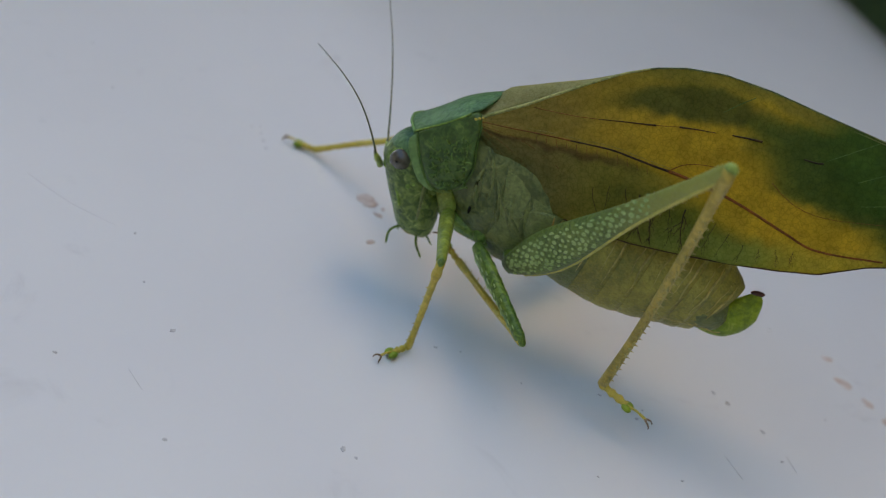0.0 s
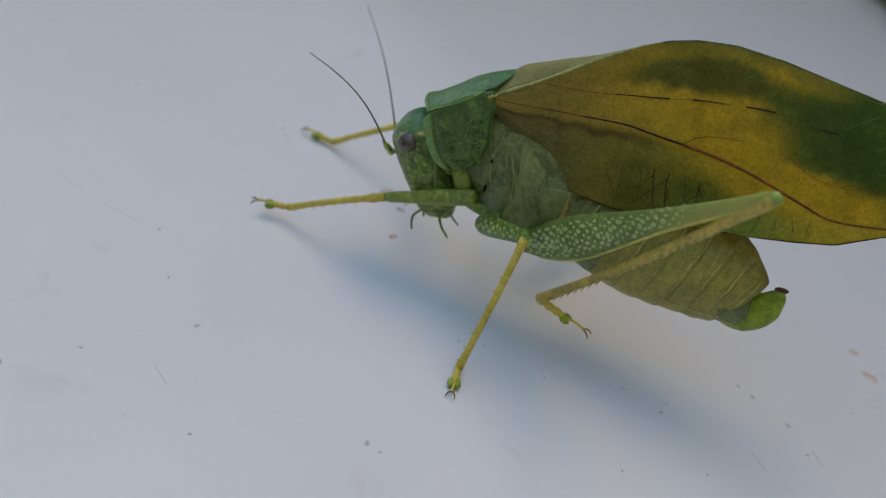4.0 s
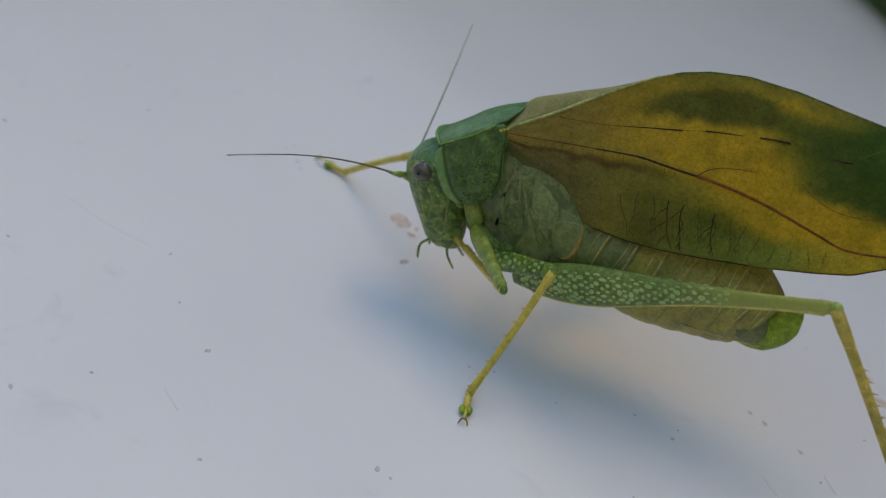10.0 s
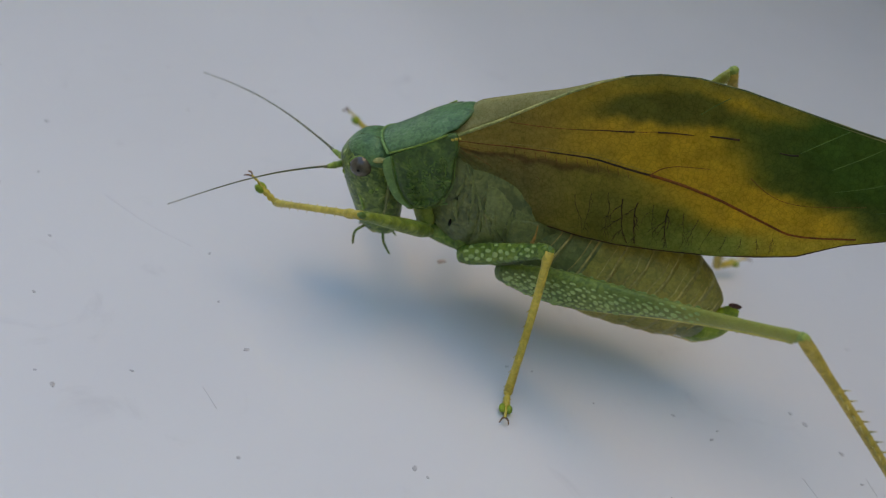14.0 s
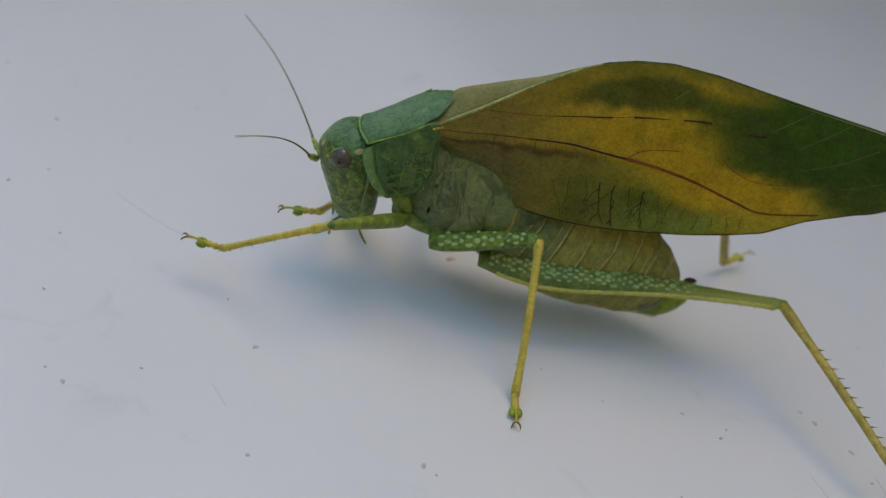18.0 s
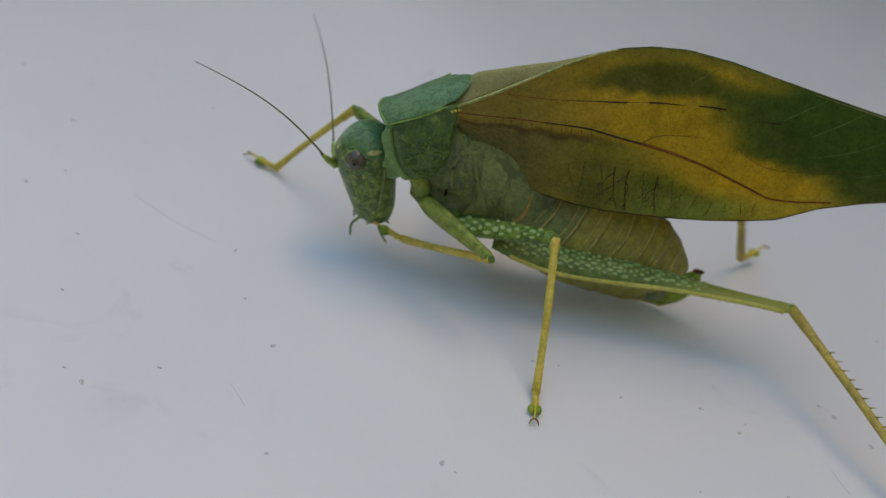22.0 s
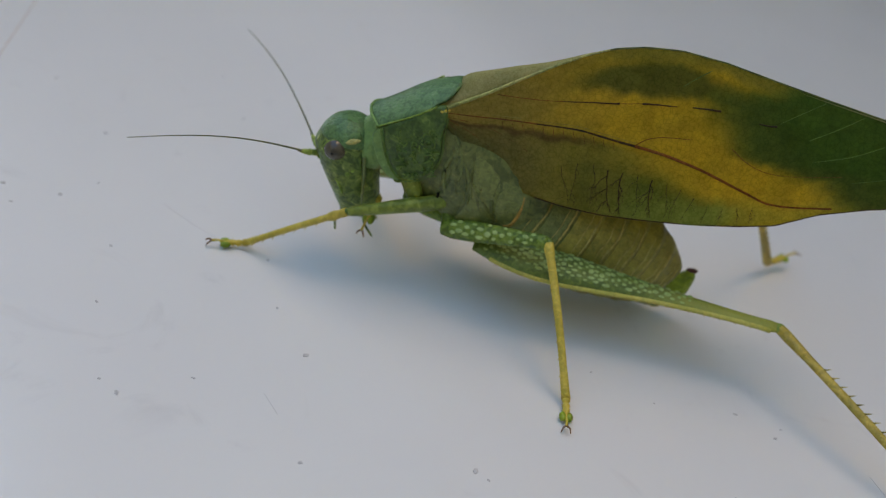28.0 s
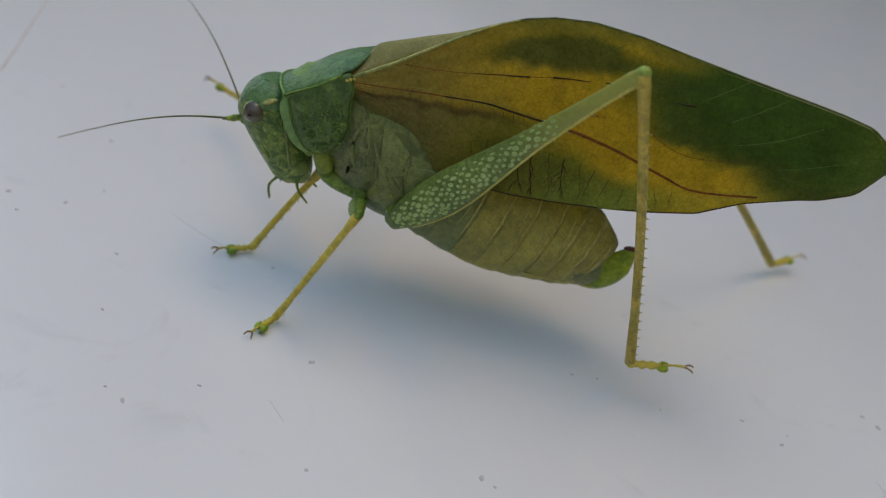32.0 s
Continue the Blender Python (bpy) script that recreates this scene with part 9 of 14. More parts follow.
        (12, pose(-0.00218, 0.00297, 0.00621, 7.9, -23.4, 158.7)), (12.2, pose(-0.00231, 0.003, 0.00627, 8, -23.3, 157.5)),
        (12.5, pose(-0.0025, 0.00306, 0.00635, 8.3, -23.3, 155.7)), (12.7, pose(-0.00263, 0.0031, 0.00641, 8.5, -23.6, 154.4)),
        (12.8, pose(-0.00269, 0.00311, 0.00643, 8.6, -23.7, 153.8)), (13, pose(-0.00282, 0.00315, 0.00649, 8.8, -24.1, 152.5)),
        (13.2, pose(-0.00302, 0.00327, 0.00659, 10.6, -23.7, 151.5)), (13.5, pose(-0.00332, 0.00345, 0.00674, 13.3, -23.1, 150.1)),
        (13.7, pose(-0.00353, 0.00356, 0.00684, 14.1, -22.8, 149.1)), (13.8, pose(-0.00363, 0.00362, 0.00689, 14.5, -22.6, 148.6)),
        (14, pose(-0.00383, 0.00374, 0.00699, 15.2, -22.3, 147.7)), (14.2, pose(-0.00384, 0.00372, 0.00698, 13.6, -22.5, 149.5)),
        (14.5, pose(-0.00385, 0.00369, 0.00695, 10.7, -22.7, 152.4)), (14.7, pose(-0.00386, 0.00367, 0.00694, 5.3, -22.9, 154.7)),
        (14.8, pose(-0.00386, 0.00365, 0.00693, 2.4, -22.9, 156)), (15, pose(-0.00387, 0.00363, 0.00692, -4, -22.7, 158.8)),
        (15.1, pose(-0.00387, 0.00362, 0.00691, -7.5, -22.5, 160.3)), (15.2, pose(-0.00388, 0.00361, 0.00691, -11, -22.1, 161.8)),
        (15.3, pose(-0.00388, 0.0036, 0.0069, -14.7, -21.6, 163.4)), (15.4, pose(-0.00389, 0.00359, 0.00689, -18.4, -21, 164.9)),
        (15.5, pose(-0.00389, 0.00358, 0.00688, -22.1, -20.3, 166.4)), (15.6, pose(-0.00389, 0.00357, 0.00688, -25.9, -19.4, 167.9)),
        (15.7, pose(-0.0039, 0.00356, 0.00687, -29.7, -18.5, 169.2)), (15.8, pose(-0.0039, 0.00355, 0.00686, -33.3, -17.4, 170.5)),
        (15.9, pose(-0.00391, 0.00354, 0.00686, -36.9, -16.3, 171.7)), (16, pose(-0.00391, 0.00352, 0.00685, -40.4, -15.1, 172.7)),
        (16.1, pose(-0.00391, 0.00351, 0.00684, -43.8, -13.8, 173.6)), (16.2, pose(-0.00392, 0.0035, 0.00683, -47, -12.6, 174.4)),
        (16.3, pose(-0.00392, 0.00349, 0.00683, -50, -11.3, 175)), (16.4, pose(-0.00392, 0.00348, 0.00682, -52.9, -10.1, 175.5)),
        (16.5, pose(-0.00393, 0.00347, 0.00681, -55.6, -8.9, 175.9)), (16.6, pose(-0.00393, 0.00346, 0.00681, -58.1, -7.9, 176.6)),
        (16.7, pose(-0.00394, 0.00345, 0.0068, -60.5, -7, 177.2)), (16.9, pose(-0.00394, 0.00343, 0.00679, -64.8, -5.2, 178.2)),
        (17, pose(-0.00395, 0.00342, 0.00678, -66.8, -4.4, 178.6)), (17.5, pose(-0.00408, 0.00341, 0.00678, -67.9, -3.9, 179.3)),
        (18, pose(-0.00422, 0.00341, 0.00677, -69.7, -3.5, -179.9)), (18.2, pose(-0.00427, 0.00341, 0.00677, -71.1, -3.2, -179.9)),
        (18.5, pose(-0.00435, 0.0034, 0.00677, -73.2, -2.7, 180)), (19, pose(-0.00449, 0.0034, 0.00677, -74.6, -2, -179.9)),
        (19.5, pose(-0.00446, 0.00341, 0.00677, -75, -1.9, 179.3)), (20, pose(-0.00444, 0.00342, 0.00677, -74.1, -1.9, 178.9)),
        (20.5, pose(-0.00435, 0.00342, 0.00676, -73.4, -1.5, 178.1)), (21, pose(-0.00426, 0.00343, 0.00675, -73.5, -1.5, 178.5)),
        (21.5, pose(-0.00417, 0.00343, 0.00675, -74.7, -1.2, 177.7)), (22, pose(-0.00409, 0.00343, 0.00674, -74.3, -1.1, 177.8)),
        (23, pose(-0.00386, 0.00343, 0.00673, -76.4, -0.4, 176.7)), (23.2, pose(-0.00381, 0.00343, 0.00673, -76.6, -0.2, 176.1)),
        (23.5, pose(-0.00375, 0.00343, 0.00673, -77.1, 0.2, 175.1)), (23.7, pose(-0.0037, 0.00343, 0.00673, -76.6, 0.3, 175.1)),
        (23.8, pose(-0.00368, 0.00343, 0.00673, -76.4, 0.3, 175.2)), (24, pose(-0.00363, 0.00343, 0.00673, -75.9, 0.4, 175.1)),
        (24.2, pose(-0.0035, 0.00342, 0.00672, -75.1, -0, 174.6)), (24.5, pose(-0.00331, 0.0034, 0.00672, -73.6, -0.6, 173.9)),
        (25, pose(-0.00299, 0.00336, 0.00672, -70.2, -1.7, 172.9)), (25.5, pose(-0.00298, 0.00336, 0.00672, -71.1, -1.4, 173.1)),
        (26.5, pose(-0.00295, 0.00337, 0.00672, -71.2, -0.9, 174.2)), (27.5, pose(-0.00293, 0.00337, 0.00673, -71.2, -0.5, 175.3)),
        (28, pose(-0.00292, 0.00337, 0.00673, -71.8, -0.1, 175.3)), (28.1, pose(-0.0027, 0.00332, 0.00667, -65.1, -2.1, 174)),
        (28.2, pose(-0.00247, 0.00326, 0.00662, -57.5, -3.8, 172.2)), (28.3, pose(-0.00225, 0.00321, 0.00656, -49.4, -5.1, 170.2)),
        (28.4, pose(-0.00203, 0.00316, 0.00651, -40.8, -5.7, 168)), (28.5, pose(-0.0018, 0.0031, 0.00646, -32.4, -5.6, 165.9)),
        (28.6, pose(-0.00255, 0.00325, 0.00659, -6.1, -16.4, 160.6)), (28.7, pose(-0.00329, 0.0034, 0.00673, 13.7, -22.5, 151.9)),
        (28.8, pose(-0.00329, 0.0034, 0.00673, 17.6, -26.7, 153.9)), (28.9, pose(-0.00329, 0.0034, 0.00673, 21.1, -29.5, 156.6)),
        (29, pose(-0.00329, 0.0034, 0.00673, 13.7, -38.4, 159.6)), (29.1, pose(-0.00329, 0.0034, 0.00673, 13.3, -45.6, 156.8)),
        (29.2, pose(-0.00329, 0.0034, 0.00673, 13.2, -52.4, 153.2)), (29.3, pose(-0.00329, 0.0034, 0.00673, 6.1, -53, 152.9)),
        (29.4, pose(-0.00329, 0.0034, 0.00673, -2.6, -51.1, 153.1)), (29.5, pose(-0.00329, 0.0034, 0.00673, -2.2, -52.2, 152.7)),
        (29.7, pose(-0.00329, 0.0034, 0.00673, -1.8, -52, 152.8)), (29.8, pose(-0.00329, 0.0034, 0.00673, -1.3, -52.5, 151.5)),
        (29.9, pose(-0.00329, 0.0034, 0.00673, -0.5, -52.9, 150.2)), (30, pose(-0.00329, 0.0034, 0.00673, 0.3, -53.2, 148.8)),
        (30.1, pose(-0.00329, 0.0034, 0.00673, 0.1, -52.9, 148.5)), (30.2, pose(-0.00329, 0.0034, 0.00673, -0.1, -52.5, 148.3)),
        (30.3, pose(-0.00329, 0.0034, 0.00673, -0.2, -52, 148.1)), (30.4, pose(-0.00329, 0.0034, 0.00673, -0.4, -51.5, 147.8)),
        (30.5, pose(-0.00329, 0.0034, 0.00673, -0.6, -50.9, 147.6)), (30.6, pose(-0.00329, 0.0034, 0.00673, 1, -51.2, 147.9)),
        (30.7, pose(-0.00329, 0.0034, 0.00673, 2.7, -51.4, 148.3)), (30.8, pose(-0.00329, 0.0034, 0.00673, 4.2, -51.6, 148.6)),
        (30.9, pose(-0.00329, 0.0034, 0.00673, 5.8, -51.8, 148.9)), (31, pose(-0.00329, 0.0034, 0.00673, 7.3, -51.9, 149.3)),
        (31.1, pose(-0.00329, 0.0034, 0.00673, 9.6, -52.1, 151.6)), (31.2, pose(-0.00329, 0.0034, 0.00673, 11.5, -52.1, 154)),
        (31.3, pose(-0.00329, 0.0034, 0.00673, 12.7, -49.8, 154.5)), (31.4, pose(-0.00329, 0.0034, 0.00673, 14, -47.4, 154.9)),
        (31.5, pose(-0.00329, 0.0034, 0.00673, 15.3, -45, 155.3)), (31.6, pose(-0.00329, 0.0034, 0.00673, 15.5, -48.3, 156.4)),
        (31.7, pose(-0.00329, 0.0034, 0.00673, 15.8, -51.5, 157.6)), (31.8, pose(-0.00329, 0.0034, 0.00673, 16.5, -51.8, 157.6)),
        (31.9, pose(-0.00329, 0.0034, 0.00673, 17.2, -51.8, 157.6)), (32, pose(-0.00329, 0.0034, 0.00673, 17.9, -51.5, 157.8)),])
    walk(hind_near[1], [
        (0, pose(-0.01886, 0.01754, 0.02742, 127, 65.2, -72.1)), (0.5, pose(-0.01891, 0.0175, 0.0274, 126.9, 64.9, -71.6)),
        (1, pose(-0.01892, 0.01746, 0.02742, 129.4, 64.7, -69.6)), (1.2, pose(-0.01815, 0.01737, 0.02804, 126.9, 65.2, -71.8)),
        (1.3, pose(-0.01793, 0.01682, 0.02854, 124, 67, -74.2)), (1.4, pose(-0.01774, 0.01627, 0.029, 120.9, 68.8, -76.8)),
        (1.5, pose(-0.01749, 0.01606, 0.02928, 108.6, 74.2, -94)), (1.6, pose(-0.01704, 0.01641, 0.02936, 77.5, 70.5, -122.2)),
        (1.7, pose(-0.01692, 0.01635, 0.02946, 54.2, 63, -143.9)), (1.8, pose(-0.0179, 0.0163, 0.02887, 43.6, 54.7, -154)),
        (1.9, pose(-0.02038, 0.01549, 0.02752, 45.1, 51.3, -147.8)), (2, pose(-0.02277, 0.01453, 0.02588, 46.6, 47.2, -142.9)),
        (2.1, pose(-0.0234, 0.01399, 0.02553, 47.7, 53.4, -142.3)), (2.2, pose(-0.02427, 0.01334, 0.02494, 49.2, 59.6, -141.4)),
        (2.4, pose(-0.0209, 0.0141, 0.02784, 57.9, 64.8, -132.7)), (2.5, pose(-0.01905, 0.01438, 0.02912, 63.2, 67, -127.9)),
        (2.6, pose(-0.01868, 0.01472, 0.0292, 88.8, 69.2, -101.2)), (2.7, pose(-0.02003, 0.01491, 0.02812, 121.5, 65.6, -67.3)),
        (2.8, pose(-0.01997, 0.01517, 0.02803, 130.6, 63.7, -59.7)), (2.9, pose(-0.02021, 0.01538, 0.02772, 140.5, 61.1, -52)),
        (3, pose(-0.02091, 0.01561, 0.02699, 151.6, 57.2, -44.5)), (3.1, pose(-0.02018, 0.01575, 0.02752, 151, 59, -46.7)),
        (3.2, pose(-0.01948, 0.01588, 0.028, 150.2, 60.7, -49)), (3.3, pose(-0.01958, 0.01671, 0.02742, 157.3, 57, -46.4)),
        (3.4, pose(-0.02008, 0.01764, 0.02637, 167, 52.2, -43.5)), (3.5, pose(-0.02341, 0.01871, 0.02193, 166.9, 40.4, -39.8)),
        (3.8, pose(-0.02284, 0.01821, 0.02312, 165.2, 43.3, -40.2)), (4, pose(-0.02246, 0.01787, 0.02386, 164.2, 45.2, -40.4)),
        (4.2, pose(-0.02208, 0.01753, 0.02455, 163.2, 47, -40.6)), (4.5, pose(-0.02153, 0.017, 0.02551, 161.9, 49.6, -40.9)),
        (4.8, pose(-0.021, 0.01646, 0.02638, 160.6, 52.1, -41.2)), (5, pose(-0.02066, 0.0161, 0.02691, 159.9, 53.7, -41.4)),
        (5.2, pose(-0.02034, 0.01573, 0.02741, 159.2, 55.3, -41.5)), (5.5, pose(-0.01988, 0.01518, 0.02809, 158.2, 57.5, -41.7)),
        (5.6, pose(-0.02178, 0.01632, 0.02574, 162.6, 50.9, -39.3)), (5.7, pose(-0.02365, 0.01786, 0.02243, 166.7, 41.4, -38)),
        (5.8, pose(-0.02587, 0.01922, 0.01721, 172.1, 29, -36.2)), (5.9, pose(-0.0255, 0.02049, 0.01596, 178.9, 25, -37.7)),
        (6, pose(-0.02515, 0.02176, 0.01417, -170.4, 20, -39.1)), (6.1, pose(-0.02487, 0.02302, 0.01116, -153.6, 13.6, -39.8)),
        (6.2, pose(-0.02428, 0.0241, 0.00796, -138.9, 7, -40.5)), (6.3, pose(-0.02483, 0.02156, 0.01548, -157.2, 23.2, -37.5)),
        (6.4, pose(-0.02422, 0.01958, 0.01978, -172.2, 34.1, -36.5)), (6.5, pose(-0.01978, 0.01542, 0.02804, 161.6, 57.8, -41.6)),
        (6.6, pose(-0.0148, 0.01407, 0.03171, 89.2, 75.6, -109.5)), (6.7, pose(-0.01713, 0.01389, 0.03058, 43.6, 69, -155)),
        (6.8, pose(-0.01933, 0.01517, 0.02852, 53.2, 56.3, -135.3)), (6.9, pose(-0.02301, 0.01575, 0.02486, 58.9, 42.7, -124.6)),
        (7, pose(-0.02665, 0.01594, 0.01967, 52.6, 51.2, -146.5)), (7.1, pose(-0.02702, 0.01362, 0.01822, 34.7, 55.9, -164.7)),
        (7.2, pose(-0.02774, 0.01094, 0.01546, 10.4, 56.5, 173.5)), (7.5, pose(-0.02779, 0.01061, 0.01567, 9.6, 55.6, 173.4)),
        (7.8, pose(-0.02786, 0.01028, 0.0158, 10.2, 55, 174.8)), (8, pose(-0.02791, 0.01006, 0.01589, 10.6, 54.6, 175.7)),
        (9, pose(-0.02778, 0.01033, 0.01594, 11.1, 55, 175.6)), (10, pose(-0.02767, 0.01091, 0.01602, 11.1, 55.1, 174.4)),
        (10.5, pose(-0.02748, 0.01181, 0.01671, 14.5, 55.7, 176.1)), (11, pose(-0.02724, 0.01271, 0.01744, 20.6, 56.3, -179.1)),
        (11.2, pose(-0.02716, 0.01274, 0.01777, 17.7, 55.7, 177.7)), (11.3, pose(-0.02712, 0.01274, 0.01793, 16.3, 55.4, 176.2)),
        (11.5, pose(-0.02706, 0.01275, 0.01825, 13.5, 54.7, 173.1)), (11.8, pose(-0.02727, 0.01278, 0.01805, 12.5, 53.1, 172)),
        (12, pose(-0.02741, 0.0128, 0.01791, 11.8, 52, 171.2)), (12.2, pose(-0.02734, 0.01337, 0.01794, 11.9, 51.6, 170.1)),
        (12.5, pose(-0.0272, 0.01421, 0.01801, 12.1, 50.9, 168.4)), (12.7, pose(-0.02702, 0.01476, 0.01821, 12.2, 50.2, 167.3)),
        (12.8, pose(-0.02692, 0.01504, 0.01831, 12.2, 49.9, 166.7)), (13, pose(-0.02671, 0.01558, 0.01852, 12.3, 49.1, 165.5)),
        (13.2, pose(-0.02677, 0.01614, 0.01844, 14.5, 47.7, 166.7)), (13.5, pose(-0.02686, 0.01697, 0.0183, 17.6, 45.6, 168.2)),
        (13.7, pose(-0.02687, 0.01752, 0.01826, 18.3, 44.3, 167.7)), (13.8, pose(-0.02688, 0.01779, 0.01824, 18.6, 43.7, 167.4)),
        (14, pose(-0.02689, 0.01834, 0.0182, 19.2, 42.4, 166.8)), (14.2, pose(-0.02732, 0.01756, 0.01826, 16.9, 41.7, 166.2)),
        (14.5, pose(-0.02797, 0.01629, 0.01833, 13.1, 40.5, 165.2)), (14.7, pose(-0.02843, 0.01527, 0.01843, 6.5, 40.5, 161)),
        (14.8, pose(-0.02868, 0.0147, 0.01843, 2.9, 40.4, 158.8)), (15, pose(-0.02924, 0.01347, 0.01832, -4.8, 39.9, 154.1)),
        (15.1, pose(-0.02954, 0.01281, 0.01819, -8.9, 39.5, 151.7)), (15.2, pose(-0.02984, 0.01214, 0.01801, -13.1, 39, 149.3)),
        (15.3, pose(-0.03016, 0.01145, 0.01777, -17.4, 38.3, 146.9)), (15.4, pose(-0.03047, 0.01077, 0.01747, -21.8, 37.4, 144.5)),
        (15.5, pose(-0.03078, 0.01009, 0.01711, -26.1, 36.5, 142.1)), (15.6, pose(-0.03109, 0.00942, 0.01669, -30.4, 35.4, 139.9)),
        (15.7, pose(-0.03138, 0.00879, 0.01622, -34.6, 34.2, 137.8)), (15.8, pose(-0.03166, 0.00819, 0.01569, -38.7, 32.9, 135.9)),
        (15.9, pose(-0.03192, 0.00764, 0.01512, -42.6, 31.5, 134.1)), (16, pose(-0.03216, 0.00715, 0.01452, -46.4, 30.1, 132.4)),
        (16.1, pose(-0.03238, 0.00671, 0.0139, -50, 28.7, 131)), (16.2, pose(-0.03257, 0.00633, 0.01326, -53.3, 27.2, 129.7)),
        (16.3, pose(-0.03274, 0.00602, 0.01262, -56.5, 25.8, 128.5)), (16.4, pose(-0.03288, 0.00576, 0.01198, -59.5, 24.3, 127.5)),
        (16.5, pose(-0.033, 0.00556, 0.01135, -62.3, 23, 126.6)), (16.6, pose(-0.0331, 0.00521, 0.01087, -65, 21.8, 125.6)),
        (16.7, pose(-0.03318, 0.00489, 0.0104, -67.4, 20.7, 124.7)), (16.9, pose(-0.03331, 0.00437, 0.00947, -71.9, 18.5, 123)),
        (17, pose(-0.03335, 0.00415, 0.00903, -73.9, 17.5, 122.3)), (17.5, pose(-0.03351, 0.00379, 0.00879, -75.2, 17.1, 121.6)),
        (18, pose(-0.03366, 0.00335, 0.00857, -76.9, 15.9, 121.1)), (18.2, pose(-0.03373, 0.00337, 0.0084, -77.7, 14.8, 121.3)),
        (18.5, pose(-0.03382, 0.00343, 0.00815, -79, 13.1, 121.8)), (19, pose(-0.03397, 0.00336, 0.00781, -80.6, 12.3, 120.5)),
        (19.5, pose(-0.03395, 0.00378, 0.00774, -80.9, 12, 119.9)), (20, pose(-0.03392, 0.00399, 0.00772, -80.2, 12.7, 120.5)),
        (20.5, pose(-0.03382, 0.00441, 0.00753, -79.6, 13.1, 122.1)), (21, pose(-0.03374, 0.00421, 0.00753, -79.6, 13, 122.4)),
        (21.5, pose(-0.03365, 0.0046, 0.00736, -80.6, 12.1, 121.7)), (22, pose(-0.03356, 0.00457, 0.00731, -80.4, 12.5, 121.7)),
        (23, pose(-0.03331, 0.00513, 0.00694, -82.1, 11.1, 121)), (23.2, pose(-0.03324, 0.00545, 0.00682, -82, 10.8, 122.2)),
        (23.5, pose(-0.03314, 0.00596, 0.00663, -82.1, 10.3, 124)), (23.7, pose(-0.03309, 0.00593, 0.00659, -81.4, 10.3, 126.3)),
        (23.8, pose(-0.03307, 0.00592, 0.00657, -81.1, 10.3, 127.5)), (24, pose(-0.03302, 0.00594, 0.00651, -80.4, 10.4, 130)),
        (24.2, pose(-0.03287, 0.00617, 0.00673, -79.2, 10.4, 131.3)), (24.5, pose(-0.03264, 0.00654, 0.00704, -77.2, 10.3, 133.4)),
        (25, pose(-0.03225, 0.007, 0.00761, -73.6, 11.4, 134.3)), (25.5, pose(-0.03225, 0.0069, 0.00743, -74.7, 11.2, 133.8)),
        (26.5, pose(-0.0323, 0.00633, 0.00721, -75.4, 12, 132.9)), (27.5, pose(-0.03233, 0.00579, 0.00697, -76.1, 12.8, 132.2)),
        (28, pose(-0.03232, 0.00576, 0.00677, -76.5, 12.4, 133.3)), (28.1, pose(-0.03201, 0.00641, 0.00773, -69.4, 14.4, 136.1)),
        (28.2, pose(-0.03164, 0.00723, 0.00857, -61.3, 16.2, 139.3)), (28.3, pose(-0.03121, 0.00821, 0.00918, -52.5, 17.6, 142.8)),
        (28.4, pose(-0.03074, 0.00926, 0.00946, -43.3, 18.4, 146.5)), (28.5, pose(-0.03027, 0.01028, 0.00935, -34.2, 18.3, 150.2)),
        (28.6, pose(-0.02924, 0.01265, 0.01494, -6.6, 27.5, 155.8)), (28.7, pose(-0.02734, 0.01624, 0.018, 14.9, 31.9, 165.2)),
        (28.8, pose(-0.02696, 0.01498, 0.02, 19.7, 36.9, 174.2)), (28.9, pose(-0.02686, 0.01359, 0.02125, 24.4, 40.5, -176.2)),
        (29, pose(-0.02495, 0.01145, 0.02507, 15.9, 47.2, -179.9)), (29.1, pose(-0.02225, 0.01154, 0.02781, 15.4, 52.7, 178.6)),
        (29.2, pose(-0.01936, 0.01152, 0.0301, 15, 57.4, 176.4)), (29.3, pose(-0.01911, 0.01148, 0.03028, 9.4, 66.9, 166.5)),
        (29.4, pose(-0.01983, 0.01178, 0.02968, -6.9, 76.3, 144.4)), (29.5, pose(-0.01936, 0.01169, 0.03004, -6.3, 77.7, 144.8)),
        (29.7, pose(-0.01944, 0.01169, 0.02998, -4.7, 76.1, 146.8)), (29.8, pose(-0.01906, 0.01196, 0.03014, -2.8, 74, 147.9)),
        (29.9, pose(-0.01872, 0.01225, 0.03027, -1.1, 72, 148.7)), (30, pose(-0.0184, 0.01255, 0.03036, 0.5, 69.9, 149.4)),
        (30.1, pose(-0.01848, 0.01269, 0.03025, 0.2, 71.5, 148.8)), (30.2, pose(-0.01859, 0.01285, 0.03012, -0.1, 73.1, 148.1)),
        (30.3, pose(-0.01871, 0.01301, 0.02997, -0.6, 74.8, 147.3)), (30.4, pose(-0.01884, 0.01318, 0.02981, -1.2, 76.5, 146.3)),
        (30.5, pose(-0.019, 0.01337, 0.02962, -2, 78.1, 145.2)), (30.6, pose(-0.01896, 0.01322, 0.02971, 2.9, 77.2, 151.5)),
        (30.7, pose(-0.01894, 0.01308, 0.02979, 6.9, 76.2, 157.1)), (30.8, pose(-0.01893, 0.01295, 0.02985, 10.3, 75.1, 161.9)),
        (30.9, pose(-0.01893, 0.01282, 0.0299, 13, 73.9, 166)), (31, pose(-0.01895, 0.0127, 0.02994, 15.2, 72.7, 169.6)),
        (31.1, pose(-0.01922, 0.01201, 0.03002, 17, 69.5, 175.2)), (31.2, pose(-0.01957, 0.01133, 0.03002, 17.8, 66.3, 179.5)),
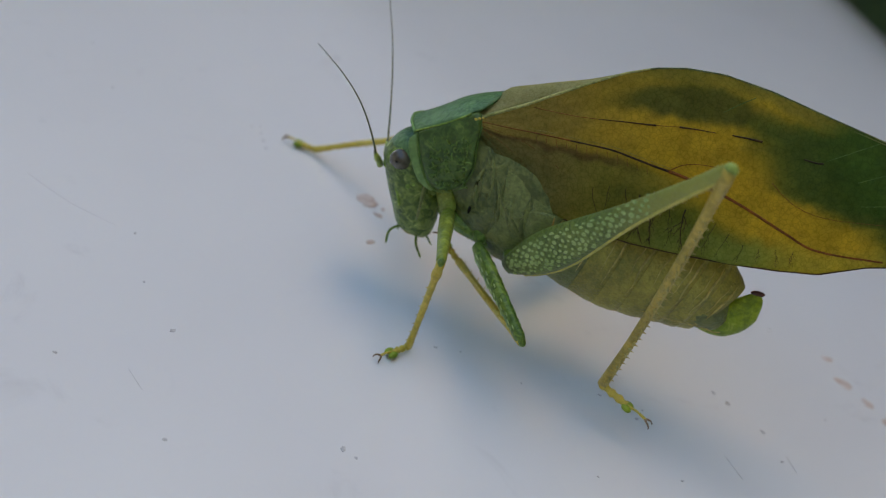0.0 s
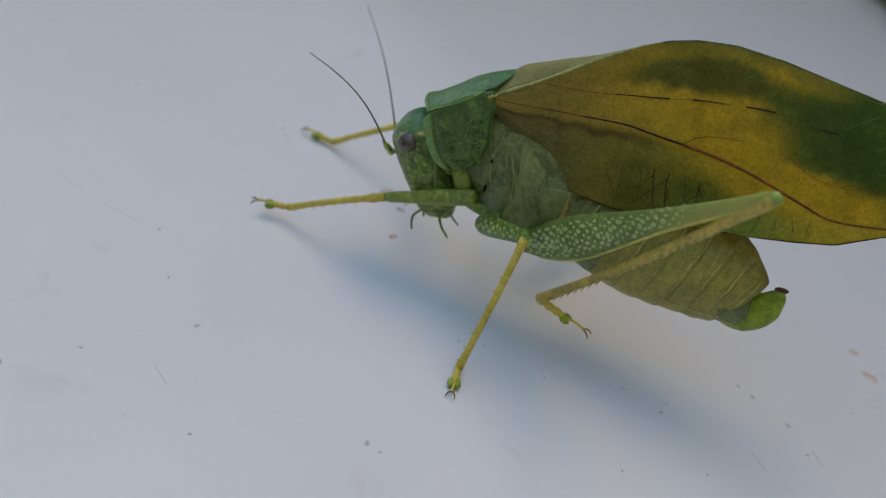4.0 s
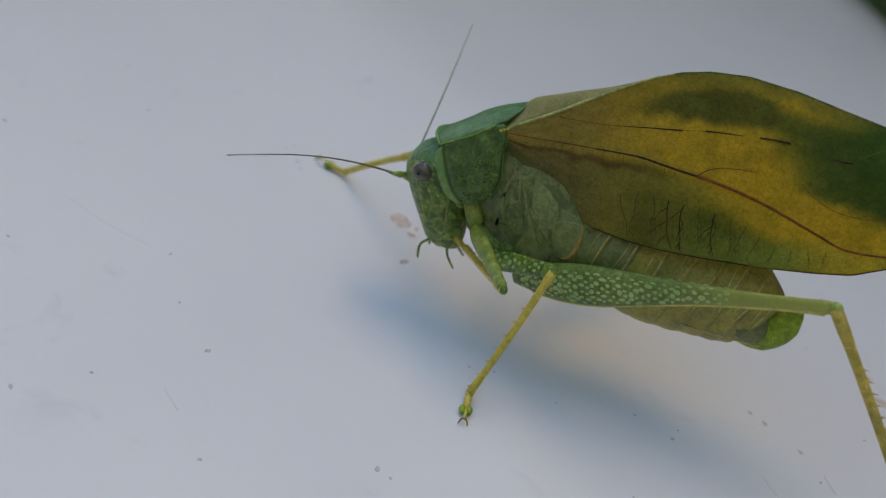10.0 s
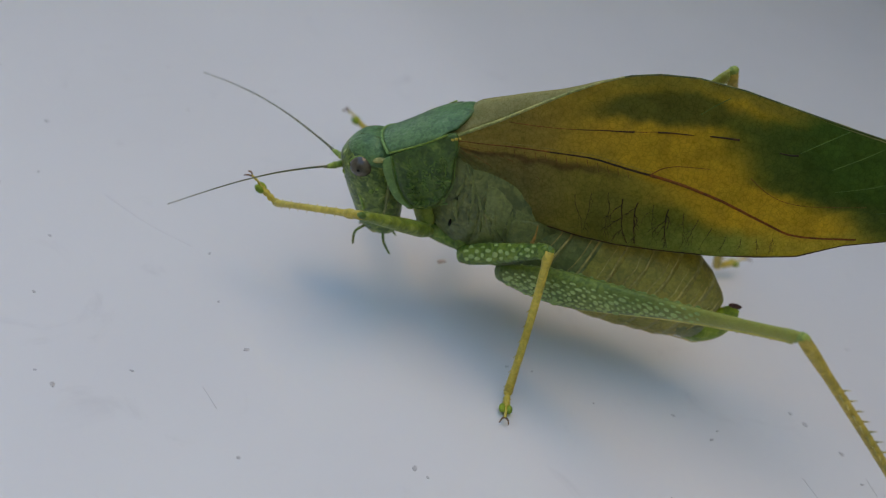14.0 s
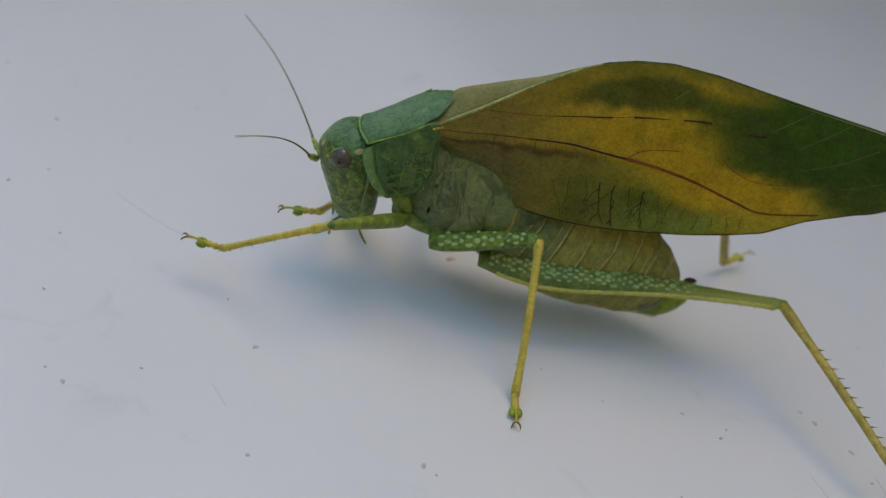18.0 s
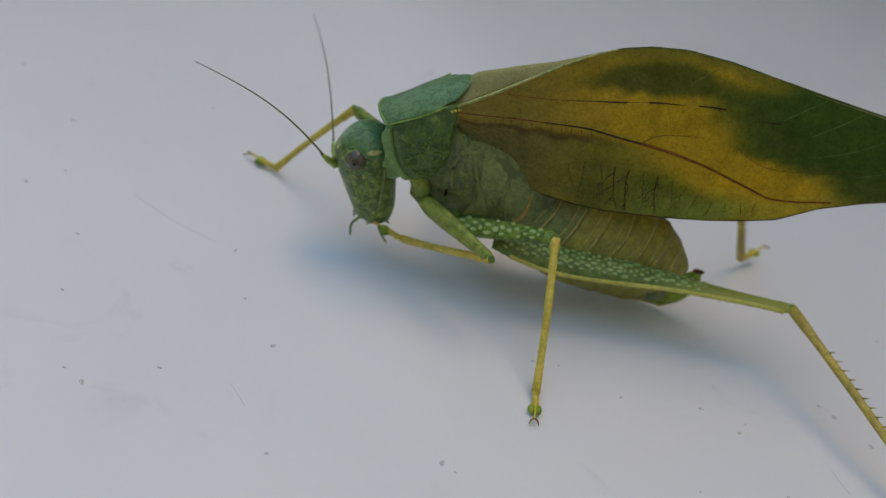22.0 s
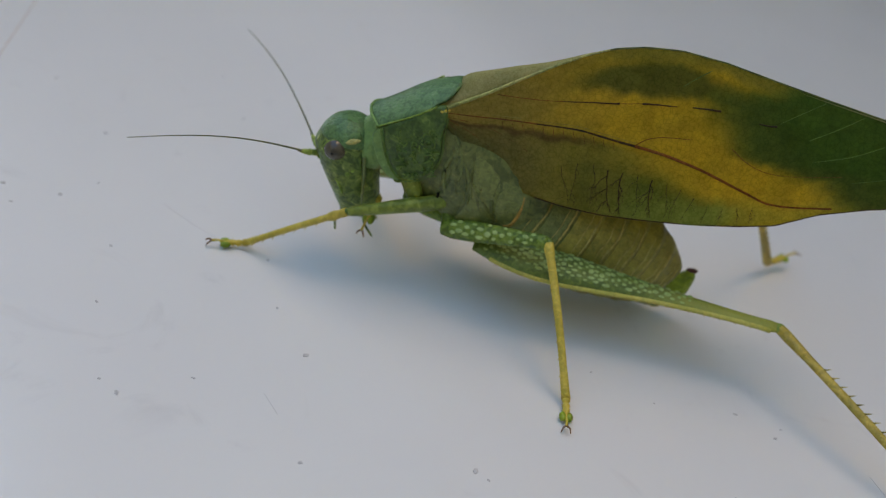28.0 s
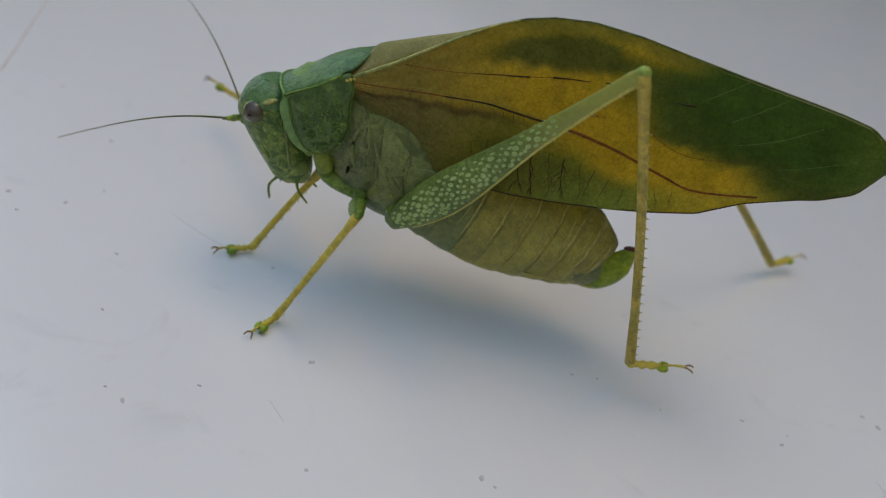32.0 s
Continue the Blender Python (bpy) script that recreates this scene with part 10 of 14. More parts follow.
        (31.3, pose(-0.02049, 0.01161, 0.02925, 20.5, 66.1, -176.8)), (31.4, pose(-0.02138, 0.01187, 0.02844, 23.4, 65.6, -173.2)),
        (31.5, pose(-0.02223, 0.01211, 0.0276, 26.2, 65, -169.7)), (31.6, pose(-0.02129, 0.01126, 0.02874, 25.3, 65.4, -168.6)),
        (31.7, pose(-0.02026, 0.01038, 0.02983, 24.2, 65.6, -167.6)), (31.8, pose(-0.02016, 0.01036, 0.02991, 28.5, 68.4, -162.6)),
        (31.9, pose(-0.02017, 0.01035, 0.0299, 34.3, 71.1, -155.9)), (32, pose(-0.02031, 0.01034, 0.0298, 42.5, 73.5, -146.7)),])
    walk(hind_near[2], [
        (0, pose(-0.01494, 0.00537, -0.00027, 4.5, 17.1, 167.4)), (0.5, pose(-0.01484, 0.00522, -0.00021, 4.7, 17.2, 168.2)),
        (1, pose(-0.0144, 0.00527, -0.00017, 4.1, 18.2, 166.6)), (1.2, pose(-0.01415, 0.00521, 0.00036, 3.9, 18.2, 166)),
        (1.3, pose(-0.01469, 0.00536, 0.00046, 3.9, 16.9, 166.3)), (1.4, pose(-0.01523, 0.00551, 0.00057, 3.9, 15.5, 166.7)),
        (1.5, pose(-0.01807, 0.00779, -0.00008, 5, -0.6, 175.8)), (1.6, pose(-0.02248, 0.00778, 0.00061, 5.8, -11.4, 179.7)),
        (1.7, pose(-0.0281, 0.00819, 0.00229, 5.7, -12.3, 178.1)), (1.8, pose(-0.03372, 0.00857, 0.00397, 5.4, -13.6, 175.3)),
        (1.9, pose(-0.03651, 0.00532, 0.00372, 4.9, -10.2, 172.2)), (2, pose(-0.03929, 0.00204, 0.00349, 4.4, -6.5, 169)),
        (2.1, pose(-0.03782, 0.00287, 0.00106, 5.2, -13.2, 173.8)), (2.2, pose(-0.03634, 0.00369, -0.00136, 5.9, -17.7, 177.1)),
        (2.4, pose(-0.0297, 0.00455, 0.00024, 6.9, -21.6, -176.8)), (2.5, pose(-0.02638, 0.00498, 0.00105, 7.3, -23.3, -173.9)),
        (2.6, pose(-0.02077, 0.00412, 0.00068, 6.6, -14.4, -176.2)), (2.7, pose(-0.01516, 0.0033, 0.00034, 6.1, -5.4, -178.2)),
        (2.8, pose(-0.01315, 0.00352, 0.00068, 5.8, 0.7, 179.6)), (2.9, pose(-0.01114, 0.00376, 0.00102, 5.6, 6.1, 177.6)),
        (3, pose(-0.00912, 0.00401, 0.00137, 5.4, 10.9, 176)), (3.1, pose(-0.00941, 0.00431, 0.00139, 5.1, 15, 173.5)),
        (3.2, pose(-0.00969, 0.0046, 0.00141, 4.8, 19.6, 170.6)), (3.3, pose(-0.00811, 0.00468, 0.00184, 5.2, 17.8, 173.1)),
        (3.4, pose(-0.00652, 0.00476, 0.00227, 5.5, 15.8, 175.8)), (3.5, pose(-0.00557, 0.00384, 0.00216, 5.1, 23, 171.7)),
        (3.8, pose(-0.00588, 0.0039, 0.0022, 5.3, 19.6, 173.7)), (4, pose(-0.00609, 0.00394, 0.00222, 5.5, 17.3, 175)),
        (4.2, pose(-0.00629, 0.00399, 0.00224, 5.6, 15, 176.3)), (4.5, pose(-0.0066, 0.00405, 0.00228, 5.8, 11.7, 178)),
        (4.8, pose(-0.00691, 0.00412, 0.00231, 6, 8.6, 179.6)), (5, pose(-0.00712, 0.00417, 0.00233, 6.2, 6.6, -179.4)),
        (5.2, pose(-0.00732, 0.00421, 0.00235, 6.3, 4.6, -178.4)), (5.5, pose(-0.00763, 0.00428, 0.00237, 6.5, 1.8, -177)),
        (5.6, pose(-0.00688, 0.00413, 0.00208, 6.3, 6, -178.8)), (5.7, pose(-0.00561, 0.00379, 0.00226, 5.4, 20.5, 173.6)),
        (5.8, pose(-0.00435, 0.00346, 0.00243, 2.3, 46.5, 152.8)), (5.9, pose(-0.00363, 0.00358, 0.00308, 2.7, 44.5, 154.9)),
        (6, pose(-0.00291, 0.0037, 0.00372, 2.9, 43.5, 156)), (6.1, pose(-0.00209, 0.00406, 0.00397, 2.3, 46.4, 153.5)),
        (6.2, pose(-0.00128, 0.00442, 0.00421, 0.8, 52.7, 146.5)), (6.3, pose(-0.0026, 0.00449, 0.00345, 2.5, 45.6, 154.8)),
        (6.4, pose(-0.00393, 0.00456, 0.00268, 3.1, 41.4, 158.6)), (6.5, pose(-0.00761, 0.00464, 0.00223, 5.9, 13.6, 177.6)),
        (6.6, pose(-0.01734, 0.00692, 0.00217, 6.6, -4.7, -178)), (6.7, pose(-0.02705, 0.00926, 0.00211, 8.3, -23.3, -173.2)),
        (6.8, pose(-0.03138, 0.00326, 0.00316, 6.2, -12.4, 177.7)), (6.9, pose(-0.03574, -0.00272, 0.00419, 4.4, -0.6, 168.9)),
        (7, pose(-0.04258, 0.00537, -0.00409, 3.6, -1.3, 164.2)), (7.1, pose(-0.04351, 0.00911, -0.00703, 4.8, 5, 171.7)),
        (7.2, pose(-0.04447, 0.01284, -0.00996, 5.9, 10.7, 178.8)), (7.5, pose(-0.04492, 0.01259, -0.00949, 5.9, 9.8, 179.5)),
        (7.8, pose(-0.04528, 0.01186, -0.00919, 6.1, 9.4, -179.1)), (8, pose(-0.04551, 0.01138, -0.00899, 6.3, 9.1, -178.1)),
        (9, pose(-0.04521, 0.01166, -0.00905, 6.3, 9.3, -177.9)), (10, pose(-0.04501, 0.01261, -0.00901, 6, 9.6, -179.4)),
        (10.5, pose(-0.04464, 0.01299, -0.00847, 6.3, 9.2, -177.2)), (11, pose(-0.04416, 0.01246, -0.00794, 6.3, 8.9, -175.3)),
        (11.2, pose(-0.04434, 0.01342, -0.00743, 5.8, 8.7, -176.8)), (11.3, pose(-0.04442, 0.0139, -0.00716, 5.5, 8.6, -177.5)),
        (11.5, pose(-0.04457, 0.01487, -0.00663, 5.1, 8.3, -178.9)), (11.8, pose(-0.04542, 0.01534, -0.00632, 4.6, 8.1, -179.9)),
        (12, pose(-0.04599, 0.01567, -0.00611, 4.2, 8, 179.4)), (12.2, pose(-0.04602, 0.01663, -0.00594, 3.7, 8, 178.8)),
        (12.5, pose(-0.04604, 0.01807, -0.00566, 2.8, 8.1, 177.8)), (12.7, pose(-0.04605, 0.01907, -0.00523, 2.2, 7.7, 177)),
        (12.8, pose(-0.04605, 0.01957, -0.00501, 1.9, 7.6, 176.6)), (13, pose(-0.04604, 0.02057, -0.00455, 1.3, 7.2, 175.8)),
        (13.2, pose(-0.04673, 0.02087, -0.00413, 0.8, 6.9, 175.2)), (13.5, pose(-0.04776, 0.02134, -0.00348, 0, 6.3, 174.2)),
        (13.7, pose(-0.04819, 0.02218, -0.00305, -0.5, 6.1, 172.8)), (13.8, pose(-0.0484, 0.02261, -0.00283, -0.8, 5.9, 172.2)),
        (14, pose(-0.0488, 0.02348, -0.00237, -1.3, 5.6, 170.8)), (14.2, pose(-0.04944, 0.02299, -0.00203, -1.1, 5.2, 171.4)),
        (14.5, pose(-0.05038, 0.02223, -0.00149, -0.8, 4.7, 172.3)), (14.7, pose(-0.05035, 0.0228, -0.00139, -0.8, 4.7, 171.5)),
        (14.8, pose(-0.05033, 0.02309, -0.00135, -0.8, 4.6, 171.1)), (15, pose(-0.05028, 0.02367, -0.00126, -0.8, 4.6, 170.3)),
        (15.1, pose(-0.05026, 0.02397, -0.00121, -0.8, 4.6, 169.9)), (15.2, pose(-0.05023, 0.02426, -0.00116, -0.9, 4.6, 169.6)),
        (15.3, pose(-0.05021, 0.02455, -0.00111, -0.9, 4.6, 169.2)), (15.4, pose(-0.05018, 0.02484, -0.00107, -0.9, 4.6, 168.8)),
        (15.5, pose(-0.05014, 0.02514, -0.00102, -0.9, 4.6, 168.4)), (15.6, pose(-0.05011, 0.02543, -0.00097, -0.9, 4.5, 168)),
        (15.7, pose(-0.05008, 0.02573, -0.00093, -0.9, 4.5, 167.6)), (15.8, pose(-0.05004, 0.02602, -0.00088, -0.9, 4.5, 167.2)),
        (15.9, pose(-0.05, 0.02632, -0.00083, -1, 4.5, 166.8)), (16, pose(-0.04996, 0.02662, -0.00078, -1, 4.5, 166.4)),
        (16.1, pose(-0.04992, 0.02692, -0.00074, -1, 4.5, 166)), (16.2, pose(-0.04988, 0.02721, -0.00069, -1, 4.5, 165.6)),
        (16.3, pose(-0.04983, 0.02751, -0.00064, -1, 4.4, 165.2)), (16.4, pose(-0.04979, 0.02781, -0.00059, -1, 4.4, 164.9)),
        (16.5, pose(-0.04974, 0.02811, -0.00055, -1, 4.4, 164.5)), (16.6, pose(-0.04957, 0.02824, -0.00046, -0.9, 4.3, 164.3)),
        (16.7, pose(-0.04941, 0.02837, -0.00037, -0.9, 4.2, 164.2)), (16.9, pose(-0.04908, 0.02861, -0.00021, -0.7, 3.9, 163.9)),
        (17, pose(-0.04891, 0.02874, -0.00012, -0.6, 3.8, 163.8)), (17.5, pose(-0.04879, 0.02862, -0.00019, -0.5, 3.8, 164.6)),
        (18, pose(-0.0488, 0.02847, 0.00019, -0.2, 3.2, 165.8)), (18.2, pose(-0.04907, 0.02855, 0.00061, -0, 2.7, 166.8)),
        (18.5, pose(-0.04947, 0.02868, 0.00125, 0.3, 2, 168.3)), (19, pose(-0.04911, 0.02902, 0.00129, 0.2, 2, 168.6)),
        (19.5, pose(-0.04881, 0.02965, 0.00138, 0.1, 1.9, 165.4)), (20, pose(-0.04904, 0.02961, 0.00102, -0, 2.1, 163.2)),
        (20.5, pose(-0.04962, 0.02957, 0.00062, -0.1, 2.6, 164.4)), (21, pose(-0.04966, 0.02931, 0.00065, 0, 2.6, 165.4)),
        (21.5, pose(-0.0493, 0.02998, 0.00096, -0, 2.4, 165.1)), (22, pose(-0.04922, 0.02989, 0.0007, -0, 2.6, 165.4)),
        (23, pose(-0.04871, 0.03079, 0.00107, -0, 2.1, 163.9)), (23.2, pose(-0.04919, 0.03081, 0.00112, -0.1, 2.2, 163.8)),
        (23.5, pose(-0.0499, 0.03085, 0.0012, -0.2, 2.3, 163.6)), (23.7, pose(-0.05087, 0.0301, 0.00113, -0.3, 2.4, 164.3)),
        (23.8, pose(-0.05135, 0.02972, 0.0011, -0.3, 2.4, 164.6)), (24, pose(-0.0523, 0.02894, 0.00103, -0.4, 2.5, 165.3)),
        (24.2, pose(-0.05268, 0.0287, 0.00124, -0.2, 2.2, 165.8)), (24.5, pose(-0.05326, 0.02833, 0.00157, 0, 1.7, 166.6)),
        (25, pose(-0.05314, 0.02839, 0.0016, -0, 1.7, 166.5)), (25.5, pose(-0.05295, 0.02851, 0.00151, 0.3, 1.8, 166.6)),
        (26.5, pose(-0.05262, 0.02818, 0.00086, 0.8, 2, 166.5)), (27.5, pose(-0.0523, 0.02783, 0.00022, 1.3, 2.3, 166.4)),
        (28, pose(-0.05276, 0.02744, 0.00022, 1.6, 2.4, 167.4)), (28.1, pose(-0.0533, 0.02689, 0.00013, 1.6, 2.5, 167.5)),
        (28.2, pose(-0.05383, 0.02634, 0.00004, 1.6, 2.5, 167.6)), (28.3, pose(-0.05436, 0.02578, -0.00005, 1.6, 2.6, 167.7)),
        (28.4, pose(-0.05489, 0.02522, -0.00014, 1.6, 2.6, 167.8)), (28.5, pose(-0.05541, 0.02464, -0.00024, 1.6, 2.7, 167.8)),
        (28.6, pose(-0.0539, 0.02374, 0.00083, 1.5, -9.1, 163.9)), (28.7, pose(-0.0524, 0.02284, 0.0019, 1.5, -21.1, 159.7)),
        (28.8, pose(-0.05121, 0.01744, 0.00167, 1.6, -24.6, 164.5)), (28.9, pose(-0.05, 0.01205, 0.00143, 1.6, -27.6, 169.1)),
        (29, pose(-0.04567, 0.01142, 0.00268, 1.6, -25.7, 170.9)), (29.1, pose(-0.04072, 0.01198, 0.00354, 1.6, -24.2, 172.5)),
        (29.2, pose(-0.03577, 0.01256, 0.00441, 1.6, -23.1, 173.6)), (29.3, pose(-0.03074, 0.01427, 0.00222, 1.5, -16.9, 172.3)),
        (29.4, pose(-0.02571, 0.01599, 0.00004, 1.4, -10.4, 171)), (29.5, pose(-0.02468, 0.01545, 0.00024, 1, 12.1, 153.4)),
        (29.7, pose(-0.02557, 0.0157, 0.00037, 1.1, 8, 156.9)), (29.8, pose(-0.02617, 0.01643, 0.00082, 1.3, -1.9, 164.6)),
        (29.9, pose(-0.02679, 0.01715, 0.00126, 1.5, -12.2, 172.7)), (30, pose(-0.0274, 0.01787, 0.00171, 1.7, -21.8, -178.9)),
        (30.1, pose(-0.02675, 0.0177, 0.00132, 1.5, -15, 175.1)), (30.2, pose(-0.02609, 0.01752, 0.00093, 1.3, -7.3, 168.8)),
        (30.3, pose(-0.02544, 0.01733, 0.00054, 1.2, 1.1, 162.3)), (30.4, pose(-0.02479, 0.01715, 0.00016, 1, 9.5, 155.8)),
        (30.5, pose(-0.02414, 0.01695, -0.00023, 0.8, 17.2, 149.3)), (30.6, pose(-0.0249, 0.01644, -0.00003, 1, 14.9, 151.3)),
        (30.7, pose(-0.02565, 0.01592, 0.00017, 1.1, 12.5, 153.2)), (30.8, pose(-0.02639, 0.0154, 0.00038, 1.3, 10.2, 155.1)),
        (30.9, pose(-0.02714, 0.01487, 0.0006, 1.5, 7.9, 156.9)), (31, pose(-0.02787, 0.01433, 0.00082, 1.6, 5.6, 158.6)),
        (31.1, pose(-0.02986, 0.01291, 0.00144, 1.8, -2.3, 164.6)), (31.2, pose(-0.03181, 0.01144, 0.00208, 2, -10.8, 171)),
        (31.3, pose(-0.03285, 0.01092, 0.00137, 2.1, -11.2, 171.5)), (31.4, pose(-0.03389, 0.01038, 0.00067, 2.2, -11.5, 172)),
        (31.5, pose(-0.03493, 0.00982, -0.00003, 2.3, -11.8, 172.4)), (31.6, pose(-0.03374, 0.00875, 0.00101, 2.3, -17.8, 177.2)),
        (31.7, pose(-0.03257, 0.00767, 0.00205, 2.4, -23.1, -178.3)), (31.8, pose(-0.03089, 0.007, 0.00155, 2.3, -20.1, -179.7)),
        (31.9, pose(-0.02921, 0.00631, 0.00105, 2.2, -17, 179)), (32, pose(-0.02755, 0.00559, 0.00056, 2.2, -13.9, 177.6)),])
    walk(front_far[0], [
        (0, pose(0.00484, -0.00447, 0.00899, 41.8, 3.3, -43)), (0.5, pose(0.00494, -0.00456, 0.00908, 42.6, 2.5, -42)),
        (1, pose(0.00503, -0.00466, 0.00917, 39, -0.8, -43.2)), (1.2, pose(0.00507, -0.00469, 0.0092, 38.5, -1.9, -43.5)),
        (1.5, pose(0.00513, -0.00475, 0.00926, 37.6, -3.5, -43.8)), (2, pose(0.00522, -0.00484, 0.00934, 37.1, -4.9, -43.4)),
        (2.5, pose(0.00516, -0.00482, 0.00928, 36.8, -2.8, -43.8)), (3, pose(0.00509, -0.0048, 0.00921, 42, -2, -45.2)),
        (3.2, pose(0.00507, -0.00479, 0.00918, 42.2, -0.9, -45.1)), (3.5, pose(0.00503, -0.00478, 0.00914, 42.4, 0.8, -44.9)),
        (4.5, pose(0.0049, -0.00473, 0.009, 47.3, 2.9, -47.6)), (5.5, pose(0.00477, -0.00469, 0.00886, 52.7, 5.4, -50.3)),
        (6, pose(0.0047, -0.00467, 0.00879, 54.6, 8.4, -49.3)), (6.2, pose(0.00462, -0.00451, 0.00886, 49.8, 6.2, -48.1)),
        (6.5, pose(0.00449, -0.00427, 0.00896, 42.3, 3.1, -45.9)), (6.7, pose(0.00441, -0.00412, 0.00903, 35.7, 1.2, -44.2)),
        (6.8, pose(0.00436, -0.00404, 0.00906, 32, 0.4, -43.2)), (7, pose(0.00428, -0.00388, 0.00913, 23.9, -0.6, -41.1)),
        (7.2, pose(0.00427, -0.00384, 0.00912, 20.6, 0.6, -39.7)), (7.5, pose(0.00425, -0.00379, 0.00911, 15.6, 2.8, -37.6)),
        (8, pose(0.00423, -0.0037, 0.0091, 14.2, 5.7, -34.3)), (8.3, pose(0.00421, -0.00365, 0.00909, 8.3, 5.1, -33.3)),
        (8.7, pose(0.00419, -0.00357, 0.00908, 1, 3.9, -31.6)), (9, pose(0.00417, -0.00352, 0.00907, -4, 2.7, -29.9)),
        (10, pose(0.00443, -0.00375, 0.0091, 2.9, 0.9, -32.2)), (10.5, pose(0.00456, -0.00386, 0.00912, 8.3, -2.2, -33.7)),
        (11, pose(0.00469, -0.00397, 0.00914, 4.8, -0.8, -34.5)), (11.2, pose(0.00443, -0.0038, 0.00915, -3.3, -1.1, -34.4)),
        (11.3, pose(0.00431, -0.00371, 0.00915, -7.4, -1, -34.3)), (11.5, pose(0.00405, -0.00354, 0.00916, -15.4, -0.6, -34.1)),
        (11.7, pose(0.0038, -0.00337, 0.00916, -21.7, -0.4, -33.9)), (11.8, pose(0.00368, -0.00328, 0.00917, -24.6, -0.1, -33.8)),
        (12, pose(0.00342, -0.00311, 0.00917, -30, 0.6, -33.7)), (12.2, pose(0.00317, -0.00294, 0.00918, -33.1, 0.5, -33.3)),
        (12.5, pose(0.00279, -0.00268, 0.00919, -37.3, 0.7, -32.7)), (12.8, pose(0.00241, -0.00242, 0.0092, -41, 2.6, -33.4)),
        (13, pose(0.00216, -0.00225, 0.0092, -43, 3.8, -34)), (13.1, pose(0.00238, -0.0024, 0.00919, -35.1, -18.3, -20.4)),
        (13.2, pose(0.0026, -0.00255, 0.00917, 16, -42.4, -49.5)), (13.3, pose(0.00283, -0.0027, 0.00915, 88.7, 7.3, -88.8)),
        (13.4, pose(0.00305, -0.00285, 0.00913, 105.9, 16.1, -69.6)), (13.5, pose(0.00327, -0.003, 0.00912, 117.4, 7.1, -42.8)),
        (13.6, pose(0.00327, -0.003, 0.00912, 109.3, 18.7, -74.7)), (13.7, pose(0.00327, -0.003, 0.00912, 96.8, 18, -98.8)),
        (13.8, pose(0.00327, -0.003, 0.00912, 63.7, -18.8, -97.2)), (13.9, pose(0.00327, -0.003, 0.00912, -13.3, -24.9, -49.7)),
        (14, pose(0.00327, -0.003, 0.00912, -22.7, 6.2, -60.3)), (14.1, pose(0.00327, -0.003, 0.00912, -14.5, 5, -59.7)),
        (14.2, pose(0.00327, -0.003, 0.00912, -6.9, 4.4, -59.4)), (14.3, pose(0.00327, -0.003, 0.00912, -0.2, 4.2, -59.3)),
        (14.4, pose(0.00327, -0.003, 0.00912, 5.6, 4.5, -59)), (14.5, pose(0.00327, -0.003, 0.00912, 10.7, 5.2, -58.6)),
        (14.6, pose(0.00327, -0.003, 0.00912, 12.1, -3.7, -59.3)), (14.7, pose(0.00327, -0.003, 0.00912, 14.4, -10.2, -60.1)),
        (14.8, pose(0.00327, -0.003, 0.00912, 17.7, -15.5, -61.3)), (14.9, pose(0.00327, -0.003, 0.00912, 22.1, -19.7, -63.1)),
        (15, pose(0.00327, -0.003, 0.00912, 27.7, -22.9, -65.8)), (15.1, pose(0.00327, -0.003, 0.00912, 34.6, -24.8, -69.2)),
        (15.2, pose(0.00327, -0.003, 0.00912, 42.4, -25.2, -73.1)), (15.3, pose(0.00327, -0.003, 0.00912, 50.8, -24.1, -77)),
        (15.4, pose(0.00327, -0.003, 0.00912, 59, -21.5, -80)), (15.5, pose(0.00327, -0.003, 0.00912, 66.6, -17.8, -81.7)),
        (15.6, pose(0.00327, -0.003, 0.00912, 73.2, -13.8, -81.7)), (15.7, pose(0.00327, -0.003, 0.00912, 79, -9.9, -80.1)),
        (15.8, pose(0.00327, -0.003, 0.00912, 84.1, -6.6, -77)), (15.9, pose(0.00327, -0.003, 0.00912, 88.5, -4.2, -72.6)),
        (16, pose(0.00327, -0.003, 0.00912, 92.4, -2.8, -67.4)), (16.1, pose(0.00327, -0.003, 0.00912, 95.7, -2.2, -61.5)),
        (16.2, pose(0.00327, -0.003, 0.00912, 98.6, -2.5, -55.3)), (16.3, pose(0.00327, -0.003, 0.00912, 100.9, -3.3, -49)),
        (16.4, pose(0.00327, -0.003, 0.00912, 102.7, -4.7, -42.7)), (16.5, pose(0.00327, -0.003, 0.00912, 103.9, -6.4, -36.5)),
        (16.6, pose(0.00327, -0.003, 0.00912, 104.5, -1.2, -37.1)), (16.7, pose(0.00327, -0.003, 0.00912, 104.7, 4.1, -37.7)),
        (16.8, pose(0.00327, -0.003, 0.00912, 104.5, 9.4, -38.5)), (16.9, pose(0.00327, -0.003, 0.00912, 103.8, 14.8, -39.4)),
        (17, pose(0.00327, -0.003, 0.00912, 102.5, 20.1, -40.6)), (17.2, pose(0.00327, -0.003, 0.00912, 100.8, 24.7, -41.6)),
        (17.4, pose(0.00327, -0.003, 0.00912, 98.5, 29.3, -42.8)), (17.5, pose(0.00327, -0.003, 0.00912, 97.1, 31.6, -43.6)),
        (17.7, pose(0.00327, -0.003, 0.00912, 93.3, 36.2, -44.6)), (17.8, pose(0.00327, -0.003, 0.00912, 91, 37.7, -46.4)),
        (18, pose(0.00327, -0.003, 0.00912, 85.9, 40.7, -50.6)), (18.1, pose(0.00327, -0.003, 0.00912, 79.2, 41.2, -54.5)),
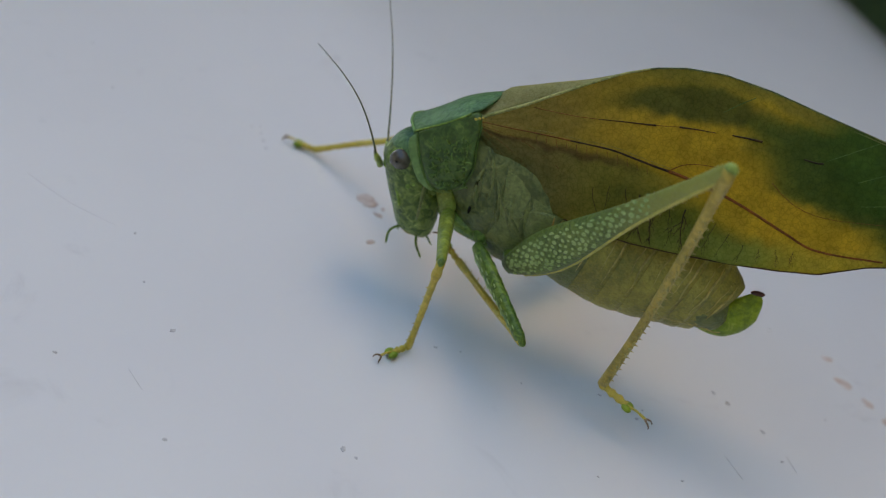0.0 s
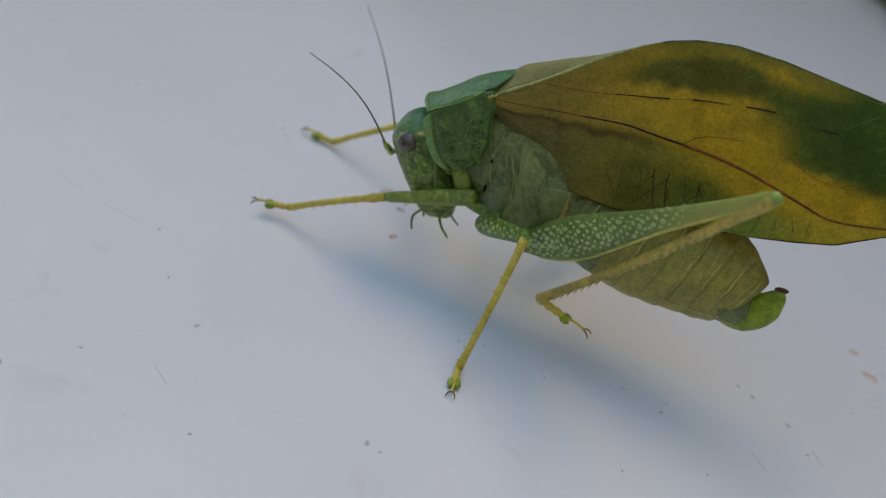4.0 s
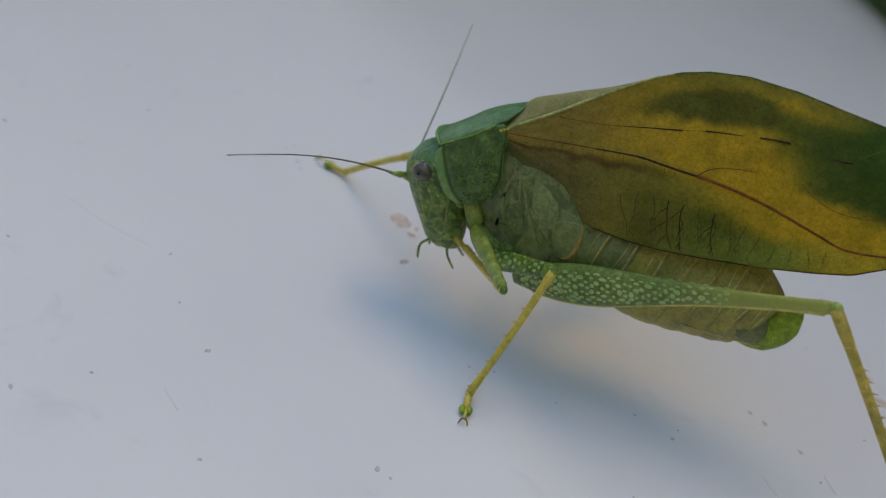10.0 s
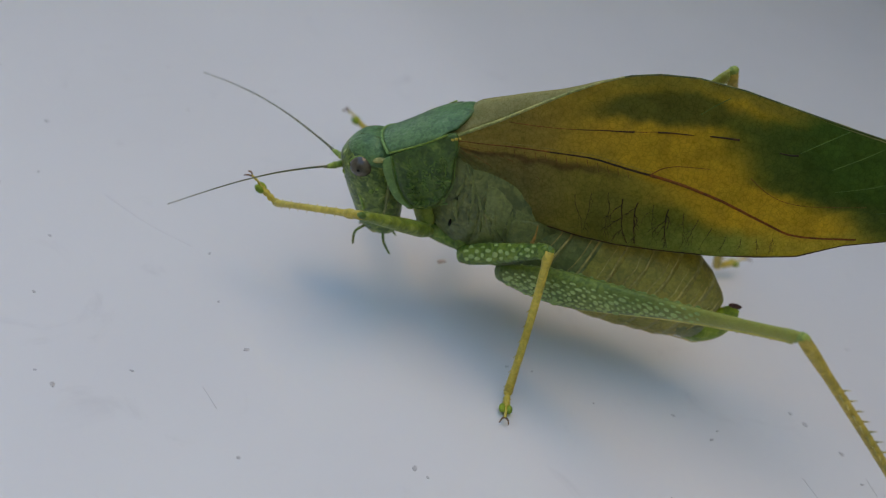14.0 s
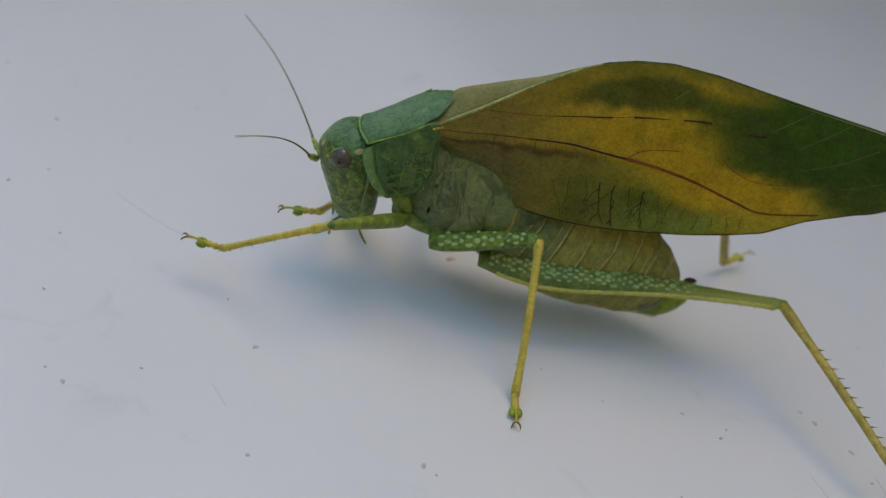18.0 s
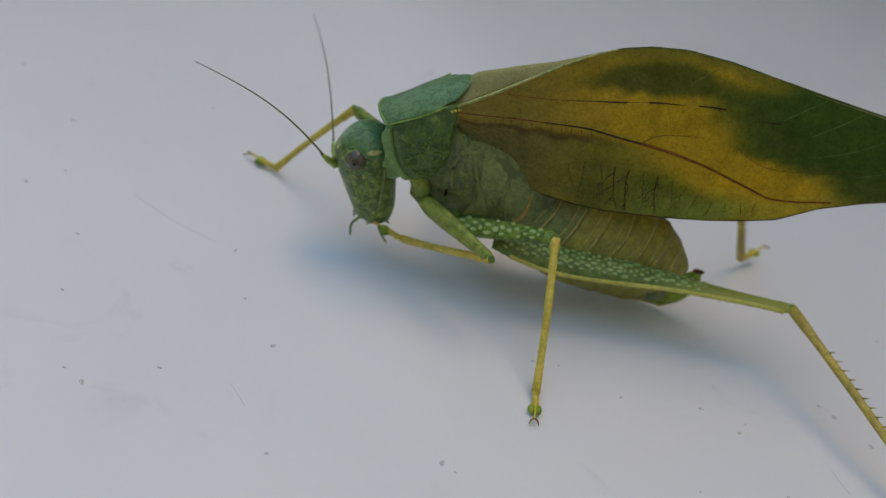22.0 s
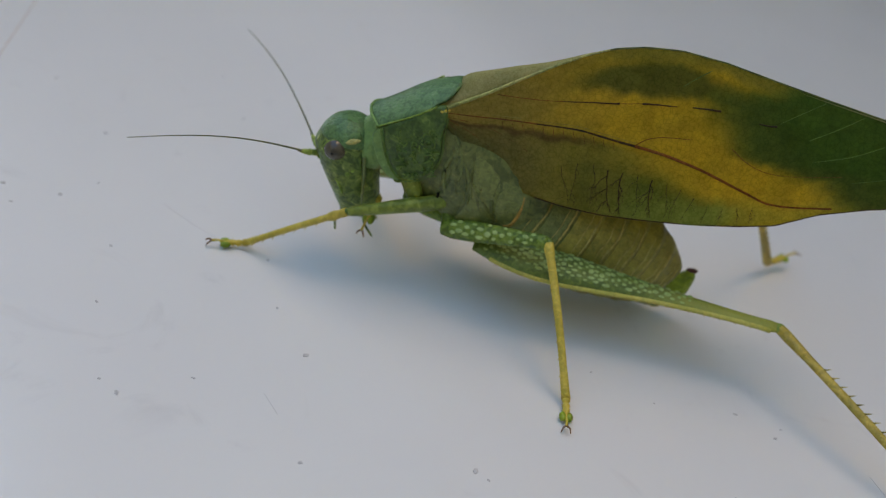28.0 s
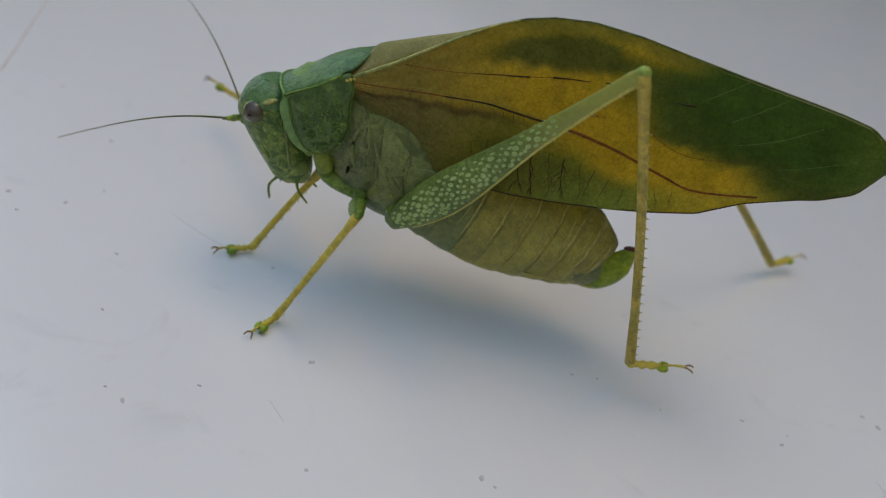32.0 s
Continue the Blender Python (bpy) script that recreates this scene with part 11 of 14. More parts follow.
        (18.2, pose(0.00327, -0.003, 0.00912, 71.4, 41.6, -58.1)), (18.3, pose(0.00327, -0.003, 0.00912, 61.9, 41.9, -61.1)),
        (18.4, pose(0.00327, -0.003, 0.00912, 49.8, 42.6, -63.6)), (18.5, pose(0.00327, -0.003, 0.00912, 53, 44.6, -59.1)),
        (19.3, pose(0.00327, -0.003, 0.00912, 59.5, 41.2, -57.3)), (19.4, pose(0.00327, -0.003, 0.00912, 47.5, 44.2, -61.2)),
        (19.5, pose(0.00327, -0.003, 0.00912, 33.1, 46.7, -66.3)), (19.6, pose(0.00327, -0.003, 0.00912, 17.5, 48.7, -71.9)),
        (19.7, pose(0.00327, -0.003, 0.00912, 15.3, 49.7, -72.5)), (19.8, pose(0.00327, -0.003, 0.00912, 13.2, 50.6, -73.1)),
        (19.9, pose(0.00327, -0.003, 0.00912, 11.2, 51.5, -73.8)), (20.2, pose(0.00327, -0.003, 0.00912, 6.6, 54.1, -74.3)),
        (20.3, pose(0.00327, -0.003, 0.00912, 77.3, 35.2, -53.6)), (20.4, pose(0.00327, -0.003, 0.00912, 103.9, 12.1, -54.1)),
        (20.5, pose(0.00327, -0.003, 0.00912, 99.8, 5.5, -47.8)), (20.6, pose(0.00327, -0.003, 0.00912, 92.2, -3.9, -51.3)),
        (20.7, pose(0.00255, -0.00264, 0.00901, 57.8, -15.4, -53.7)), (20.8, pose(0.00183, -0.00227, 0.0089, 4.3, -7.5, -26.8)),
        (21, pose(0.00215, -0.00236, 0.00893, 11.4, -8.2, -29.7)), (21.1, pose(0.00214, -0.00235, 0.00892, 11.1, -8.5, -29.8)),
        (22, pose(0.00197, -0.00221, 0.00885, 9.1, -10, -31.3)), (22.5, pose(0.002, -0.00215, 0.00886, 12.4, -8.7, -33.7)),
        (23, pose(0.00204, -0.00209, 0.00888, 13.4, -8.8, -36.4)), (23.2, pose(0.00202, -0.00202, 0.00883, 13.8, -10, -38.2)),
        (23.4, pose(0.00201, -0.00195, 0.00879, 14.1, -11.2, -39.9)), (23.5, pose(0.00264, -0.00247, 0.00895, 24.8, -10.2, -45.8)),
        (23.6, pose(0.00327, -0.003, 0.00912, 38.7, -6.2, -50.2)), (23.7, pose(0.00332, -0.00301, 0.00913, 16, -17.2, -30.5)),
        (23.8, pose(0.00336, -0.00301, 0.00914, -21.4, -17.7, -7.3)), (23.9, pose(0.00332, -0.00301, 0.00913, -14.2, -15.7, -12.4)),
        (24, pose(0.00327, -0.003, 0.00912, -6.2, -12.8, -17.7)), (24.1, pose(0.00327, -0.003, 0.00912, 4.8, -14.4, -19.7)),
        (24.2, pose(0.00327, -0.003, 0.00912, 11.9, -12.7, -21.5)), (24.3, pose(0.00327, -0.003, 0.00912, 69.9, -5.3, -48.1)),
        (24.4, pose(0.00327, -0.003, 0.00912, 96.1, 18.3, -31.7)), (24.5, pose(0.00327, -0.003, 0.00912, 86.6, 28.4, -39.6)),
        (24.6, pose(0.00327, -0.003, 0.00912, 63.2, 37.6, -51.6)), (25.5, pose(0.00327, -0.003, 0.00912, 67.8, 38, -47.8)),
        (26, pose(0.00327, -0.003, 0.00912, 66.1, 36.2, -51.7)), (26.5, pose(0.00327, -0.003, 0.00912, 64.4, 34.2, -55.7)),
        (27, pose(0.00327, -0.003, 0.00912, 62.9, 32, -59.8)), (27.5, pose(0.00327, -0.003, 0.00912, 61.6, 29.7, -63.9)),
        (27.8, pose(0.00327, -0.003, 0.00912, 64.5, 31.4, -59.5)), (28, pose(0.00327, -0.003, 0.00912, 66.6, 32.3, -56.4)),
        (28.1, pose(0.00327, -0.003, 0.00912, 64.2, 31.9, -57.2)), (28.2, pose(0.00327, -0.003, 0.00912, 84.4, 19.5, -106.3)),
        (28.3, pose(0.00327, -0.003, 0.00912, 82.1, -6.1, -96.2)), (28.4, pose(0.00327, -0.003, 0.00912, 13.5, -14.2, -52.9)),
        (28.5, pose(0.00327, -0.003, 0.00912, -31.7, -13.6, -23.7)), (28.6, pose(0.00364, -0.00306, 0.00933, -37.6, -23, -16)),
        (28.7, pose(0.00401, -0.00311, 0.00955, -43.8, -30.3, -8.6)), (28.8, pose(0.00376, -0.00307, 0.00941, -34.9, -25.1, -15)),
        (28.9, pose(0.00352, -0.00304, 0.00926, -24.2, -18.4, -22)), (29, pose(0.00327, -0.003, 0.00912, -10.8, -9, -29.3)),
        (29.5, pose(0.00327, -0.003, 0.00912, -5.4, -10.1, -32.8)), (29.8, pose(0.00327, -0.003, 0.00912, 1.9, -9.8, -35.1)),
        (30, pose(0.00327, -0.003, 0.00912, 6.4, -9.5, -36.6)), (30.5, pose(0.00327, -0.003, 0.00912, 3, -10.8, -36.9)),
        (31, pose(0.00327, -0.003, 0.00912, 3, -10.4, -37.2)), (31.2, pose(0.00327, -0.003, 0.00912, 6.6, -8.8, -38.7)),
        (31.5, pose(0.00327, -0.003, 0.00912, 13.2, -5.6, -41.4)), (31.6, pose(0.00327, -0.003, 0.00912, 8.6, -4.1, -41.7)),
        (31.7, pose(0.00327, -0.003, 0.00912, 3.1, -2.2, -41.9)), (31.8, pose(0.00327, -0.003, 0.00912, -3.7, 0.3, -42)),
        (31.9, pose(0.00327, -0.003, 0.00912, -11.9, 3.5, -42.4)), (32, pose(0.00327, -0.003, 0.00912, -22, 7.8, -43.6)),])
    walk(front_far[1], [
        (0, pose(0.01309, -0.01217, 0.00834, 49.3, 28.6, -16.9)), (0.5, pose(0.01333, -0.01211, 0.00858, 50.5, 28.8, -13.9)),
        (1, pose(0.01327, -0.01239, 0.00932, 45.8, 28.6, -16.3)), (1.2, pose(0.01326, -0.01247, 0.00958, 44.5, 27.4, -17.6)),
        (1.5, pose(0.01327, -0.01256, 0.00995, 42.4, 25.5, -19.6)), (2, pose(0.01341, -0.01257, 0.01031, 42.7, 27.6, -16.5)),
        (2.5, pose(0.0133, -0.01263, 0.00983, 42.7, 28.1, -18.2)), (3, pose(0.01305, -0.01281, 0.0096, 50.4, 29.8, -12.5)),
        (3.2, pose(0.01304, -0.01279, 0.00935, 51.5, 30.9, -11.5)), (3.5, pose(0.01303, -0.01275, 0.00897, 53, 32.5, -10.1)),
        (4.5, pose(0.0125, -0.01307, 0.00843, 59.6, 31.6, -9)), (5.5, pose(0.01195, -0.01335, 0.0078, 66.6, 30.3, -8)),
        (6, pose(0.01199, -0.01315, 0.00715, 67.4, 29.1, -11.4)), (6.2, pose(0.01212, -0.01287, 0.00763, 61.9, 30.6, -11.8)),
        (6.5, pose(0.01234, -0.01238, 0.00835, 53.1, 32.8, -12.9)), (6.7, pose(0.0125, -0.01199, 0.00879, 43.9, 32.6, -17.7)),
        (6.8, pose(0.0126, -0.01178, 0.00898, 38.9, 32.3, -20.2)), (7, pose(0.01279, -0.01131, 0.00924, 28.3, 31.1, -25.3)),
        (7.2, pose(0.01297, -0.01105, 0.00899, 24.4, 31.6, -26.6)), (7.5, pose(0.01319, -0.01068, 0.00857, 18.4, 32, -28.4)),
        (8, pose(0.01351, -0.01004, 0.00797, 16.5, 30.3, -27.3)), (8.3, pose(0.01362, -0.00983, 0.00809, 9.7, 31, -29)),
        (8.7, pose(0.0138, -0.00947, 0.00832, 1.2, 31.5, -31)), (9, pose(0.01396, -0.00915, 0.00854, -4.7, 31.7, -32.2)),
        (10, pose(0.01399, -0.00977, 0.00892, 3.5, 32.7, -30.4)), (10.5, pose(0.01396, -0.01012, 0.00955, 10, 34.3, -27.7)),
        (11, pose(0.014, -0.01037, 0.0093, 5.6, 31.1, -31.5)), (11.2, pose(0.01376, -0.01018, 0.00936, -3.9, 31.6, -36.5)),
        (11.3, pose(0.01364, -0.01008, 0.00935, -8.7, 31.7, -39)), (11.5, pose(0.01341, -0.00988, 0.00928, -18.2, 31.4, -44)),
        (11.7, pose(0.01319, -0.00967, 0.00924, -25.9, 32.1, -48.5)), (11.8, pose(0.01307, -0.00957, 0.00919, -29.5, 32.3, -50.7)),
        (12, pose(0.01282, -0.00939, 0.00906, -36.3, 32.5, -54.9)), (12.2, pose(0.01262, -0.00914, 0.00908, -40.7, 33, -58)),
        (12.5, pose(0.0123, -0.00878, 0.00905, -46.7, 33.7, -62.6)), (12.8, pose(0.01183, -0.00864, 0.00869, -52.1, 33.9, -66.8)),
        (13, pose(0.0115, -0.00856, 0.00846, -55.3, 34.1, -69.5)), (13.1, pose(0.01243, -0.00615, 0.01274, -52.7, 46.7, -76.5)),
        (13.2, pose(0.00802, -0.0089, 0.01679, 24.6, 60.8, -16.8)), (13.3, pose(0.00305, -0.01391, 0.00771, 96.8, -3, 34.7)),
        (13.4, pose(0.00682, -0.01303, 0.00599, 92, -22.4, 59.6)), (13.5, pose(0.0115, -0.01062, 0.00773, 77.8, -25.6, 87.1)),
        (13.6, pose(0.00609, -0.01332, 0.00549, 91.1, -26.6, 55.3)), (13.7, pose(0.00163, -0.01362, 0.00562, 101.5, -15.5, 22.9)),
        (13.8, pose(0.00193, -0.01361, 0.01276, 76.4, 29.2, -0.5)), (13.9, pose(0.0099, -0.01082, 0.01387, -18.6, 49, -69.7)),
        (14, pose(0.00884, -0.01275, 0.00789, -25.4, 26.7, -69.7)), (14.1, pose(0.00895, -0.01272, 0.00813, -16.6, 29.4, -66.7)),
        (14.2, pose(0.009, -0.0127, 0.00826, -8.1, 31.5, -63.2)), (14.3, pose(0.00903, -0.01269, 0.00828, -0.3, 33.1, -59.4)),
        (14.4, pose(0.00907, -0.01266, 0.00822, 6.8, 34.3, -55.6)), (14.5, pose(0.00913, -0.01261, 0.00809, 13.1, 35.1, -52)),
        (14.6, pose(0.00902, -0.0127, 0.00985, 16.4, 42.1, -47.3)), (14.7, pose(0.00882, -0.01264, 0.01112, 20.9, 46.6, -41.9)),
        (14.8, pose(0.0085, -0.01255, 0.01213, 26.9, 49.6, -35.3)), (14.9, pose(0.00808, -0.01249, 0.01293, 34.3, 51.1, -27.3)),
        (15, pose(0.00754, -0.01249, 0.01351, 43, 51.1, -18.2)), (15.1, pose(0.00691, -0.01259, 0.01386, 52.3, 49.4, -8.6)),
        (15.2, pose(0.00624, -0.01278, 0.01393, 61.3, 45.9, 0.8)), (15.3, pose(0.0056, -0.01305, 0.01373, 69.1, 40.8, 9.4)),
        (15.4, pose(0.0051, -0.01336, 0.01325, 75.6, 34.5, 16.9)), (15.5, pose(0.00482, -0.01365, 0.01257, 80.4, 27.6, 23.5)),
        (15.6, pose(0.00485, -0.01386, 0.0118, 83.9, 20.7, 29.6)), (15.7, pose(0.00519, -0.01397, 0.01106, 86, 14.2, 35.4)),
        (15.8, pose(0.0058, -0.01393, 0.01042, 87, 8.4, 41.1)), (15.9, pose(0.00664, -0.01375, 0.00995, 87, 3.4, 46.7)),
        (16, pose(0.00762, -0.01342, 0.00967, 86.4, -0.7, 52.2)), (16.1, pose(0.00866, -0.01292, 0.00956, 85.3, -4, 57.3)),
        (16.2, pose(0.0097, -0.01228, 0.0096, 83.9, -6.5, 62.1)), (16.3, pose(0.01067, -0.01151, 0.00977, 82.4, -8.5, 66.3)),
        (16.4, pose(0.01155, -0.01064, 0.01004, 80.9, -10, 69.8)), (16.5, pose(0.0123, -0.00967, 0.01037, 79.6, -11.3, 72.6)),
        (16.6, pose(0.01228, -0.00981, 0.00936, 83.6, -13.1, 74.5)), (16.7, pose(0.01219, -0.0099, 0.00831, 87.8, -15.1, 76)),
        (16.8, pose(0.012, -0.00993, 0.00726, 92.1, -17.1, 77)), (16.9, pose(0.01172, -0.00993, 0.00623, 96.5, -19.1, 77.6)),
        (17, pose(0.01133, -0.0099, 0.00523, 101.1, -20.9, 77.7)), (17.2, pose(0.01095, -0.00981, 0.0044, 105, -22.5, 78.7)),
        (17.4, pose(0.0105, -0.0097, 0.00358, 109.3, -24, 79.3)), (17.5, pose(0.01023, -0.00964, 0.00319, 111.6, -24.7, 79.4)),
        (17.7, pose(0.00977, -0.0094, 0.00244, 117.1, -25.2, 79.7)), (17.8, pose(0.00943, -0.00948, 0.0022, 119.2, -25.1, 79.1)),
        (18, pose(0.00871, -0.00962, 0.00175, 123.6, -24.7, 77.7)), (18.1, pose(0.00821, -0.00992, 0.00167, 125.4, -24.9, 82.2)),
        (18.2, pose(0.00774, -0.01017, 0.00162, 128.5, -25, 86.8)), (18.3, pose(0.00733, -0.01036, 0.00156, 133.5, -25.2, 91.6)),
        (18.4, pose(0.00697, -0.01045, 0.00147, 141.4, -25.6, 96.7)), (18.5, pose(0.0074, -0.0099, 0.00118, 140.3, -27.2, 98.7)),
        (19.3, pose(0.00786, -0.01015, 0.00167, 133.8, -26.1, 99.2)), (19.4, pose(0.00717, -0.01009, 0.00123, 143.6, -27.1, 100.1)),
        (19.5, pose(0.00638, -0.01009, 0.00089, 155, -27.6, 100.5)), (19.6, pose(0.00559, -0.01009, 0.00063, 167.1, -27.6, 100.9)),
        (19.7, pose(0.00547, -0.00998, 0.0005, 168.9, -27.7, 100.9)), (19.8, pose(0.00535, -0.00986, 0.00038, 170.6, -27.7, 101)),
        (19.9, pose(0.00524, -0.00976, 0.00028, 172.2, -27.8, 101.1)), (20.2, pose(0.00506, -0.00938, -0.00003, 175.7, -27.1, 102.3)),
        (20.3, pose(0.00874, -0.01043, 0.0026, 117.1, -26.5, 98.7)), (20.4, pose(0.00975, -0.01195, 0.00675, 88.2, -18.2, 81.8)),
        (20.5, pose(0.01082, -0.01133, 0.00803, 89, -11.2, 76.3)), (20.6, pose(0.01031, -0.0118, 0.00988, 85.6, -0.4, 62.8)),
        (20.7, pose(0.009, -0.01142, 0.01201, 76.6, 33, 35.5)), (20.8, pose(0.01183, -0.00733, 0.01037, 7, 52.3, -20.7)),
        (21, pose(0.01187, -0.0079, 0.01055, 19.1, 53.4, -12.5)), (21.1, pose(0.01183, -0.00791, 0.01058, 18.7, 53.7, -12.9)),
        (22, pose(0.01148, -0.00799, 0.0108, 15.8, 55.2, -16.7)), (22.5, pose(0.0113, -0.00835, 0.01057, 22, 55.6, -13.4)),
        (23, pose(0.01102, -0.00872, 0.0106, 24.2, 56.1, -13.9)), (23.2, pose(0.01077, -0.0089, 0.0108, 25.2, 56.6, -14.3)),
        (23.4, pose(0.01051, -0.00906, 0.01099, 26.1, 57, -14.8)), (23.5, pose(0.0104, -0.01044, 0.01096, 37.2, 46.9, -12.1)),
        (23.6, pose(0.01046, -0.01163, 0.01034, 49.6, 35.4, -11)), (23.7, pose(0.01261, -0.00849, 0.01248, 18.5, 33.8, -15.1)),
        (23.8, pose(0.01404, -0.00438, 0.01257, -21.9, 21.5, -22.4)), (23.9, pose(0.01394, -0.00535, 0.01219, -14.8, 22.8, -22.2)),
        (24, pose(0.01377, -0.00634, 0.01163, -6.6, 23.3, -21.7)), (24.1, pose(0.01357, -0.00669, 0.01193, 5.6, 34.5, -15.3)),
        (24.2, pose(0.01353, -0.00704, 0.0116, 16, 43.3, -7.7)), (24.3, pose(0.01078, -0.01138, 0.01015, 88.1, 20.7, 50.6)),
        (24.4, pose(0.0124, -0.00864, 0.00556, 103.7, -13.7, 83.6)), (24.5, pose(0.01093, -0.00934, 0.00374, 112.7, -17.9, 93.7)),
        (24.6, pose(0.00883, -0.01001, 0.00222, 130.7, -21.1, 100.7)), (25.5, pose(0.00925, -0.00959, 0.00215, 127.8, -22.6, 102)),
        (26, pose(0.00892, -0.01016, 0.00244, 127.7, -21.1, 100.1)), (26.5, pose(0.00853, -0.01073, 0.00277, 127.7, -19.4, 98)),
        (27, pose(0.00809, -0.01128, 0.00312, 127.6, -17.7, 95.7)), (27.5, pose(0.00759, -0.01181, 0.00351, 127.4, -15.8, 93.2)),
        (27.8, pose(0.00817, -0.01131, 0.00323, 125.8, -18.2, 96.4)), (28, pose(0.00855, -0.01096, 0.00307, 124.6, -19.6, 98.5)),
        (28.1, pose(0.00846, -0.01106, 0.00314, 126.1, -19, 99.3)), (28.2, pose(0.00028, -0.01323, 0.00535, 106.8, -11.5, 33.5)),
        (28.3, pose(0.00206, -0.01417, 0.01032, 85.3, 8.8, 3.1)), (28.4, pose(0.00988, -0.01174, 0.01188, 13.5, 13.2, -46.4)),
        (28.5, pose(0.01333, -0.00742, 0.01178, -34.4, 25.1, -48.2)), (28.6, pose(0.01364, -0.00592, 0.01374, -37.1, 21.4, -48.1)),
        (28.7, pose(0.01365, -0.00458, 0.01526, -38.3, 15.5, -46.5)), (28.8, pose(0.01365, -0.00572, 0.01419, -33.5, 20.1, -44.3)),
        (28.9, pose(0.01346, -0.00706, 0.01283, -25.1, 23.2, -40.6)), (29, pose(0.01301, -0.00846, 0.01088, -11.7, 23.5, -35.7)),
        (29.5, pose(0.01262, -0.00903, 0.01109, -5.9, 26.2, -36.4)), (29.8, pose(0.01238, -0.0094, 0.01104, 2, 26.5, -33.9)),
        (30, pose(0.01222, -0.00964, 0.01097, 7.1, 26.6, -32.3)), (30.5, pose(0.01214, -0.00967, 0.01124, 3.3, 26.7, -34.8)),
        (31, pose(0.01213, -0.00972, 0.01116, 3.3, 27.6, -35.1)), (31.2, pose(0.01199, -0.00998, 0.01085, 7.5, 29.5, -34)),
        (31.5, pose(0.01171, -0.01044, 0.01023, 15.4, 31.6, -31.9)), (31.6, pose(0.01168, -0.0105, 0.00993, 10, 31.2, -35.9)),
        (31.7, pose(0.01167, -0.01054, 0.00955, 3.6, 30.4, -40)), (31.8, pose(0.01166, -0.01057, 0.00906, -4.2, 29, -44.1)),
        (31.9, pose(0.0116, -0.01061, 0.00843, -13.4, 26.9, -47.8)), (32, pose(0.01138, -0.01072, 0.00758, -23.9, 23.7, -50.5)),])
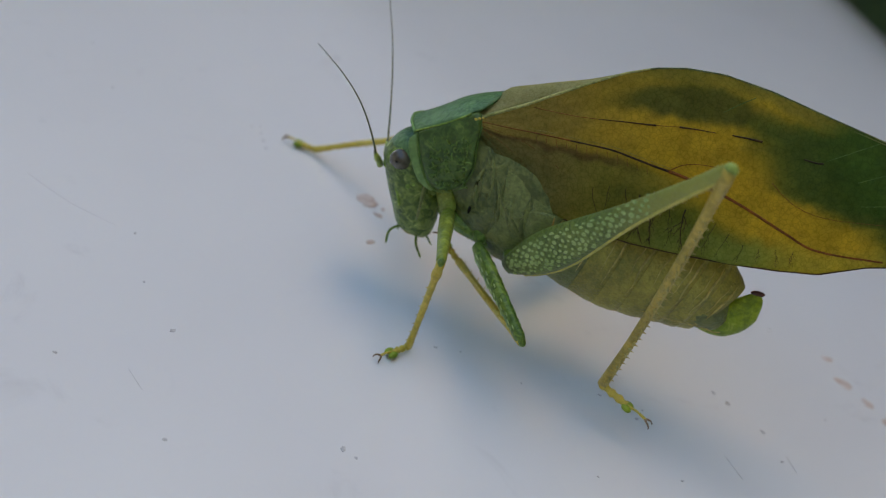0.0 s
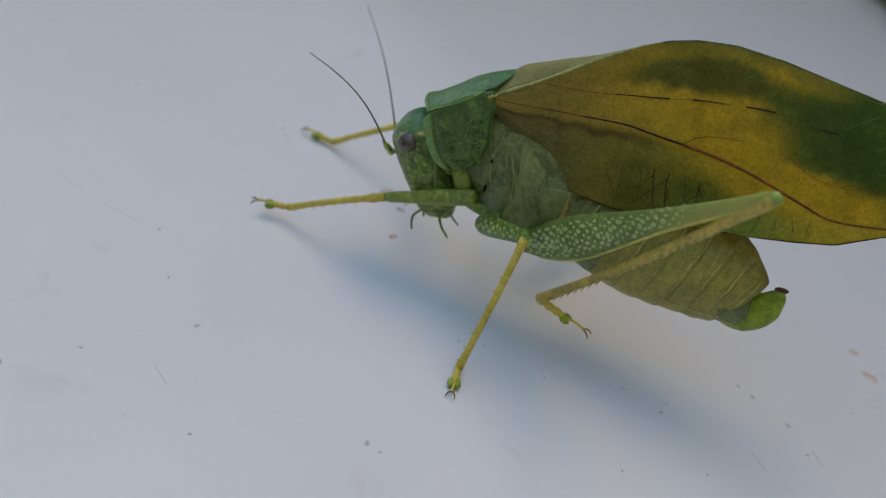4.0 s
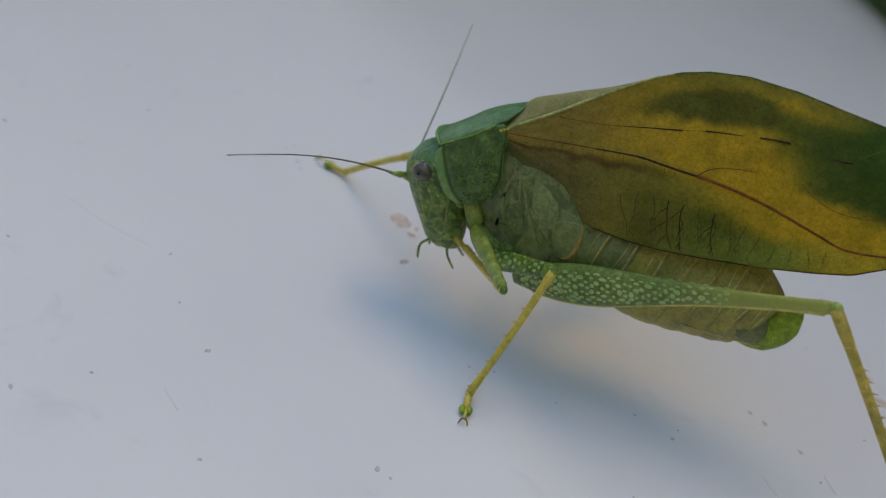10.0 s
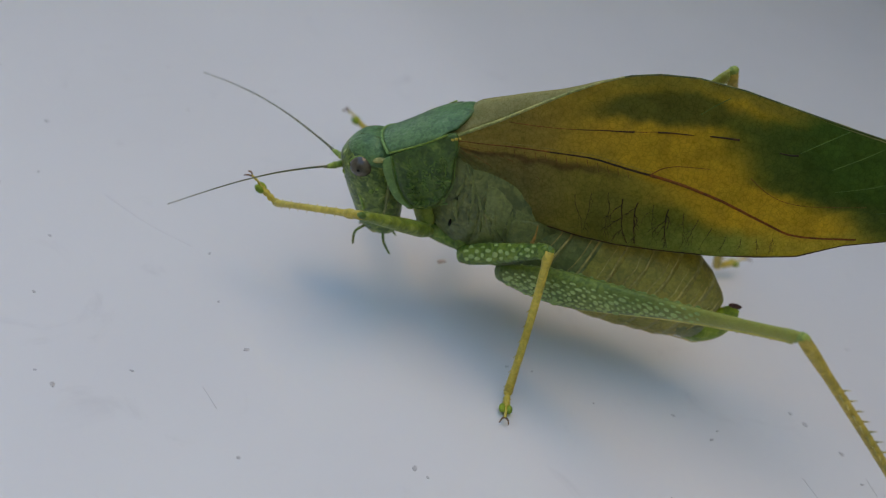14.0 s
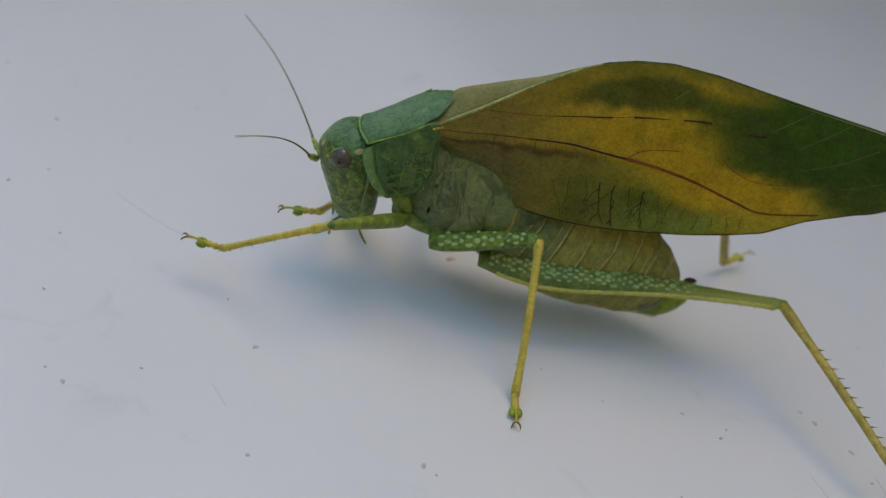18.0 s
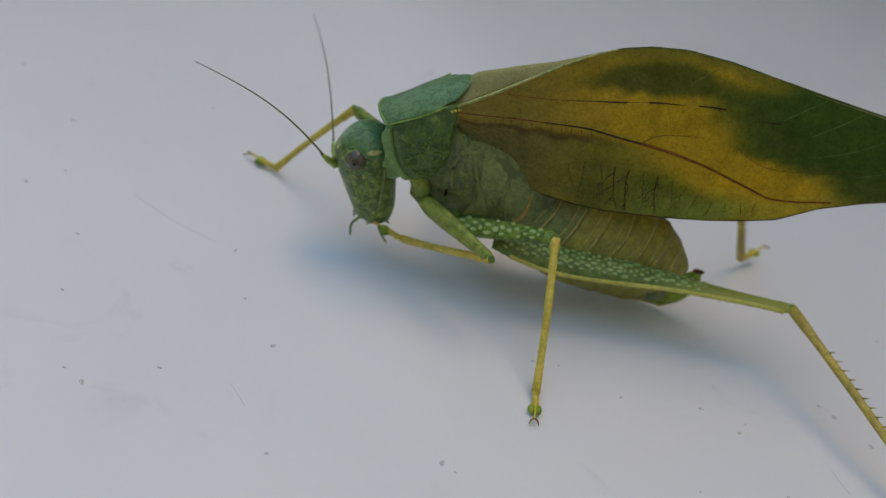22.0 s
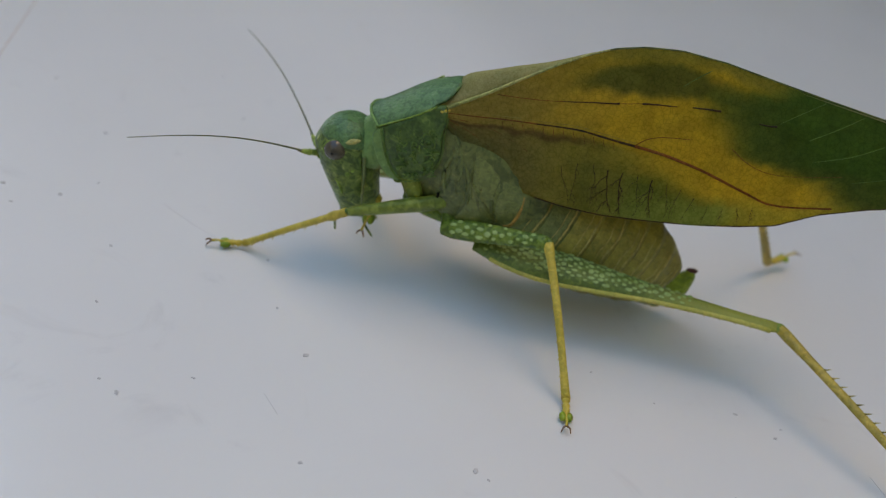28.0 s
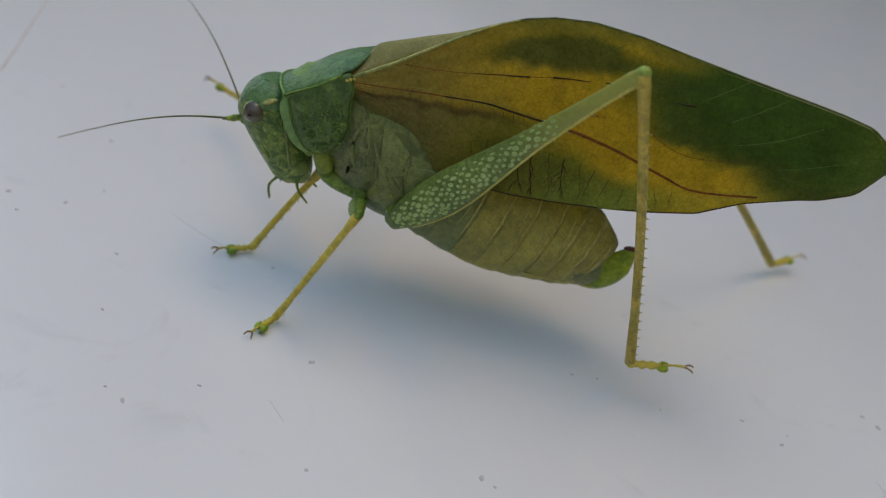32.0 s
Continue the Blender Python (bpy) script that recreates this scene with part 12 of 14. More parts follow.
    walk(front_far[2], [
        (0, pose(0.02342, -0.01531, 0.00246, -6.1, -3.2, 2.8)), (0.5, pose(0.02379, -0.01471, 0.00265, -6.1, -3.4, 1.7)),
        (1, pose(0.02363, -0.01543, 0.00343, -5.6, -4.7, -1.8)), (1.2, pose(0.02367, -0.01577, 0.00392, -5.3, -4.8, -3.2)),
        (1.5, pose(0.02372, -0.01628, 0.00465, -4.9, -4.9, -5.2)), (2, pose(0.02386, -0.01567, 0.00461, -4.9, -4.9, -6.3)),
        (2.5, pose(0.02361, -0.01603, 0.00404, -5, -4.9, -5.8)), (3, pose(0.02347, -0.01511, 0.00348, -5.4, -5.3, -4)),
        (3.2, pose(0.02338, -0.01489, 0.00303, -5.5, -5, -3.4)), (3.5, pose(0.02324, -0.01457, 0.00236, -5.7, -4.5, -2.6)),
        (4.5, pose(0.02284, -0.0147, 0.00198, -5.9, -4.8, -1.5)), (5.5, pose(0.02246, -0.01483, 0.00159, -6.1, -5.1, -0.3)),
        (6, pose(0.02252, -0.01527, 0.00116, -6.3, -5.4, 0.6)), (6.2, pose(0.02248, -0.01504, 0.00137, -6.1, -6, -1)),
        (6.5, pose(0.02241, -0.01469, 0.00168, -5.7, -6.7, -3.2)), (6.7, pose(0.02238, -0.01514, 0.00216, -5.4, -6.9, -4.9)),
        (6.8, pose(0.02236, -0.01536, 0.0024, -5.2, -6.9, -5.7)), (7, pose(0.02231, -0.01581, 0.00288, -4.9, -7.1, -7.3)),
        (7.2, pose(0.02234, -0.01574, 0.00255, -5, -6.5, -7.2)), (7.5, pose(0.02238, -0.01563, 0.00206, -5.1, -5.6, -7)),
        (8, pose(0.02295, -0.01491, 0.00176, -5.4, -4.8, -5.6)), (8.3, pose(0.02283, -0.01495, 0.00175, -5.3, -4.8, -5.9)),
        (8.7, pose(0.02278, -0.01487, 0.00188, -5.3, -4.9, -6.1)), (9, pose(0.02282, -0.01473, 0.00208, -5.3, -5.1, -6.1)),
        (10, pose(0.02292, -0.015, 0.00227, -4.7, -5.4, -9.7)), (10.5, pose(0.02295, -0.01484, 0.00261, -4.4, -5.4, -11.6)),
        (11, pose(0.02298, -0.01588, 0.00295, -4, -5.4, -13.7)), (11.2, pose(0.02218, -0.01642, 0.00291, -3.6, -5.1, -15.4)),
        (11.3, pose(0.02177, -0.01668, 0.0029, -3.3, -4.9, -16.3)), (11.5, pose(0.02096, -0.01717, 0.00287, -2.9, -4.6, -18)),
        (11.7, pose(0.02009, -0.01747, 0.0027, -2.6, -4.3, -19)), (11.8, pose(0.01966, -0.01761, 0.00262, -2.4, -4.2, -19.5)),
        (12, pose(0.01878, -0.01788, 0.00246, -2.2, -4, -20.5)), (12.2, pose(0.01807, -0.01789, 0.00237, -1.5, -3.9, -21.9)),
        (12.5, pose(0.01702, -0.01787, 0.00224, -0.5, -3.6, -23.9)), (12.8, pose(0.01585, -0.01803, 0.00183, 0.2, -2.9, -26.2)),
        (13, pose(0.01507, -0.0181, 0.00157, 0.7, -2.4, -27.7)), (13.1, pose(0.0144, -0.01436, 0.00379, 0.7, -4.4, -25.5)),
        (13.2, pose(0.01376, -0.01063, 0.00605, 0.6, -7.2, -22.5)), (13.3, pose(0.01316, -0.00692, 0.00835, 0.4, -10.9, -18.4)),
        (13.4, pose(0.01259, -0.00322, 0.01068, 0.2, -15.9, -12.8)), (13.5, pose(0.01205, 0.00045, 0.01305, -0.1, -22.7, -4.5)),
        (13.6, pose(0.01234, -0.00428, 0.011, 0.2, -23.7, -5.7)), (13.7, pose(0.01255, -0.009, 0.00891, 0.5, -24.7, -7)),
        (13.8, pose(0.01267, -0.01371, 0.00677, 0.8, -25.6, -8.2)), (13.9, pose(0.0127, -0.01839, 0.00458, 1.2, -26.5, -9.4)),
        (14, pose(0.01264, -0.02306, 0.00236, 1.5, -27.3, -10.6)), (14.1, pose(0.0132, -0.02256, 0.0021, 1.2, -24.6, -8)),
        (14.2, pose(0.01374, -0.02206, 0.00184, 1, -21.9, -5.6)), (14.3, pose(0.01428, -0.02156, 0.00157, 0.8, -19.3, -3.4)),
        (14.4, pose(0.01481, -0.02105, 0.0013, 0.6, -16.7, -1.2)), (14.5, pose(0.01533, -0.02053, 0.00102, 0.4, -14.3, 0.7)),
        (14.6, pose(0.01521, -0.01941, 0.0016, 0.4, -12, 2.1)), (14.7, pose(0.0151, -0.01829, 0.00218, 0.3, -9.6, 3.5)),
        (14.8, pose(0.01501, -0.01716, 0.00276, 0.3, -7.1, 5)), (14.9, pose(0.01493, -0.01603, 0.00335, 0.2, -4.6, 6.4)),
        (15, pose(0.01487, -0.01491, 0.00393, 0.2, -2, 7.9)), (15.1, pose(0.01483, -0.01378, 0.00452, 0.1, 0.7, 9.5)),
        (15.2, pose(0.0148, -0.01266, 0.0051, 0.1, 3.4, 11)), (15.3, pose(0.01479, -0.01154, 0.00569, 0, 6.1, 12.6)),
        (15.4, pose(0.01479, -0.01041, 0.00628, -0, 8.8, 14.2)), (15.5, pose(0.01481, -0.00929, 0.00686, -0.1, 11.4, 15.8)),
        (15.6, pose(0.01485, -0.00817, 0.00745, -0.2, 14, 17.5)), (15.7, pose(0.0149, -0.00705, 0.00804, -0.2, 16.5, 19.1)),
        (15.8, pose(0.01497, -0.00593, 0.00863, -0.3, 19, 20.7)), (15.9, pose(0.01506, -0.00482, 0.00922, -0.4, 21.3, 22.3)),
        (16, pose(0.01516, -0.0037, 0.00981, -0.4, 23.5, 23.9)), (16.1, pose(0.01528, -0.00259, 0.0104, -0.5, 25.6, 25.5)),
        (16.2, pose(0.01541, -0.00148, 0.011, -0.6, 27.6, 27.1)), (16.3, pose(0.01556, -0.00037, 0.01159, -0.6, 29.5, 28.6)),
        (16.4, pose(0.01573, 0.00073, 0.01218, -0.7, 31.2, 30.1)), (16.5, pose(0.01591, 0.00184, 0.01278, -0.8, 32.8, 31.6)),
        (16.6, pose(0.01549, 0.00173, 0.01214, -0.5, 28.7, 26.9)), (16.7, pose(0.01507, 0.00163, 0.01151, -0.3, 24.4, 22.6)),
        (16.8, pose(0.01464, 0.00152, 0.01088, -0.2, 20, 18.5)), (16.9, pose(0.01421, 0.00142, 0.01025, -0.1, 15.6, 14.8)),
        (17, pose(0.01377, 0.00132, 0.00962, 0, 11.4, 11.3)), (17.2, pose(0.01318, 0.00133, 0.0091, -0, 11.5, 11)),
        (17.4, pose(0.01258, 0.00135, 0.00858, -0.1, 11.7, 10.5)), (17.5, pose(0.01228, 0.00135, 0.00832, -0.1, 11.8, 10.3)),
        (17.7, pose(0.01176, 0.00155, 0.00768, -0.1, 12.2, 9.9)), (17.8, pose(0.01153, 0.00147, 0.00741, -0, 9.9, 8.1)),
        (18, pose(0.01108, 0.0013, 0.00689, 0, 6.5, 5.6)), (18.1, pose(0.00972, 0.00114, 0.00684, -0, 8.8, 8.2)),
        (18.2, pose(0.00837, 0.00096, 0.00681, -0.1, 15.4, 16.1)), (18.3, pose(0.00702, 0.00077, 0.00679, 0.2, 33.3, 131.1)),
        (18.4, pose(0.00566, 0.00056, 0.00679, 0.2, 5.3, 172.3)), (18.5, pose(0.00574, 0.00091, 0.0068, 0.3, 4.9, 172.7)),
        (19.3, pose(0.00611, 0.00075, 0.00708, 0.1, 3.3, 173)), (19.4, pose(0.00525, 0.00068, 0.00684, 0.1, 10.1, 167.7)),
        (19.5, pose(0.0044, 0.00062, 0.0066, 0.1, 16.5, 162.5)), (19.6, pose(0.00353, 0.00061, 0.00633, 0.1, 22.2, 157.5)),
        (19.7, pose(0.0034, 0.00072, 0.00622, 0.4, 42.4, 134.2)), (19.8, pose(0.00327, 0.00082, 0.00611, 0.6, 51.2, 112.7)),
        (19.9, pose(0.00314, 0.00092, 0.006, 0.7, 53.9, 97.2)), (20.2, pose(0.00273, 0.00131, 0.00557, 0.4, 53.8, 94.5)),
        (20.3, pose(0.00707, 0.00045, 0.00808, 0.2, 39.6, 39.8)), (20.4, pose(0.01141, -0.00039, 0.0106, 0.1, -7.3, -2.6)),
        (20.5, pose(0.01368, 0.00039, 0.01041, 0.1, -7, -0.3)), (20.6, pose(0.01593, -0.00086, 0.00997, 0.1, -7.8, 0.7)),
        (20.7, pose(0.01739, -0.00542, 0.00531, 0.1, -1.9, -11.4)), (20.8, pose(0.01888, -0.00998, 0.00065, 0, 2.3, -19.8)),
        (21, pose(0.01903, -0.00948, 0.00067, -0, 2.2, -25.1)), (21.1, pose(0.01893, -0.00954, 0.00067, -0, 2.2, -25)),
        (22, pose(0.0182, -0.01001, 0.0007, 0, 2, -24)), (22.5, pose(0.01805, -0.00996, 0.00041, -0.1, 2.3, -27.8)),
        (23, pose(0.01768, -0.01037, 0.00039, -0.1, 2.4, -31.8)), (23.2, pose(0.01733, -0.01057, 0.00053, -0, 2.4, -33.1)),
        (23.4, pose(0.01698, -0.01077, 0.00067, 0, 2.4, -34.4)), (23.5, pose(0.01862, -0.0122, 0.00198, 0.1, -15.4, -34.3)),
        (23.6, pose(0.02031, -0.01354, 0.00322, 0.2, -47.4, -33.5)), (23.7, pose(0.02248, -0.01116, 0.00564, 0.3, -38, -18.8)),
        (23.8, pose(0.02462, -0.00875, 0.00807, 0.4, -24.7, -5.3)), (23.9, pose(0.02444, -0.00963, 0.00742, 0.4, -34.5, -12.5)),
        (24, pose(0.02427, -0.01052, 0.00676, 0.5, -40.7, -18)), (24.1, pose(0.02334, -0.00937, 0.00496, 0.4, -21.6, -1.8)),
        (24.2, pose(0.0224, -0.00824, 0.00317, 0.4, 6.7, 15.1)), (24.3, pose(0.01808, -0.00248, 0.00581, 0.5, 16, 20.5)),
        (24.4, pose(0.01373, 0.00324, 0.00848, 0.7, 34.3, 33.5)), (24.5, pose(0.01018, 0.00234, 0.00752, 1.1, 44.3, 46.5)),
        (24.6, pose(0.00671, 0.00127, 0.00664, 1.5, 51.8, 62.3)), (25.5, pose(0.00689, 0.00151, 0.00688, 1.3, 52.5, 63.8)),
        (26, pose(0.00691, 0.00114, 0.00687, 1, 52.9, 64.2)), (26.5, pose(0.00692, 0.00076, 0.00686, 0.7, 53.3, 64.5)),
        (27, pose(0.00693, 0.00038, 0.00686, 0.4, 53.7, 64.9)), (27.5, pose(0.00694, 0.00001, 0.00686, 0, 54.1, 65.2)),
        (27.8, pose(0.00687, 0.0003, 0.00707, -0.2, 54.4, 65.9)), (28, pose(0.00683, 0.0005, 0.0072, -0.3, 54.5, 66.5)),
        (28.1, pose(0.00658, 0.00041, 0.00715, -0.3, 54.6, 67)), (28.2, pose(0.01034, -0.00658, 0.00779, -1.3, 8.3, 19)),
        (28.3, pose(0.0142, -0.01352, 0.00843, -1.8, -29.2, -3.9)), (28.4, pose(0.01815, -0.0204, 0.00908, -2.1, -40.1, -13.6)),
        (28.5, pose(0.02075, -0.01572, 0.00655, -1.9, -34.6, -9.6)), (28.6, pose(0.02129, -0.01444, 0.00926, -2, -40.1, -11.9)),
        (28.7, pose(0.02182, -0.01317, 0.01197, -2, -43.8, -13.6)), (28.8, pose(0.02192, -0.01379, 0.00997, -1.8, -35, -5.7)),
        (28.9, pose(0.02204, -0.01441, 0.00798, -1.7, -26.7, 0.1)), (29, pose(0.02217, -0.01503, 0.00598, -1.6, -19.4, 4.5)),
        (29.5, pose(0.0215, -0.01558, 0.00566, -1.7, -20.6, 4.3)), (29.8, pose(0.02151, -0.01554, 0.00555, -1.7, -21.2, 4.7)),
        (30, pose(0.02152, -0.01552, 0.00547, -1.7, -21.5, 5)), (30.5, pose(0.02116, -0.01594, 0.00571, -1.8, -22.6, 3.4)),
        (31, pose(0.02104, -0.01599, 0.00547, -1.9, -22.3, 4.1)), (31.2, pose(0.02087, -0.01596, 0.00479, -2.1, -21.6, 5.7)),
        (31.5, pose(0.02061, -0.01597, 0.00379, -2.3, -20.7, 8.1)), (31.6, pose(0.02021, -0.01667, 0.00356, -2.3, -20.6, 7.8)),
        (31.7, pose(0.0198, -0.01736, 0.00333, -2.3, -20.5, 7.4)), (31.8, pose(0.01939, -0.01805, 0.0031, -2.3, -20.4, 7.1)),
        (31.9, pose(0.01897, -0.01873, 0.00287, -2.3, -20.4, 6.7)), (32, pose(0.01854, -0.01941, 0.00263, -2.3, -20.3, 6.4)),])
    walk(hind_far[0], [
        (0, pose(-0.0039, -0.00536, 0.0067, -56.6, 0.8, -107.2)), (0.2, pose(-0.00389, -0.00533, 0.0067, -55, 0, -106.2)),
        (0.5, pose(-0.00388, -0.00529, 0.0067, -52.1, -1.1, -105)), (0.8, pose(-0.00387, -0.00525, 0.0067, -53.2, -0.6, -105.9)),
        (1, pose(-0.00386, -0.00522, 0.0067, -53.8, -0.2, -106.5)), (1.2, pose(-0.00385, -0.00519, 0.0067, -57.2, -0.1, -106.6)),
        (1.5, pose(-0.00384, -0.00515, 0.0067, -62.3, 0.2, -106.8)), (1.9, pose(-0.00382, -0.0051, 0.0067, -59.8, -0.6, -105.9)),
        (2, pose(-0.00382, -0.00508, 0.0067, -59.1, -0.7, -105.7)), (2.5, pose(-0.0038, -0.00501, 0.0067, -54, -0.2, -107.2)),
        (2.8, pose(-0.00379, -0.00497, 0.00671, -47.5, -1.7, -106.1)), (3, pose(-0.00378, -0.00494, 0.00671, -43, -2.7, -105.7)),
        (3.2, pose(-0.00377, -0.00491, 0.00671, -39.8, -3.3, -105.7)), (3.5, pose(-0.00376, -0.00487, 0.00671, -35, -4.2, -105.8)),
        (4.2, pose(-0.00373, -0.00477, 0.00671, -32.1, -4.7, -106.3)), (4.8, pose(-0.00371, -0.00469, 0.00671, -30, -5.1, -106.7)),
        (5.5, pose(-0.00368, -0.00459, 0.00671, -27.7, -5.5, -107.2)), (6, pose(-0.00366, -0.00452, 0.00671, -20.2, -4.5, -109)),
        (6.5, pose(-0.00364, -0.00445, 0.00671, -16, -6.7, -109.1)), (6.8, pose(-0.00363, -0.00441, 0.00671, -16.3, -6.3, -109.4)),
        (7, pose(-0.00362, -0.00438, 0.00671, -16.5, -6, -109.6)), (7.1, pose(-0.00361, -0.00437, 0.00671, -15.3, -6.2, -109.8)),
        (7.5, pose(-0.0036, -0.00431, 0.00671, -10, -6.8, -110.6)), (7.6, pose(-0.00359, -0.0043, 0.00671, -5.3, -7.2, -111.3)),
        (7.8, pose(-0.00358, -0.00427, 0.00671, 4.8, -7.8, -113)), (7.9, pose(-0.00358, -0.00426, 0.00671, 10.2, -7.9, -113.9)),
        (8, pose(-0.00358, -0.00424, 0.00671, 15.6, -7.9, -114.9)), (8.5, pose(-0.00356, -0.00417, 0.00671, 13.4, -8.3, -115)),
        (9, pose(-0.00354, -0.0041, 0.00672, 18.9, -8.8, -116.5)), (9.5, pose(-0.00352, -0.00403, 0.00672, 19.6, -8.8, -116.9)),
        (10, pose(-0.0035, -0.00396, 0.00672, 22.4, -8.9, -117.9)), (10.5, pose(-0.00348, -0.00389, 0.00672, 24.4, -10.3, -119.3)),
        (11, pose(-0.00346, -0.00382, 0.00672, 28.7, -8, -119.5)), (11.1, pose(-0.00345, -0.00381, 0.00672, 18.3, -8.8, -117.7)),
        (11.2, pose(-0.00345, -0.00379, 0.00672, 6.9, -9, -115.7)), (11.3, pose(-0.00344, -0.00378, 0.00672, -4.7, -8.7, -113.6)),
        (11.4, pose(-0.00344, -0.00377, 0.00672, -15.7, -7.9, -111.9)), (11.5, pose(-0.00344, -0.00375, 0.00672, -25.3, -6.7, -110.7)),
        (11.6, pose(-0.00343, -0.00374, 0.00672, -30.1, -5.4, -110.7)), (11.7, pose(-0.00343, -0.00372, 0.00672, -34.3, -4, -111)),
        (11.8, pose(-0.00342, -0.00371, 0.00672, -37.9, -2.7, -111.5)), (11.9, pose(-0.00342, -0.0037, 0.00672, -41.2, -1.4, -112.3)),
        (12, pose(-0.00342, -0.00368, 0.00672, -44, -0.1, -113.3)), (12.1, pose(-0.00341, -0.00367, 0.00672, -46.2, 0.3, -113.7)),
        (12.3, pose(-0.0034, -0.00364, 0.00672, -49.5, 1.2, -114.7)), (12.4, pose(-0.0034, -0.00363, 0.00672, -50.8, 1.6, -115.2)),
        (12.5, pose(-0.00391, -0.00438, 0.00711, -18.5, -8.4, -117.4)), (12.6, pose(-0.00443, -0.00513, 0.0075, -7.7, -13.7, -120.9)),
        (12.7, pose(-0.00494, -0.00589, 0.00788, -2.8, -17.3, -123.7)), (12.8, pose(-0.00443, -0.00511, 0.00753, -3.7, -21.6, -125.4)),
        (12.9, pose(-0.00392, -0.00433, 0.00718, -4.3, -25.3, -127.2)), (13, pose(-0.00341, -0.00355, 0.00683, -4.8, -28.6, -129.4)),
        (13.1, pose(-0.00301, -0.00322, 0.00639, -2.9, -31.2, -131.6)), (13.2, pose(-0.0026, -0.0029, 0.00595, -1, -33.7, -134.1)),
        (13.3, pose(-0.00219, -0.00258, 0.00551, 1, -36.1, -136.7)), (13.4, pose(-0.00178, -0.00225, 0.00507, 2.9, -38.4, -139.5)),
        (13.5, pose(-0.00137, -0.00193, 0.00463, 4.9, -40.6, -142.5)), (13.6, pose(-0.00136, -0.00219, 0.00452, 7.9, -43, -147.5)),
        (13.7, pose(-0.00134, -0.00244, 0.00441, 11.1, -45.1, -153.1)), (13.8, pose(-0.00133, -0.0027, 0.0043, 14.6, -46.9, -159.5)),
        (14, pose(-0.0013, -0.00276, 0.0043, 14.8, -46.8, -161.2)), (14.5, pose(-0.00132, -0.0029, 0.00426, 18, -48.1, -164.4)),
        (14.8, pose(-0.00128, -0.00297, 0.00428, 18.7, -47.6, -166.6)), (15.2, pose(-0.00123, -0.00306, 0.00432, 19.7, -46.8, -169.5)),
        (15.5, pose(-0.00119, -0.00313, 0.00435, 20.3, -46.3, -171.6)), (15.8, pose(-0.00115, -0.00319, 0.00438, 20.9, -45.7, -173.6)),
        (16.2, pose(-0.00109, -0.00328, 0.00442, 21.7, -44.9, -176.2)), (16.5, pose(-0.00105, -0.00335, 0.00445, 22.3, -44.3, -178.1)),
        (16.8, pose(-0.00109, -0.00345, 0.00441, 23.6, -45, 179.7)), (17, pose(-0.00111, -0.00351, 0.00439, 24.6, -45.4, 178.2)),
        (18, pose(-0.00113, -0.00359, 0.00438, 27, -45.6, 176.1)), (18.2, pose(-0.00113, -0.00361, 0.00438, 27.6, -46.4, 175.1)),
        (18.5, pose(-0.00114, -0.00363, 0.00438, 28.6, -47.5, 173.6)), (19.5, pose(-0.00116, -0.00372, 0.00438, 29.3, -47.2, 171.7)),
        (21, pose(-0.00119, -0.00385, 0.00437, 31.6, -46.1, 169.4)), (22, pose(-0.00121, -0.00393, 0.00436, 32.8, -45.7, 167.7)),
        (22.5, pose(-0.00119, -0.0039, 0.00437, 32.2, -46, 167.9)), (23, pose(-0.00117, -0.00387, 0.00439, 31.5, -46.1, 168.3)),
        (23.2, pose(-0.00116, -0.00386, 0.00439, 31, -45.9, 168.8)), (23.5, pose(-0.00115, -0.00384, 0.0044, 30.3, -45.4, 169.4)),
        (23.8, pose(-0.00113, -0.00382, 0.00441, 30.5, -44.3, 170.8)), (24, pose(-0.00113, -0.00381, 0.00441, 30.6, -43.5, 171.7)),
        (25.5, pose(-0.00108, -0.00374, 0.00444, 30.3, -44.6, 172.2)), (28, pose(-0.00109, -0.00368, 0.00443, 29.5, -44.2, 174.3)),
        (28.2, pose(-0.00104, -0.00363, 0.00448, 29.6, -43, 175.6)), (28.5, pose(-0.00097, -0.00355, 0.00457, 29.8, -41.2, 177.6)),
        (28.8, pose(-0.0009, -0.00348, 0.00465, 28.6, -39.2, 179.4)), (29.2, pose(-0.00081, -0.00337, 0.00476, 27.4, -36.9, -178.5)),
        (29.5, pose(-0.00074, -0.0033, 0.00485, 26.9, -35.4, -177.2)), (29.8, pose(-0.00067, -0.00322, 0.00493, 27.4, -34.5, -176.3)),
        (30, pose(-0.00062, -0.00317, 0.00499, 27.7, -33.9, -175.7)), (30.5, pose(-0.0006, -0.00305, 0.00505, 23.8, -34.4, -174)),
        (30.8, pose(-0.00059, -0.00298, 0.00509, 24.2, -34.6, -173.1)), (31, pose(-0.00058, -0.00294, 0.00512, 24.4, -34.7, -172.5)),
        (31.2, pose(-0.00057, -0.00289, 0.00515, 24.6, -33.9, -171.5)), (31.5, pose(-0.00056, -0.00282, 0.00519, 24.9, -32.7, -169.9)),
        (31.7, pose(-0.00055, -0.00277, 0.00521, 22.3, -31.6, -168.5)), (31.8, pose(-0.00055, -0.00275, 0.00523, 21, -31, -167.9)),
        (32, pose(-0.00054, -0.0027, 0.00525, 18.4, -29.8, -166.6)),])
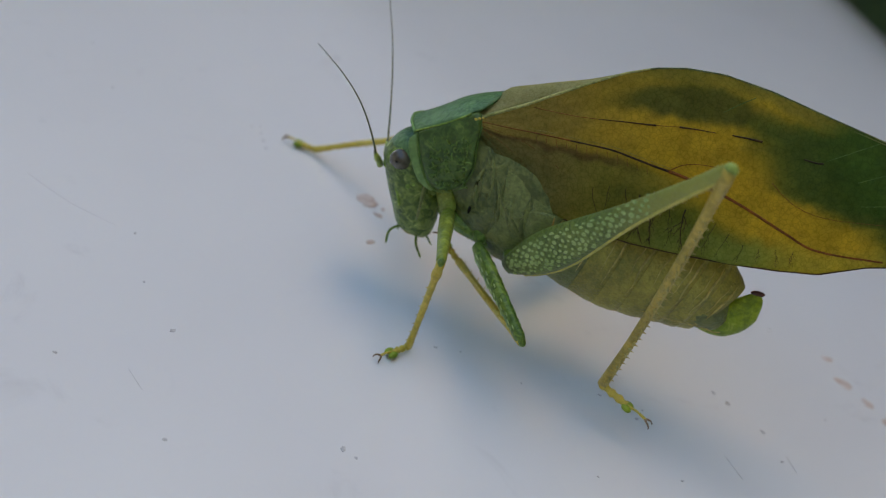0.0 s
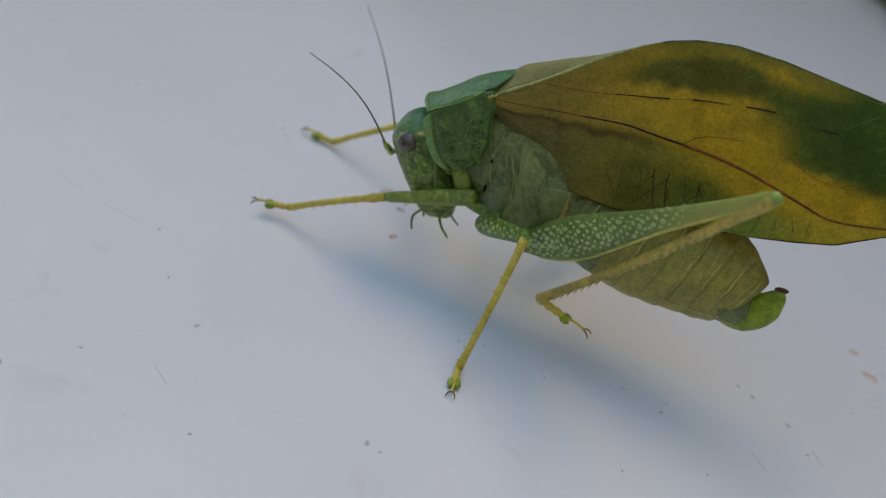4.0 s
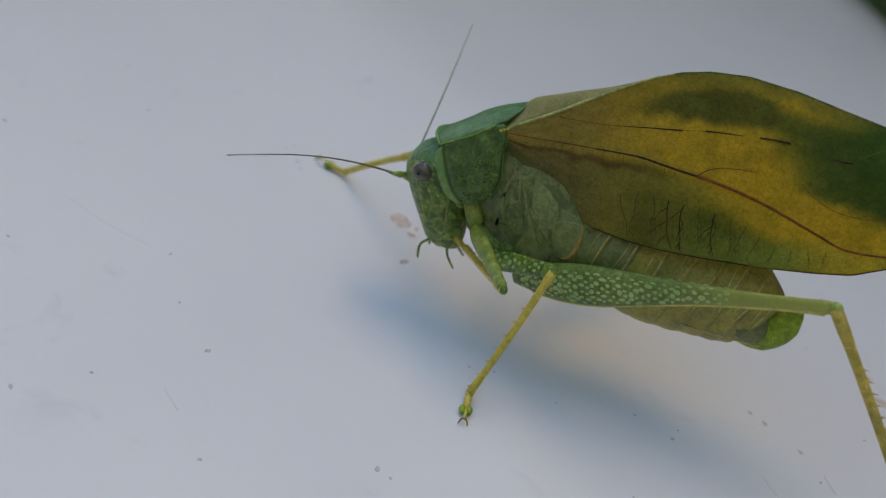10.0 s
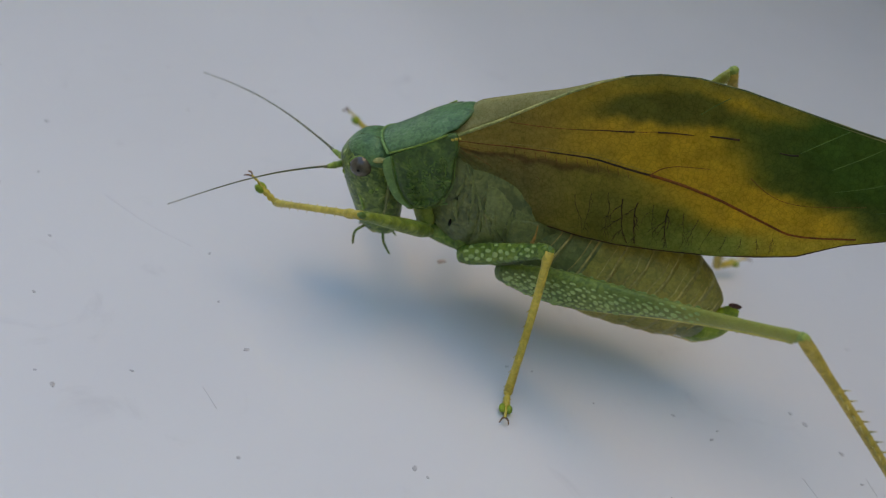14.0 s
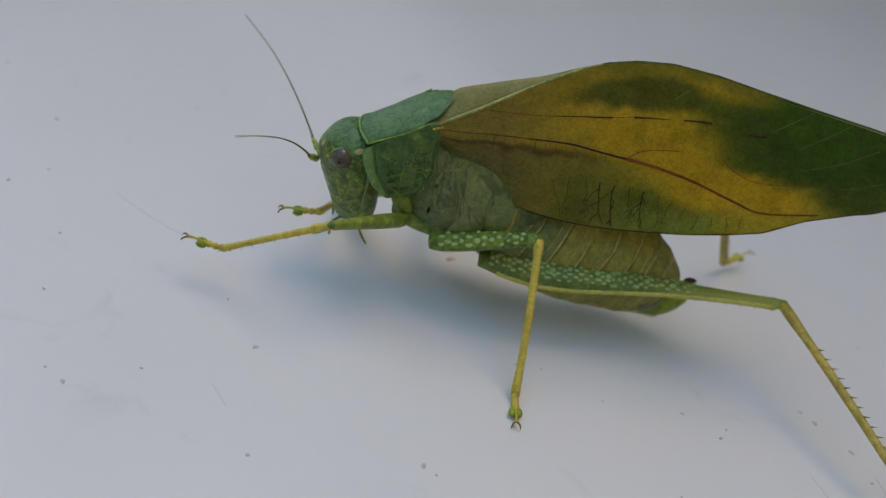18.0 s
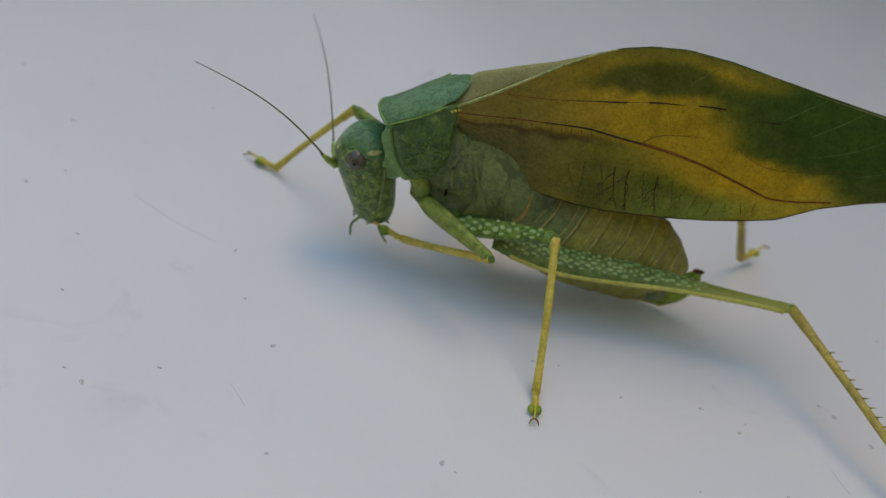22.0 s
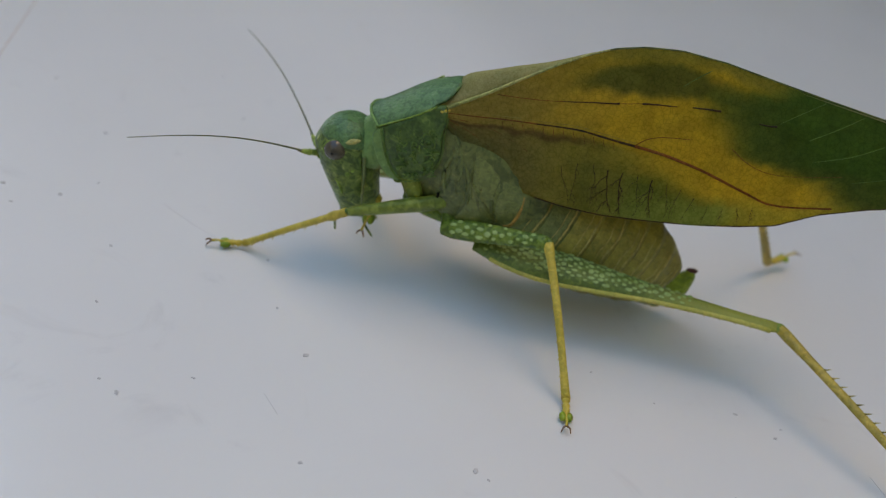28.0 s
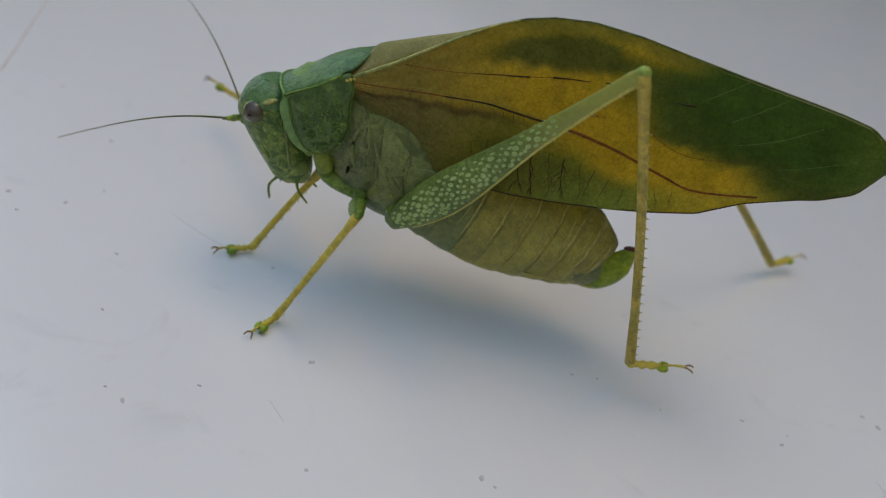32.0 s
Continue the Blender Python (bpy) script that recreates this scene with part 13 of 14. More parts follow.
    walk(hind_far[1], [
        (0, pose(-0.01262, -0.03354, 0.00631, -57.5, 8.4, -119)), (0.2, pose(-0.01215, -0.03366, 0.00669, -56, 8.9, -119.1)),
        (0.5, pose(-0.01153, -0.03378, 0.00728, -53.1, 9.6, -119)), (0.8, pose(-0.01194, -0.03362, 0.00699, -54.3, 9.6, -119.7)),
        (1, pose(-0.01222, -0.03351, 0.00679, -54.9, 9.6, -120)), (1.2, pose(-0.01226, -0.03347, 0.00673, -58.3, 8.8, -120.6)),
        (1.5, pose(-0.01237, -0.03339, 0.00662, -63.3, 7.6, -121.3)), (1.9, pose(-0.01192, -0.03346, 0.00699, -60.8, 7.9, -120.6)),
        (2, pose(-0.01181, -0.03347, 0.00709, -60, 7.9, -120.4)), (2.5, pose(-0.01253, -0.03319, 0.00682, -54.8, 8.5, -119.4)),
        (2.8, pose(-0.01195, -0.0333, 0.00759, -48.6, 10.8, -120)), (3, pose(-0.01174, -0.03331, 0.00811, -44.2, 12.3, -120)),
        (3.2, pose(-0.01173, -0.03327, 0.00841, -41, 13.2, -119.7)), (3.5, pose(-0.01179, -0.03318, 0.00885, -36.2, 14.6, -119.2)),
        (4.2, pose(-0.01197, -0.03299, 0.00914, -33.5, 16.3, -119.8)), (4.8, pose(-0.01215, -0.03283, 0.00936, -31.5, 17.7, -120.2)),
        (5.5, pose(-0.01238, -0.03263, 0.00956, -29.4, 19.2, -120.6)), (6, pose(-0.01323, -0.03233, 0.00901, -21.5, 19.6, -118.1)),
        (6.5, pose(-0.01323, -0.03213, 0.01017, -17.2, 21.8, -117.6)), (6.8, pose(-0.01335, -0.03207, 0.00997, -17.3, 20, -117.3)),
        (7, pose(-0.01345, -0.03202, 0.00979, -17.4, 18.8, -117.1)), (7.1, pose(-0.01353, -0.03197, 0.00988, -16.1, 18.8, -116.8)),
        (7.5, pose(-0.01391, -0.03173, 0.01021, -10.5, 18.9, -115.2)), (7.6, pose(-0.01423, -0.03156, 0.01043, -5.6, 19.1, -113.8)),
        (7.8, pose(-0.015, -0.03117, 0.01073, 5, 19.3, -110.7)), (7.9, pose(-0.01544, -0.03096, 0.01078, 10.7, 19.2, -109)),
        (8, pose(-0.01589, -0.03074, 0.01077, 16.4, 18.9, -107.3)), (8.5, pose(-0.01588, -0.03063, 0.01099, 14, 19.5, -108.2)),
        (9, pose(-0.01653, -0.0302, 0.01122, 19.9, 19.8, -106.5)), (9.5, pose(-0.01672, -0.03003, 0.01121, 20.7, 20, -106.5)),
        (10, pose(-0.01713, -0.02972, 0.01128, 23.6, 20.1, -105.7)), (10.5, pose(-0.01766, -0.02922, 0.01198, 25.8, 20.7, -104.9)),
        (11, pose(-0.01784, -0.02925, 0.01084, 30, 18, -105)), (11.1, pose(-0.01702, -0.02961, 0.01121, 19.1, 18.9, -108.4)),
        (11.2, pose(-0.01608, -0.03005, 0.01135, 7.2, 19.3, -112.2)), (11.3, pose(-0.01514, -0.03049, 0.01118, -5, 19.1, -116)),
        (11.4, pose(-0.01435, -0.03087, 0.01076, -16.4, 18.4, -119.4)), (11.5, pose(-0.01381, -0.03115, 0.01017, -26.4, 17.4, -122.3)),
        (11.6, pose(-0.01381, -0.03121, 0.00948, -31.3, 16.2, -123.4)), (11.7, pose(-0.01395, -0.03121, 0.00879, -35.6, 15.1, -124.3)),
        (11.8, pose(-0.01422, -0.03113, 0.00811, -39.3, 14, -124.8)), (11.9, pose(-0.01459, -0.03099, 0.00745, -42.5, 12.9, -125.1)),
        (12, pose(-0.01509, -0.03078, 0.00678, -45.2, 11.9, -125.1)), (12.1, pose(-0.01528, -0.03068, 0.00654, -47.5, 12, -126.1)),
        (12.3, pose(-0.01572, -0.03044, 0.0061, -51, 12.2, -127.9)), (12.4, pose(-0.01595, -0.03031, 0.00589, -52.4, 12.3, -128.8)),
        (12.5, pose(-0.01735, -0.03029, 0.01143, -20.1, 23.9, -128.6)), (12.6, pose(-0.01914, -0.02974, 0.01447, -8.8, 30.8, -127.2)),
        (12.7, pose(-0.02056, -0.02933, 0.01666, -3.3, 36.1, -126.5)), (12.8, pose(-0.0203, -0.02748, 0.01839, -4.5, 40.9, -129.7)),
        (12.9, pose(-0.02007, -0.02556, 0.01978, -5.6, 45, -133)), (13, pose(-0.01985, -0.02356, 0.02095, -6.4, 48.6, -136.5)),
        (13.1, pose(-0.01977, -0.02208, 0.02168, -3.9, 50.8, -136.2)), (13.2, pose(-0.01966, -0.02054, 0.02232, -1.3, 52.8, -135.7)),
        (13.3, pose(-0.01953, -0.01893, 0.02289, 1.3, 54.6, -135)), (13.4, pose(-0.01936, -0.01728, 0.02339, 4.1, 56.3, -134.2)),
        (13.5, pose(-0.01914, -0.01557, 0.02383, 7, 57.7, -133.3)), (13.6, pose(-0.01956, -0.01379, 0.02463, 11.8, 60.6, -131.8)),
        (13.7, pose(-0.01993, -0.01186, 0.02529, 17.5, 63, -129.6)), (13.8, pose(-0.02022, -0.00977, 0.02583, 24.1, 65.1, -126.7)),
        (14, pose(-0.02042, -0.00927, 0.02581, 24.4, 64.9, -128)), (14.5, pose(-0.02031, -0.0082, 0.0262, 27.2, 63.1, -126.2)),
        (14.8, pose(-0.02065, -0.00757, 0.02605, 27.6, 62.1, -127.7)), (15.2, pose(-0.02107, -0.00674, 0.02584, 28.2, 60.8, -129.8)),
        (15.5, pose(-0.02136, -0.00612, 0.02567, 28.5, 59.8, -131.4)), (15.8, pose(-0.02162, -0.00549, 0.02549, 28.9, 58.8, -133)),
        (16.2, pose(-0.02194, -0.00467, 0.02525, 29.2, 57.5, -135.2)), (16.5, pose(-0.02215, -0.00406, 0.02505, 29.5, 56.5, -136.9)),
        (16.8, pose(-0.02195, -0.00334, 0.02526, 30.9, 56.4, -136.6)), (17, pose(-0.02181, -0.00285, 0.02539, 31.8, 56.3, -136.4)),
        (18, pose(-0.02173, -0.0022, 0.02545, 34.1, 55.6, -134.7)), (18.2, pose(-0.02141, -0.00189, 0.02574, 34.2, 55.3, -135)),
        (18.5, pose(-0.02093, -0.00142, 0.02614, 34.2, 54.9, -135.5)), (19.5, pose(-0.02098, -0.00084, 0.02603, 35.1, 54.7, -136.1)),
        (21, pose(-0.02128, -0.0001, 0.02564, 39.3, 55, -132.8)), (22, pose(-0.02133, 0.00047, 0.02548, 40.5, 54.3, -132.8)),
        (22.5, pose(-0.02123, 0.00039, 0.02559, 39.7, 54.6, -133.7)), (23, pose(-0.02119, 0.00027, 0.02565, 38.5, 54.5, -134.9)),
        (23.2, pose(-0.02131, 0.00014, 0.02556, 37.6, 54, -136)), (23.5, pose(-0.0215, -0.00005, 0.02541, 36.3, 53.4, -137.4)),
        (23.8, pose(-0.02199, -0.00045, 0.02499, 36.6, 52.4, -136.4)), (24, pose(-0.02231, -0.00073, 0.02471, 36.7, 51.8, -135.8)),
        (25.5, pose(-0.02191, -0.00089, 0.02514, 35.2, 51.4, -136.7)), (28, pose(-0.02211, -0.00157, 0.02501, 34.4, 51.3, -136.1)),
        (28.2, pose(-0.02254, -0.00199, 0.02462, 34.7, 50.6, -135)), (28.5, pose(-0.02314, -0.00262, 0.024, 35.3, 49.6, -133.3)),
        (28.8, pose(-0.02374, -0.00325, 0.02331, 34.6, 49.3, -133.9)), (29.2, pose(-0.02438, -0.004, 0.02249, 34, 48.8, -134.3)),
        (29.5, pose(-0.02474, -0.00449, 0.02195, 33.8, 48.4, -134.2)), (29.8, pose(-0.02493, -0.00481, 0.02164, 34.4, 47.9, -133)),
        (30, pose(-0.02505, -0.00502, 0.02142, 34.8, 47.5, -132.2)), (30.5, pose(-0.02481, -0.00559, 0.02171, 30.4, 48.8, -136.2)),
        (30.8, pose(-0.0247, -0.0059, 0.02184, 30, 47.6, -135.7)), (31, pose(-0.02462, -0.00609, 0.02192, 29.8, 46.8, -135.3)),
        (31.2, pose(-0.02478, -0.00652, 0.0216, 29.8, 46.1, -134.7)), (31.5, pose(-0.02501, -0.00717, 0.02111, 30, 44.9, -133.7)),
        (31.7, pose(-0.02518, -0.00776, 0.02067, 27, 44.6, -136.7)), (31.8, pose(-0.02527, -0.00805, 0.02043, 25.5, 44.5, -138.2)),
        (32, pose(-0.02545, -0.00863, 0.01991, 22.4, 44.1, -141.3)),])
    walk(hind_far[2], [
        (0, pose(-0.02724, -0.05993, 0.00184, 7.8, -1.5, -114.5)), (0.2, pose(-0.0268, -0.05999, 0.00198, 7.8, -1.6, -114.2)),
        (0.5, pose(-0.02613, -0.06007, 0.00219, 7.9, -1.7, -113.7)), (0.8, pose(-0.02682, -0.05975, 0.00191, 8.4, -1.2, -114.6)),
        (1, pose(-0.02728, -0.05954, 0.00171, 8.8, -0.9, -115.2)), (1.2, pose(-0.02761, -0.05941, 0.00205, 8.7, -0.8, -115.7)),
        (1.5, pose(-0.02809, -0.05921, 0.00256, 8.6, -0.5, -116.5)), (1.9, pose(-0.02731, -0.05946, 0.00282, 8.6, -0.7, -115.7)),
        (2, pose(-0.02711, -0.05952, 0.00288, 8.6, -0.8, -115.5)), (2.5, pose(-0.02735, -0.05946, 0.00228, 8.6, -0.8, -115.7)),
        (2.8, pose(-0.02691, -0.05926, 0.00187, 9, -0.9, -115.1)), (3, pose(-0.02662, -0.05913, 0.0016, 9.2, -0.9, -114.7)),
        (3.2, pose(-0.02645, -0.05905, 0.00143, 9, -1.1, -114.5)), (3.5, pose(-0.02619, -0.05894, 0.00117, 8.6, -1.3, -114)),
        (4.2, pose(-0.0265, -0.05841, 0.00059, 8.9, -1.2, -114.3)), (4.8, pose(-0.02677, -0.05795, 0.0001, 9.2, -1.1, -114.6)),
        (5.5, pose(-0.02706, -0.05741, -0.00048, 9.5, -0.9, -114.9)), (6, pose(-0.02678, -0.05766, -0.00122, 10, -0.8, -114.9)),
        (6.5, pose(-0.02635, -0.05724, -0.00114, 10.5, -0.6, -114.8)), (6.8, pose(-0.0265, -0.05753, -0.00048, 10.4, -0.4, -115.3)),
        (7, pose(-0.0266, -0.05773, -0.00004, 10.4, -0.3, -115.7)), (7.1, pose(-0.02653, -0.05775, 0.00004, 10.1, -0.4, -115.6)),
        (7.5, pose(-0.02622, -0.05783, 0.00033, 9.1, -0.9, -115.3)), (7.6, pose(-0.02587, -0.05792, 0.00044, 9, -1, -115)),
        (7.8, pose(-0.02517, -0.05811, 0.00067, 8.7, -1.2, -114.4)), (7.9, pose(-0.02482, -0.0582, 0.00078, 8.6, -1.3, -114.1)),
        (8, pose(-0.02446, -0.05829, 0.00088, 8.5, -1.5, -113.9)), (8.5, pose(-0.02487, -0.05794, 0.00081, 8.4, -1.4, -114.3)),
        (9, pose(-0.02466, -0.05771, 0.00087, 8.8, -1.2, -114.3)), (9.5, pose(-0.02484, -0.05751, 0.00077, 8.9, -1.1, -114.7)),
        (10, pose(-0.02488, -0.0573, 0.00081, 8.9, -1, -114.9)), (10.5, pose(-0.02502, -0.05678, 0.00119, 8.8, -1, -115.3)),
        (11, pose(-0.02533, -0.05727, 0.00141, 8.6, -0.8, -115.8)), (11.1, pose(-0.02615, -0.05698, 0.00133, 8.4, -0.6, -116.5)),
        (11.2, pose(-0.02696, -0.05669, 0.00125, 8.2, -0.5, -117.1)), (11.3, pose(-0.02777, -0.05639, 0.00118, 8, -0.3, -117.8)),
        (11.4, pose(-0.02857, -0.05607, 0.00112, 7.7, -0.2, -118.4)), (11.5, pose(-0.02937, -0.05575, 0.00106, 7.5, -0, -119.1)),
        (11.6, pose(-0.02995, -0.05565, 0.00095, 7.4, 0.1, -119.4)), (11.7, pose(-0.03053, -0.05554, 0.00083, 7.2, 0.2, -119.6)),
        (11.8, pose(-0.0311, -0.05543, 0.00073, 7.1, 0.3, -119.9)), (11.9, pose(-0.03168, -0.05531, 0.00062, 6.9, 0.4, -120.2)),
        (12, pose(-0.03226, -0.05519, 0.00051, 6.8, 0.5, -120.5)), (12.1, pose(-0.03285, -0.05479, 0.00022, 6.7, 0.8, -121)),
        (12.3, pose(-0.03403, -0.05396, -0.00034, 6.4, 1.3, -121.9)), (12.4, pose(-0.03461, -0.05354, -0.00062, 6.3, 1.6, -122.3)),
        (12.5, pose(-0.03476, -0.05207, -0.00091, 6.2, 1.9, -122.8)), (12.6, pose(-0.03499, -0.0506, -0.00113, 5.9, 2.1, -123.4)),
        (12.7, pose(-0.0352, -0.04913, -0.00133, 5.6, 2.4, -124)), (12.8, pose(-0.03503, -0.04523, -0.00157, 5.3, 2.6, -124.8)),
        (12.9, pose(-0.03479, -0.04133, -0.00177, 5, 2.9, -125.6)), (13, pose(-0.03448, -0.03744, -0.00193, 4.7, 3.1, -126.5)),
        (13.1, pose(-0.03367, -0.03542, -0.00196, 4.4, 3.3, -127.3)), (13.2, pose(-0.03284, -0.03341, -0.00198, 4.1, 3.6, -128.2)),
        (13.3, pose(-0.03201, -0.03141, -0.00199, 3.8, 3.8, -129.2)), (13.4, pose(-0.03116, -0.02941, -0.00198, 3.5, 4, -130.2)),
        (13.5, pose(-0.03031, -0.02742, -0.00196, 3.1, 4.2, -131.3)), (13.6, pose(-0.02954, -0.02496, -0.00194, 2.8, 4.7, -133.2)),
        (13.7, pose(-0.02874, -0.02252, -0.00189, 2.4, 5.4, -135.8)), (13.8, pose(-0.02789, -0.02009, -0.00183, 2, 6.3, -139.3)),
        (14, pose(-0.02838, -0.01945, -0.00182, 1.6, 5.8, -137.7)), (14.5, pose(-0.02846, -0.01934, -0.001, 1.2, 4.9, -136.5)),
        (14.8, pose(-0.02938, -0.01885, -0.00091, 1.1, 4.8, -137.2)), (15.2, pose(-0.0306, -0.01816, -0.00079, 1.1, 4.7, -138)),
        (15.5, pose(-0.0315, -0.01761, -0.0007, 1, 4.6, -138.7)), (15.8, pose(-0.03239, -0.01703, -0.00061, 1, 4.6, -139.4)),
        (16.2, pose(-0.03356, -0.01621, -0.00048, 0.9, 4.5, -140.4)), (16.5, pose(-0.03442, -0.01557, -0.00039, 0.9, 4.4, -141.1)),
        (16.8, pose(-0.03421, -0.01493, -0.00015, 0.7, 3.9, -140.3)), (17, pose(-0.03407, -0.0145, 0.00001, 0.6, 3.6, -139.7)),
        (18, pose(-0.03386, -0.01447, 0.0003, 0.4, 2.9, -138.8)), (18.2, pose(-0.03369, -0.01417, 0.00066, 0.1, 2.5, -138)),
        (18.5, pose(-0.03344, -0.01372, 0.00119, -0.3, 1.8, -136.9)), (19.5, pose(-0.03367, -0.01305, 0.00114, -0.5, 1.9, -137.2)),
        (21, pose(-0.03317, -0.01295, 0.00066, 0, 2.2, -133.9)), (22, pose(-0.03342, -0.01258, 0.0007, 0, 2.2, -133.9)),
        (22.5, pose(-0.03344, -0.0124, 0.00075, -0.3, 2, -135)), (23, pose(-0.0337, -0.01227, 0.00083, -0.4, 2, -136.5)),
        (23.2, pose(-0.03418, -0.01231, 0.00087, -0.4, 2.1, -136.9)), (23.5, pose(-0.03491, -0.01236, 0.00094, -0.3, 2.3, -137.4)),
        (23.8, pose(-0.03547, -0.01327, 0.00082, -0.3, 2.5, -136.7)), (24, pose(-0.03583, -0.01389, 0.00074, -0.3, 2.6, -136.3)),
        (25.5, pose(-0.03576, -0.01395, 0.00131, -0.6, 1.7, -137.1)), (28, pose(-0.03585, -0.0148, 0.00121, 0.8, 1.2, -138.4)),
        (28.2, pose(-0.03621, -0.01567, 0.00103, 0.9, 1.2, -137.9)), (28.5, pose(-0.03671, -0.01699, 0.00077, 0.9, 1.2, -137.1)),
        (28.8, pose(-0.03755, -0.01757, 0.00019, 1.1, 1.5, -136.9)), (29.2, pose(-0.03841, -0.01839, -0.00045, 1.4, 1.8, -136.9)),
        (29.5, pose(-0.03886, -0.01902, -0.00085, 1.6, 1.9, -137.1)), (29.8, pose(-0.03889, -0.01977, -0.00098, 1.7, 1.9, -136.8)),
        (30, pose(-0.0389, -0.02028, -0.00106, 1.7, 1.9, -136.5)), (30.5, pose(-0.0393, -0.01949, -0.00125, 2, 2.2, -137.8)),
        (30.8, pose(-0.03941, -0.02025, -0.0007, 1.6, 1.6, -137.3)), (31, pose(-0.03946, -0.02076, -0.00033, 1.4, 1.2, -136.9)),
        (31.2, pose(-0.03967, -0.02155, -0.00037, 1.3, 0.8, -135.6)), (31.5, pose(-0.03996, -0.02279, -0.00041, 1.2, 0.3, -133.6)),
        (31.7, pose(-0.04098, -0.02263, -0.00077, 1.3, 0.5, -134.5)), (31.8, pose(-0.0415, -0.02254, -0.00095, 1.4, 0.6, -135)),
        (32, pose(-0.04253, -0.02234, -0.00132, 1.5, 0.7, -135.9)),])
    walk(mid_far[0], [
        (0, pose(-0.00011, -0.0032, 0.00753, 0.4, -22, -98.2)), (0.5, pose(-0.00011, -0.0032, 0.00753, 2.3, -23.4, -98.5)),
        (1, pose(-0.00011, -0.0032, 0.00753, 0.7, -23.6, -98.2)), (1.2, pose(-0.00011, -0.0032, 0.00753, 0.6, -25, -98.2)),
        (1.5, pose(-0.00011, -0.0032, 0.00753, 0.4, -27.1, -98.2)), (2, pose(-0.00011, -0.0032, 0.00753, 1.4, -27.4, -98.4)),
        (2.5, pose(-0.00011, -0.0032, 0.00753, -0.2, -24.3, -98.1)), (3, pose(-0.00011, -0.0032, 0.00753, -0.9, -23.2, -98)),
        (3.5, pose(-0.00011, -0.0032, 0.00753, -2, -20.6, -98)), (4.5, pose(-0.00011, -0.0032, 0.00753, -4.3, -18.3, -97.9)),
        (5.5, pose(-0.00011, -0.0032, 0.00753, -6.2, -15.9, -98.1)), (6, pose(-0.00011, -0.0032, 0.00753, -5.3, -11.8, -98.5)),
        (6.5, pose(-0.00011, -0.0032, 0.00753, -4.8, -14.5, -98.2)), (6.8, pose(-0.00011, -0.0032, 0.00753, -4.4, -16.4, -98.1)),
        (7, pose(-0.00011, -0.0032, 0.00753, -4.1, -17.4, -98)), (7.5, pose(-0.00011, -0.0032, 0.00753, -4, -16.3, -98.1)),
        (8, pose(-0.00011, -0.0032, 0.00753, -1.2, -17, -98.1)), (10, pose(-0.00011, -0.0032, 0.00753, -3.1, -18.2, -98)),
        (10.5, pose(-0.00011, -0.0032, 0.00753, -4, -20.7, -97.8)), (11, pose(-0.00011, -0.0032, 0.00753, -4.1, -19.1, -97.9)),
        (11.2, pose(-0.00011, -0.0032, 0.00753, -8.3, -18.3, -97.7)), (11.3, pose(-0.00011, -0.0032, 0.00753, -10.5, -17.9, -97.7)),
        (11.5, pose(-0.00011, -0.0032, 0.00753, -14.6, -16.9, -97.8)), (11.7, pose(-0.00011, -0.0032, 0.00753, -18, -14.4, -98.6)),
        (11.8, pose(-0.00011, -0.0032, 0.00753, -19.6, -13.1, -99.1)), (12, pose(-0.00011, -0.0032, 0.00753, -22.6, -10.4, -100.5)),
        (12.2, pose(-0.00011, -0.0032, 0.00753, -25.2, -9.2, -101.4)), (12.4, pose(-0.00011, -0.0032, 0.00753, -27.7, -7.9, -102.4)),
        (12.6, pose(-0.00011, -0.0032, 0.00753, -30.1, -6.3, -103.9)), (13, pose(-0.00011, -0.0032, 0.00753, -30.2, -8.7, -102.4)),
        (13.5, pose(-0.00011, -0.0032, 0.00753, -30.3, -9.4, -102)), (14, pose(-0.00011, -0.0032, 0.00753, -32.4, -9.3, -102.5)),
        (14.3, pose(-0.00011, -0.0032, 0.00753, -30.6, -13.3, -99.7)), (14.5, pose(-0.00011, -0.0032, 0.00753, -29.3, -15.9, -98.1)),
        (14.8, pose(-0.00011, -0.0032, 0.00753, -28.4, -18.1, -96.8)), (15.1, pose(-0.00011, -0.0032, 0.00753, -31.6, -16.6, -97.6)),
        (15.5, pose(-0.00011, -0.0032, 0.00753, -35.5, -14.4, -99.2)), (15.8, pose(-0.00011, -0.0032, 0.00753, -38.2, -12.7, -100.6)),
        (16.2, pose(-0.00011, -0.0032, 0.00753, -41.6, -10.5, -103)), (16.5, pose(-0.00011, -0.0032, 0.00753, -43.9, -8.9, -105)),
        (18, pose(-0.00011, -0.0032, 0.00753, -44.3, -11, -103)), (18.2, pose(-0.00011, -0.0032, 0.00753, -45.1, -12.4, -101.7)),
        (18.5, pose(-0.00011, -0.0032, 0.00753, -46.4, -14.2, -99.9)), (19.5, pose(-0.00011, -0.0032, 0.00753, -46.9, -13.3, -100.9)),
        (20.5, pose(-0.00011, -0.0032, 0.00753, -46.4, -13, -101.2)), (21, pose(-0.00011, -0.0032, 0.00753, -46, -14.4, -99.7)),
        (23, pose(-0.00011, -0.0032, 0.00753, -47.2, -12.5, -101.8)), (23.2, pose(-0.00011, -0.0032, 0.00753, -48.3, -11.4, -103.3)),
        (23.5, pose(-0.00011, -0.0032, 0.00753, -49.8, -9.8, -105.6)), (24, pose(-0.00011, -0.0032, 0.00753, -49.9, -6.8, -109.5)),
        (25.5, pose(-0.00011, -0.0032, 0.00753, -51.2, -7.4, -109.2)), (25.8, pose(-0.00011, -0.0032, 0.00753, -51, -7, -109.6)),
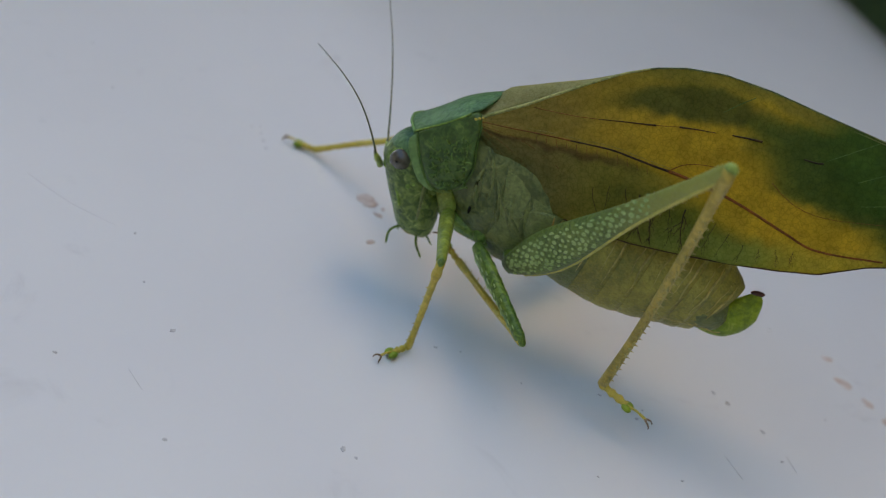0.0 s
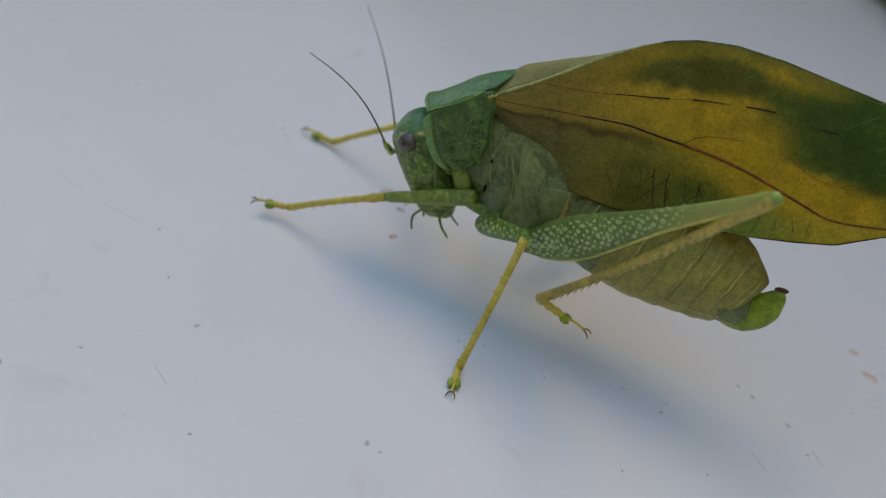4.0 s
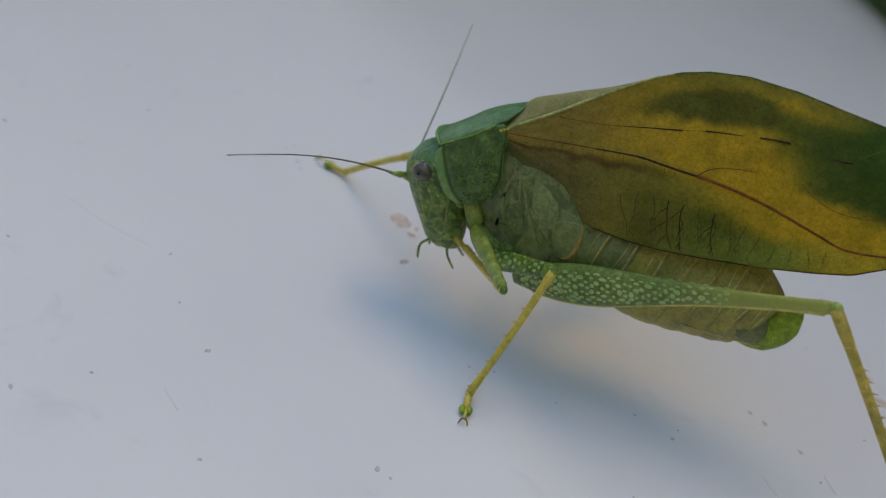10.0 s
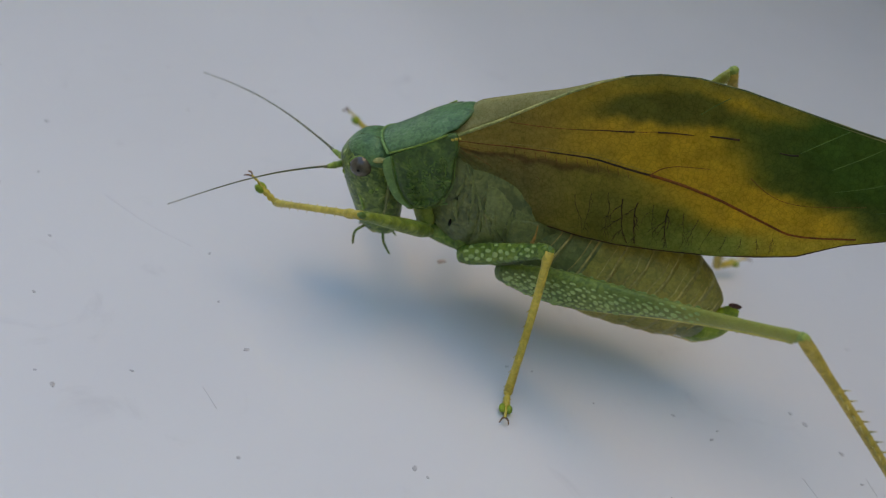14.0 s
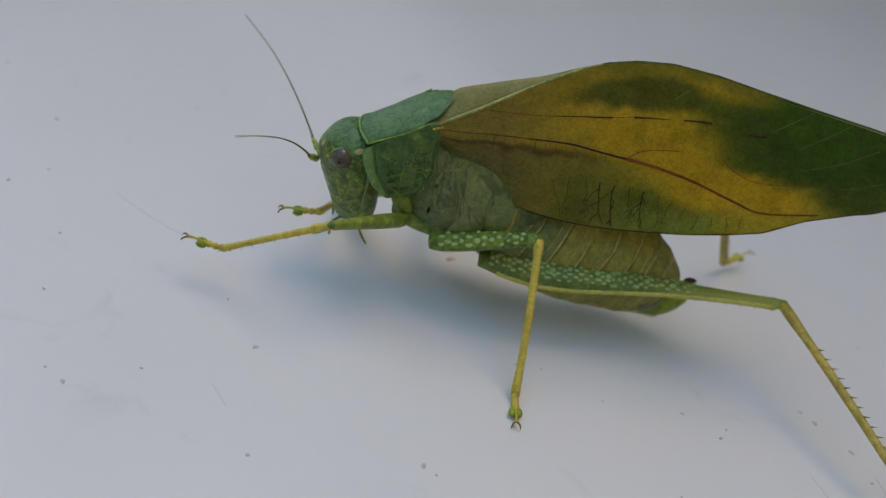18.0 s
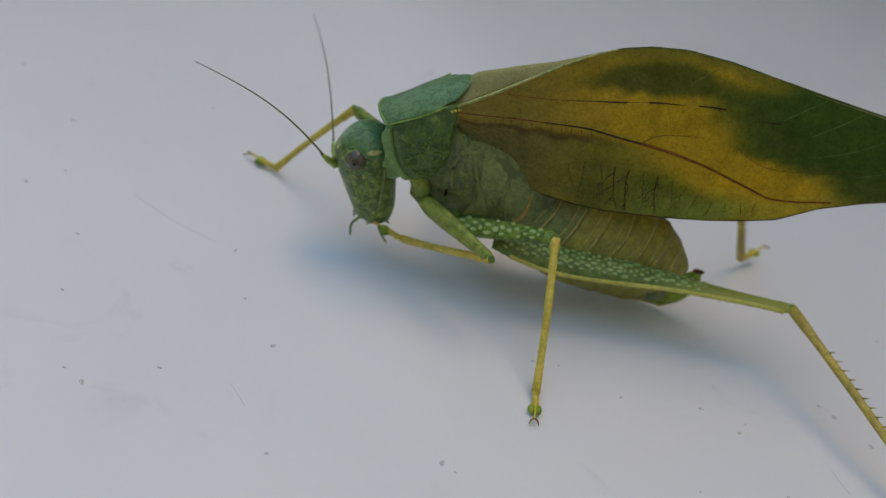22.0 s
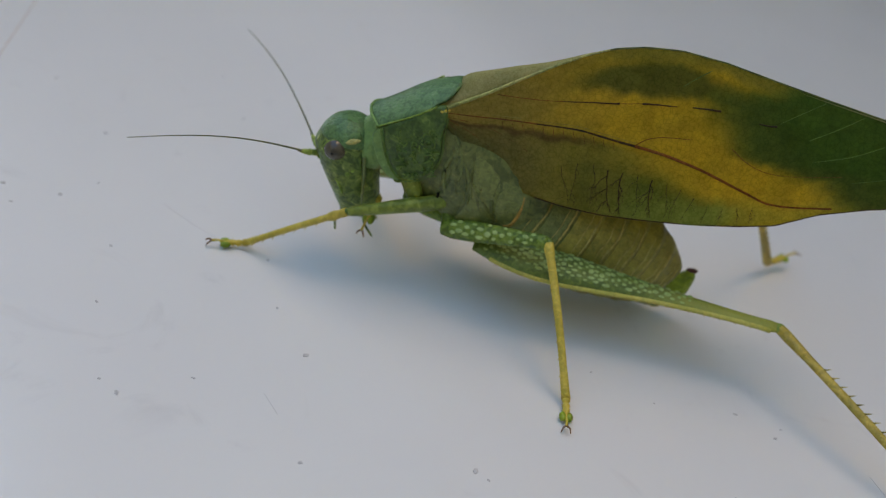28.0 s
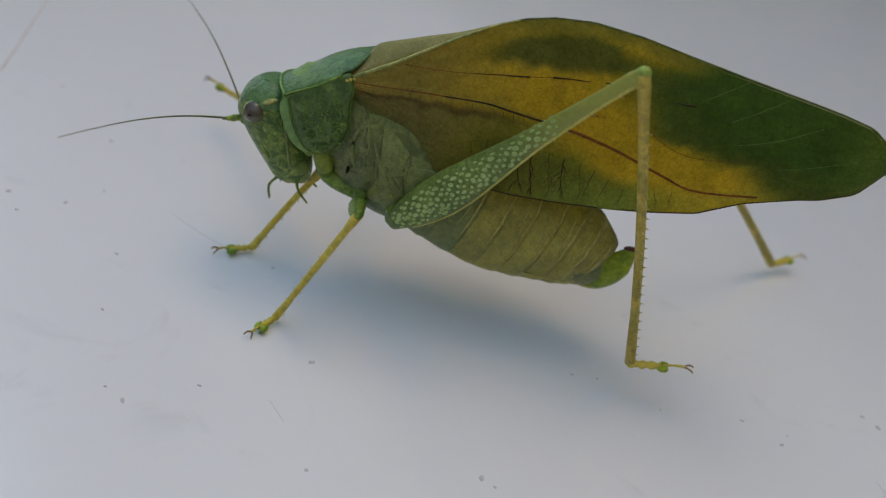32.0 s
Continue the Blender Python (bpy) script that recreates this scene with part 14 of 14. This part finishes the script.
        (25.9, pose(-0.00011, -0.0032, 0.00753, -49.8, -8.9, -106.7)), (26, pose(-0.00011, -0.0032, 0.00753, -48.5, -10.8, -104.1)),
        (26.2, pose(-0.00011, -0.0032, 0.00753, -45.6, -14.8, -99.2)), (26.3, pose(-0.00011, -0.0032, 0.00753, -43.9, -16.8, -97.1)),
        (26.4, pose(-0.00011, -0.0032, 0.00753, -42.1, -18.9, -95.2)), (26.5, pose(-0.00011, -0.0032, 0.00753, -40.1, -21.1, -93.5)),
        (26.6, pose(-0.00011, -0.0032, 0.00753, -37.9, -23.3, -92.2)), (26.7, pose(-0.00011, -0.0032, 0.00753, -35.4, -25.5, -91.1)),
        (26.8, pose(-0.00011, -0.0032, 0.00753, -32.6, -27.7, -90.4)), (26.9, pose(-0.00011, -0.0032, 0.00753, -29.4, -29.8, -90.1)),
        (27, pose(-0.00011, -0.0032, 0.00753, -25.9, -31.8, -90.2)), (27.1, pose(-0.00011, -0.0032, 0.00753, -22, -33.7, -90.8)),
        (27.2, pose(-0.00011, -0.0032, 0.00753, -17.7, -35.3, -91.9)), (28, pose(-0.00011, -0.0032, 0.00753, -18.8, -36.5, -91)),
        (28.4, pose(-0.00011, -0.0032, 0.00753, -19.9, -32.6, -92)), (28.8, pose(-0.00011, -0.0032, 0.00753, -22.5, -27.8, -93.1)),
        (29.1, pose(-0.00011, -0.0032, 0.00753, -23.9, -24.3, -94.2)), (29.5, pose(-0.00011, -0.0032, 0.00753, -24.3, -20.8, -95.8)),
        (30, pose(-0.00011, -0.0032, 0.00753, -23.2, -19.4, -96.5)), (30.5, pose(-0.00011, -0.0032, 0.00753, -25.2, -18.5, -96.8)),
        (31, pose(-0.00011, -0.0032, 0.00753, -26.1, -17.8, -97.1)), (31.1, pose(-0.00011, -0.0032, 0.00753, -20.6, -21.2, -96)),
        (31.2, pose(-0.00011, -0.0032, 0.00753, -14.3, -24, -96)), (31.3, pose(-0.00011, -0.0032, 0.00753, -7.3, -26, -96.8)),
        (31.4, pose(-0.00011, -0.0032, 0.00753, -0, -26.9, -98.1)), (31.5, pose(-0.00011, -0.0032, 0.00753, 7.3, -26.6, -99.6)),
        (31.6, pose(-0.00011, -0.0032, 0.00753, 12.8, -25.2, -100.3)), (31.7, pose(-0.00011, -0.0032, 0.00753, 10.3, -24.7, -99.8)),
        (31.9, pose(-0.00011, -0.0032, 0.00753, 5.5, -23.3, -98.9)), (32, pose(-0.00011, -0.0032, 0.00753, 3.2, -22.4, -98.5)),])
    walk(mid_far[1], [
        (0, pose(-0.00149, -0.01283, 0.01147, 0.6, 51.7, -97.6)), (0.5, pose(-0.00153, -0.01273, 0.01171, 3.4, 51.8, -94.8)),
        (1, pose(-0.00149, -0.01272, 0.01173, 1, 50.5, -97.1)), (1.2, pose(-0.00147, -0.01261, 0.01198, 0.9, 49.1, -97.3)),
        (1.5, pose(-0.00145, -0.01245, 0.01232, 0.6, 47, -97.6)), (2, pose(-0.00148, -0.01242, 0.01236, 1.8, 46.9, -96.5)),
        (2.5, pose(-0.00146, -0.01268, 0.01185, -0.3, 47.3, -98.4)), (3, pose(-0.00146, -0.01276, 0.01167, -1.3, 50.8, -99.3)),
        (3.5, pose(-0.00147, -0.01293, 0.01122, -3.2, 53.3, -101.2)), (4.5, pose(-0.00149, -0.01307, 0.01083, -7.1, 55, -105.1)),
        (5.5, pose(-0.00154, -0.0132, 0.0104, -10.9, 56.6, -108.9)), (6, pose(-0.00163, -0.01337, 0.00968, -9.4, 56, -107.4)),
        (6.5, pose(-0.00157, -0.01326, 0.01015, -8.6, 57.2, -106.6)), (6.8, pose(-0.00153, -0.01317, 0.01049, -7.2, 54.2, -105.1)),
        (7, pose(-0.00151, -0.01312, 0.01068, -6.4, 52, -104.3)), (7.5, pose(-0.00153, -0.01318, 0.01047, -6.3, 51.9, -104.2)),
        (8, pose(-0.00153, -0.01314, 0.01061, -1.9, 52.2, -99.9)), (10, pose(-0.0015, -0.01308, 0.0108, -4.8, 51.9, -102.8)),
        (10.5, pose(-0.00144, -0.01293, 0.01124, -6.1, 52.3, -104)), (11, pose(-0.00147, -0.01303, 0.01096, -5.8, 48.4, -103.5)),
        (11.2, pose(-0.00145, -0.01308, 0.01083, -11.8, 47.4, -109.1)), (11.3, pose(-0.00145, -0.0131, 0.01076, -14.6, 46.8, -111.7)),
        (11.5, pose(-0.00148, -0.01315, 0.01058, -20.1, 45.5, -116.8)), (11.7, pose(-0.00163, -0.01326, 0.01014, -24.4, 43.6, -120.5)),
        (11.8, pose(-0.00173, -0.0133, 0.00991, -26.3, 42.6, -122.2)), (12, pose(-0.00199, -0.01336, 0.00942, -29.8, 40.5, -125.1)),
        (12.2, pose(-0.00216, -0.01336, 0.0092, -33.5, 40.3, -128.8)), (12.4, pose(-0.00235, -0.01336, 0.00897, -36.9, 40, -132.3)),
        (12.6, pose(-0.00261, -0.01333, 0.00868, -40.1, 39.4, -135.6)), (13, pose(-0.00235, -0.01334, 0.00911, -42.5, 42.7, -139.3)),
        (13.5, pose(-0.00227, -0.01333, 0.00925, -44.6, 44.8, -142.2)), (14, pose(-0.00235, -0.01332, 0.00922, -49, 45.5, -147.7)),
        (14.3, pose(-0.00183, -0.01327, 0.00994, -47.4, 47.6, -146.2)), (14.5, pose(-0.00153, -0.0132, 0.01041, -46, 49.1, -144.9)),
        (14.8, pose(-0.0013, -0.01311, 0.0108, -45.6, 50.8, -144.7)), (15.1, pose(-0.00145, -0.01318, 0.01052, -49.3, 48.6, -148.7)),
        (15.5, pose(-0.00173, -0.01324, 0.01014, -53.6, 45.6, -153.3)), (15.8, pose(-0.002, -0.01327, 0.00985, -56.3, 43.5, -156.4)),
        (16.2, pose(-0.00243, -0.01326, 0.00945, -59.4, 40.7, -160)), (16.5, pose(-0.0028, -0.01322, 0.00916, -61.3, 38.7, -162.3)),
        (18, pose(-0.00243, -0.01324, 0.00954, -63, 39.6, -165)), (18.2, pose(-0.00219, -0.01324, 0.00979, -64.7, 40, -167.5)),
        (18.5, pose(-0.00186, -0.01323, 0.01011, -67.2, 40.4, -171.4)), (19.5, pose(-0.00204, -0.01323, 0.00995, -67.9, 39.9, -172.4)),
        (20.5, pose(-0.0021, -0.01324, 0.00989, -69.9, 41.3, -175.5)), (21, pose(-0.00182, -0.01323, 0.01013, -70.3, 42.2, -176)),
        (23, pose(-0.00221, -0.01323, 0.00981, -70.5, 40.5, -176.4)), (23.2, pose(-0.00247, -0.01322, 0.00961, -70.4, 39.1, -176.4)),
        (23.5, pose(-0.00289, -0.01317, 0.00932, -70.3, 36.9, -176.1)), (24, pose(-0.00359, -0.01303, 0.00877, -67.8, 34.8, -171.8)),
        (25.5, pose(-0.00353, -0.01304, 0.00889, -69.1, 34.1, -174.1)), (25.8, pose(-0.00361, -0.01302, 0.00881, -68.4, 33.9, -172.8)),
        (25.9, pose(-0.0031, -0.01313, 0.00915, -68.4, 35.7, -172.9)), (26, pose(-0.00262, -0.01321, 0.0095, -68.2, 37.6, -172.8)),
        (26.2, pose(-0.00174, -0.01322, 0.01021, -67.4, 41.6, -171.7)), (26.3, pose(-0.00135, -0.01317, 0.01057, -66.7, 43.7, -170.8)),
        (26.4, pose(-0.00101, -0.01309, 0.01094, -65.8, 45.9, -169.5)), (26.5, pose(-0.00072, -0.01298, 0.01131, -64.5, 48.3, -167.9)),
        (26.6, pose(-0.00048, -0.01284, 0.01168, -62.9, 50.7, -165.8)), (26.7, pose(-0.0003, -0.01268, 0.01205, -60.9, 53.3, -163.3)),
        (26.8, pose(-0.00018, -0.0125, 0.01241, -58.2, 55.9, -160.2)), (26.9, pose(-0.00013, -0.01231, 0.01275, -54.9, 58.6, -156.3)),
        (27, pose(-0.00015, -0.01212, 0.01307, -50.7, 61.3, -151.6)), (27.1, pose(-0.00024, -0.01193, 0.01336, -45.3, 64, -145.7)),
        (27.2, pose(-0.00039, -0.01176, 0.0136, -38.4, 66.5, -138.3)), (28, pose(-0.00026, -0.01163, 0.01378, -38.2, 65.3, -138.1)),
        (28.4, pose(-0.00041, -0.01204, 0.01318, -38.7, 62.7, -138.4)), (28.8, pose(-0.00061, -0.01248, 0.01242, -42.7, 60.1, -142.6)),
        (29.1, pose(-0.00082, -0.01274, 0.01186, -44.6, 58.3, -144.6)), (29.5, pose(-0.0011, -0.01297, 0.01126, -44, 56.4, -143.7)),
        (30, pose(-0.00124, -0.01304, 0.01101, -41.3, 55.7, -140.7)), (30.5, pose(-0.00129, -0.01309, 0.01087, -44.2, 54.6, -143.7)),
        (31, pose(-0.00135, -0.01312, 0.01074, -42.6, 51.7, -141.4)), (31.1, pose(-0.00114, -0.01293, 0.01133, -36.4, 56.5, -135.3)),
        (31.2, pose(-0.00111, -0.01274, 0.01181, -27.8, 61.1, -126.6)), (31.3, pose(-0.00122, -0.01257, 0.01213, -15.8, 65.1, -114.4)),
        (31.4, pose(-0.00143, -0.01247, 0.01228, -0.1, 67.9, -98.2)), (31.5, pose(-0.00167, -0.01246, 0.01224, 18.3, 68.9, -79.1)),
        (31.6, pose(-0.00181, -0.01255, 0.012, 31.8, 67.7, -65)), (31.7, pose(-0.00174, -0.0126, 0.01192, 25.6, 67.9, -71.5)),
        (31.9, pose(-0.0016, -0.01273, 0.01168, 13.5, 67.6, -84.2)), (32, pose(-0.00155, -0.0128, 0.01153, 7.7, 67.2, -90.2)),])
    walk(mid_far[2], [
        (0, pose(-0.00265, -0.0215, 0.00041, -4.5, -1.8, -12)), (0.5, pose(-0.00226, -0.02142, 0.00063, -4.7, -1.9, -11.2)),
        (1, pose(-0.0026, -0.02162, 0.00085, -4.2, -3, -12.7)), (1.2, pose(-0.00265, -0.02176, 0.00131, -4, -2.9, -13.3)),
        (1.5, pose(-0.00272, -0.02198, 0.00201, -3.7, -2.9, -14.1)), (2, pose(-0.00256, -0.02199, 0.00207, -4, -2.8, -13.1)),
        (2.5, pose(-0.00286, -0.02213, 0.00148, -4, -2.8, -13.3)), (3, pose(-0.0029, -0.02154, 0.00073, -4.2, -3.4, -12.4)),
        (3.5, pose(-0.00311, -0.0212, -0.00008, -4.5, -2.7, -11.7)), (4.5, pose(-0.00359, -0.02088, -0.00072, -4.4, -3.2, -12.2)),
        (5.5, pose(-0.00406, -0.02054, -0.00137, -4.3, -3.7, -12.7)), (6, pose(-0.00399, -0.0209, -0.00201, -4.3, -4.2, -12.6)),
        (6.5, pose(-0.00376, -0.02058, -0.0017, -4.2, -4.8, -12.6)), (6.8, pose(-0.00368, -0.02114, -0.00094, -4, -4.7, -13.2)),
        (7, pose(-0.00364, -0.02153, -0.00044, -3.9, -4.7, -13.5)), (7.5, pose(-0.00367, -0.02161, -0.00063, -4.2, -3.3, -13.2)),
        (8, pose(-0.00302, -0.02165, -0.00053, -4.6, -2.6, -11.7)), (10, pose(-0.00342, -0.02157, -0.00029, -4.2, -3.1, -12.9)),
        (10.5, pose(-0.00353, -0.0213, 0.00008, -4.2, -2.9, -13.3)), (11, pose(-0.00366, -0.02212, 0.00041, -4, -2.9, -13.9)),
        (11.2, pose(-0.00457, -0.02209, 0.00045, -3.6, -2.5, -15.2)), (11.3, pose(-0.00503, -0.02206, 0.00047, -3.4, -2.3, -15.9)),
        (11.5, pose(-0.00594, -0.02198, 0.00053, -3, -1.9, -17.2)), (11.7, pose(-0.00683, -0.02206, 0.00042, -2.7, -1.7, -17.8)),
        (11.8, pose(-0.00727, -0.02208, 0.00037, -2.6, -1.6, -18.1)), (12, pose(-0.00816, -0.02213, 0.00027, -2.4, -1.3, -18.7)),
        (12.2, pose(-0.0089, -0.02175, 0.00009, -1.8, -1.2, -19.6)), (12.4, pose(-0.00963, -0.02134, -0.00008, -1.1, -1.1, -20.5)),
        (12.6, pose(-0.0104, -0.02096, -0.00026, -0.6, -0.8, -21.6)), (13, pose(-0.01021, -0.0201, -0.00044, 0.4, 0.2, -23.7)),
        (13.5, pose(-0.01018, -0.01946, -0.00069, 1.2, 1.5, -24.5)), (14, pose(-0.0107, -0.01861, -0.00083, 2.1, 2.6, -26.9)),
        (14.3, pose(-0.00973, -0.01855, -0.00048, 1.7, 3.1, -26.1)), (14.5, pose(-0.00908, -0.0185, -0.00026, 1.4, 3.4, -25.5)),
        (14.8, pose(-0.00857, -0.01827, -0.00013, 1.4, 3.4, -26.7)), (15.1, pose(-0.00942, -0.01803, -0.00005, 1.4, 3.5, -27.9)),
        (15.5, pose(-0.01055, -0.01767, 0.00006, 1.5, 3.5, -29.4)), (15.8, pose(-0.01138, -0.01736, 0.00015, 1.5, 3.6, -30.6)),
        (16.2, pose(-0.01248, -0.01692, 0.00026, 1.5, 3.6, -32.1)), (16.5, pose(-0.01329, -0.01656, 0.00035, 1.5, 3.7, -33.3)),
        (18, pose(-0.01292, -0.01606, 0.00055, 0.4, 4.6, -34.1)), (18.2, pose(-0.01273, -0.01557, 0.00072, 0.1, 5, -33.5)),
        (18.5, pose(-0.01247, -0.01484, 0.00096, -0.5, 5.6, -32.7)), (19.5, pose(-0.01276, -0.01467, 0.0009, -0.3, 5.7, -33.8)),
        (20.5, pose(-0.01265, -0.01407, 0.00058, 0.1, 5.1, -32.4)), (21, pose(-0.01224, -0.01395, 0.00066, -0, 5.1, -31.8)),
        (23, pose(-0.0129, -0.0139, 0.00065, -0.1, 5.6, -33.6)), (23.2, pose(-0.0134, -0.01391, 0.00073, -0, 5.5, -33.6)),
        (23.5, pose(-0.01414, -0.01393, 0.00085, 0.1, 5.4, -33.6)), (24, pose(-0.01505, -0.01468, 0.00072, 0.3, 5.3, -31.6)),
        (25.5, pose(-0.01514, -0.01424, 0.00098, -0.6, 5.9, -30.4)), (25.8, pose(-0.01522, -0.01448, 0.00094, -0.7, 5.7, -30.6)),
        (25.9, pose(-0.01446, -0.01454, 0.00092, -0.7, 5.7, -30.7)), (26, pose(-0.0137, -0.0146, 0.0009, -0.8, 5.6, -30.7)),
        (26.2, pose(-0.01218, -0.01474, 0.00085, -0.8, 5.6, -30.8)), (26.3, pose(-0.01142, -0.01481, 0.00083, -0.9, 5.5, -30.9)),
        (26.4, pose(-0.01066, -0.01488, 0.00081, -0.9, 5.5, -31)), (26.5, pose(-0.0099, -0.01495, 0.00079, -1, 5.4, -31)),
        (26.6, pose(-0.00914, -0.01503, 0.00077, -1, 5.4, -31.1)), (26.7, pose(-0.00838, -0.0151, 0.00075, -1, 5.3, -31.2)),
        (26.8, pose(-0.00762, -0.01518, 0.00073, -1.1, 5.3, -31.2)), (26.9, pose(-0.00686, -0.01526, 0.00072, -1.1, 5.2, -31.3)),
        (27, pose(-0.0061, -0.01534, 0.0007, -1.2, 5.2, -31.3)), (27.1, pose(-0.00534, -0.01542, 0.00068, -1.2, 5.2, -31.4)),
        (27.2, pose(-0.00458, -0.01551, 0.00067, -1.2, 5.1, -31.5)), (28, pose(-0.00464, -0.01557, 0.00097, -1.6, 4.7, -30.9)),
        (28.4, pose(-0.00525, -0.01634, 0.00065, -1.5, 4.7, -29.4)), (28.8, pose(-0.00619, -0.01675, 0.0002, -1.3, 4.4, -28.4)),
        (29.1, pose(-0.00685, -0.01703, -0.00014, -1.1, 4.1, -28)), (29.5, pose(-0.00739, -0.01759, -0.00049, -1, 3.8, -27.7)),
        (30, pose(-0.00738, -0.01807, -0.00064, -1, 3.6, -26.6)), (30.5, pose(-0.00787, -0.01792, -0.00063, -0.8, 3.3, -27.8)),
        (31, pose(-0.00818, -0.01857, -0.00032, -1.5, 4.2, -26.7)), (31.1, pose(-0.00667, -0.0184, -0.00043, -1.7, 4.3, -26.1)),
        (31.2, pose(-0.00517, -0.01821, -0.00054, -1.8, 4.4, -25.4)), (31.3, pose(-0.00368, -0.01798, -0.00066, -1.9, 4.4, -24.7)),
        (31.4, pose(-0.00219, -0.01772, -0.00078, -2.1, 4.5, -24.1)), (31.5, pose(-0.00071, -0.01743, -0.00092, -2.2, 4.6, -23.4)),
        (31.6, pose(0.00045, -0.0174, -0.00104, -2.2, 4.5, -23.8)), (31.7, pose(-0.00005, -0.01763, -0.00115, -2.1, 4.5, -24.3)),
        (31.9, pose(-0.00106, -0.01807, -0.00136, -2, 4.3, -25.1)), (32, pose(-0.00156, -0.01827, -0.00147, -1.9, 4.2, -25.6)),])


motions()
